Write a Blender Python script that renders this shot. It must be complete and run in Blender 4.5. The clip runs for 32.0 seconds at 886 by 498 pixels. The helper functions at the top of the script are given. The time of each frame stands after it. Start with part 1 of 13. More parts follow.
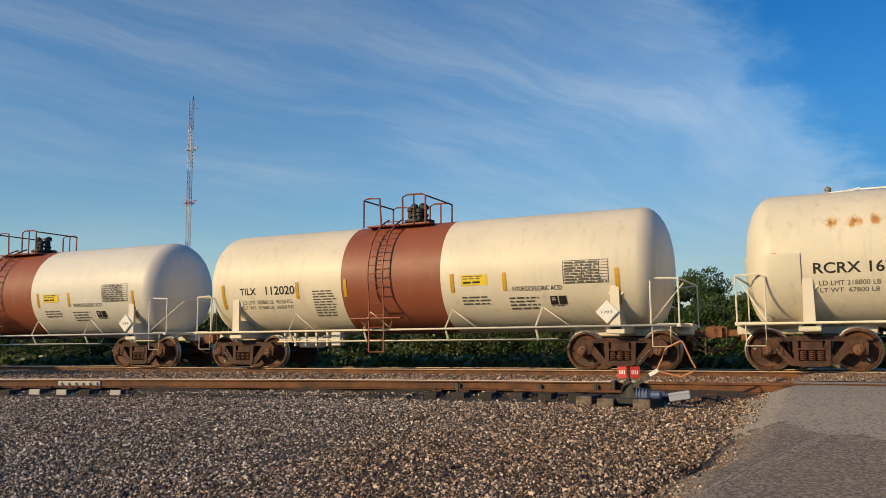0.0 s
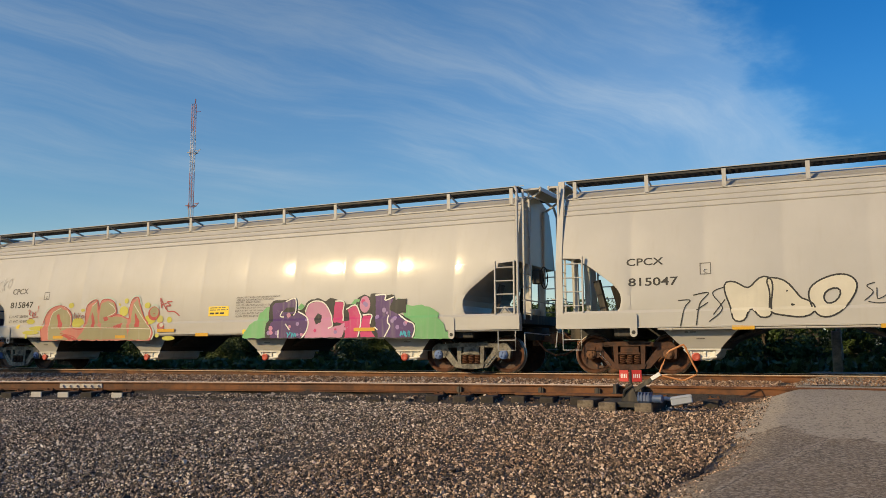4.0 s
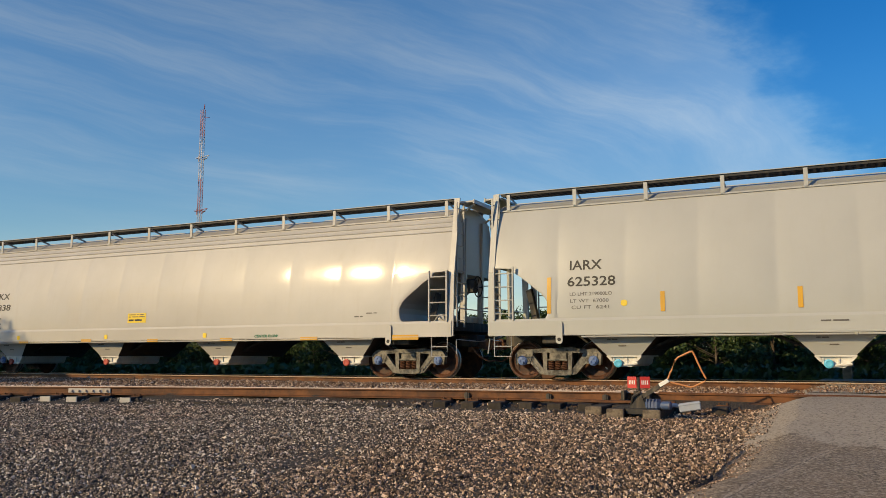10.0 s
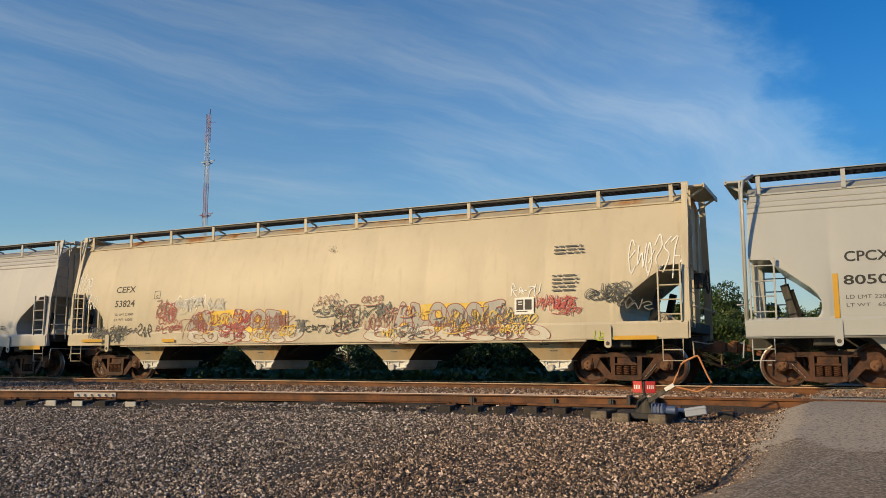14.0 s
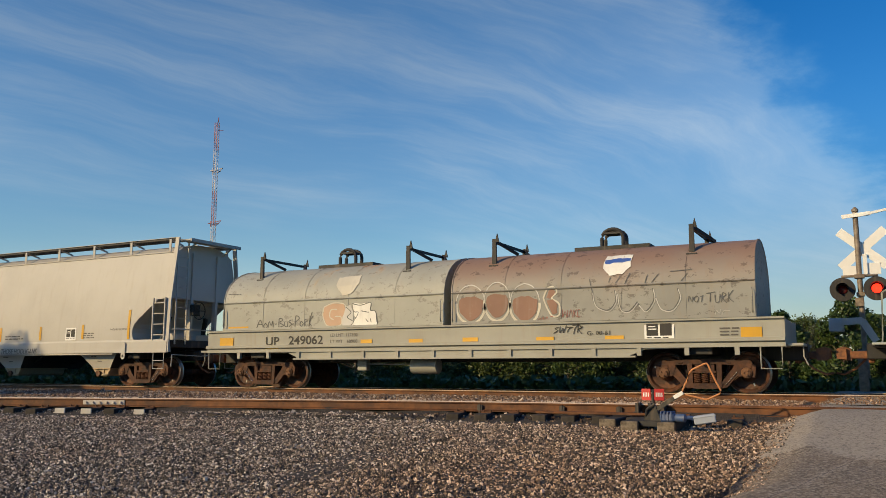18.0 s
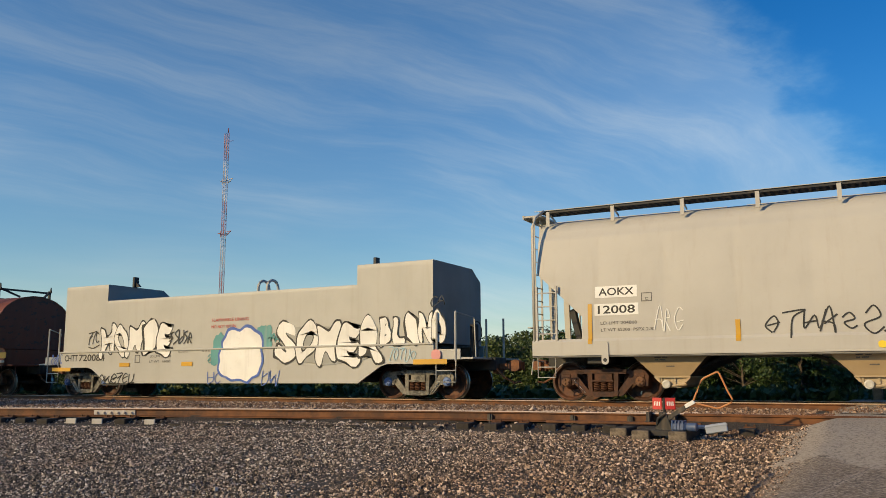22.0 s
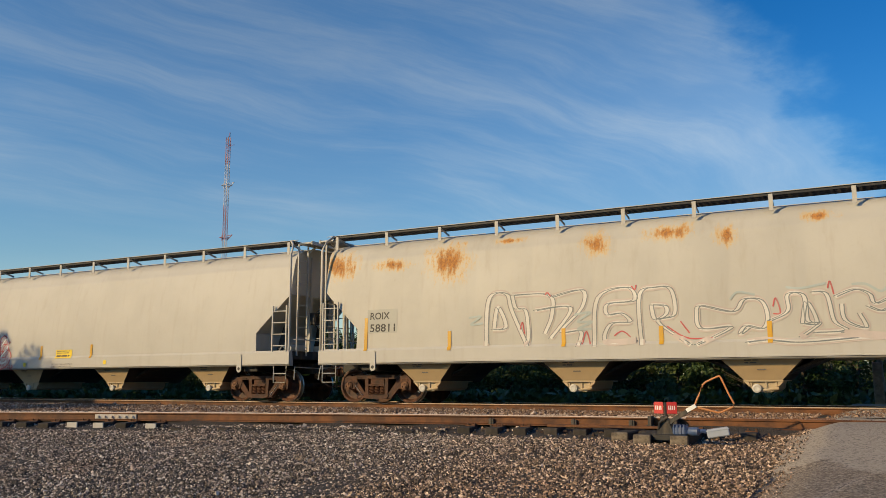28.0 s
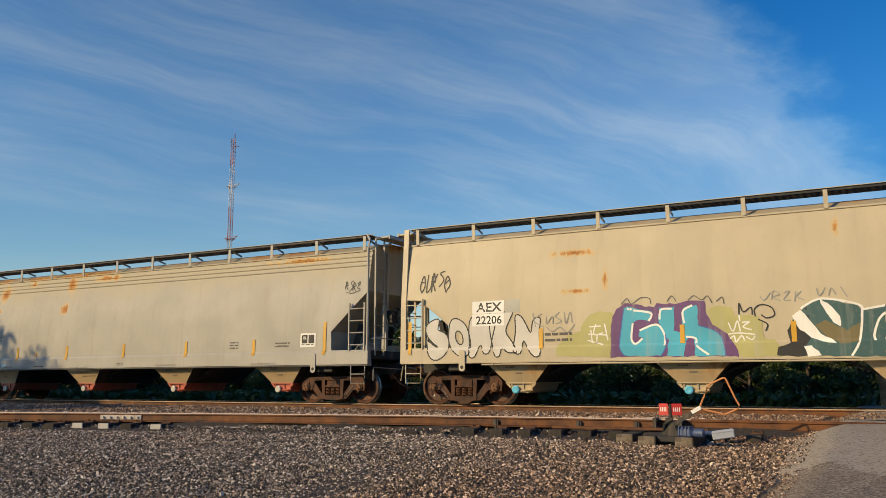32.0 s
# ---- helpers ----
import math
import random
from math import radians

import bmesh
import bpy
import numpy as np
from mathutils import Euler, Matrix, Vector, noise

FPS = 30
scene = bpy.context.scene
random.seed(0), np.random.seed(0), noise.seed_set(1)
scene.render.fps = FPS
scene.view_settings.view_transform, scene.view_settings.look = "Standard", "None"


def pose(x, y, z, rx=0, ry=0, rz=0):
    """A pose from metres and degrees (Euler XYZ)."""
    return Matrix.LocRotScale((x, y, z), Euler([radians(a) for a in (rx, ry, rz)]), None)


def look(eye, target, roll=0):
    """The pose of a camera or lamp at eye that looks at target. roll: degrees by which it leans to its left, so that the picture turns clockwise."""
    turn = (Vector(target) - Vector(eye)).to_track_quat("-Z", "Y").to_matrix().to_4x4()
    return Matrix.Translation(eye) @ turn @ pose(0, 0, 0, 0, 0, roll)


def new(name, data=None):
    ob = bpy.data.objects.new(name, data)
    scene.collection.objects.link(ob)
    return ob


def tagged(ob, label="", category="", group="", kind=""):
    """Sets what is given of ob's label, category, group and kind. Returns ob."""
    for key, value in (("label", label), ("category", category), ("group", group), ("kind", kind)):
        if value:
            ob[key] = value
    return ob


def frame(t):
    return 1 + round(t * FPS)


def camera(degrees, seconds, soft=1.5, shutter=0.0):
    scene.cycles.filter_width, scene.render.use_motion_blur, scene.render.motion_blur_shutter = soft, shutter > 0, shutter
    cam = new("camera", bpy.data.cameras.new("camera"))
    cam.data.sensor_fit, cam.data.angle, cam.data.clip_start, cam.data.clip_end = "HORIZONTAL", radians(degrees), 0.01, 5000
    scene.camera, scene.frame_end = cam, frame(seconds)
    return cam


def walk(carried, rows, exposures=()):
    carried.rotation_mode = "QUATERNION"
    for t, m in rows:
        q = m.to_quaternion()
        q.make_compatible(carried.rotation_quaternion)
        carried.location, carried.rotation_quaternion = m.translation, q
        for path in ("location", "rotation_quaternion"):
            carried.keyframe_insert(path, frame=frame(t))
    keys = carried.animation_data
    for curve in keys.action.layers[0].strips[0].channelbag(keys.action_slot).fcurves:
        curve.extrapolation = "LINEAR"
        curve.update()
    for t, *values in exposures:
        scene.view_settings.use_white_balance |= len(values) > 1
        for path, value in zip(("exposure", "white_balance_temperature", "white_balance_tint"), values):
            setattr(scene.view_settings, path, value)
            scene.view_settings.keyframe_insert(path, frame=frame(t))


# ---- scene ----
# ---- camera ----
# seconds, yaw to the left of straight across the tracks, pitch up, lean (degrees)
PATH = [(0, 25.466, 6.657, -0.405), (0.5, 25.511, 6.722, -0.400), (1, 25.548, 6.785, -0.393), (1.5, 25.571, 6.829, -0.385), (2, 25.586, 6.843, -0.373), 
        (2.5, 25.594, 6.850, -0.358), (3, 25.596, 6.865, -0.339), (3.5, 25.588, 6.876, -0.318), (5.5, 25.582, 6.914, -0.230), (6, 25.614, 6.942, -0.210), 
        (6.5, 25.664, 6.978, -0.193), (7, 25.722, 7.008, -0.180), (7.5, 25.779, 7.046, -0.169), (8, 25.844, 7.085, -0.159), (8.5, 25.910, 7.120, -0.150), 
        (9, 25.975, 7.158, -0.141), (9.5, 26.037, 7.214, -0.133), (10, 26.098, 7.282, -0.127), (10.5, 26.155, 7.339, -0.123), (11, 26.207, 7.386, -0.120), 
        (11.5, 26.262, 7.435, -0.119), (12, 26.299, 7.478, -0.117), (12.5, 26.325, 7.503, -0.114), (13, 26.361, 7.524, -0.111), (13.5, 26.401, 7.552, -0.106), 
        (14, 26.442, 7.582, -0.101), (14.5, 26.476, 7.625, -0.095), (16.5, 26.792, 7.813, -0.080), (17, 26.850, 7.895, -0.082), (17.5, 26.913, 7.995, -0.093), 
        (18, 26.986, 8.098, -0.113), (18.5, 27.066, 8.204, -0.139), (19, 27.156, 8.313, -0.166), (19.5, 27.262, 8.418, -0.191), (20, 27.375, 8.518, -0.214), 
        (20.5, 27.479, 8.599, -0.232), (21, 27.547, 8.647, -0.244), (21.5, 27.604, 8.695, -0.251), (22, 27.663, 8.737, -0.253), (22.5, 27.704, 8.766, -0.253), 
        (23, 27.717, 8.794, -0.251), (23.5, 27.720, 8.827, -0.251), (24, 27.701, 8.849, -0.252), (24.5, 27.662, 8.856, -0.255), (25, 27.626, 8.867, -0.258), 
        (25.5, 27.618, 8.885, -0.261), (26, 27.618, 8.892, -0.261), (26.5, 27.614, 8.865, -0.258), (28.5, 27.786, 9.039, -0.235), (29, 27.806, 9.019, -0.227), 
        (29.5, 27.849, 9.030, -0.217), (30, 27.898, 9.065, -0.205), (30.5, 27.947, 9.098, -0.193), (31, 27.990, 9.096, -0.181), (31.5, 28.022, 9.088, -0.169), 
        (32, 28.060, 9.098, -0.158)]

EYE = (0.0, 0.0, 0.611)
cam = camera(56.5, 32.0, soft=0.55)
walk(cam, [(t, pose(*EYE, 90 + p, -r, y)) for t, y, p, r in PATH])

# ---- world, sun ----
SUN_AZ, SUN_EL = 213.6, 23.0
SUN_DIR = Vector((math.sin(radians(SUN_AZ)) * math.cos(radians(SUN_EL)),
                  math.cos(radians(SUN_AZ)) * math.cos(radians(SUN_EL)), math.sin(radians(SUN_EL))))


class Nodes:
    """A small helper to wire a node tree."""

    def __init__(self, tree):
        self.tree = tree
        tree.nodes.clear()

    def add(self, kind, ins=None, **props):
        n = self.tree.nodes.new(kind)
        for key, value in props.items():
            if key == "operation":
                n.operation = value
            elif key == "use_clamp":
                n.use_clamp = value
            elif key == "data_type":
                n.data_type = value
            elif key == "blend_type":
                n.blend_type = value
            elif key == "feature":
                n.feature = value
            elif key == "interpolation_type":
                n.interpolation_type = value
            elif key == "sky_type":
                n.sky_type = value
            elif key == "sun_disc":
                n.sun_disc = value
            elif key == "sun_elevation":
                n.sun_elevation = value
            elif key == "sun_rotation":
                n.sun_rotation = value
            elif key == "altitude":
                n.altitude = value
            elif key == "air_density":
                n.air_density = value
            elif key == "dust_density":
                n.dust_density = value
            elif key == "ozone_density":
                n.ozone_density = value
        for key, value in (ins or {}).items():
            if isinstance(value, bpy.types.NodeSocket):
                self.tree.links.new(value, n.inputs[key])
            else:
                n.inputs[key].default_value = value
        return n

    def math(self, op, a, b=0.0, c=None, clamp=False):
        ins = {0: a, 1: b}
        if c is not None:
            ins[2] = c
        return self.add("ShaderNodeMath", ins, operation=op, use_clamp=clamp).outputs[0]

    def mix(self, fac, a, b, blend="MIX"):
        n = self.add("ShaderNodeMix", data_type="RGBA", blend_type=blend)
        for key, value in ((0, fac), (6, a), (7, b)):
            if isinstance(value, bpy.types.NodeSocket):
                self.tree.links.new(value, n.inputs[key])
            else:
                n.inputs[key].default_value = value if key == 0 else (*value[:3], 1)
        return n.outputs[2]

    def noise(self, vec, scale, detail=4.0, rough=0.55):
        return self.add("ShaderNodeTexNoise", {"Vector": vec, "Scale": scale, "Detail": detail, "Roughness": rough}).outputs[0]

    def step(self, x, lo, hi):
        return self.add("ShaderNodeMapRange", {0: x, 1: lo, 2: hi, 3: 0.0, 4: 1.0}, interpolation_type="SMOOTHSTEP").outputs[0]

    def scaled(self, vec, s, loc=(0, 0, 0), rot=(0, 0, 0)):
        return self.add("ShaderNodeMapping", {"Vector": vec, "Scale": s, "Location": loc, "Rotation": rot}).outputs[0]


def make_world():
    w = bpy.data.worlds.new("world")
    scene.world = w
    w.use_nodes = True
    n = Nodes(w.node_tree)
    sky = n.add("ShaderNodeTexSky", sky_type="NISHITA", sun_disc=False, sun_elevation=radians(SUN_EL),
                sun_rotation=radians(SUN_AZ), altitude=50.0, air_density=1.0, dust_density=0.4, ozone_density=2.2)
    d = n.add("ShaderNodeTexCoord").outputs["Generated"]
    sep = n.add("ShaderNodeSeparateXYZ", {0: d})
    # a flat cloud sheet seen in perspective: the way to the sky divided by its height
    up = n.math("ADD", n.math("MAXIMUM", sep.outputs[2], 0.0), 0.22)
    sheet = n.add("ShaderNodeCombineXYZ", {0: n.math("DIVIDE", sep.outputs[0], up), 1: n.math("DIVIDE", sep.outputs[1], up), 2: 0.0}).outputs[0]
    turned = n.scaled(sheet, (1, 1, 1), rot=(0, 0, radians(CLOUD_TURN)))
    warp = n.add("ShaderNodeTexNoise", {"Vector": sheet, "Scale": 0.9, "Detail": 3.0})
    bent = n.add("ShaderNodeVectorMath", {0: turned, 1: n.add("ShaderNodeVectorMath", {0: warp.outputs[1], 3: 0.55}, operation="SCALE").outputs[0]}, operation="ADD").outputs[0]
    fibres = n.noise(n.scaled(bent, (0.6, 2.9, 1.0)), 1.5, 9.0, 0.66)
    lumps = n.noise(sheet, 5.0, 7.0, 0.62)
    veil = n.noise(n.scaled(bent, (0.5, 0.8, 1.0), loc=(CLOUD_SHIFT, 0.4, 0)), 0.75, 4.0, 0.5)
    cover = n.math("MULTIPLY", n.step(fibres, 0.36, 0.74), n.step(veil, 0.36, 0.62))
    # clear sky beyond a slanting edge of cloud
    clear = n.add("ShaderNodeVectorMath", {0: d, 1: CLEAR}, operation="DOT_PRODUCT").outputs["Value"]
    edge = n.math("ADD", clear, n.math("MULTIPLY", n.math("SUBTRACT", lumps, 0.5), 0.13))
    open_sky = n.math("MAXIMUM", n.step(edge, -0.085, -0.015), n.step(sep.outputs[0], 0.14, 0.50))
    bank = n.math("MULTIPLY", n.step(edge, -0.28, -0.09), n.step(edge, -0.04, -0.09))
    cover = n.math("ADD", n.math("MULTIPLY", cover, n.math("SUBTRACT", 1.0, open_sky)), n.math("MULTIPLY", bank, n.math("MULTIPLY", lumps, 0.34)))
    low = n.step(sep.outputs[2], 0.42, 0.0)
    cover = n.math("ADD", n.math("ADD", n.math("MULTIPLY", cover, 0.46), n.math("MULTIPLY", n.math("MULTIPLY", n.step(veil, 0.30, 0.66), n.math("SUBTRACT", 1.0, open_sky)), 0.22)), n.math("MULTIPLY", low, 0.14), clamp=True)
    blue = n.add("ShaderNodeHueSaturation", {"Saturation": 1.42, "Value": 1.0, "Color": sky.outputs[0]}).outputs[0]
    cloud = n.add("ShaderNodeHueSaturation", {"Saturation": 0.42, "Value": 1.18, "Color": sky.outputs[0]}).outputs[0]
    col = n.mix(cover, blue, cloud)
    col = n.mix(n.step(sep.outputs[2], 0.36, 0.02), col, (1.03, 0.935, 0.855), "MULTIPLY")
    # away from the sun the low sky is duller
    col = n.mix(n.math("MULTIPLY", n.step(sep.outputs[2], 0.30, 0.05), n.step(sep.outputs[0], -0.50, 0.05)), col, (0.62, 0.62, 0.68), "MULTIPLY")
    col = n.mix(n.math("MULTIPLY", n.step(sep.outputs[2], 0.42, 0.10), n.step(sep.outputs[0], -0.40, -0.80)), col, (1.06, 1.03, 1.01), "MULTIPLY")
    col = n.mix(n.math("MULTIPLY", open_sky, 1.0), col, (0.53, 0.79, 0.93), "MULTIPLY")
    col = n.mix(1.0, col, (0.885, 1.008, 1.07), "MULTIPLY")
    bg = n.add("ShaderNodeBackground", {"Color": col, "Strength": SKY})
    n.add("ShaderNodeOutputWorld", {"Surface": bg.outputs[0]})


CLEAR = (0.8215, -0.1770, 0.5420)
CLOUD_TURN, CLOUD_SHIFT, SKY = -60.0, 0.0, 0.120
make_world()
sun = new("sun", bpy.data.lights.new("sun", "SUN"))
sun.data.energy, sun.data.angle, sun.data.color = 3.9, radians(0.55), (1.0, 0.742, 0.385)
sun.matrix_world = look(SUN_DIR * 100, (0, 0, 0))

# ---- materials ----
MATS = {}


def shader(name, build, rough=0.5, metal=0.0, bump=0.0, spec=0.5, emit=None, coat=0.0):
    """A principled material; build(n, at) returns colour, or colour, roughness, height sockets."""
    if name in MATS:
        return MATS[name]
    m = bpy.data.materials.new(name)
    m.use_nodes = True
    n = Nodes(m.node_tree)
    tc = n.add("ShaderNodeTexCoord")
    got = build(n, tc.outputs["Object"]) if callable(build) else build
    col, r, h = (got + (None, None))[:3] if isinstance(got, tuple) and isinstance(got[0], bpy.types.NodeSocket) else (got, None, None)
    ins = {"Base Color": col if isinstance(col, bpy.types.NodeSocket) else (*col[:3], 1), "Roughness": r if r is not None else rough,
           "Metallic": metal, "Specular IOR Level": spec, "Coat Weight": coat, "Coat Roughness": 0.11}
    if h is not None and bump:
        ins["Normal"] = n.add("ShaderNodeBump", {"Height": h, "Strength": bump, "Distance": 0.02}).outputs[0]
    if emit:
        ins["Emission Color"], ins["Emission Strength"] = (*emit[0], 1), emit[1]
    p = n.add("ShaderNodeBsdfPrincipled", ins)
    n.add("ShaderNodeOutputMaterial", {"Surface": p.outputs[0]})
    MATS[name] = m
    return m


def paint(name, col, rough=0.42, var=0.10, dirt=0.25, rust=0.0, rust_z=None, seed=0.0, dust=(0.30, 0.22, 0.14), bump=0.12, coat=0.0, rust_w=0.8, wash=None, chips=0.0, sheets=0.0, spots=()):
    """Weathered paint: cloudy fading, runs of dirt, rust in blotches (rust_z: rust gathers above this height)."""
    def build(n, at):
        own_at = at
        at = n.scaled(at, (1, 1, 1), loc=(seed * 7.3, seed * 3.1, 0))
        big = n.noise(at, 0.7, 5)
        fine = n.noise(at, 9.0, 6, 0.65)
        runs = n.noise(n.scaled(at, (5.0, 5.0, 0.35)), 1.0, 5, 0.6)
        light = tuple(min(1, c * (1 + var)) for c in col)
        dark = tuple(c * (1 - var) for c in col)
        c = n.mix(n.step(big, 0.3, 0.7), dark, light)
        c = n.mix(n.math("MULTIPLY", n.step(runs, 0.50, 0.78), dirt), c, dust)
        c = n.mix(n.math("MULTIPLY", n.step(fine, 0.56, 0.8), dirt * 0.6), c, dust)
        r = n.math("ADD", rough, n.math("MULTIPLY", fine, 0.18))
        if wash:
            high = n.math("ADD", n.add("ShaderNodeSeparateXYZ", {0: at}).outputs[2], n.math("MULTIPLY", n.math("SUBTRACT", big, 0.5), 1.2))
            c = n.mix(n.math("MULTIPLY", n.step(high, wash[1], wash[2]), 0.85), c, wash[0])
        if chips:
            flakes = n.math("ADD", n.noise(n.scaled(at, (4.0, 4.0, 6.0)), 1.0, 7, 0.7), n.math("MULTIPLY", big, 0.25))
            c = n.mix(n.math("MULTIPLY", n.step(flakes, 0.705, 0.735), chips), c, (0.045, 0.030, 0.024))
        if rust:
            blot = n.math("ADD", n.math("MULTIPLY", n.noise(n.scaled(at, (0.85, 0.8, 0.16)), 1.0, 3, 0.5), 0.72), n.math("MULTIPLY", n.noise(n.scaled(at, (4.5, 4.0, 1.3)), 1.0, 6, 0.65), 0.28))
            blot = n.math("ADD", n.math("MULTIPLY", n.math("SUBTRACT", blot, 0.5), 1.5), 0.5)
            x = blot
            if rust_z is not None:
                z = n.add("ShaderNodeSeparateXYZ", {0: at}).outputs[2]
                x = n.math("ADD", n.math("ADD", n.math("MULTIPLY", blot, 0.30), 0.35) if sheets else blot, n.math("MULTIPLY", n.math("SUBTRACT", z, rust_z), 0.42 / rust_w))
                if sheets:
                    # each side sheet rusts for itself, least along its welds
                    u = n.math("DIVIDE", n.add("ShaderNodeSeparateXYZ", {0: at}).outputs[0], sheets)
                    own = n.add("ShaderNodeTexWhiteNoise", {0: n.add("ShaderNodeCombineXYZ", {0: n.math("FLOOR", u), 1: 3.0, 2: seed}).outputs[0]}).outputs[0]
                    rim = n.math("POWER", n.math("ABSOLUTE", n.math("SUBTRACT", n.math("MULTIPLY", n.math("FRACT", u), 2.0), 1.0)), 14.0)
                    x = n.math("ADD", x, n.math("SUBTRACT", n.math("MULTIPLY", own, 0.16), n.math("MULTIPLY", rim, 0.16)))
            f = n.step(n.math("ADD", x, n.math("MULTIPLY", fine, 0.10)), 0.68 - 0.16 * rust, 0.88)
            f = n.math("MULTIPLY", f, 0.88 + 0.09 * (rust >= 1.0))
            rc = n.mix(n.step(n.noise(n.scaled(at, (3.0, 3.0, 1.2)), 2.0, 8, 0.72), 0.38, 0.62), (0.50, 0.19, 0.027), (0.21, 0.055, 0.012))
            halo = n.step(x, 0.55 - 0.16 * rust, 0.86)
            c = n.mix(n.math("MULTIPLY", halo, 0.6), c, (0.64, 0.38, 0.12))
            c = n.mix(f, c, rc)
            r = n.math("ADD", r, n.math("MULTIPLY", f, 0.35), clamp=True)
        if spots:
            # worn places where rust has come through, each with its own middle and reach
            far = None
            for cx, cz, rx_, rz_ in spots:
                way = n.add("ShaderNodeVectorMath", {0: own_at, 1: (cx, 0.0, cz)}, operation="SUBTRACT").outputs[0]
                way = n.add("ShaderNodeVectorMath", {0: way, 1: (1 / rx_, 0.0, 1 / rz_)}, operation="MULTIPLY").outputs[0]
                gone = n.add("ShaderNodeVectorMath", {0: way}, operation="LENGTH").outputs["Value"]
                far = gone if far is None else n.math("MINIMUM", far, gone)
            drip = n.noise(n.scaled(own_at, (7.0, 5.0, 1.6)), 1.0, 6, 0.7)
            grain = n.noise(own_at, 15.0, 5, 0.7)
            reach = n.math("ADD", far, n.math("ADD", n.math("MULTIPLY", n.math("SUBTRACT", drip, 0.5), 2.6), n.math("MULTIPLY", n.math("SUBTRACT", grain, 0.5), 1.2)))
            c = n.mix(n.math("MULTIPLY", n.step(reach, 1.15, 0.45), 0.70), c, (0.62, 0.40, 0.13))
            rust_c = n.mix(n.step(grain, 0.40, 0.62), (0.50, 0.20, 0.032), (0.24, 0.072, 0.016))
            core = n.step(reach, 0.72, 0.20)
            c = n.mix(n.math("MULTIPLY", core, 0.85), c, rust_c)
            r = n.math("ADD", r, n.math("MULTIPLY", core, 0.3), clamp=True)
        return c, r, fine
    return shader(name, build, bump=bump, coat=coat)


def rusty(name, a=(0.10, 0.05, 0.030), b=(0.24, 0.10, 0.045), rough=0.75, scale=6.0, bump=0.5, metal=0.0, random_tint=False):
    def build(n, at):
        x = n.noise(at, scale, 7, 0.65)
        y = n.noise(at, scale * 0.22, 3)
        c = n.mix(n.step(x, 0.36, 0.66), a, b)
        c = n.mix(n.math("MULTIPLY", n.step(y, 0.4, 0.7), 0.45), c, tuple(k * 0.55 for k in a))
        if random_tint:
            rnd = n.add("ShaderNodeObjectInfo").outputs["Random"]
            c = n.mix(n.math("MULTIPLY", rnd, 0.6), c, tuple(k * 0.4 for k in a))
        return c, n.math("ADD", rough - 0.1, n.math("MULTIPLY", x, 0.2)), x
    return shader(name, build, bump=bump, metal=metal)


M_TRUCK = rusty("truck_rust", (0.034, 0.013, 0.007), (0.108, 0.043, 0.020))
M_TRUCK_GREY = rusty("truck_grey", (0.030, 0.027, 0.023), (0.250, 0.228, 0.185), rough=0.5)
M_SPRING = rusty("spring_rust", (0.085, 0.034, 0.017), (0.20, 0.085, 0.042))
M_WHEEL = rusty("wheel_rust", (0.050, 0.020, 0.010), (0.150, 0.056, 0.024), rough=0.7)
M_TREAD = shader("tread_steel", (0.45, 0.42, 0.38), rough=0.35, metal=0.9)
M_BLUE_CAP = paint("bearing_cap_blue", (0.10, 0.17, 0.38), dirt=0.3)
M_RUST_CAP = rusty("bearing_cap_rust", (0.08, 0.038, 0.02), (0.19, 0.088, 0.042))
M_BLACK = paint("black_steel", (0.022, 0.021, 0.020), rough=0.55, dirt=0.35)
# puts the shade on the bays' slopes into a dark brown; one pipe shares it
M_SHADE_BROWN = paint("shade_brown_slope", (0.045, 0.036, 0.028), rough=0.7, dirt=0.2, dust=(0.09, 0.065, 0.045))
# matte and darker than the covers: the ends' shade is put into the colour
M_HOODEND_SHADE = paint("matte_shaded_end", (0.27, 0.275, 0.265), rough=0.75, dirt=0.25)
M_COUPLER = rusty("coupler_rust", (0.12, 0.05, 0.025), (0.30, 0.12, 0.045))
M_YELLOW = paint("reflective_yellow", (0.62, 0.335, 0.016), rough=0.35, dirt=0.12)
M_YTAG = paint("placard_yellow", (0.80, 0.58, 0.03), rough=0.4, dirt=0.05)
M_INK = paint("stencil_black", (0.022, 0.020, 0.018), rough=0.5, dirt=0.08)
M_INKGREY = paint("stencil_worn", (0.10, 0.09, 0.08), rough=0.5, dirt=0.1)
M_WHITE = paint("stencil_white", (0.80, 0.79, 0.75), rough=0.45, dirt=0.1)
M_REDTXT = paint("stencil_red", (0.52, 0.05, 0.03), rough=0.5, dirt=0.1)
M_GREENTXT = paint("stencil_green", (0.03, 0.16, 0.09), rough=0.5, dirt=0.1)
# shade beneath the roof walks is put into this near-black; lifting guides share it
M_GRATE = paint("grating_steel", (0.016, 0.016, 0.017), rough=0.5, dirt=0.2)

# ---- mesh helpers ----


def box(bm, x0, x1, y0, y1, z0, z1, bevel=0.0, mat=0):
    vs = [bm.verts.new((x, y, z)) for x in (x0, x1) for y in (y0, y1) for z in (z0, z1)]
    fs = [bm.faces.new([vs[i] for i in q]) for q in ((0, 1, 3, 2), (4, 6, 7, 5), (0, 4, 5, 1), (2, 3, 7, 6), (0, 2, 6, 4), (1, 5, 7, 3))]
    for f in fs:
        f.material_index = mat
    if bevel:
        es = {e for f in fs for e in f.edges}
        bmesh.ops.bevel(bm, geom=list(es), offset=bevel, segments=1, affect="EDGES", material=-1)


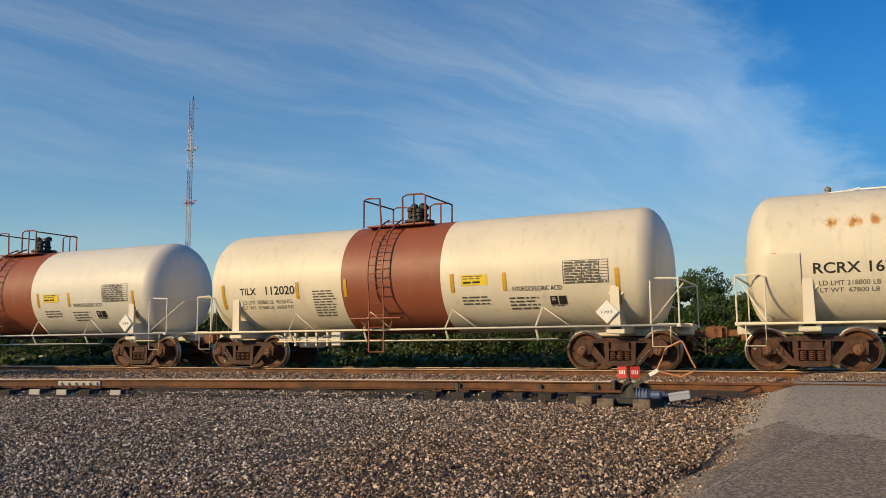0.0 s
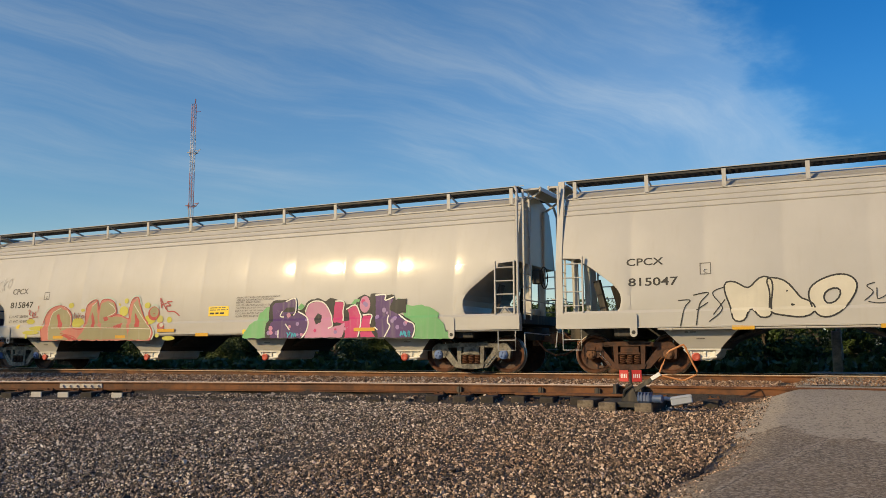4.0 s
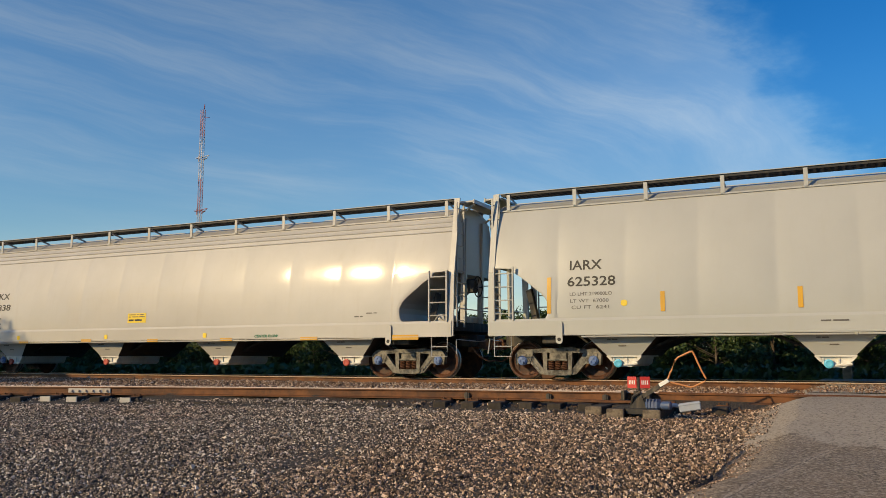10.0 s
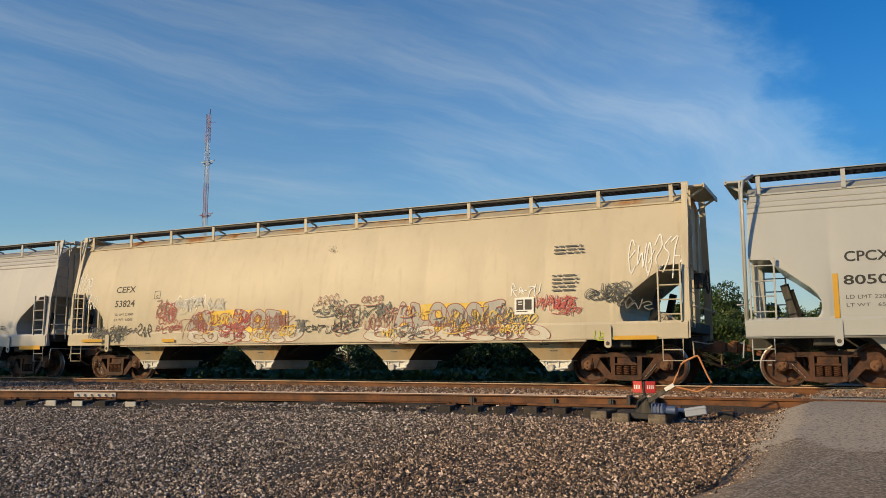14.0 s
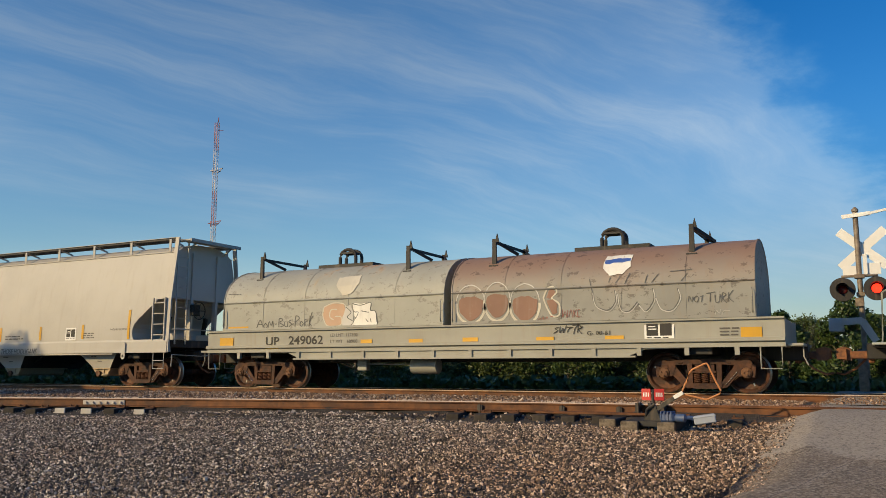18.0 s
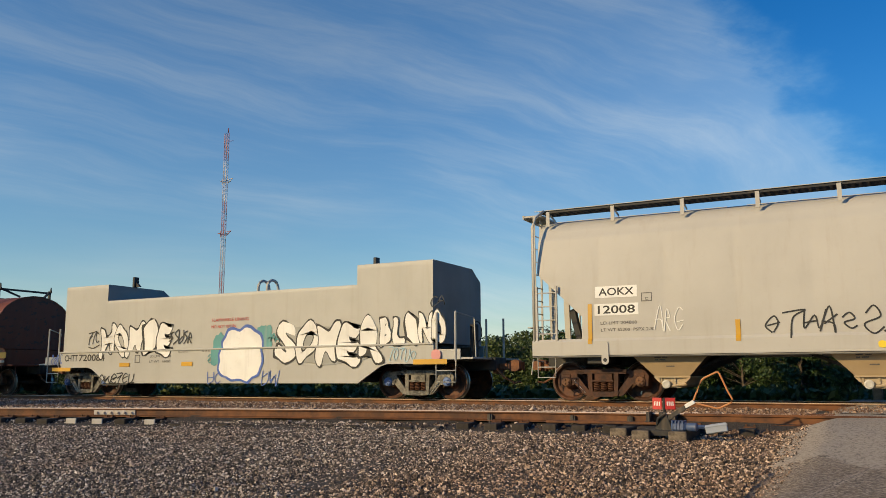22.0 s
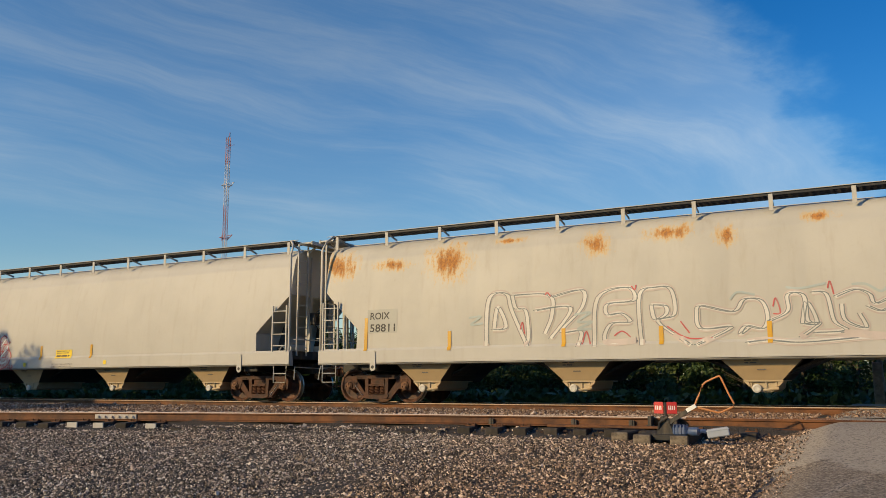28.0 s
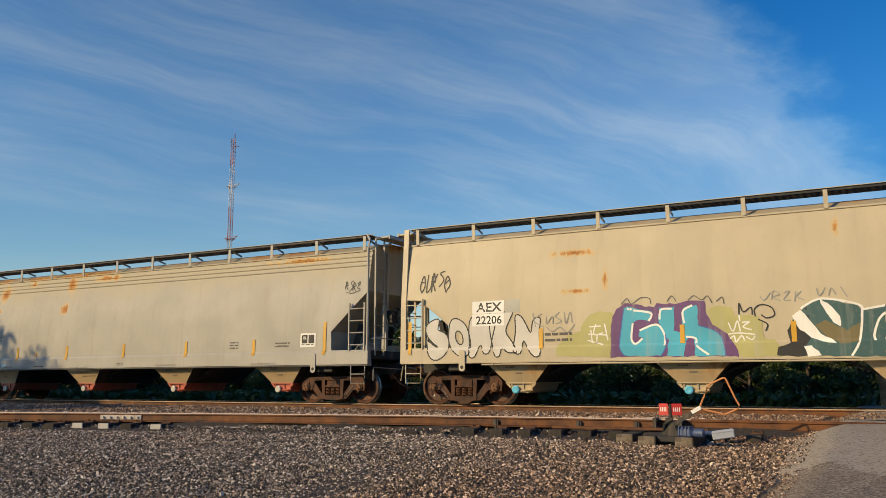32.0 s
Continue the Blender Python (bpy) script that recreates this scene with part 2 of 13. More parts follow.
def beam(bm, a, b, w, h, up=(0, 0, 1), mat=0):
    """A square bar from a to b, w wide and h high."""
    a, b = Vector(a), Vector(b)
    d = (b - a).normalized()
    u = Vector(up)
    if abs(d.dot(u)) > 0.97:
        u = Vector((1, 0, 0))
    s = d.cross(u).normalized() * (w / 2)
    u = s.cross(d).normalized() * (h / 2)
    vs = [bm.verts.new(p + i * s + j * u) for p in (a, b) for i, j in ((-1, -1), (1, -1), (1, 1), (-1, 1))]
    for q in ((0, 1, 2, 3), (7, 6, 5, 4), (0, 4, 5, 1), (1, 5, 6, 2), (2, 6, 7, 3), (3, 7, 4, 0)):
        bm.faces.new([vs[i] for i in q]).material_index = mat


def tube(bm, pts, r, n=6, mat=0):
    pts = [Vector(p) for p in pts]
    rings = []
    for i, p in enumerate(pts):
        d = (pts[min(i + 1, len(pts) - 1)] - pts[max(i - 1, 0)]).normalized()
        u = Vector((0, 0, 1)) if abs(d.z) < 0.9 else Vector((1, 0, 0))
        s = d.cross(u).normalized()
        u = s.cross(d)
        rings.append([bm.verts.new(p + r * (math.cos(k * math.tau / n) * s + math.sin(k * math.tau / n) * u)) for k in range(n)])
    for a, b in zip(rings, rings[1:]):
        for k in range(n):
            f = bm.faces.new((a[k], a[(k + 1) % n], b[(k + 1) % n], b[k]))
            f.smooth, f.material_index = True, mat
    bm.faces.new(rings[0][::-1]).material_index = mat
    bm.faces.new(rings[-1]).material_index = mat


def lathe(bm, profile, n=20, at=(0, 0, 0), axis="Y", mats=None):
    """Turns a list of (radius, place along the axis) round the axis."""
    rings = []
    for r, a in profile:
        ring = []
        for k in range(n):
            c, s = math.cos(k * math.tau / n) * r, math.sin(k * math.tau / n) * r
            p = {"Y": (c, a, s), "X": (a, c, s), "Z": (c, s, a)}[axis]
            ring.append(bm.verts.new(Vector(at) + Vector(p)))
        rings.append(ring)
    for i, (a, b) in enumerate(zip(rings, rings[1:])):
        for k in range(n):
            f = bm.faces.new((a[k], b[k], b[(k + 1) % n], a[(k + 1) % n]))
            f.smooth, f.material_index = True, (mats[i] if mats else 0)
    for ring in (rings[0], rings[-1][::-1]):
        bm.faces.new(ring).material_index = mats[0] if mats else 0


def prism(bm, poly, y0, y1, mat=0):
    """A flat outline in x and z, thickened from y0 to y1."""
    a = [bm.verts.new((x, y0, z)) for x, z in poly]
    b = [bm.verts.new((x, y1, z)) for x, z in poly]
    bm.faces.new(a).material_index = mat
    bm.faces.new(b[::-1]).material_index = mat
    for i in range(len(poly)):
        j = (i + 1) % len(poly)
        bm.faces.new((a[j], a[i], b[i], b[j])).material_index = mat


def mesh_of(name, bm, *mats):
    bmesh.ops.recalc_face_normals(bm, faces=bm.faces)
    for e in bm.edges:
        if len(e.link_faces) == 2 and e.calc_face_angle(0.0) > 0.6:
            e.smooth = False
    me = bpy.data.meshes.new(name)
    bm.to_mesh(me)
    bm.free()
    for m in mats:
        me.materials.append(m)
    return me


def put(name, me, parent=None, m=None, label=""):
    ob = new(name, me)
    ob.parent = parent
    if m is not None:
        ob.matrix_basis = m
    if label:
        ob["label"] = label
    return ob


def part(name, bm, material, parent, label=""):
    mats = material if isinstance(material, (list, tuple)) else [material]
    return put(name, mesh_of(name, bm, *mats), parent, None, label)


CACHE = {}


def cached(key, build):
    if key not in CACHE:
        CACHE[key] = build()
    return CACHE[key]


def empty(name, x=0, y=0, z=0, **tags):
    ob = new(name)
    ob.empty_display_size = 0.3
    ob.matrix_basis = pose(x, y, z)
    return tagged(ob, **tags)


# ---- ground ----
YN, YF = 14.50, 20.22          # middle of the near and the far track
GAUGE = 0.753                  # rail head from the track's middle
ROAD_X = -1.2                  # edge of the road


def bend(x):
    """How far the near track, a siding, has curved off from its line at the road."""
    x = -1.0 - x
    return 0.0 if x < 0 else (0.01157 * x * x if x < 17 else 3.344 + 0.3934 * (x - 17))


def road_edge(y):
    """Where the asphalt ends on its left side."""
    return -0.98 - 0.105 * max(0.0, 10.6 - y)


def ground_z(x, y):
    """Height of the ground under the rail heads' level."""
    pts = ((-200, -1.0), (0, -0.95), (4, -0.82), (7, -0.62), (9.5, -0.43), (11.8, -0.335), (13.1, -0.325), (13.35, -0.25), (13.72, -0.235), (13.80, -0.09), (14.2, -0.06), (14.9, -0.06), (16.4, -0.10), (18.2, -0.10),
           (18.9, -0.235), (21.9, -0.235), (23.2, -0.5), (26, -0.75), (60, -0.9), (4000, -1.0))
    if y < 17:
        y = min(17.0, y + min(4.0, bend(x)))
    return float(np.interp(y, [p[0] for p in pts], [p[1] for p in pts]))


def grid_sheet(name, xs, ys, zf, mat):
    nx, ny = len(xs), len(ys)
    v = [(x, y, zf(x, y)) for y in ys for x in xs]
    f = [(j * nx + i, j * nx + i + 1, (j + 1) * nx + i + 1, (j + 1) * nx + i) for j in range(ny - 1) for i in range(nx - 1)]
    me = bpy.data.meshes.new(name)
    me.from_pydata(v, [], f)
    me.materials.append(mat)
    for p in me.polygons:
        p.use_smooth = True
    return new(name, me)


def ground_mat(n, at):
    sep = n.add("ShaderNodeSeparateXYZ", {0: at})
    cell = n.add("ShaderNodeTexVoronoi", {"Vector": at, "Scale": 48.0})
    big = n.noise(at, 0.35, 4)
    fine = n.noise(at, 40.0, 4)
    # near-black cells: the shade in gaps between stones is put into the colour
    c = n.mix(cell.outputs["Color"], (0.020, 0.017, 0.014), (0.085, 0.072, 0.060))
    c = n.mix(n.math("MULTIPLY", n.step(big, 0.4, 0.7), 0.4), c, (0.06, 0.042, 0.030))
    grass = n.mix(n.noise(at, 1.3, 6), (0.03, 0.05, 0.012), (0.09, 0.11, 0.03))
    c = n.mix(n.step(sep.outputs[1], 22.6, 24.2), c, grass)
    return c, n.math("ADD", 0.85, n.math("MULTIPLY", fine, 0.1)), cell.outputs["Distance"]


M_GROUND = shader("ballast_ground", ground_mat, bump=0.8)
xs = [-3000, -800, -200, -80] + list(np.linspace(-50, 12, 63)) + [30, 80, 200, 800, 3000]
ys = [-3000, -600, -100, -30, -8, 0, 2] + list(np.linspace(3, 27, 70)) + [30, 36, 45, 60, 120, 300, 1000, 3500]


def ground_h(x, y):
    z = ground_z(x, y)
    if 3 < y < 24:
        z += 0.025 * noise.noise((x * 0.8, y * 0.8, 0)) * (1.0 if y < 11.8 else 0.4)
    if x > road_edge(y):
        z -= 0.12
    return z


ground = tagged(grid_sheet("ground", xs, ys, ground_h, M_GROUND), "ground of grey-brown railway ballast, grass beyond the tracks", "ground", kind="structure")

# ---- road over the tracks ----


def asphalt(n, at):
    sep = n.add("ShaderNodeSeparateXYZ", {0: at})
    big = n.noise(at, 0.5, 5)
    grit = n.noise(at, 42.0, 4, 0.75)
    chips = n.add("ShaderNodeTexVoronoi", {"Vector": at, "Scale": 46.0})
    c = n.mix(n.step(grit, 0.38, 0.66), (0.085, 0.066, 0.048), (0.36, 0.285, 0.205))
    coarse = n.noise(at, 17.0, 6, 0.7)
    c = n.mix(n.math("MULTIPLY", n.step(coarse, 0.46, 0.62), 0.5), c, (0.31, 0.235, 0.16))
    c = n.mix(n.math("MULTIPLY", n.step(chips.outputs["Distance"], 0.32, 0.10), 0.35), c, (0.42, 0.38, 0.33))
    c = n.mix(n.math("MULTIPLY", n.step(big, 0.42, 0.66), 0.55), c, (0.24, 0.175, 0.115))
    speck = n.noise(at, 95.0, 3, 0.8)
    c = n.mix(n.math("MULTIPLY", n.step(speck, 0.60, 0.72), 0.55), c, (0.56, 0.48, 0.38))
    c = n.mix(n.math("MULTIPLY", n.step(speck, 0.42, 0.32), 0.6), c, (0.045, 0.035, 0.026))
    # grit and dirt washed over the broken left edge
    off = n.math("ADD", n.math("ADD", sep.outputs[0], 0.98), n.math("MULTIPLY", n.math("MAXIMUM", n.math("SUBTRACT", 10.6, sep.outputs[1]), 0.0), 0.105))
    off = n.math("ADD", off, n.math("MULTIPLY", n.math("SUBTRACT", n.noise(at, 1.6, 6, 0.65), 0.5), 0.9))
    c = n.mix(n.math("MULTIPLY", n.step(off, 0.42, 0.05), 0.65), c, n.mix(n.step(grit, 0.42, 0.60), (0.13, 0.085, 0.052), (0.42, 0.315, 0.215)))
    bits = n.add("ShaderNodeSeparateColor", {0: chips.outputs["Color"]}).outputs[0]
    # a paler, newer patch by the rails
    edge = n.math("ADD", sep.outputs[1], n.math("ADD", n.math("MULTIPLY", n.noise(at, 1.1, 7, 0.68), 2.4), n.math("MULTIPLY", sep.outputs[0], 0.25)))
    c = n.mix(n.math("MULTIPLY", n.step(edge, 10.55, 10.66), 0.66), c, (0.47, 0.405, 0.32))
    c = n.mix(n.math("MULTIPLY", n.step(bits, 0.62, 0.95), 0.6), c, (0.46, 0.395, 0.31))
    c = n.mix(n.math("MULTIPLY", n.step(bits, 0.32, 0.05), 0.6), c, (0.065, 0.053, 0.042))
    # fine crazing
    craze = n.add("ShaderNodeTexVoronoi", {"Vector": n.add("ShaderNodeVectorMath", {0: at, 1: n.add("ShaderNodeVectorMath", {0: n.add("ShaderNodeTexNoise", {"Vector": at, "Scale": 2.5, "Detail": 4.0}).outputs[1], 3: 0.5}, operation="SCALE").outputs[0]}, operation="ADD").outputs[0], "Scale": 1.3})
    craze.feature = "DISTANCE_TO_EDGE"
    thin = n.math("MULTIPLY", n.step(craze.outputs["Distance"], 0.012, 0.002), n.step(big, 0.48, 0.60))
    c = n.mix(n.math("MULTIPLY", thin, 0.55), c, (0.07, 0.058, 0.045))
    # one long seam, gravelly along its sides
    sway = n.math("MULTIPLY", n.math("SUBTRACT", n.noise(at, 2.2, 4), 0.5), 0.07)
    line = n.math("ABSOLUTE", n.math("ADD", n.math("SUBTRACT", sep.outputs[0], n.math("MULTIPLY", n.math("SUBTRACT", sep.outputs[1], 7.89), 0.342)), n.math("ADD", 0.656, sway)))
    ends = n.step(sep.outputs[1], 9.7, 9.0)
    c = n.mix(n.math("MULTIPLY", n.math("MULTIPLY", n.step(line, 0.075, 0.012), n.step(grit, 0.45, 0.56)), n.math("MULTIPLY", ends, 0.55)), c, (0.55, 0.46, 0.36))
    crack = n.math("MULTIPLY", n.step(line, 0.012, 0.003), n.math("MULTIPLY", ends, n.step(coarse, 0.40, 0.52)))
    c = n.mix(n.math("MULTIPLY", crack, 0.7), c, (0.06, 0.05, 0.04))
    return c, n.math("ADD", 0.72, n.math("MULTIPLY", grit, 0.2)), n.math("ADD", grit, n.math("MULTIPLY", crack, -0.8))


M_ASPHALT = shader("worn_asphalt", asphalt, bump=0.7)


def road_h(x, y):
    pts = ((-60, -0.9), (0, -0.80), (4, -0.72), (7, -0.52), (9.5, -0.30), (11.4, -0.10), (12.5, -0.03), (24, -0.03), (30, -0.3), (60, -0.55))
    z = float(np.interp(y, [p[0] for p in pts], [p[1] for p in pts]))
    edge = x - (road_edge(y) + 0.22 * noise.noise((0.3, y * 0.9, 5.0)) + 0.08 * noise.noise((0.3, y * 4.0, 2.0)))
    if edge < 0.40:
        z -= (0.40 - edge) * 0.36
    return z + 0.012 * noise.noise((x * 1.5, y * 1.5, 3.0))


rx = list(np.linspace(ROAD_X - 1.2, ROAD_X + 1.6, 40)) + [1.2, 2.2, 3.5, 5, 6.6, 7.6]
near_y = list(np.linspace(-60, 2, 12)) + list(np.linspace(2.6, YN - GAUGE - 0.09, 48))


def road_piece(name, ys_):
    return tagged(grid_sheet(name, rx, ys_, road_h, M_ASPHALT), "worn grey asphalt road ramping up to the level crossing", "road", kind="structure")


road_piece("road", near_y)
road_piece("road", [YN - GAUGE + 0.14, YN, YN + GAUGE - 0.14])
road_piece("road", [YN + GAUGE + 0.09, 15.6, 16.5, 17.5, 18.5, YF - GAUGE - 0.09])
road_piece("road", [YF - GAUGE + 0.14, YF, YF + GAUGE - 0.14])
road_piece("road", [YF + GAUGE + 0.09, 21.6, 22.5, 23.5, 24.5, 27, 30, 36, 45, 60])

# ---- the two tracks ----
M_RAIL = rusty("rail_rust", (0.080, 0.029, 0.009), (0.200, 0.075, 0.021), rough=0.7, scale=3.0, bump=0.25)
# polished steel; the warm tone of sunlight on it is put into the colour
M_HEAD = shader("rail_head_polished", lambda n, at: (n.mix(n.noise(n.scaled(at, (0.6, 8, 8)), 2.0, 4), (0.62, 0.44, 0.30), (0.90, 0.74, 0.56)), n.math("ADD", 0.34, n.math("MULTIPLY", n.noise(at, 3.0), 0.25))), metal=0.35)
M_TIE = rusty("creosoted_wood", (0.028, 0.022, 0.017), (0.075, 0.058, 0.042), rough=0.8, scale=5.0, random_tint=True)
M_TIE_PALE = paint("tie_end_pale", (0.55, 0.52, 0.46), dirt=0.4)


def rail_mesh(x0, x1, dy, curved=False, drop=0.0):
    """A flat-bottomed rail along x: foot, web, head, and the polished running band."""
    n = 90
    prof = [(-0.076, -0.172), (0.076, -0.172), (0.076, -0.160), (0.018, -0.142), (0.010, -0.130), (0.010, -0.048), (0.035, -0.038), (0.036, -0.016), (0.020, 0.0),
            (-0.020, 0.0), (-0.036, -0.016), (-0.035, -0.038), (-0.010, -0.048), (-0.010, -0.130), (-0.018, -0.142), (-0.076, -0.160)]
    bm = bmesh.new()
    rings = []
    for i in range(n + 1):
        x = x0 + (x1 - x0) * i / n
        c = bend(x) if curved else 0.0
        rings.append([bm.verts.new((x, y + dy - c, z - drop)) for y, z in prof])
    for i_, (a, b) in enumerate(zip(rings, rings[1:])):
        for k in range(len(prof)):
            j = (k + 1) % len(prof)
            f = bm.faces.new((a[k], a[j], b[j], b[k]))
            # near rail: its glint is laid on as bright corner, left of -3.2 only
            f.material_index = 1 if k in (7, 8) or k == 9 and (not curved or x0 + (x1 - x0) * i_ / n < -3.2) else 0
    return mesh_of("rail", bm, M_RAIL, M_HEAD)


def build_track(yc, label, tie_label, pale):
    track = empty("railway_track", 0, yc, 0, label=label, category="railway track", kind="structure")
    near = yc == YN
    for s in (-1, 1):
        put("rail", rail_mesh(-42.0 if near else -170.0, 40.0 if near else 90.0, s * GAUGE, near, 0.045 if near and s > 0 else 0.0), track)
    bm = bmesh.new()
    box(bm, -0.115, 0.115, -1.30, 1.30, -0.36, -0.185, 0.012)
    tie = mesh_of("tie", bm, M_TIE)
    bm = bmesh.new()
    box(bm, -0.115, 0.115, -1.30, 1.30, -0.36, -0.185, 0.012)
    for f in bm.faces:
        if f.calc_center_median().y < -1.29:
            f.material_index = 1
    tie_p = mesh_of("tie", bm, M_TIE, M_TIE_PALE)
    bm = bmesh.new()
    for s in (-1, 1):
        box(bm, -0.09, 0.09, s * GAUGE - 0.18, s * GAUGE + 0.18, -0.187, -0.168, 0.004)
        for dx in (-0.06, 0.06):
            for dy in (-0.105, 0.105):
                box(bm, dx - 0.012, dx + 0.012, s * GAUGE + dy - 0.018, s * GAUGE + dy + 0.018, -0.17, -0.138)
    plate = mesh_of("tie_plate", bm, M_RAIL)
    rnd = random.Random(4)
    x = -34.0
    i = 0
    while x < 8.0:
        turn = math.degrees(math.atan((bend(x - 0.1) - bend(x + 0.1)) / 0.2)) if near else 0.0
        m = pose(x, rnd.uniform(-0.07, 0.07) - (bend(x) if near else 0.0), rnd.uniform(-0.012, 0.006) - (0.07 if near and -12.4 < x < -6.6 else 0.0), 0, 0, rnd.uniform(-1.2, 1.2) + turn)
        if not (x > ROAD_X - 0.2):
            t = put("tie", tie_p if pale and any(abs(x - q) < 0.26 for q in pale) else tie, track, m)
            put("tie_plate", plate, t)
        x += 0.53 + rnd.uniform(-0.03, 0.03)
        i += 1
    return track


near_track = build_track(YN, "railway track with rust-brown rails and dark wooden ties", "", (-14.75, -14.2, -12.8))
far_track = build_track(YF, "railway track under the freight train, polished rail heads", "", ())
# joint bars bolted to the near rail
bm = bmesh.new()
box(bm, -0.46, 0.46, -0.036, -0.012, -0.135, -0.045, 0.006)
for k in range(6):
    lathe(bm, [(0.0, -0.075), (0.022, -0.07), (0.022, -0.036)], 6, (-0.38 + k * 0.152, 0, -0.09))
joint = mesh_of("joint_bar", bm, paint("joint_bar_pale", (0.50, 0.45, 0.40), dirt=0.5, rust=0.5))
put("joint_bar", joint, near_track, pose(-13.67, -GAUGE - bend(-13.67), 0, 0, 0, 16.3), label="pale bolted joint bar on the rail")
bm = bmesh.new()
box(bm, -0.05, 0.05, -0.06, -0.012, -0.17, -0.06, 0.01)
box(bm, -0.015, 0.015, -0.075, -0.05, -0.2, -0.05)
brace = mesh_of("rail_brace", bm, M_BLACK)
for k, x in enumerate((-6.10, -4.64, -3.68)):
    put("rail_anchor", brace, near_track, pose(x, -GAUGE - bend(x), 0))

# ---- loose ballast stones ----


def stone_mat(n, at):
    rnd = n.add("ShaderNodeNewGeometry").outputs["Random Per Island"]
    ramp = n.add("ShaderNodeValToRGB", {0: rnd})
    stops = ((0.0, (0.020, 0.018, 0.017)), (0.27, (0.068, 0.060, 0.053)), (0.50, (0.178, 0.152, 0.130)), (0.68, (0.32, 0.255, 0.20)), (0.83, (0.53, 0.455, 0.38)), (0.94, (0.78, 0.72, 0.63)), (1.0, (0.95, 0.91, 0.83)))
    e = ramp.color_ramp.elements
    e[0].position, e[0].color = stops[0][0], (*stops[0][1], 1)
    e[1].position, e[1].color = stops[-1][0], (*stops[-1][1], 1)
    for p, c in stops[1:-1]:
        k = e.new(p)
        k.color = (*c, 1)
    fine = n.noise(at, 60.0, 4)
    big = n.noise(at, 0.45, 4)
    c = n.mix(n.math("MULTIPLY", fine, 0.25), ramp.outputs[0], (0.10, 0.085, 0.07))
    along = n.add("ShaderNodeSeparateXYZ", {0: at}).outputs[0]
    red = n.math("ADD", n.math("ADD", n.math("MULTIPLY", n.step(big, 0.45, 0.68), 0.40), 0.30), n.math("MULTIPLY", n.step(along, -8.0, -2.5), 0.4), clamp=True)
    c = n.mix(red, c, (1.14, 0.965, 0.84), "MULTIPLY")
    c = n.mix(n.step(along, -7.0, -3.0), c, (0.98, 0.91, 0.84), "MULTIPLY")
    # rust dust from the wheels between the rails
    across = n.add("ShaderNodeSeparateXYZ", {0: at}).outputs[1]
    c = n.mix(n.math("MULTIPLY", n.step(across, 12.6, 13.6), 0.50), c, (0.22, 0.115, 0.060))
    return c, n.math("ADD", 0.78, n.math("MULTIPLY", fine, 0.15)), fine


M_STONE = shader("ballast_stone", stone_mat, bump=0.3)


def stones(name, spots, label):
    """Angular stones: a jittered eight-cornered lump at each (x, y, z, size)."""
    rng = np.random.default_rng(11)
    cube = np.array([(x, y, z) for x in (-1, 1) for y in (-1, 1) for z in (-1, 1)], float) * 0.58
    quads = np.array([(0, 1, 3, 2), (4, 6, 7, 5), (0, 4, 5, 1), (2, 3, 7, 6), (0, 2, 6, 4), (1, 5, 7, 3)])
    n = len(spots)
    spots = np.asarray(spots, float)
    v = cube[None] * rng.uniform(0.35, 1.3, (n, 8, 3)) * rng.uniform(0.5, 1.3, (n, 1, 3))
    q = rng.normal(size=(n, 4))
    q /= np.linalg.norm(q, axis=1)[:, None]
    w, x, y, z = q.T
    rot = np.stack([np.stack([1 - 2 * (y * y + z * z), 2 * (x * y - z * w), 2 * (x * z + y * w)], 1),
                    np.stack([2 * (x * y + z * w), 1 - 2 * (x * x + z * z), 2 * (y * z - x * w)], 1),
                    np.stack([2 * (x * z - y * w), 2 * (y * z + x * w), 1 - 2 * (x * x + y * y)], 1)], 1)
    v = np.einsum("nij,nkj->nki", rot, v) * spots[:, None, 3:4] + spots[:, None, :3]
    f = (quads[None] + (np.arange(n) * 8)[:, None, None]).reshape(-1, 4)
    me = bpy.data.meshes.new(name)
    me.vertices.add(n * 8)
    me.vertices.foreach_set("co", v.reshape(-1))
    me.loops.add(f.size)
    me.loops.foreach_set("vertex_index", f.reshape(-1).astype(np.int32))
    me.polygons.add(len(f))
    me.polygons.foreach_set("loop_start", np.arange(0, f.size, 4, dtype=np.int32))
    me.update(calc_edges=True)
    me.polygons.foreach_set("use_smooth", np.zeros(len(f), dtype=bool))
    me.validate()
    me.materials.append(M_STONE)
    return tagged(new(name, me), label, "gravel", kind="stuff")


rng = np.random.default_rng(3)
spots = []
for y0, y1, dens, size in ((4.2, 6.0, 1500, 0.0160), (6.0, 8.0, 1450, 0.0165), (8.0, 10.0, 1350, 0.0165), (10.0, 12.8, 1050, 0.0180)):
    x0 = -1.55 * y1
    count = int((ROAD_X - 0.1 - x0) * (y1 - y0) * dens)
    px, py = rng.uniform(x0, ROAD_X + 0.3, count), rng.uniform(y0, y1, count)
    for a, b in zip(px, py):
        if abs(abs(b + bend(a) - YN) - GAUGE) < 0.09 or -1.75 < b + bend(a) - YN < -0.9 and rng.random() < (0.0 if -12.4 < a < -6.6 else 0.5):
            continue
        over = a - road_edge(b) - 0.22 * noise.noise((0.3, b * 0.9, 5.0))
        if over > 0.9 or over > -0.1 and rng.random() < (0.2 + over * 2.2 if over < 0.30 else 0.985):
            continue
        s = size * rng.lognormal(0, 0.26) * (0.62 if over > -0.12 else 1.0)
        spots.append((a, b, max(road_h(a, b), ground_h(a, b)) + s * 0.25, s))
stones("ballast_stones", spots, "loose angular grey and brown ballast stones")
spots = []
count = 42000
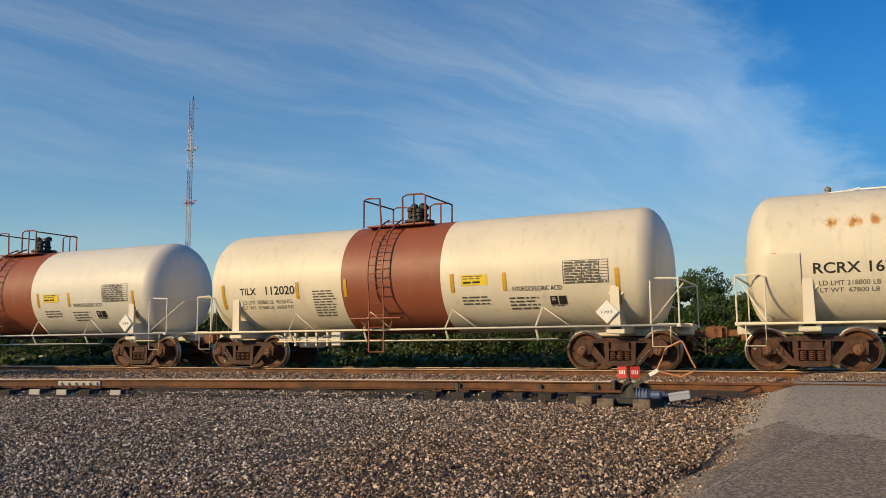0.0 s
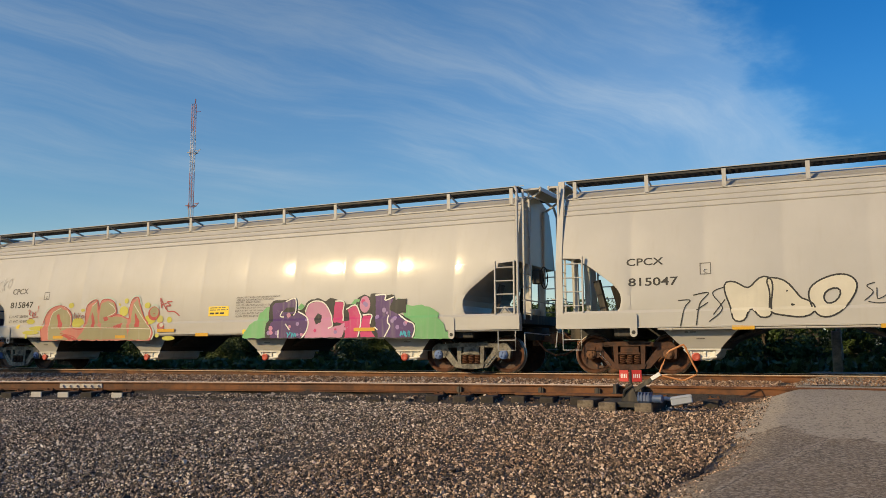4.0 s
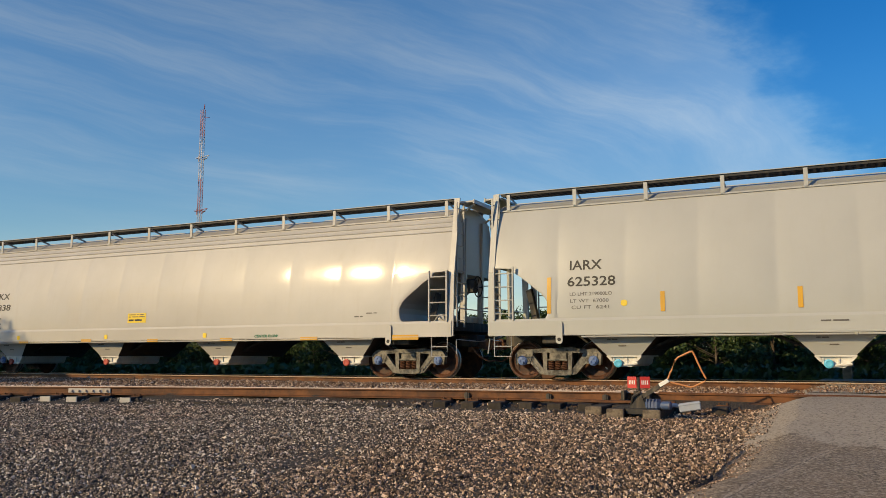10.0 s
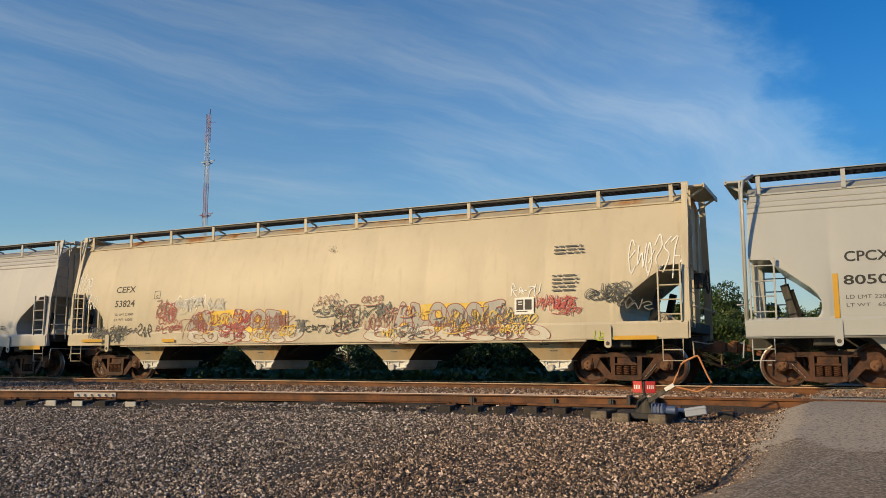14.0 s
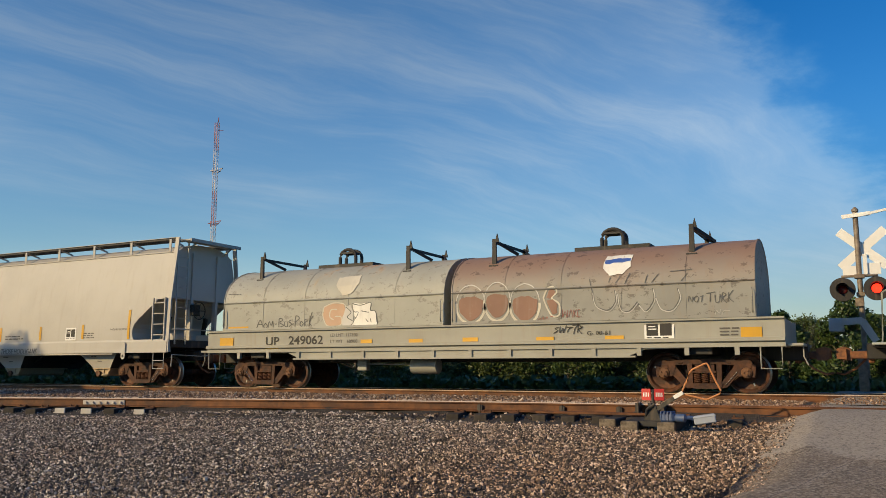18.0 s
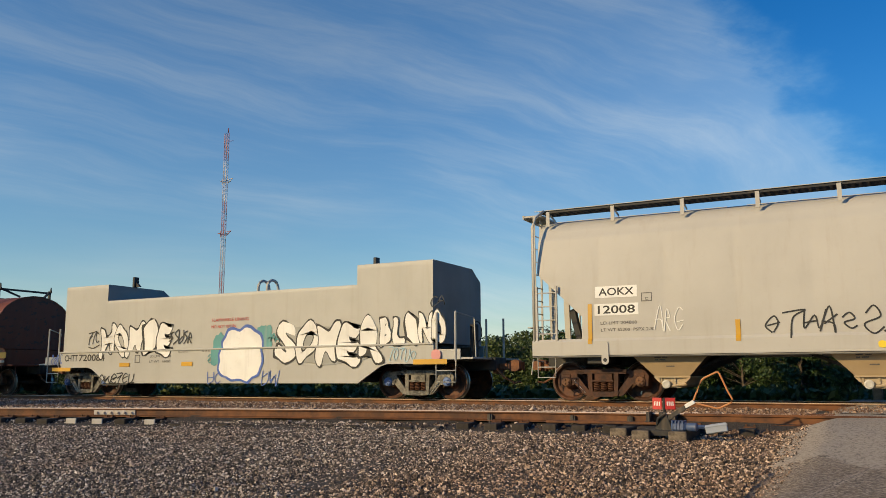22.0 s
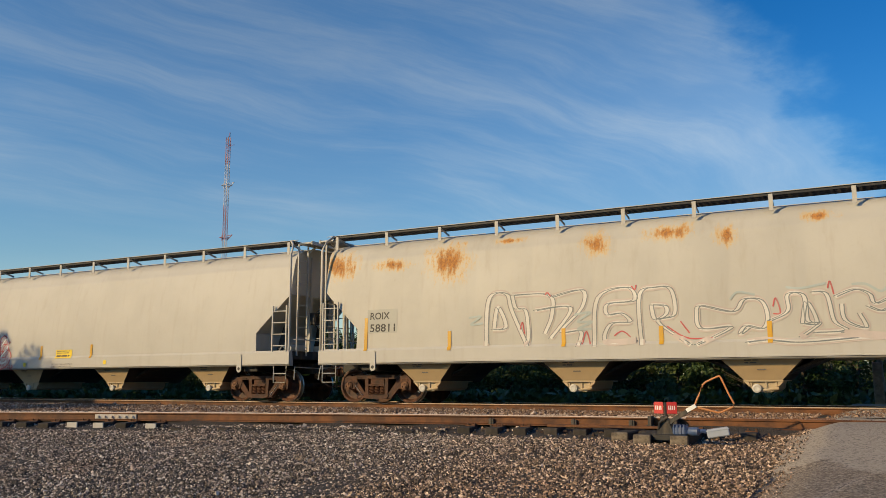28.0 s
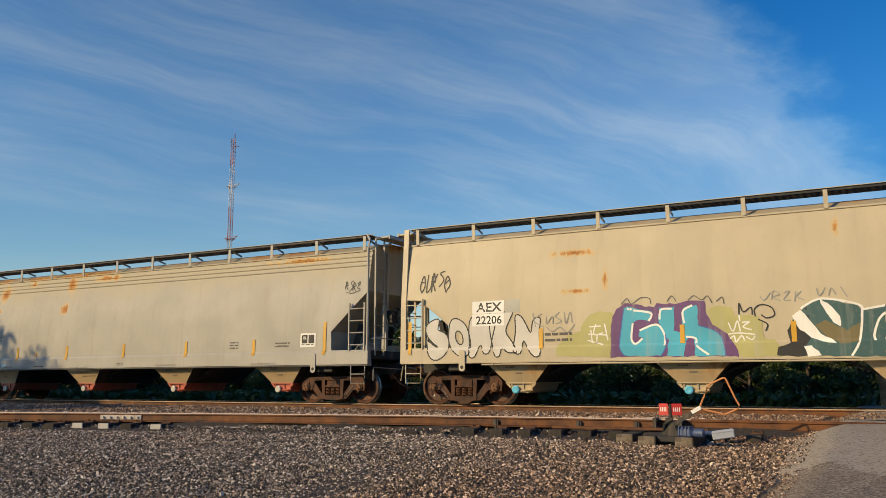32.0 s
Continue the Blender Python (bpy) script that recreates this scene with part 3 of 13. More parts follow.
px, py = rng.uniform(-29, 5.5, count), rng.uniform(12.4, 19.4, count)
for a, b in zip(px, py):
    c = b + bend(a)
    if c < YN - 0.9 and c > YN - 1.75 and rng.random() < (0.0 if -12.4 < a < -6.6 else 0.5) or abs(abs(c - YN) - GAUGE) < 0.09 or abs(abs(b - YF) - GAUGE) < 0.09:
        continue
    paved = a > road_edge(b) - 0.1
    if paved and (b < YN + GAUGE + 0.1 or b > 18.9 or rng.random() < 0.45):
        continue
    s = (0.020 if paved else 0.027) * rng.lognormal(0, 0.28)
    spots.append((a, b, (road_h(a, b) if paved else ground_h(a, b)) + s * 0.3, s))
# stones heaped against the foot of the near rail by the road
for a, b in zip(rng.uniform(-3.3, -0.95, 2600), rng.uniform(12.55, 13.66, 2600)):
    s = 0.019 * rng.lognormal(0, 0.26)
    spots.append((a, b, max(road_h(a, b), ground_h(a, b)) + s * 0.25, s))
stones("ballast_stones", spots, "loose grey and brown ballast stones between the tracks")

# ---- vegetation behind the train ----


def leaf_mat(name, a, b):
    def build(n, at):
        rnd = n.add("ShaderNodeNewGeometry").outputs["Random Per Island"]
        c = n.mix(rnd, a, b)
        return n.mix(n.noise(at, 0.9, 3), c, tuple(k * 0.6 for k in a)), n.math("ADD", 0.45, n.math("MULTIPLY", rnd, 0.2)), rnd
    return shader(name, build)


M_LEAF = [leaf_mat("leaf_dark", (0.040, 0.078, 0.015), (0.10, 0.155, 0.032)), leaf_mat("leaf_olive", (0.055, 0.088, 0.017), (0.14, 0.18, 0.041)), leaf_mat("leaf_grey", (0.06, 0.075, 0.035), (0.13, 0.14, 0.07))]
M_BARK = rusty("bark", (0.07, 0.055, 0.04), (0.16, 0.125, 0.09), scale=9.0)


def leaves_mesh(centres, size, count, seed, mat, name="crown"):
    """Small pointed leaves in clusters round the given points (x, y, z, r)."""
    r = np.random.default_rng(seed)
    c = np.asarray(centres, float)
    pick = r.integers(0, len(c), count)
    d = r.normal(size=(count, 3))
    d /= np.linalg.norm(d, axis=1)[:, None]
    p = c[pick, :3] + d * (c[pick, 3] * r.uniform(0.25, 1.0, count) ** 0.6)[:, None] * np.array((1, 1, 0.8))
    a = r.normal(size=(count, 3))
    a /= np.linalg.norm(a, axis=1)[:, None]
    b = np.cross(a, r.normal(size=(count, 3)))
    b /= np.linalg.norm(b, axis=1)[:, None]
    s = size * r.uniform(0.6, 1.4, count)[:, None]
    v = np.stack([p - a * s, p + b * s * 0.5, p + a * s, p - b * s * 0.5], 1).reshape(-1, 3)
    f = np.arange(count * 4, dtype=np.int32)
    me = bpy.data.meshes.new(name)
    me.vertices.add(len(v))
    me.vertices.foreach_set("co", v.reshape(-1))
    me.loops.add(len(f))
    me.loops.foreach_set("vertex_index", f)
    me.polygons.add(count)
    me.polygons.foreach_set("loop_start", np.arange(0, len(f), 4, dtype=np.int32))
    me.update(calc_edges=True)
    me.materials.append(mat)
    return me


def tree_kind(seed, height, spread, mat, count, leaf, clumps=26, low=0.25):
    r = random.Random(seed)
    bm = bmesh.new()
    lean = (r.uniform(-0.2, 0.2), r.uniform(-0.2, 0.2))
    top = Vector((lean[0], lean[1], height * 0.8))
    bmain = [Vector((0, 0, 0)), Vector((lean[0] * 0.3, lean[1] * 0.3, height * 0.3)), Vector((lean[0] * 0.7, lean[1] * 0.7, height * 0.55)), top]
    for i, (a, b) in enumerate(zip(bmain, bmain[1:])):
        tube(bm, (a, b), 0.11 * height / 5 * (1 - 0.28 * i), 7)
    cent = []
    for k in range(clumps):
        ang, h = r.uniform(0, math.tau), r.uniform(low, 1.0)
        rad = spread * (0.25 + 0.75 * math.sin(math.pi * min(1, 0.15 + h * 0.85)) ** 0.7) * r.uniform(0.3, 1.0)
        c = Vector((math.cos(ang) * rad, math.sin(ang) * rad, height * h * r.uniform(0.9, 1.02)))
        start = bmain[1].lerp(top, max(0, min(1, (h - 0.3))))
        mid = start.lerp(c, 0.55) + Vector((0, 0, 0.12))
        tube(bm, (start, mid, c), 0.022 * height / 5, 4)
        cent.append((*c, spread * r.uniform(0.16, 0.34)))
    trunk = mesh_of("trunk", bm, M_BARK)
    return trunk, leaves_mesh(cent, leaf, count, seed, mat)


def plant(name, kind, x, y, s, turn, label, group):
    t = empty(name, x, y, ground_z(x, y) - 0.05, label=label, category="tree" if name == "tree" else "bush", group=group)
    t.matrix_basis = pose(x, y, ground_z(x, y) - 0.05, 0, 0, turn) @ Matrix.Scale(s, 4)
    put("trunk", kind[0], t)
    put("crown", kind[1], t)
    return t


TREES = [tree_kind(1, 5.2, 1.9, M_LEAF[0], 17000, 0.058, 40), tree_kind(2, 4.4, 1.8, M_LEAF[1], 15000, 0.055, 36), tree_kind(3, 4.6, 1.6, M_LEAF[2], 6500, 0.058, 26)]
BUSH = [tree_kind(5, 2.6, 1.7, M_LEAF[0], 12000, 0.052, 36, 0.05), tree_kind(6, 2.3, 1.9, M_LEAF[1], 12000, 0.052, 36, 0.05), tree_kind(7, 2.9, 1.4, M_LEAF[0], 10000, 0.055, 30, 0.05)]
r = random.Random(21)
x = -62.0
while x < 12.0:
    y = r.uniform(28.5, 31.5)
    plant("bush", BUSH[r.randrange(3)], x, y, r.uniform(0.85, 1.25), r.uniform(0, 360), "dense dark green bush in the strip behind the tracks", "bushes behind the tracks")
    x += r.uniform(1.2, 2.1)
x = -66.0
while x < 14.0:
    y = r.uniform(33.0, 38.0)
    plant("bush", BUSH[r.randrange(3)], x, y, r.uniform(1.15, 1.5), r.uniform(0, 360), "dense green bush in the strip behind the tracks", "bushes behind the tracks")
    x += r.uniform(1.7, 2.8)
for x, y, s, k in ((-4.7, 33.5, 0.86, 0), (-3.4, 31.5, 0.72, 1), (-1.4, 33.0, 0.66, 2), (0.6, 32.0, 0.70, 1), (2.4, 34, 0.8, 0), (-1.9, 35.5, 0.75, 1), (-24.5, 34, 0.80, 0), (-19.5, 35, 0.78, 1), (-30, 36, 0.75, 0), (-11, 36, 0.6, 2), (-36, 36, 0.75, 1)):
    plant("tree", TREES[k], x, y, s, 40 * k + 31 * x, ("leafy green tree behind the tracks", "leafy olive-green tree behind the tracks", "thin tree with sparse grey-green leaves")[k], "trees behind the tracks")
# tall grass along the verge
r2 = np.random.default_rng(8)
gx, gy = r2.uniform(-48, 8, 9000), r2.uniform(23.6, 28.5, 9000)
M_GRASS = leaf_mat("grass_blades", (0.085, 0.125, 0.024), (0.20, 0.235, 0.065))
cent = [(a, b, ground_z(a, b) + 0.50, 0.48) for a, b in zip(gx, gy)]
tagged(new("grass", leaves_mesh(cent, 0.13, 80000, 9, M_GRASS, "grass")), "rough green grass and weeds along the verge", "grass", kind="stuff")
# a tree beside the camera's side of the line, whose shade falls on the passing cars
plant("tree", TREES[1], -30.9, 2.2, 2.0, 70, "leafy olive-green tree on the near side of the tracks", "trees on the near side")
plant("tree", TREES[0], -37.4, 2.6, 2.15, 10, "leafy green tree on the near side of the tracks", "trees on the near side")

# ---- radio mast far off ----
P_MASTRED, P_MASTWHITE = paint("mast_red", (0.26, 0.045, 0.055), dirt=0.1), paint("mast_white", (0.40, 0.38, 0.42), dirt=0.1)
mast = empty("radio_mast", -229.2, 248.0, -1.0, label="tall slim lattice radio mast painted in red and white bands", category="radio mast")


def mast_section(z0, z1, mat):
    bm = bmesh.new()
    w = 0.62
    cs = [(-w, -w), (w, -w), (w, w), (-w, w)]
    for x, y in cs:
        beam(bm, (x, y, z0), (x, y, z1), 0.155, 0.155)
    n = max(1, round((z1 - z0) / 1.5))
    for k in range(n):
        a, b = z0 + (z1 - z0) * k / n, z0 + (z1 - z0) * (k + 1) / n
        for j in range(4):
            p, q = cs[j], cs[(j + 1) % 4]
            beam(bm, (*p, a), (*q, a), 0.06, 0.06)
            beam(bm, (*p, a), (*q, b), 0.06, 0.06)
    part("mast_section", bm, mat, mast, "red lattice section" if mat is P_MASTRED else "white lattice section")


for z0, z1, m in ((0, 15, P_MASTRED), (15, 29, P_MASTWHITE), (29, 43, P_MASTRED), (43, 57.5, P_MASTWHITE), (57.5, 71.5, P_MASTRED), (71.5, 88.5, P_MASTWHITE), (88.5, 100.0, P_MASTRED)):
    mast_section(z0, z1, m)
for z, m in ((58.3, P_MASTRED), (79.8, P_MASTWHITE)):
    bm = bmesh.new()
    for a, b in (((-1.6, -1.4, z), (1.6, -1.4, z)), ((-1.6, 1.4, z), (1.6, 1.4, z)), ((-1.6, -1.4, z), (-1.6, 1.4, z)), ((1.6, -1.4, z), (1.6, 1.4, z)), ((1.2, 0, z - 1.0), (3.9, 0, z + 0.9)), ((1.2, 0, z + 0.6), (3.9, 0, z + 0.9)), ((-1.5, 0, z - 1.3), (-1.5, 0, z + 1.2))):
        beam(bm, a, b, 0.2, 0.2)
    part("antenna_bracket", bm, m, mast)
bm = bmesh.new()
tube(bm, [(0.7, 0, 100.0), (0.7, 0, 102.0)], 0.18, 6)
part("antenna", bm, P_MASTRED, mast)
bm = bmesh.new()
tube(bm, [(0.6, 0, 96.5), (3.6, 0, 96.3)], 0.10, 5)
part("antenna", bm, P_MASTRED, mast)

# ---- level-crossing signal behind the train ----
P_ALU = rusty("weathered_mast", (0.16, 0.12, 0.085), (0.30, 0.24, 0.17), rough=0.5, scale=7.0, bump=0.15)
sig = empty("crossing_signal", -0.02, 23.6, -0.5, label="level-crossing signal with white crossbuck, one red lamp lit", category="crossing signal")
bm = bmesh.new()
lathe(bm, [(0.16, 0.0), (0.16, 0.10), (0.085, 0.12), (0.085, 1.1), (0.065, 1.2), (0.065, 5.05), (0.085, 5.06), (0.085, 5.12), (0.02, 5.18)], 14, axis="Z")
part("mast", bm, P_ALU, sig)
bm = bmesh.new()
beam(bm, (-0.32, -0.09, 4.93), (0.35, -0.09, 4.98), 0.05, 0.10)
beam(bm, (0.1, -0.12, 4.93), (0.75, -0.06, 5.06), 0.06, 0.06)
tube(bm, [(0.7, -0.06, 5.03), (3.2, -0.06, 5.03)], 0.03, 6)
part("bracket_arm", bm, M_WHITE, sig)
for s in (-1, 1):
    bm = bmesh.new()
    d = Vector((0.54, 0, 0.48 * s))
    beam(bm, Vector((0.12, 0.12 + 0.012 * s, 4.10)) - d, Vector((0.12, 0.12 + 0.012 * s, 4.10)) + d, 0.012, 0.23)
    part("crossbuck_board", bm, M_WHITE, sig, "white crossbuck board seen from behind")
bm = bmesh.new()
box(bm, -0.38, -0.06, 0.08, 0.10, 3.36, 3.66, 0.004)
box(bm, 0.20, 0.50, 0.08, 0.10, 3.42, 3.72, 0.004)
box(bm, 0.10, 0.20, 0.02, 0.12, 3.42, 3.95, 0.004)
part("track_sign", bm, M_WHITE, sig)
bm = bmesh.new()
tube(bm, [(-0.42, -0.05, 3.38), (0.42, -0.05, 3.38)], 0.035, 6)
box(bm, -0.12, 0.12, -0.12, 0.1, 3.32, 3.42, 0.01)
part("lamp_crossarm", bm, P_ALU, sig)
bm = bmesh.new()
box(bm, -0.14, 0.06, -0.14, 0.02, 2.60, 2.82, 0.01)
part("bell_box", bm, P_ALU, sig)
bm = bmesh.new()
box(bm, -0.10, 0.10, -0.10, 0.10, 2.86, 2.96, 0.01)
part("lamp_crossarm", bm, P_ALU, sig)
M_LENSLIT = shader("lens_red_lit", (0.6, 0.02, 0.01), rough=0.2, emit=((1.0, 0.022, 0.008), 4.0))
M_LENSOFF = shader("lens_red_dark", (0.10, 0.010, 0.008), rough=0.15)
for x, lit in ((-0.41, False), (0.37, True)):
    bm = bmesh.new()
    lathe(bm, [(0.30, -0.16), (0.305, -0.15), (0.305, -0.12), (0.10, -0.02), (0.08, 0.14)], 28, (x, 0, 3.04))
    visor = [(0.15 * math.cos(a), 0.15 * math.sin(a)) for a in np.linspace(-0.35, math.pi + 0.35, 13)]
    rings = [[bm.verts.new((x + p, y, 3.04 + q)) for p, q in visor] for y in (-0.15, -0.46)]
    for k in range(12):
        bm.faces.new((rings[0][k], rings[0][k + 1], rings[1][k + 1], rings[1][k]))
    lamp = part("lamp_head", bm, M_BLACK, sig, "black round lamp background with visor")
    bm = bmesh.new()
    lathe(bm, [(0.005, -0.225), (0.07, -0.215), (0.115, -0.185), (0.12, -0.155)], 20, (x, 0, 3.04))
    part("lens", bm, M_LENSLIT if lit else M_LENSOFF, lamp, "lit red lens" if lit else "dark red lens")
P_GATE = paint("gate_grey", (0.42, 0.43, 0.43), dirt=0.3)
gate = empty("gate_mechanism", -0.25, 23.3, -0.5, label="pale grey crossing gate mechanism with bent counterweight arm", category="gate mechanism")
bm = bmesh.new()
box(bm, 0.05, 0.28, -0.14, 0.14, 0.0, 1.5, 0.02)
part("pedestal", bm, P_ALU, gate)
bm = bmesh.new()
box(bm, -0.55, -0.20, -0.12, 0.12, 1.95, 2.30, 0.03)
part("counterweight", bm, P_GATE, gate)
bm = bmesh.new()
for a, b in (((-0.25, -0.2, 2.20), (0.22, -0.2, 2.22)), ((0.22, -0.2, 2.22), (0.50, -0.2, 1.70))):
    beam(bm, a, b, 0.05, 0.17)
lathe(bm, [(0.09, -0.25), (0.09, -0.15)], 12, (0.2, 0, 2.2))
part("arm", bm, P_GATE, gate)

# ---- hand-thrown switch stand by the near rail ----
P_SWRED, P_SWORANGE, P_SWBLUE = paint("target_red", (0.55, 0.035, 0.03), dirt=0.12), paint("lever_orange", (0.55, 0.22, 0.07), dirt=0.2), paint("motor_blue", (0.055, 0.095, 0.20), dirt=0.3)
P_BOXWHITE = paint("box_bluish_white", (0.40, 0.43, 0.48), dirt=0.2)
stand = empty("switch_stand", -2.87, 12.45, -0.30, label="low black switch stand with red targets and orange lever", category="switch stand")
bm = bmesh.new()
box(bm, -0.16, 0.16, -0.16, 0.16, 0.03, 0.12, 0.01)
prism(bm, [(-0.12, 0.1), (0.14, 0.1), (0.07, 0.32), (-0.02, 0.34)], -0.09, 0.09)
tube(bm, [(0.02, 0, 0.3), (0.02, 0, 0.57)], 0.022, 8)
beam(bm, (-0.25, -0.02, 0.07), (0.25, -0.1, 0.06), 0.06, 0.05)
tube(bm, [(-0.1, -0.05, 0.12), (-0.05, -0.12, 0.28), (0.06, -0.1, 0.36)], 0.02, 6)
part("base", bm, M_BLACK, stand, "black cast stand")
for x, tilt in ((-0.085, -14), (0.105, 14)):
    bm = bmesh.new()
    box(bm, -0.075, 0.075, -0.006, 0.006, -0.085, 0.085, 0.004)
    t = put("target", mesh_of("target", bm, P_SWRED), stand, pose(x, 0.01, 0.49, 0, 0, tilt), "red target plate with white print")
    for k in range(4):
        bm = bmesh.new()
        box(bm, -0.048 + k * 0.027, -0.034 + k * 0.027, -0.009, -0.006, -0.03, 0.03)
        put("print_bar", mesh_of("print_bar", bm, M_WHITE), t)
bm = bmesh.new()
beam(bm, (-0.02, -0.05, 0.22), (0.38, -0.08, 0.47), 0.035, 0.06)
arm = part("lever", bm, M_BLACK, stand)
bm = bmesh.new()
beam(bm, (0.34, -0.08, 0.455), (0.47, -0.085, 0.53), 0.045, 0.055)
part("grip", bm, M_WHITE, arm, "white grip")
bm = bmesh.new()
tube(bm, [(0.46, -0.085, 0.54), (0.51, -0.085, 0.66), (0.58, -0.085, 0.82), (0.62, -0.085, 0.86), (0.79, -0.085, 0.94), (0.82, -0.085, 0.945), (0.84, -0.085, 0.92), (0.94, -0.085, 0.68), (1.0, -0.085, 0.56), (0.985, -0.085, 0.52), (0.82, -0.085, 0.44), (0.78, -0.085, 0.435), (0.50, -0.085, 0.50)], 0.014, 8)
part("loop_handle", bm, P_SWORANGE, arm, "orange bent-tube loop")
bm = bmesh.new()
box(bm, -0.10, 0.12, -0.07, 0.07, 0.0, 0.13, 0.025)
for k in range(4):
    box(bm, -0.08 + k * 0.05, -0.06 + k * 0.05, -0.08, 0.08, 0.02, 0.15, 0.004)
lathe(bm, [(0.05, 0.12), (0.06, 0.14), (0.06, 0.26), (0.03, 0.28)], 12, (0, 0, 0.06), "X")
put("switch_motor", mesh_of("switch_motor", bm, P_SWBLUE), None, pose(-2.62, 12.30, -0.19, 0, 0, -8))
tagged(bpy.data.objects["switch_motor"], "small dusty blue switch motor beside the rail", "motor")
bm = bmesh.new()
box(bm, -0.15, 0.15, -0.08, 0.08, 0.0, 0.12, 0.012)
box(bm, -0.155, 0.155, -0.085, 0.085, 0.09, 0.105, 0.004)
tagged(put("junction_box", mesh_of("junction_box", bm, P_BOXWHITE), None, pose(-2.10, 12.35, -0.20, 0, -9, 12)), "bluish-white junction box lying by the rail", "box")
bm = bmesh.new()
tube(bm, [(-2.5, 12.32, -0.14), (-2.42, 12.25, -0.16), (-2.32, 12.28, -0.12), (-2.22, 12.33, -0.14)], 0.03, 8)
tagged(put("hose", mesh_of("hose", bm, P_SWBLUE)), "blue corrugated hose from motor to box", "hose")
bm = bmesh.new()
box(bm, -0.13, 0.13, -0.75, 1.9, -0.09, 0.09, 0.015)
for f in bm.faces:
    if f.calc_center_median().y < -0.74:
        f.material_index = 1
head_me = mesh_of("switch_tie", bm, M_TIE, rusty("end_grain", (0.09, 0.068, 0.047), (0.24, 0.19, 0.135), scale=14.0))
for x, y in ((-3.60, 13.35), (-3.16, 12.95), (-2.62, 12.92)):
    put("switch_tie", head_me, near_track, pose(x, y - YN, -0.28))
bm = bmesh.new()
box(bm, -1.6, 0.9, -0.05, 0.05, -0.02, 0.02, 0.006)
put("switch_rod", mesh_of("switch_rod", bm, M_RAIL), near_track, pose(-3.4, -1.15, -0.15, 0, 0, 3))
for x in (-3.35, -3.15, -2.95):
    bm = bmesh.new()
    box(bm, -0.03, 0.03, -0.1, 0.1, -0.17, 0.02, 0.008)
    box(bm, -0.07, 0.07, -0.06, 0.06, -0.19, -0.12, 0.01)
    put("rail_brace", mesh_of("rail_brace", bm, M_BLACK), near_track, pose(x, -GAUGE - 0.12 - bend(x), 0))

# ---- the train ----


def travelled(t):
    """Metres that the train has rolled since the start."""
    return 13.9704 * t + 0.007781 * t * t - 8.037e-5 * t ** 3


WHEEL_R = 0.457
TRAIN = []       # (car, middle along the train)
WHEELSETS = []   # (wheelset, place along the train, place in its truck)


def side_frame_mesh(mat):
    bm = bmesh.new()
    for s in (-1, 1):
        prism(bm, [(s * 1.08, 0.60), (s * 1.06, 0.36), (s * 1.00, 0.36), (s * 0.99, 0.56), (s * 0.79, 0.57), (s * 0.78, 0.38), (s * 0.71, 0.38), (s * 0.62, 0.60), (s * 0.74, 0.72), (s * 1.0, 0.70)], -0.075, 0.075)
        prism(bm, [(s * 0.80, 0.66), (s * 0.64, 0.64), (s * 0.615, 0.58), (s * 0.37, 0.27), (s * 0.29, 0.20), (s * 0.30, 0.11), (s * 0.46, 0.14), (s * 0.79, 0.50)], -0.06, 0.06)
        prism(bm, [(s * 0.26, 0.67), (s * 0.375, 0.67), (s * 0.35, 0.18), (s * 0.26, 0.15)], -0.08, 0.08)
    prism(bm, [(-0.80, 0.72), (-0.3, 0.755), (0.3, 0.755), (0.80, 0.72), (0.74, 0.625), (0.30, 0.645), (-0.30, 0.645), (-0.74, 0.625)], -0.07, 0.07)
    prism(bm, [(-0.38, 0.225), (0.38, 0.225), (0.34, 0.13), (0.2, 0.105), (-0.2, 0.105), (-0.34, 0.13)], -0.085, 0.085)
    for s in (-1, 1):
        box(bm, s * 0.889 - 0.10, s * 0.889 + 0.10, -0.09, 0.09, 0.55, 0.63, 0.01)
        box(bm, s * 0.52 - 0.05, s * 0.52 + 0.05, -0.085, -0.06, 0.66, 0.70, 0.008)
    lathe(bm, [(0.15, -0.07), (0.165, -0.05), (0.165, 0.05), (0.15, 0.07)], 18, (-0.889, 0, 0.585))
    lathe(bm, [(0.15, -0.07), (0.165, -0.05), (0.165, 0.05), (0.15, 0.07)], 18, (0.889, 0, 0.585))
    return mesh_of("side_frame", bm, mat)


def frame_print_mesh(s):
    """Slanting white stencil on a truck's arm, too small to read."""
    bm = bmesh.new()
    for k in range(5):
        u = k / 5
        a = Vector((s * (0.44 + 0.27 * u), -0.068, 0.20 + 0.30 * u))
        b = Vector((s * (0.44 + 0.27 * (u + 0.13)), -0.068, 0.20 + 0.30 * (u + 0.13)))
        beam(bm, a, b, 0.004, 0.055, up=(0, 1, 0))
    return mesh_of("stencil", bm, M_WHITE)


def spring_mesh(mat):
    bm = bmesh.new()
    pts = [(0.066 * math.cos(a), 0.066 * math.sin(a), 0.225 + 0.225 * a / (math.tau * 5.5)) for a in np.linspace(0, math.tau * 5.5, 45)]
    tube(bm, pts, 0.014, 4)
    return mesh_of("coil_spring", bm, mat)


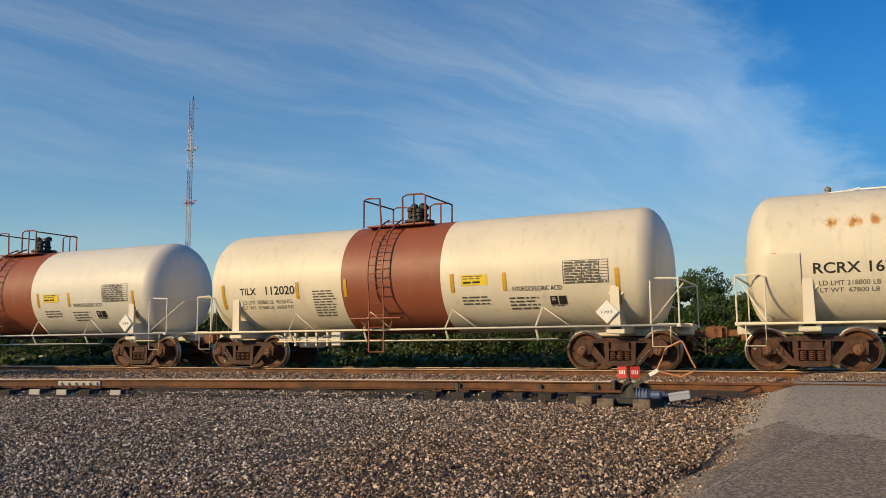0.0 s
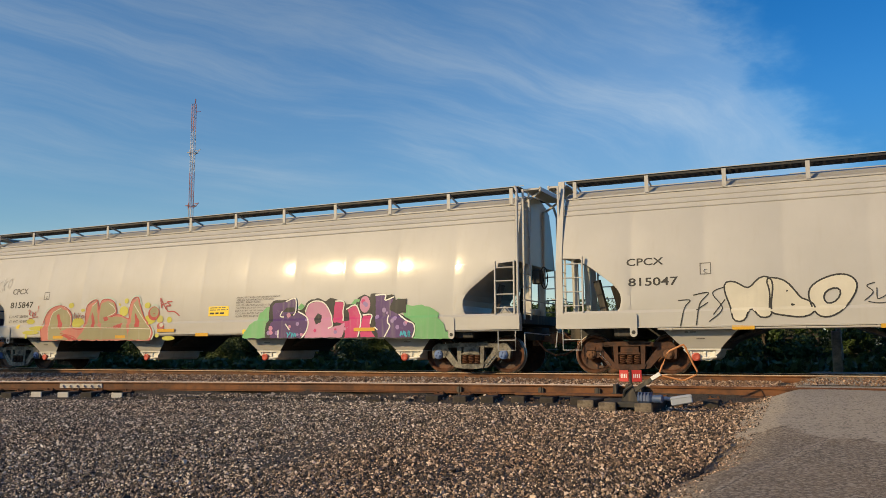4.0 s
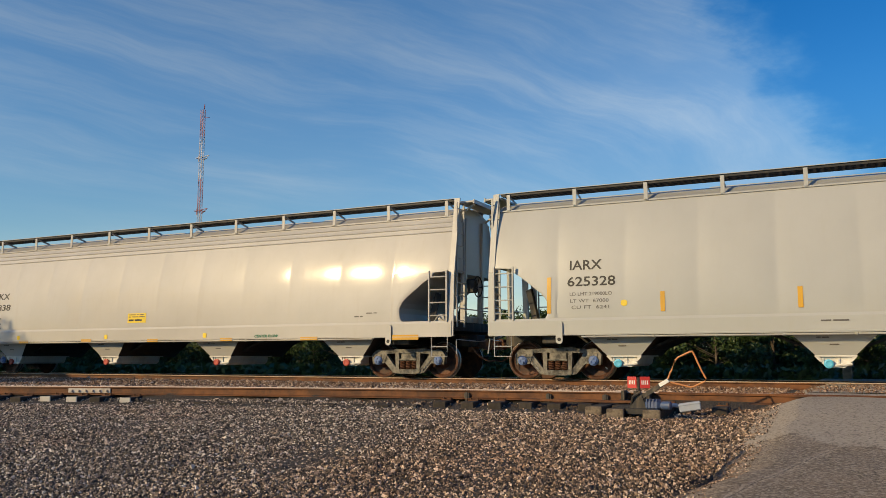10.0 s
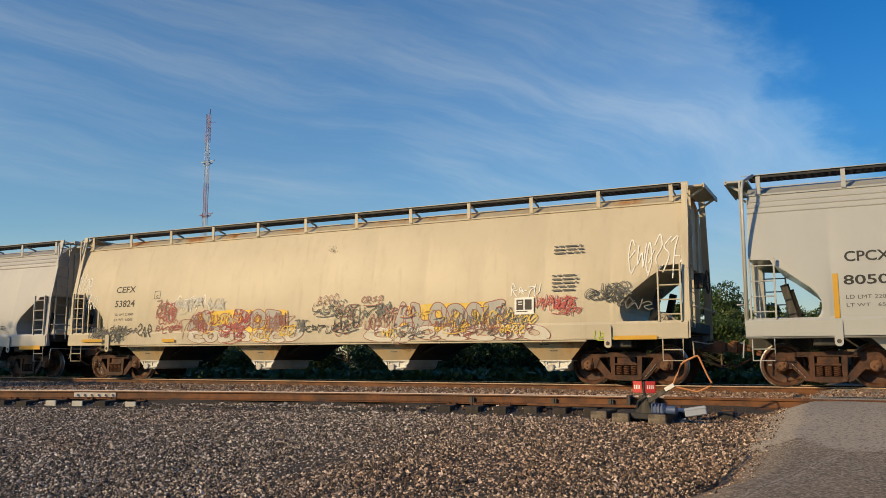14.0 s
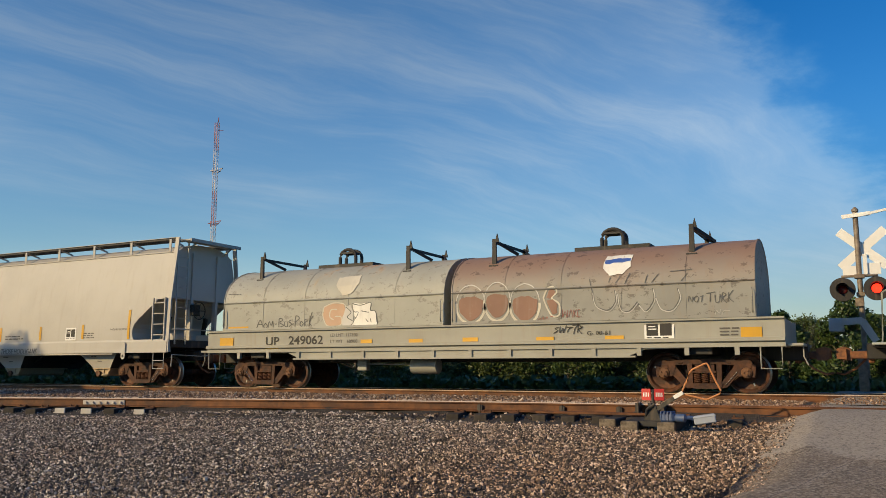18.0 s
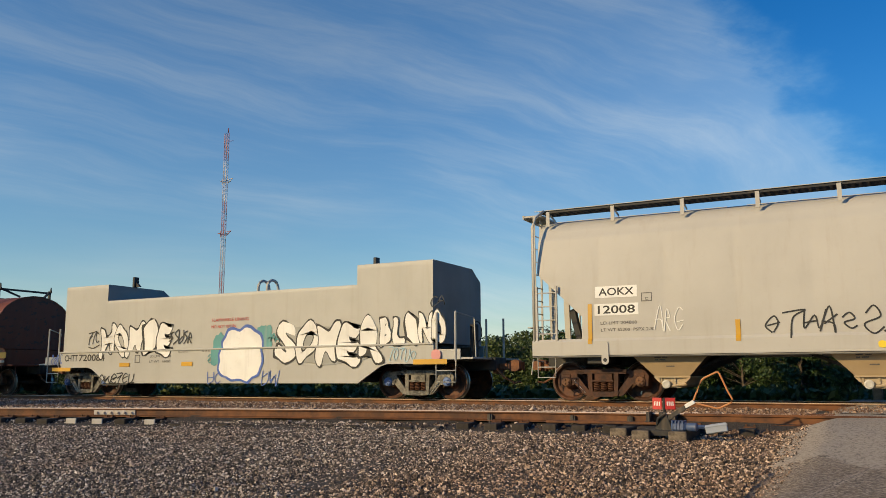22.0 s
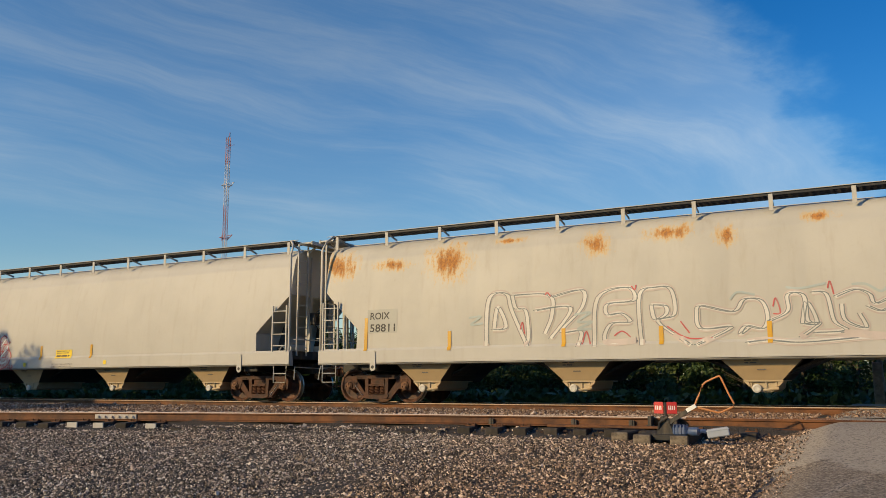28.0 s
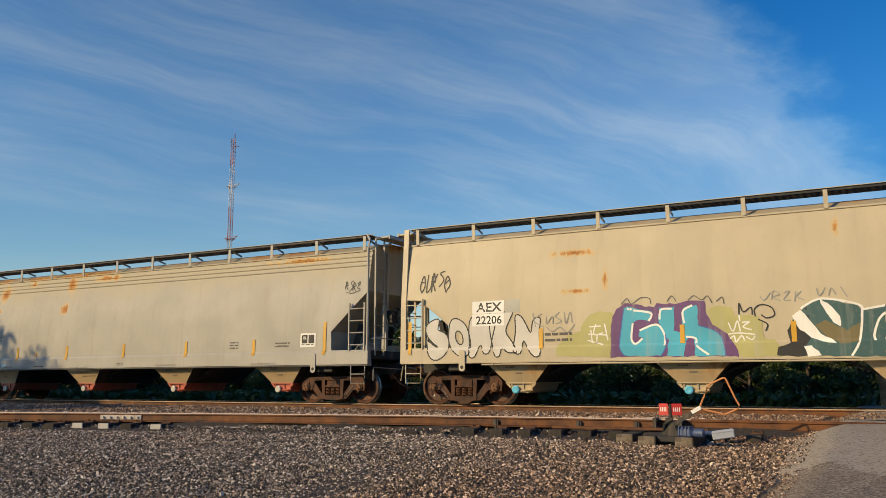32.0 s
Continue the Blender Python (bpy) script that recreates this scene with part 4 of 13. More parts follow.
def bolster_mesh(mat):
    bm = bmesh.new()
    prism(bm, [(-0.21, 0.46), (0.21, 0.46), (0.21, 0.62), (0.16, 0.70), (-0.16, 0.70), (-0.21, 0.62)], -1.03, 1.03)
    box(bm, -0.26, 0.26, -1.09, -1.02, 0.45, 0.50, 0.01)
    box(bm, -0.19, 0.19, -0.2, 0.2, 0.70, 0.80, 0.01)
    for s in (-1, 1):
        beam(bm, (s * 0.42, -0.75, 0.42), (s * 0.42, 0.75, 0.42), 0.07, 0.10)
    return mesh_of("truck", bm, mat)


def wheelset_mesh(cap):
    bm = bmesh.new()
    for s in (-1, 1):
        prof = [(0.09, 0.62), (0.20, 0.645), (0.36, 0.675), (0.395, 0.66), (0.487, 0.665), (0.487, 0.692), (0.463, 0.705), (0.457, 0.80), (0.45, 0.805), (0.40, 0.808), (0.385, 0.79), (0.36, 0.735), (0.20, 0.705), (0.13, 0.80), (0.09, 0.80)]
        lathe(bm, [(r_, s * y_) for r_, y_ in prof], 36, mats=[0, 0, 0, 0, 0, 1, 1, 1, 0, 0, 0, 0, 0, 0])
        lathe(bm, [(0.08, s * 0.8), (0.115, s * 0.93), (0.118, s * 1.09), (0.10, s * 1.105)], 16, mats=[2, 2, 2])
        lathe(bm, [(0.085, s * 1.10), (0.085, s * 1.125), (0.04, s * 1.13)], 12, mats=[2, 2])
        for k in range(3):
            a = k * math.tau / 3
            lathe(bm, [(0.019, s * 1.12), (0.019, s * 1.15), (0.008, s * 1.155)], 6, (0.052 * math.cos(a), 0, 0.052 * math.sin(a)), mats=[2, 2])
        # a chalk mark on the plate, as wheel shops leave it
        box(bm, 0.24, 0.32, s * 0.722 - 0.004, s * 0.722 + 0.004, -0.02, 0.01, mat=1)
    lathe(bm, [(0.085, -0.7), (0.085, 0.7)], 12)
    return mesh_of("wheelset", bm, M_WHEEL, M_TREAD, cap)


def add_truck(car, sc, x, new_style):
    mat, cap = (M_TRUCK_GREY, M_BLUE_CAP) if new_style else (M_TRUCK, M_RUST_CAP)
    k = bool(new_style)
    truck = put("truck", cached(("bolster", k), lambda: bolster_mesh(mat)), car, pose(x, 0, 0), "grey cast-steel freight truck" if k else "rust-brown cast-steel freight truck")
    for s in (-1, 1):
        put("side_frame", cached(("side", k), lambda: side_frame_mesh(mat)), truck, pose(0, s * 0.99, 0))
        if s < 0:
            put("stencil", cached(("print", x > 0), lambda: frame_print_mesh(1 if x > 0 else -1)), truck, pose(0, -0.99, 0), "worn white stencil on the arm")
        for dx in (-0.17, 0.0, 0.17):
            put("coil_spring", cached("spring", lambda: spring_mesh(M_SPRING)), truck, pose(dx, s * 1.02, 0))
        w = put("wheelset", cached(("wheels", k), lambda: wheelset_mesh(cap)), truck, pose(s * 0.889, 0, WHEEL_R), "rusty steel wheelset" if not k else "rusty steel wheelset with blue bearing caps")
        WHEELSETS.append((w, sc + x + s * 0.889, s * 0.889))


def coupler_mesh():
    bm = bmesh.new()
    box(bm, 0.0, 0.45, -0.10, 0.10, 0.76, 0.92, 0.02)
    prism(bm, [(0.42, 0.72), (0.62, 0.72), (0.70, 0.78), (0.70, 0.98), (0.60, 1.02), (0.42, 0.98)], -0.17, 0.06)
    prism(bm, [(0.52, 0.74), (0.72, 0.76), (0.72, 0.96), (0.52, 0.98)], 0.08, 0.17)
    box(bm, -0.02, 0.10, -0.24, 0.24, 0.66, 1.02, 0.02)
    tube(bm, [(0.1, -0.28, 0.80), (0.35, -0.30, 0.55), (0.60, -0.26, 0.42), (0.75, -0.2, 0.45)], 0.028)
    return mesh_of("coupler", bm, M_COUPLER)


def base_car(name, label, category, sL, sR, new_style=False, overhang=2.1):
    sc, tc = (sL + sR) / 2, sR - sL
    car = empty(name, sc, YF, 0, label=label, category=category, group="cars of the freight train")
    TRAIN.append((car, sc))
    for s in (-1, 1):
        add_truck(car, sc, s * tc / 2, new_style)
        m = pose(s * (tc / 2 + overhang - 0.72), 0, 0, 0, 0, 0 if s > 0 else 180)
        put("coupler", cached("coupler", coupler_mesh), car, m, "rusty knuckle coupler with air hose")
    return car, tc


def ladder(bm, x0, x1, y, z0, z1, n, r=0.016, stile=0.03):
    for x in (x0, x1):
        beam(bm, (x, y, z0), (x, y, z1), stile * 1.6, stile)
    for k in range(n):
        z = z0 + (z1 - z0) * (k + 0.5) / n
        tube(bm, [(x0, y, z), (x1, y, z)], r, 5)


def ladder_end(bm, x, y0, y1, z0, z1, n):
    for y in (y0, y1):
        beam(bm, (x, y, z0), (x, y, z1), 0.03, 0.045)
    for k in range(n):
        z = z0 + (z1 - z0) * (k + 0.5) / n
        tube(bm, [(x, y0, z), (x, y1, z)], 0.014, 5)


class Hull:
    """The side of a covered hopper: half width at each height, seams along its length."""

    def __init__(self, z0, z1, top_z, half, curve, seams=0):
        self.z0, self.z1, self.top_z, self.half, self.curve = z0, z1, top_z, half, curve

    def y(self, z):
        z = min(max(z, self.z0), self.z1)
        return self.half - max(0.0, z - 1.5) ** 2 / (2 * self.curve)


SLANT_CUT = ((1.42, 1.12), (1.96, 1.14), (3.04, 0.0))


def bay_print():
    """Two short rows of print on a bay's front, too small to read."""
    bm = bmesh.new()
    for z, row in ((1.00, ((-0.34, -0.20), (-0.17, -0.05))), (0.945, ((-0.34, -0.26), (-0.23, -0.10))), (0.80, ((-0.10, 0.08), ))):
        for a, b in row:
            y = -float(np.interp(z, (0.55, 0.80, 1.04, 1.40), (1.22, 1.32, 1.42, 1.48)))
            box(bm, a, b, y - 0.010, y + 0.02, z - 0.012, z + 0.012)
    return mesh_of("stencil", bm, M_INKGREY)


def hopper(label, sL, sR, mat, post_mat=None, new_style=False, curve=7.0, ribs=0, style="flow", cap_mat=None, gate_mat=None, walk_mat=None, seams=12, bays=4, posts=12, brake_end=1, top=4.62, deep=False, bay_mat=None, cut="round", shoulder=False):
    """A four-bay covered hopper with a rounded side, roof walks, ladders and discharge gates."""
    car, tc = base_car("covered_hopper_car", label, "freight car", sL, sR, new_style)
    post_mat = post_mat or mat
    hb = tc / 2 + 1.53
    hull = Hull(1.42, 4.16, 4.5, 1.60, curve)
    xb, xt, zs = hb - 1.42, hb - 0.10, 2.88
    # the shell: side sheets, sloping ends, roof
    # how far the side sheet is cut back over the truck at each height
    CUT = SLANT_CUT if cut == "slant" else ((1.42, 1.30), (1.52, 1.37), (1.66, 1.40), (1.80, 1.39), (1.93, 1.32), (2.06, 1.20), (2.44, 0.72), (2.58, 0.50), (2.68, 0.44), (2.71, 0.0))
    cut_z, cut_x = [p[0] for p in CUT], [p[1] for p in CUT]
    zs_list = sorted({*np.linspace(hull.z0, hull.z1, 17), *(cut_z if cut != "plain" else ())})
    sect = [(hull.y(z), z) for z in zs_list]
    if ribs:
        extra = []
        for y_, z_ in sect:
            extra.append((y_, z_))
        for k in range(ribs):
            zc = 4.02 - 0.13 * k
            extra += [(hull.y(zc - 0.022), zc - 0.022), (hull.y(zc) + 0.022, zc), (hull.y(zc + 0.022), zc + 0.022)]
        sect = sorted(extra, key=lambda p: p[1])
    yt = sect[-1][0]
    if shoulder:
        # the side rolls over into the roof with no eave
        sect = [p for p in sect if p[1] < 3.90] + [(hull.y(3.90), 3.90), (hull.y(3.91) - 0.008, 3.912), (hull.y(4.05) - 0.02, 4.06), (yt - 0.05, 4.16), (yt - 0.14, 4.25), (yt - 0.32, 4.34), (yt * 0.5, 4.43), (0.25, 4.49)]
    else:
        sect += [(yt + 0.03, 4.165), (yt + 0.03, 4.20), (yt - 0.06, 4.21), (yt * 0.80, 4.34), (yt * 0.5, 4.44), (0.25, 4.49)]
    # each side sheet bellies a little between its welded seams
    r_p = random.Random(int(sL * 10))
    cuts, bulge = [], []
    for p in range(seams):
        k = 1.0 if curve < 8 else 0.4
        amp, skew = k * r_p.uniform(0.0010, 0.0032), k * r_p.uniform(-0.003, 0.003)
        for u, d in ((0.0, -0.003), (0.035, 0.75), (0.30, 1.0), (0.62, 0.95), (0.965, 0.7)):
            cuts.append((p + u) / seams)
            bulge.append(d if d < 0 else amp * d + skew * (u - 0.5))
    cuts.append(1.0)
    bulge.append(-0.003)
    n_x = len(cuts) - 1
    bm = bmesh.new()
    grid = []
    for s in (-1, 1):
        cols = []
        for i in range(n_x + 1):
            f = -1 + 2 * cuts[i]
            col = []
            for j, (y, z) in enumerate(sect):
                if cut != "plain":
                    xe = xt - float(np.interp(z, cut_z, cut_x))
                else:
                    xe = xt if z >= zs else xb + (xt - xb) * max(0, z - hull.z0) / (zs - hull.z0)
                dent = bulge[i] * (1 if 1.5 < z < 4.0 else 0)
                inner = 1 - 2 / seams
                x = f * xt if abs(f) <= inner else math.copysign(inner * xt + (xe - inner * xt) * (abs(f) - inner) / (1 - inner), f)
                col.append(bm.verts.new((x, s * (y + dent), z)))
            cols.append(col)
        for a, b in zip(cols, cols[1:]):
            for k in range(len(sect) - 1):
                f = bm.faces.new((a[k], b[k], b[k + 1], a[k + 1]))
                f.smooth = True
        grid.append(cols)
    near, far = grid
    for i in (0, n_x):
        for k in range(len(sect) - 1):
            bm.faces.new((near[i][k], near[i][k + 1], far[i][k + 1], far[i][k]))
    for i in range(n_x):
        bm.faces.new((near[i][-1], near[i + 1][-1], far[i + 1][-1], far[i][-1]))
        bm.faces.new((near[i][0], far[i][0], far[i + 1][0], near[i + 1][0]))
    part("body", bm, mat, car)
    # side sills
    for s in (-1, 1):
        bm = bmesh.new()
        if deep:
            prof = [(1.50, 1.34), (1.63, 1.34), (1.645, 1.36), (1.645, 1.40), (1.60, 1.44), (1.50, 1.44)]
        elif style == "flow":
            prof = [(1.44, 1.06), (1.618, 1.06), (1.625, 1.07), (1.625, 1.385), (1.60, 1.445), (1.50, 1.445)]
        else:
            prof = [(1.44, 1.02), (1.62, 1.02), (1.645, 1.04), (1.645, 1.385), (1.60, 1.445), (1.50, 1.445)]
        ring = [[bm.verts.new((x, s * y, z)) for y, z in prof] for x in (-hb, hb)]
        for k in range(len(prof)):
            j = (k + 1) % len(prof)
            bm.faces.new((ring[0][k], ring[0][j], ring[1][j], ring[1][k]))
        bm.faces.new(ring[0])
        bm.faces.new(ring[1][::-1])
        if not deep:
            box(bm, -hb, hb, s * 1.60 - 0.045, s * 1.60 + 0.045, 1.045, 1.062)
        else:
            for e in (-1, 1):
                box(bm, e * (hb - 1.62), e * hb, s * 1.58 - 0.05, s * 1.58 + 0.05, 0.98, 1.08, 0.008)
                box(bm, e * (hb - 1.62) - 0.11, e * (hb - 1.62) + 0.11, s * 1.62 - 0.05, s * 1.62 + 0.05, 0.98, 4.16, 0.008)
        part("side_sill", bm, post_mat, car)
    # a pipe along the sill's foot
    bm = bmesh.new()
    if style == "flow" and not deep:
        tube(bm, [(-hb + 2.3, -1.60, 1.012), (hb - 2.3, -1.60, 1.012)], 0.023, 8)
        for x in np.arange(-hb + 2.6, hb - 2.5, 1.35):
            lathe(bm, [(0.024, -0.03), (0.034, -0.02), (0.034, 0.02), (0.024, 0.03)], 8, (x, -1.60, 1.012), "X")
    else:
        tube(bm, [(-hb + 2.2, -1.56, 1.03), (hb - 2.2, -1.56, 1.03)], 0.022, 6)
    part("train_line_pipe", bm, M_SHADE_BROWN if deep else post_mat, car)
    # centre sill and bolsters
    for s in (-1, 1):
        bm = bmesh.new()
        box(bm, s * (tc / 2 - 1.3), s * (hb + 0.1), -0.30, 0.30, 0.80, 1.12, 0.02)
        box(bm, s * tc / 2 - 0.25, s * tc / 2 + 0.25, -1.45, 1.45, 0.86, 1.05, 0.02)
        # shear plate and slope-sheet props
        box(bm, s * (hb - 1.55), s * (hb - 0.02), -1.5, 1.5, 1.20, 1.26)
        for y in (-0.9, 0.9):
            beam(bm, (s * (hb - 1.0), y, 1.24), (s * (hb - 0.75), y * 0.9, 2.2), 0.09, 0.16)
        beam(bm, (s * (hb - 0.05), -1.5, 1.32), (s * (hb - 0.05), 1.5, 1.32), 0.08, 0.22)
        part("end_frame", bm, M_BLACK, car, "black steel end frame")
    # roof walks with brackets
    wm = walk_mat or M_GRATE
    for s in (-1, 1):
        bm = bmesh.new()
        y0, y1 = s * (yt - 0.50), s * (yt + 0.02)
        for k in range(6):
            y = y0 + (y1 - y0) * k / 5
            beam(bm, (-hb + 0.15, y, top - 0.03), (hb - 0.15, y, top - 0.03), 0.014, 0.06)
        nb = int((2 * hb - 0.3) / 0.14)
        for k in range(nb + 1):
            x = -hb + 0.15 + k * 0.14
            beam(bm, (x, y0, top - 0.02), (x, y1, top - 0.02), 0.05, 0.02)
        part("running_board", bm, wm, car, "steel grating walkway, coloured dark for its shade")
        bm = bmesh.new()
        ye = s * (yt + 0.05)
        beam(bm, (-hb, ye, top + 0.004), (hb, ye, top + 0.004), 0.02, 0.014)
        part("edge_rail", bm, post_mat, car)
    def bracket():
        b = bmesh.new()
        low = 4.22 if shoulder else 4.19
        prism(b, [(-0.045, low), (0.045, low), (0.045, top - 0.03), (-0.045, top - 0.03)], -yt - 0.055, -yt - 0.035)
        beam(b, (0, -yt - 0.04, top - 0.05), (0, -yt + 0.5, 4.44), 0.02, 0.05)
        return mesh_of("walk_bracket", b, post_mat)
    me = bracket()
    for k in range(posts):
        x = (-hb + 0.35) + (2 * hb - 0.7) * k / (posts - 1)
        put("walk_bracket", me, car, pose(x, 0, 0))
        put("walk_bracket", me, car, pose(x, 0, 0, 0, 0, 180))
    # hatch covers
    bm = bmesh.new()
    prism(bm, [(-hb / 4 + 0.15, 4.45), (hb / 4 - 0.15, 4.45), (hb / 4 - 0.22, 4.515), (-hb / 4 + 0.22, 4.515)], -0.28, 0.28)
    hatch = mesh_of("hatch_cover", bm, post_mat)
    for k in range(4):
        put("hatch_cover", hatch, car, pose((k - 1.5) * hb / 2, 0, 0))
    # end boards over the gap between the cars
    for s in (-1, 1):
        bm = bmesh.new()
        box(bm, s * (hb - 0.12), s * (hb + 0.36), -yt * 0.92, yt * 0.92, top - 0.10, top - 0.05, 0.008)
        box(bm, s * (hb + 0.34), s * (hb + 0.38), -yt * 0.92, yt * 0.92, top - 0.13, top - 0.03)
        for y in (-0.8, 0.8):
            beam(bm, (s * (hb - 0.1), y, 4.25), (s * (hb + 0.32), y, top - 0.1), 0.04, 0.05)
        part("end_board", bm, post_mat, car)
        # roping plates hung on the sill
        if not deep:
            for q in (-1, 1):
                bm = bmesh.new()
                xc = s * (hb - 1.78)
                prism(bm, [(xc + 0.085 * math.cos(a), (1.30 if math.sin(a) > 0 else 0.93) + 0.085 * math.sin(a)) for a in np.linspace(0.2, 0.2 + math.tau, 14, endpoint=False)], q * 1.650, q * 1.672)
                plate = part("roping_plate", bm, post_mat, car)
                bm = bmesh.new()
                lathe(bm, [(0.045, q * 1.660), (0.045, q * 1.675), (0.02, q * 1.675)], 12, (xc, 0, 0.95))
                part("eye", bm, M_BLACK, plate, "dark round eye")
        # corner posts
        for q in (-1, 1):
            bm = bmesh.new()
            if style == "flow":
                beam(bm, (s * (hb - 0.03), q * 1.585, 1.06), (s * (hb - 0.03), q * (hull.y(2.6)), 2.6), 0.15, 0.05, up=(0, 1, 0))
                beam(bm, (s * (hb - 0.03), q * hull.y(2.6), 2.6), (s * (hb - 0.03), q * (yt + 0.05), top), 0.15, 0.05, up=(0, 1, 0))
            else:
                tube(bm, [(s * (hb - 0.04), q * 1.60, 1.06), (s * (hb - 0.04), q * 1.60, 4.20), (s * (hb - 0.08), q * 1.45, 4.45), (s * (hb - 0.25), q * (yt + 0.05), top)], 0.036, 7)
            part("corner_post", bm, post_mat, car)
            # side ladder and its stirrup
            bm = bmesh.new()
            ladder(bm, s * (hb - 0.62), s * (hb - 0.13), q * 1.615, 1.42, 2.72, 4, stile=0.035)
            tube(bm, [(s * (hb - 0.56), q * 1.60, 1.08), (s * (hb - 0.56), q * 1.60, 0.56), (s * (hb - 0.12), q * 1.60, 0.56), (s * (hb - 0.12), q * 1.60, 1.08)], 0.016, 5)
            tube(bm, [(s * (hb - 0.56), q * 1.60, 0.80), (s * (hb - 0.12), q * 1.60, 0.80)], 0.013, 5)
            part("side_ladder", bm, post_mat, car)
        bm = bmesh.new()
        ladder_end(bm, s * (hb + 0.02), -1.32, -0.88, 1.3, 4.5, 10)
        tube(bm, [(s * (hb + 0.03), -1.5, 1.75), (s * (hb + 0.16), -1.5, 1.75), (s * (hb + 0.16), 1.5, 1.75), (s * (hb + 0.03), 1.5, 1.75)], 0.016, 5)
        part("end_ladder", bm, post_mat, car)
        bm = bmesh.new()
        for y in (-0.55, 0.55):
            beam(bm, (s * (hb - 0.16), y, 1.3), (s * (hb - 0.10), y, 4.2), 0.10, 0.14)
        part("end_stiffener", bm, post_mat, car)
        # uncoupling lever
        bm = bmesh.new()
        tube(bm, [(s * (hb + 0.06), -1.45, 0.98), (s * (hb + 0.22), -0.4, 0.94), (s * (hb + 0.30), -0.15, 0.96)], 0.014, 5)
        tube(bm, [(s * (hb + 0.06), -1.45, 0.98), (s * (hb + 0.09), -1.5, 0.62)], 0.014, 5)
        part("uncoupling_lever", bm, post_mat, car)
    # brake gear at one end
    s = brake_end
    bm = bmesh.new()
    rim = [(s * (hb + 0.30), -0.62 + 0.27 * math.cos(a), 2.35 + 0.27 * math.sin(a)) for a in np.linspace(0, math.tau, 21)]
    tube(bm, rim, 0.016, 5)
    for k in range(5):
        a = k * math.tau / 5
        tube(bm, [(s * (hb + 0.27), -0.62, 2.35), (s * (hb + 0.30), -0.62 + 0.27 * math.cos(a), 2.35 + 0.27 * math.sin(a))], 0.012, 4)
    box(bm, s * (hb + 0.02), s * (hb + 0.24), -0.75, -0.5, 2.2, 2.55, 0.02)
    part("brake_wheel", bm, M_BLACK, car, "black hand brake wheel")
    bm = bmesh.new()
    lathe(bm, [(0.02, -0.45), (0.15, -0.42), (0.17, -0.3), (0.17, 0.3), (0.15, 0.42), (0.02, 0.45)], 14, (s * (hb - 0.75), -0.35, 1.52), "Y")
    part("brake_cylinder", bm, post_mat, car)
    bm = bmesh.new()
    box(bm, s * (hb - 0.5), s * (hb - 0.2), 0.1, 0.5, 1.27, 1.62, 0.03)
    part("control_valve", bm, post_mat, car)
    bm = bmesh.new()
    tube(bm, [(s * (hb - 0.7), -1.3, 1.35), (s * (hb - 0.5), -1.32, 1.6), (s * (hb - 0.2), -1.3, 1.35)], 0.025, 5)
    part("brake_pipe", bm, post_mat, car)
    # discharge bays
    gate = gate_mat or mat
    def bay():
        b = bmesh.new()
        lv = ((0.55, 0.36, 1.22), (0.80, 0.60, 1.32), (1.04, 0.84, 1.42), (1.40, 1.20, 1.48))
        if deep:
            k = (tc - 3.3) / (bays - 1) / 2
            lv = ((0.50, 0.53, 1.38), (0.80, 0.53 + (k - 0.58) * 0.35, 1.45), (1.36, k - 0.03, 1.58))
        rings = [[b.verts.new((sx * hx, sy * hy, z)) for sx, sy in ((-1, -1), (1, -1), (1, 1), (-1, 1))] for z, hx, hy in lv]
        # faces towards the car's ends take the dark brown, shade as colour
        for a, c in zip(rings, rings[1:]):
            for k in range(4):
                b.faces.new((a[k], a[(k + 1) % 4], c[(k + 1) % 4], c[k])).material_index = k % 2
        b.faces.new(rings[0][::-1])
        return mesh_of("discharge_bay", b, bay_mat or mat, M_SHADE_BROWN)
    def gate_box():
        b = bmesh.new()
        prism(b, [(-0.30, 0.56), (0.30, 0.56), (0.25, 0.38), (0.16, 0.32), (-0.16, 0.32), (-0.25, 0.38)], -1.17, 0.62)
        box(b, -0.40, 0.40, -1.24, 0.66, 0.545, 0.575)
        for x in (-0.25, 0.05, 0.25):
            box(b, x - 0.02, x + 0.02, -1.20, -1.17, 0.40, 0.60)
        prism(b, [(-0.40, 0.545), (-0.30, 0.44), (-0.26, 0.44), (-0.30, 0.545)], -1.22, -1.12)
        prism(b, [(0.40, 0.545), (0.30, 0.44), (0.26, 0.44), (0.30, 0.545)], -1.22, -1.12)
        for x in (-0.02, 0.10):
            tube(b, [(x, -1.21, 0.58), (x + 0.01, -1.25, 0.66), (x + 0.06, -1.25, 0.69)], 0.012, 5)
        tube(b, [(-0.02, -1.19, 0.36), (0.30, -1.19, 0.40)], 0.03, 6)
        return mesh_of("outlet_gate", b, gate)
    def cap():
        b = bmesh.new()
        lathe(b, [(0.07, -1.10), (0.075, -1.20), (0.095, -1.21), (0.095, -1.25), (0.06, -1.262), (0.045, -1.255), (0.02, -1.256)], 14, (-0.14, 0, 0.40))
        return mesh_of("outlet_cap", b, cap_mat or M_TIE_PALE)
    bme, gme, cme = bay(), gate_box(), cap()
    span = tc - 3.3
    for k in range(bays):
        x = -span / 2 + span * k / (bays - 1)
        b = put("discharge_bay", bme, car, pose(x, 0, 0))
        g = put("outlet_gate", gme, b)
        put("outlet_cap", cme, b)
        if not deep:
            put("stencil", cached("bay_print", bay_print), b, None, "small dark stencilled print")
    # sloping floor between the bays, seen below the sills; its shade is put into the black
    bm = bmesh.new()
    for k in range(bays - 1):
        x = -span / 2 + span * (k + 0.5) / (bays - 1)
        h = span / (bays - 1) / 2 - 0.3
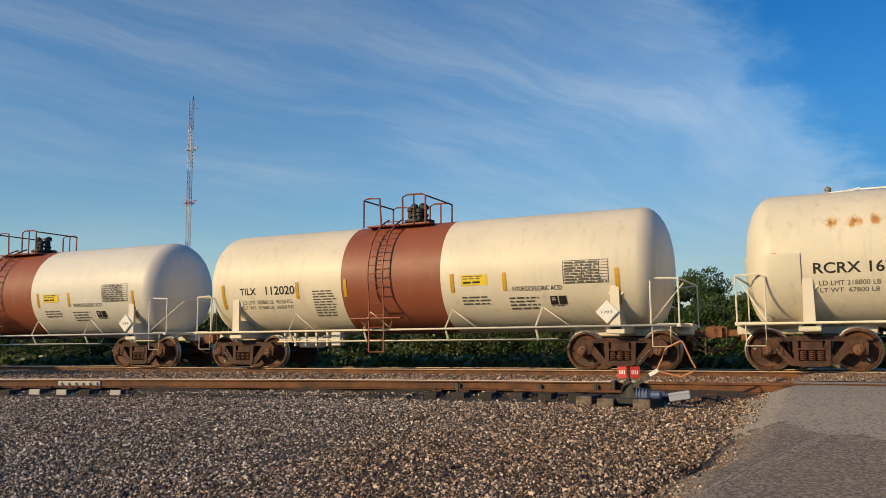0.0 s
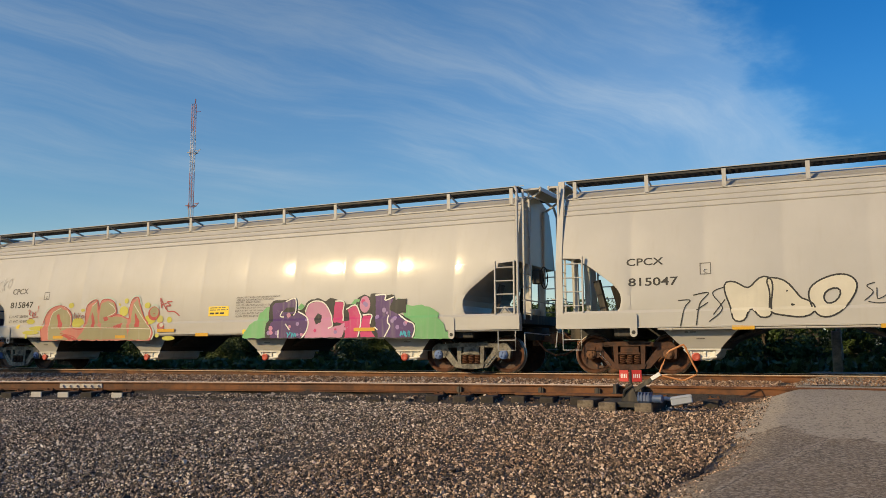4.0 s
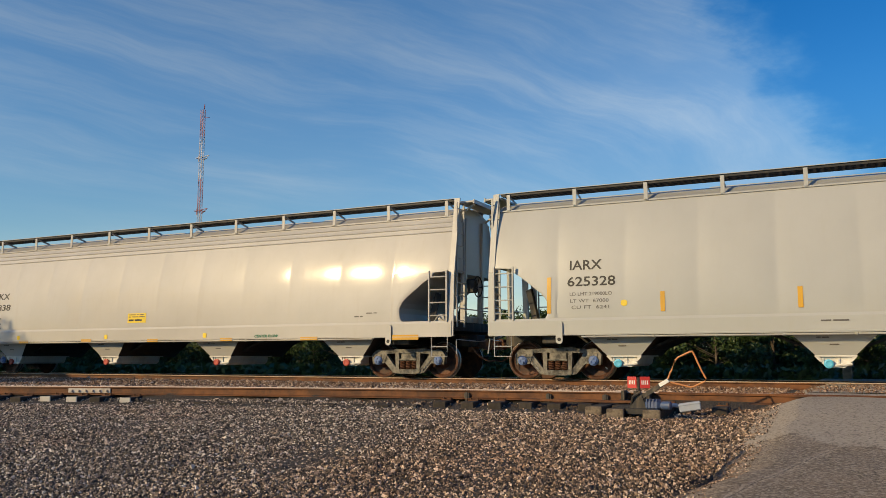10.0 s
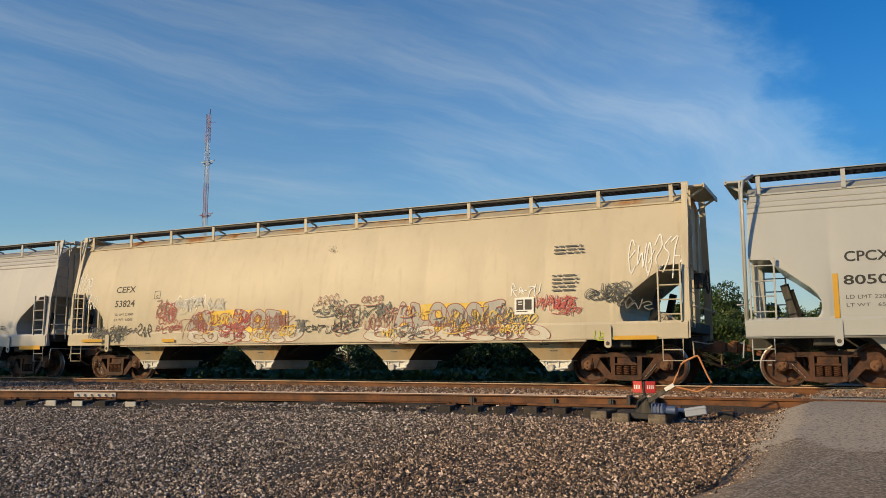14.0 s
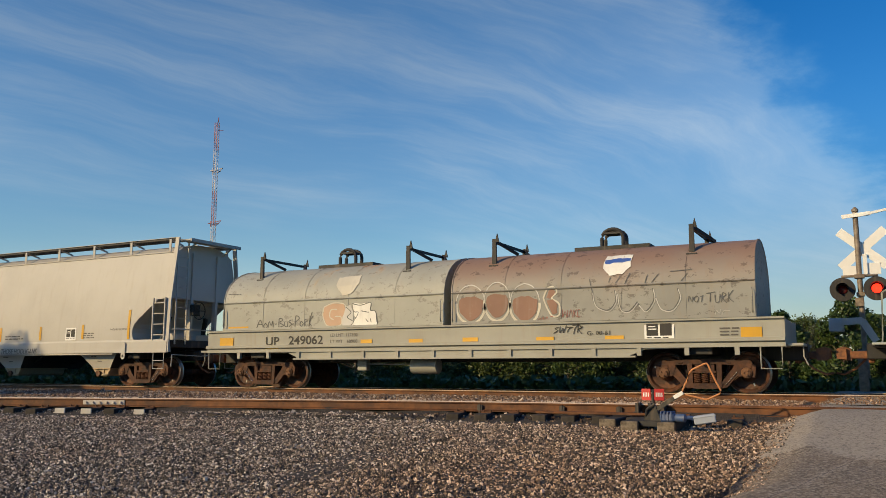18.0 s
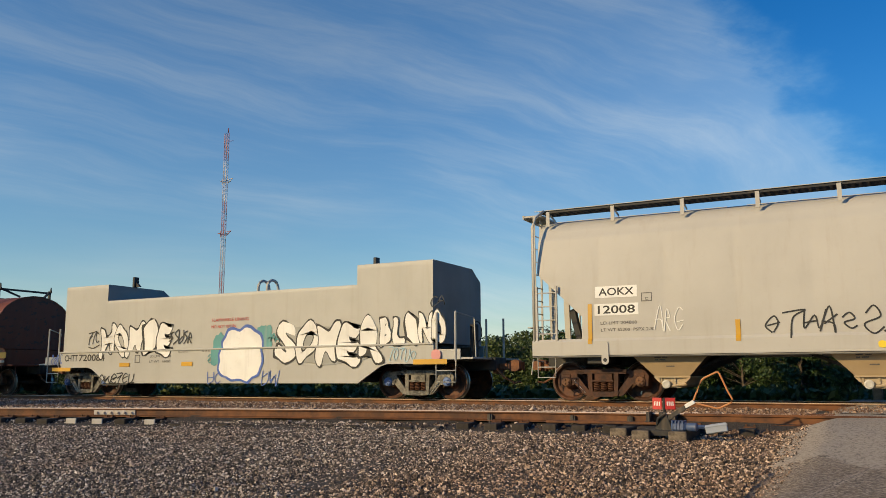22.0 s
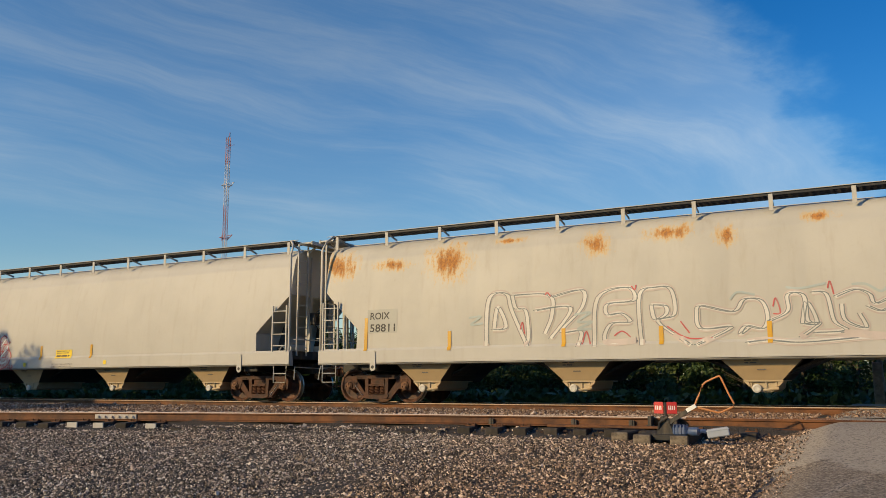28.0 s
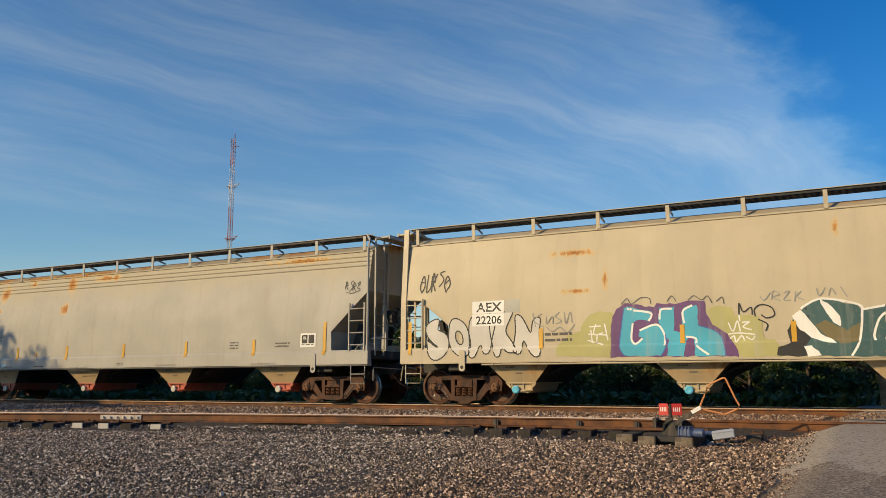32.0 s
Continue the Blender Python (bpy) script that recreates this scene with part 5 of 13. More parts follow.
        prism(bm, [(x - h, 0.66), (x - 0.3, 1.36), (x + 0.3, 1.36), (x + h, 0.66), (x + h - 0.1, 0.66), (x + 0.2, 1.28), (x - 0.2, 1.28), (x - h + 0.1, 0.66)], -0.9, 0.9)
    for s in (-1, 1):
        x = s * (span / 2 + 1.2)
        prism(bm, [(x - s * 0.7, 0.70), (x + s * 0.35, 1.36), (x - s * 0.8, 1.36)], -0.9, 0.9)
    part("slope_sheet", bm, M_BLACK, car)
    return car, hull, hb


def tank(label, sL, sR, radius, zc, half_len, mat, band=None, band_mat=None, lower_mat=None, frame_mat=None, rail_mat=None, dome="valves", z_split=1.8, cone=False, shift=0.0, shields=False):
    """A tank car: shell with dished heads, saddles, walkway pipe, ladder, top platform with rails."""
    car, tc = base_car("tank_car", label, "freight car", sL, sR, False)
    frame_mat, rail_mat = frame_mat or mat, rail_mat or mat
    hb = tc / 2 + 1.45
    bm = bmesh.new()
    prof = []
    d = 0.62
    if cone:
        # a flat dished head with a sharp shoulder
        prof = [(0.06, -half_len - 0.46), (radius * 0.5, -half_len - 0.40), (radius * 0.86, -half_len - 0.20), (radius * 0.955, -half_len - 0.10), (radius, -half_len)]
    else:
        for a in np.linspace(0.04, math.pi / 2, 9):
            prof.append((radius * math.sin(a) ** 0.82, -half_len - d * math.cos(a)))
    inner = sorted({-half_len * 0.6, -half_len * 0.3, half_len * 0.3, half_len * 0.6, *((band) if band else (0.0,))})
    body = prof + [(radius, x) for x in inner] + [(r_, -x) for r_, x in prof[::-1]]
    lathe(bm, body, 48, (shift, 0, zc), "X")
    if lower_mat:
        bmesh.ops.bisect_plane(bm, geom=bm.verts[:] + bm.edges[:] + bm.faces[:], plane_co=(0, 0, z_split), plane_no=(0, 0, 1))
    for f in bm.faces:
        c = f.calc_center_median()
        if band and band[0] < c.x < band[1]:
            f.material_index = 1
        elif lower_mat and c.z < z_split:
            f.material_index = 1
    part("tank_shell", bm, [mat, band_mat or lower_mat or mat], car)
    # thick half shields over the lower heads
    for s in (-1, 1) if shields else ():
        bm = bmesh.new()
        lathe(bm, [(0.02 + r_ * 1.022, s * (-x + 0.035)) for r_, x in prof] + [(radius * 1.022, s * (half_len - 0.55))], 48, (shift, 0, zc), "X")
        cut_top = bmesh.ops.bisect_plane(bm, geom=bm.verts[:] + bm.edges[:] + bm.faces[:], plane_co=(0, 0, zc + 0.05), plane_no=(0, 0, 1), clear_outer=True)
        bmesh.ops.edgeloop_fill(bm, edges=[e for e in cut_top["geom_cut"] if isinstance(e, bmesh.types.BMEdge)])
        part("head_shield", bm, mat, car)
    # stub sills, bolsters, saddles
    for s in (-1, 1):
        bm = bmesh.new()
        box(bm, s * (tc / 2 - 1.3), s * (hb + 0.1), -0.28, 0.28, 0.80, 1.08, 0.02)
        box(bm, s * tc / 2 - 0.22, s * tc / 2 + 0.22, -1.42, 1.42, 0.84, 1.02, 0.02)
        box(bm, s * (hb - 0.5), s * (hb + 0.02), -1.48, 1.48, 0.98, 1.06, 0.01)
        part("stub_sill", bm, frame_mat, car)
        for q in (-1, 1):
            bm = bmesh.new()
            prism(bm, [(s * tc / 2 - 0.12, 0.95), (s * tc / 2 + 0.12, 0.95), (s * tc / 2 + 0.10, 1.95), (s * tc / 2 - 0.10, 1.95)], q * 1.34, q * 1.42)
            lathe(bm, [(0.0, q * 1.345), (0.23, q * 1.35), (0.23, q * 1.36)], 16, (s * tc / 2 + 0.02, 0, 1.92))
            prism(bm, [(s * tc / 2 - 0.10, 0.98), (s * tc / 2 + 0.10, 0.98), (s * tc / 2 + 0.10, 1.35), (s * tc / 2 - 0.10, 1.35)], q * 0.7, q * 1.36)
            part("saddle_plate", bm, frame_mat, car)
        # end railing and ladder steps
        bm = bmesh.new()
        x = s * (hb - 0.02)
        tube(bm, [(s * (hb - 0.62), -1.5, 1.05), (s * (hb - 0.62), -1.5, 2.02), (s * (hb - 0.5), -1.46, 2.08), (x, -1.4, 2.06), (x, -0.6, 2.06), (x, 0.6, 2.06), (x, 1.4, 2.06), (s * (hb - 0.62), 1.5, 2.02), (s * (hb - 0.62), 1.5, 1.05)], 0.024, 6)
        for y in (-1.4, 1.4):
            tube(bm, [(x, y, 1.05), (x, y, 2.06)], 0.02, 6)
        tube(bm, [(s * (hb - 0.6), -1.48, 1.1), (x, -0.7, 2.0)], 0.018, 6)
        part("end_railing", bm, frame_mat, car)
        for q in (-1, 1):
            bm = bmesh.new()
            tube(bm, [(s * (hb - 0.60), q * 1.5, 1.0), (s * (hb - 0.60), q * 1.5, 0.55), (s * (hb - 0.20), q * 1.5, 0.55), (s * (hb - 0.20), q * 1.5, 1.0)], 0.016, 5)
            part("stirrup_step", bm, frame_mat, car)
    for q in (-1, 1):
        bm = bmesh.new()
        tube(bm, [(-hb + 0.1, q * 1.50, 1.02), (hb - 0.1, q * 1.50, 1.02)], 0.030, 6)
        tube(bm, [(-tc / 2 + 1.4, q * 1.30, 0.74), (tc / 2 - 1.4, q * 1.30, 0.74)], 0.020, 6)
        part("side_pipe_rail", bm, frame_mat, car)
        for x in np.linspace(-tc / 2 + 1.9, tc / 2 - 1.9, 4 if tc < 12 else 6):
            if abs(x) < 0.9:
                continue
            bm = bmesh.new()
            beam(bm, (x, q * 1.50, 1.03), (x + 0.16, q * (radius * 0.93), zc - radius * 0.62), 0.07, 0.03)
            tube(bm, [(x + 0.16, q * radius * 0.93, zc - radius * 0.62), (x + 0.85, q * 1.5, 1.04)], 0.014, 5)
            beam(bm, (x, q * 1.46, 1.0), (x, q * 1.3, 0.72), 0.05, 0.03)
            part("rail_strut", bm, frame_mat, car)
    # brake pipes and cylinder beneath
    bm = bmesh.new()
    x0 = -tc / 2 + 1.55
    for k in range(5):
        beam(bm, (x0 + k * 0.35, -1.15, 0.98), (x0 + k * 0.35, -1.15, 0.62), 0.09, 0.05)
    beam(bm, (x0 - 0.2, -1.15, 0.80), (x0 + 1.9, -1.15, 0.80), 0.04, 0.06)
    box(bm, x0 + 1.55, x0 + 1.85, -1.22, -1.0, 0.62, 0.98, 0.02)
    lathe(bm, [(0.02, -0.4), (0.15, -0.38), (0.15, 0.38), (0.02, 0.4)], 12, (x0 + 0.6, -0.7, 0.72), "X")
    part("brake_gear", bm, frame_mat, car)
    # ladders to the top, one each side
    xm = (band[0] + band[1]) / 2 - 0.35 if band else -0.2
    for q in (-1, 1):
        bm = bmesh.new()
        path = [(q * 1.62, 0.45), (q * 1.62, 1.4)] + [(q * (radius + 0.20) * math.cos(a), zc + (radius + 0.20) * math.sin(a)) for a in np.linspace(-0.25, 1.25, 12)]
        for dx in (-0.22, 0.22):
            tube(bm, [(xm + dx, y, z) for y, z in path], 0.024, 5)
        run = 0.0
        for (ya, za), (yb, zb) in zip(path, path[1:]):
            L = math.hypot(yb - ya, zb - za)
            k = max(1, round(L / 0.32))
            for i in range(k):
                y, z = ya + (yb - ya) * i / k, za + (zb - za) * i / k
                if run < 5.2:
                    tube(bm, [(xm - 0.22, y, z), (xm + 0.22, y, z)], 0.014, 5)
            run += L
        if not band:
            part("ladder", bm, rail_mat, car)
            continue
        beam(bm, (xm - 0.75, q * 1.60, 1.32), (xm + 0.75, q * 1.60, 1.32), 0.20, 0.03)
        for dx in (-0.5, 0.5):
            beam(bm, (xm + dx, q * 1.6, 1.30), (xm + dx * 0.6, q * 1.5, 0.98), 0.03, 0.03)
        part("ladder", bm, rail_mat, car)
    # top platform and railing
    zt = zc + radius
    wl, wr = (1.20, 1.40) if dome == "box" else (0.85, 1.05)
    bm = bmesh.new()
    for q in (-1, 1):
        box(bm, xm - wl + 0.1, xm + wr + 0.1, q * 0.62 - 0.22, q * 0.62 + 0.22, zt - 0.10, zt - 0.05, 0.01)
        for dx in (-wl + 0.15, 0.0, 0.5, wr + 0.05):
            beam(bm, (xm + dx, q * 0.62, zt - 0.25), (xm + dx, q * 0.62, zt - 0.06), 0.04, 0.04)
    part("top_platform", bm, rail_mat, car)
    h = 0.66
    for q in (-1, 1):
        bm = bmesh.new()
        y = q * 0.84
        tube(bm, [(xm - wl, y, zt - 0.1), (xm - wl, y, zt + h), (xm - wl + 0.13, y, zt + h + 0.05), (xm - 0.35, y, zt + h + 0.02), (xm - 0.30, y, zt - 0.05)], 0.026, 6)
        tube(bm, [(xm + 0.36, y, zt - 0.05), (xm + 0.36, y, zt + h), (xm + 0.5, y, zt + h + 0.06), (xm + wr - 0.1, y, zt + h + 0.05), (xm + wr, y, zt + h), (xm + wr, y, zt - 0.1)], 0.026, 6)
        tube(bm, [(xm + 0.7, y, zt + h + 0.05), (xm + 0.7, y, zt - 0.1)], 0.022, 6)
        if dome == "box":
            for zz in (0.3,):
                tube(bm, [(xm - wl, y, zt + zz), (xm - 0.33, y, zt + zz)], 0.018, 5)
                tube(bm, [(xm + 0.36, y, zt + zz), (xm + wr, y, zt + zz)], 0.018, 5)
        if q < 0:
            for x in (-wl, wr):
                tube(bm, [(xm + x, -0.84, zt + h), (xm + x, 0.84, zt + h)], 0.022, 6)
        part("top_railing", bm, rail_mat, car)
    bm = bmesh.new()
    dx = xm + 0.45
    if dome == "valves":
        lathe(bm, [(0.0, zt - 0.02), (0.36, zt - 0.02), (0.36, zt + 0.05), (0.42, zt + 0.06), (0.42, zt + 0.12), (0.05, zt + 0.16)], 18, (dx, 0, 0), "Z")
        for a, b, hh in ((-0.20, -0.12, 0.46), (0.02, 0.14, 0.58), (0.22, -0.10, 0.50), (-0.05, -0.22, 0.52), (0.12, -0.24, 0.40)):
            lathe(bm, [(0.07, zt + 0.1), (0.07, zt + 0.2), (0.10, zt + 0.22), (0.10, zt + 0.27), (0.06, zt + 0.29), (0.06, zt + hh - 0.1), (0.11, zt + hh - 0.08), (0.11, zt + hh), (0.03, zt + hh + 0.06)], 10, (dx + a, b, 0), "Z")
    elif dome == "drum":
        lathe(bm, [(0.38, zt - 0.05), (0.40, zt + 0.10), (0.46, zt + 0.12), (0.46, zt + 0.46), (0.42, zt + 0.52), (0.05, zt + 0.55)], 22, (dx, 0, 0), "Z")
    else:
        lathe(bm, [(0.42, zt - 0.06), (0.42, zt + 0.26), (0.45, zt + 0.27), (0.45, zt + 0.34), (0.05, zt + 0.40)], 22, (dx, 0, 0), "Z")
    part("dome", bm, M_BLACK if dome != "box" else mat, car, "black valve dome" if dome != "box" else "")
    hull = Hull(zc - radius, zc + radius, 0, radius, 1)
    hull.y = lambda z: math.sqrt(max(0.01, radius ** 2 - (z - zc) ** 2))
    return car, hull, half_len


def hood_mesh(x0, x1, mat, z0=1.45, z1=2.35, top=3.45, half=1.50, n=14):
    """An arched coil hood: upright lower side, round top, closed ends."""
    sect = [(-half, z0), (-half, z1)] + [(-half * math.cos(a), z1 + (top - z1) * math.sin(a)) for a in np.linspace(0.12, math.pi - 0.12, n)] + [(half, z1), (half, z0)]
    bm = bmesh.new()
    xs_ = list(np.linspace(x0, x1, 6))
    rings = [[bm.verts.new((x, y, z)) for y, z in sect] for x in xs_]
    for a, b in zip(rings, rings[1:]):
        for k in range(len(sect) - 1):
            f = bm.faces.new((a[k], b[k], b[k + 1], a[k + 1]))
            f.smooth = 1 <= k <= len(sect) - 3
    bm.faces.new(rings[0])
    bm.faces.new(rings[-1][::-1])
    # joint flange along the side and rim bands at the ends
    for s in (-1, 1):
        tube(bm, [(x0, s * (half + 0.015), z1), (x1, s * (half + 0.015), z1)], 0.025, 5)
        beam(bm, (x0, s * (half + 0.02), z0 + 0.04), (x1, s * (half + 0.02), z0 + 0.04), 0.06, 0.06)
    for x in (x0, x1, *xs_[1:-1]):
        pts = [(x, y * 1.004, z + 0.004 * (z > z1)) for y, z in sect]
        for p, q in zip(pts, pts[1:]):
            beam(bm, p, q, 0.025 if x in (x0, x1) else 0.006, 0.025 if x in (x0, x1) else 0.006)
    return mesh_of("hood", bm, mat)


def coil_car(label, sL, sR, mat, hood_mat, sill_mat, lip_mat=None, top=3.50, joint=2.45, guides=((1.0, 1.30), (1.0, 1.35))):
    """A coil car with two arched hoods on a trough body."""
    car, tc = base_car("coil_car", label, "freight car", sL, sR, False, 2.55)
    hb = tc / 2 + 1.75
    bm = bmesh.new()
    for s in (-1, 1):
        prism(bm, [(-hb, 1.02), (-tc / 2 - 0.9, 1.02), (-tc / 2 + 1.2, 0.98), (-tc / 2 + 1.6, 0.82), (tc / 2 - 1.6, 0.82), (tc / 2 - 1.2, 0.98), (tc / 2 + 0.9, 1.02), (hb, 1.02), (hb, 1.62), (-hb, 1.62)], s * 1.50 - 0.03, s * 1.50 + 0.03)
        box(bm, -hb, hb, s * 1.56 - 0.02, s * 1.56 + 0.02, 1.01, 1.10)
        box(bm, -hb, hb, s * 1.54 - 0.05, s * 1.54 + 0.05, 1.60, 1.64)
        box(bm, -tc / 2 + 1.4, tc / 2 - 1.4, s * 1.53 - 0.06, s * 1.53 + 0.06, 0.80, 0.84)
        k = 0
        x = -hb + 1.2
        while x < hb - 0.8:
            box(bm, x - 0.05, x + 0.05, s * 1.53 - 0.045, s * 1.53 + 0.045, 0.84, 1.06)
            x += 1.05
    for s in (-1, 1):
        box(bm, s * (hb - 0.03) - 0.03, s * (hb - 0.03) + 0.03, -1.5, 1.5, 1.0, 1.6)
    part("side_sill", bm, sill_mat, car)
    for s in (-1, 1):
        bm = bmesh.new()
        box(bm, -hb, hb, s * 1.575 - 0.055, s * 1.575 + 0.055, 1.13, 1.215, 0.006)
        part("sill_lip", bm, lip_mat or sill_mat, car)
    bm = bmesh.new()
    box(bm, -hb - 0.35, hb + 0.35, -0.35, 0.35, 0.72, 1.1, 0.02)
    box(bm, -hb + 0.1, hb - 0.1, -1.45, 1.45, 1.08, 1.14)
    for s in (-1, 1):
        box(bm, s * tc / 2 - 0.25, s * tc / 2 + 0.25, -1.4, 1.4, 0.85, 1.06, 0.02)
    part("underframe", bm, M_BLACK, car, "black steel underframe")
    bm = bmesh.new()
    lathe(bm, [(0.03, -0.42), (0.2, -0.38), (0.21, 0.0), (0.2, 0.38), (0.03, 0.42)], 16, (-0.9, -1.0, 0.62), "X")
    box(bm, -2.9, -2.6, -1.2, -1.0, 0.5, 0.8, 0.02)
    tube(bm, [(-2.6, -1.1, 0.68), (-1.3, -1.0, 0.66)], 0.02, 5)
    part("air_tank", bm, sill_mat, car)
    hoods = []
    gap = 0.11
    for s in (-1, 1):
        a, b = sorted((s * gap, s * (hb - 0.55)))
        hm = hood_mat[s > 0] if isinstance(hood_mat, tuple) else hood_mat
        h = put("hood", hood_mesh(a, b, hm, 1.64, joint, top), car, label="arched steel coil hood")
        hoods.append(h)
        c = (a + b) / 2 + s * 0.2
        bm = bmesh.new()
        for y in (-0.16, 0.16):
            tube(bm, [(c - 0.27, y, top - 0.04)] + [(c - 0.27 * math.cos(a), y, top + 0.28 + 0.22 * math.sin(a)) for a in np.linspace(0, math.pi, 9)] + [(c + 0.27, y, top - 0.04)], 0.05, 8)
        beam(bm, (c - 0.2, 0, top + 0.40), (c + 0.2, 0, top + 0.40), 0.40, 0.05)
        box(bm, c - 0.95, c + 0.95, -0.3, 0.3, top - 0.06, top + 0.07, 0.01)
        part("lifting_bail", bm, M_BLACK if lip_mat is None else hm, h)
        up = top - 3.45
        for x in (a + guides[s > 0][0], b - guides[s > 0][1]):
            bm = bmesh.new()
            for y in (-1.05, 1.05):
                prism(bm, [(x - 0.06, 3.12), (x + 0.06, 3.12), (x + 0.05, 3.78), (x - 0.05, 3.78)], y - 0.03, y + 0.03)
                box(bm, x - 0.12, x + 0.12, y - 0.1, y + 0.1, 3.02, 3.10)
                beam(bm, (x, y, 3.74), (x + 0.42, y * 0.45, 3.42), 0.06, 0.07)
                prism(bm, [(x + 0.02, 3.70), (x + 0.13, 3.70), (x + 0.08, 3.92)], y - 0.02, y + 0.02)
            beam(bm, (x, -1.05, 3.70), (x, 1.05, 3.70), 0.05, 0.07)
            bmesh.ops.translate(bm, verts=bm.verts[:], vec=(0, 0, up))
            part("stacking_guide", bm, M_BLACK, h)
        for x in (a + 0.06, b - 0.06):
            bm = bmesh.new()
            tube(bm, [(x, -1.56, 1.74), (x, -1.60, 1.78), (x, -1.60, 2.22), (x, -1.56, 2.26)], 0.016, 5)
            part("grab_iron", bm, hm, h)
    for s in (-1, 1):
        bm = bmesh.new()
        tube(bm, [(s * (hb - 0.5), -1.56, 1.04), (s * (hb - 0.5), -1.56, 0.55), (s * (hb - 0.08), -1.56, 0.55), (s * (hb - 0.08), -1.56, 1.04)], 0.016, 5)
        box(bm, s * (hb + 0.02), s * (hb + 0.34), -1.45, 1.45, 1.02, 1.08, 0.01)
        tube(bm, [(s * (hb + 0.32), -1.3, 1.05), (s * (hb + 0.32), -1.3, 0.8), (s * (hb + 0.40), -1.3, 0.62)], 0.014, 5)
        part("end_step", bm, sill_mat, car)
    hull = Hull(0, 9, 0, 1.53, 1)
    hull.y = lambda z: 1.535 if z < 1.60 else (1.50 if z < joint else 1.50 * math.cos(math.asin(min(0.99, (z - joint) / (top - joint)))))
    return car, hull, hb


def well_coil_car(label, sL, sR, mat, hood_mat, low):
    """A fish-bellied coil car with square steel covers; low: the long cover is lower than the end ones."""
    car, tc = base_car("coil_car", label, "freight car", sL, sR, True, 2.55)
    hb = tc / 2 + 0.75
    for s in (-1, 1):
        bm = bmesh.new()
        poly = [(-hb, 1.42), (-hb, 1.18), (-hb + 0.10, 0.92), (-tc / 2 + 0.65, 0.92), (-tc / 2 + 0.85, 0.86), (-tc / 2 + 1.55, 0.42), (tc / 2 - 1.55, 0.42), (tc / 2 - 0.85, 0.86), (tc / 2 - 0.65, 0.92), (hb - 0.10, 0.92), (hb, 1.18), (hb, 1.42)]
        prism(bm, poly, s * 1.52 - 0.03, s * 1.52 + 0.03)
        box(bm, -hb, hb, s * 1.53 - 0.05, s * 1.53 + 0.05, 1.40, 1.45, 0.01)
        part("side_plate", bm, mat, car)
    bm = bmesh.new()
    box(bm, -hb - 1.2, hb + 1.2, -0.35, 0.35, 0.74, 1.08, 0.02)
    box(bm, -tc / 2 + 1.5, tc / 2 - 1.5, -1.45, 1.45, 0.48, 0.56)
    for s in (-1, 1):
        box(bm, s * tc / 2 - 0.25, s * tc / 2 + 0.25, -1.4, 1.4, 0.84, 1.04, 0.02)
        box(bm, s * (hb - 0.1), s * (hb + 1.05), -1.3, 1.3, 0.98, 1.05, 0.01)
    part("underframe", bm, M_BLACK, car, "black steel underframe")
    hl = hb - 0.06
    SEAMS = (-1.0, -0.66, -0.21, 0.13, 0.62, 1.0)

    def cover(x0, x1, top, name="hood"):
        b = bmesh.new()
        sect = [(-1.46, 1.45 + (top - 1.49) * k / 24) for k in range(25)] + [(-1.44, top), (0.9, top), (1.46, top - 0.35), (1.46, 1.45)]
        n = 90 if low else 170
        # thin sheet that has buckled between its frames
        k = lambda z: 0.12 if low else 0.42 + 0.55 * min(1.0, max(0.0, (z - 2.4) / 0.6))
        ripple = lambda x, z: k(z) * (0.045 * noise.noise((x * 2.6 + sL + 0.5 * z, 3.0, z * 1.3)) - 0.055 * abs(noise.noise((x * 1.9 - 0.9 * z, sL, z * 1.3))) + 0.045 * abs(noise.noise((x * 2.7 + 1.3 * z, 7.0, z * 1.9 + sL))))
        flat = lambda x: min(1.0, min(abs(x - q * hl) for q in SEAMS) / 0.22)
        rings = [[b.verts.new((x0 + (x1 - x0) * i / n, y + (ripple(x0 + (x1 - x0) * i / n, z) * flat(x0 + (x1 - x0) * i / n) if y == -1.46 and z > 1.46 else 0), z)) for y, z in sect] for i in range(n + 1)]
        for p, q in zip(rings, rings[1:]):
            for k in range(len(sect) - 1):
                b.faces.new((p[k], q[k], q[k + 1], p[k + 1])).smooth = True
        # both end faces get the darker material that carries their shade
        b.faces.new(rings[0]).material_index = 1
        b.faces.new(rings[-1][::-1]).material_index = 1
        return b
    if not low:
        b = cover(-hl, hl, 3.66)
        for q in SEAMS:
            beam(b, (q * hl, -1.462, 1.45), (q * hl, -1.462, 3.66), 0.016, 0.010)
        beam(b, (-hl, -1.462, 2.72), (hl, -1.462, 2.72), 0.010, 0.016)
        beam(b, (-hl, -1.46, 3.66), (hl, -1.46, 3.66), 0.04, 0.04)
        h = part("hood", b, [hood_mat, M_HOODEND_SHADE], car, "wrinkled silver-grey sheet-metal coil cover")
        tops = ((0.0, 3.66), )
        posts = ((-0.5 * hl, 3.66), (0.45 * hl, 3.66))
    else:
        b = cover(-hl + 2.0, hl - 2.35, 3.08)
        h = part("hood", b, [hood_mat, M_HOODEND_SHADE], car, "low grey sheet-metal coil cover")
        for a, c in ((-hl, -hl + 2.0), (hl - 2.35, hl)):
            b = cover(a, c, 3.62)
            part("end_cover", b, [hood_mat, M_HOODEND_SHADE], car, "tall square end cover")
        tops = ((0.4, 3.08), )
        posts = ((-hl + 2.05, 3.62), (hl - 2.40, 3.62))
    for x, z in tops:
        bm = bmesh.new()
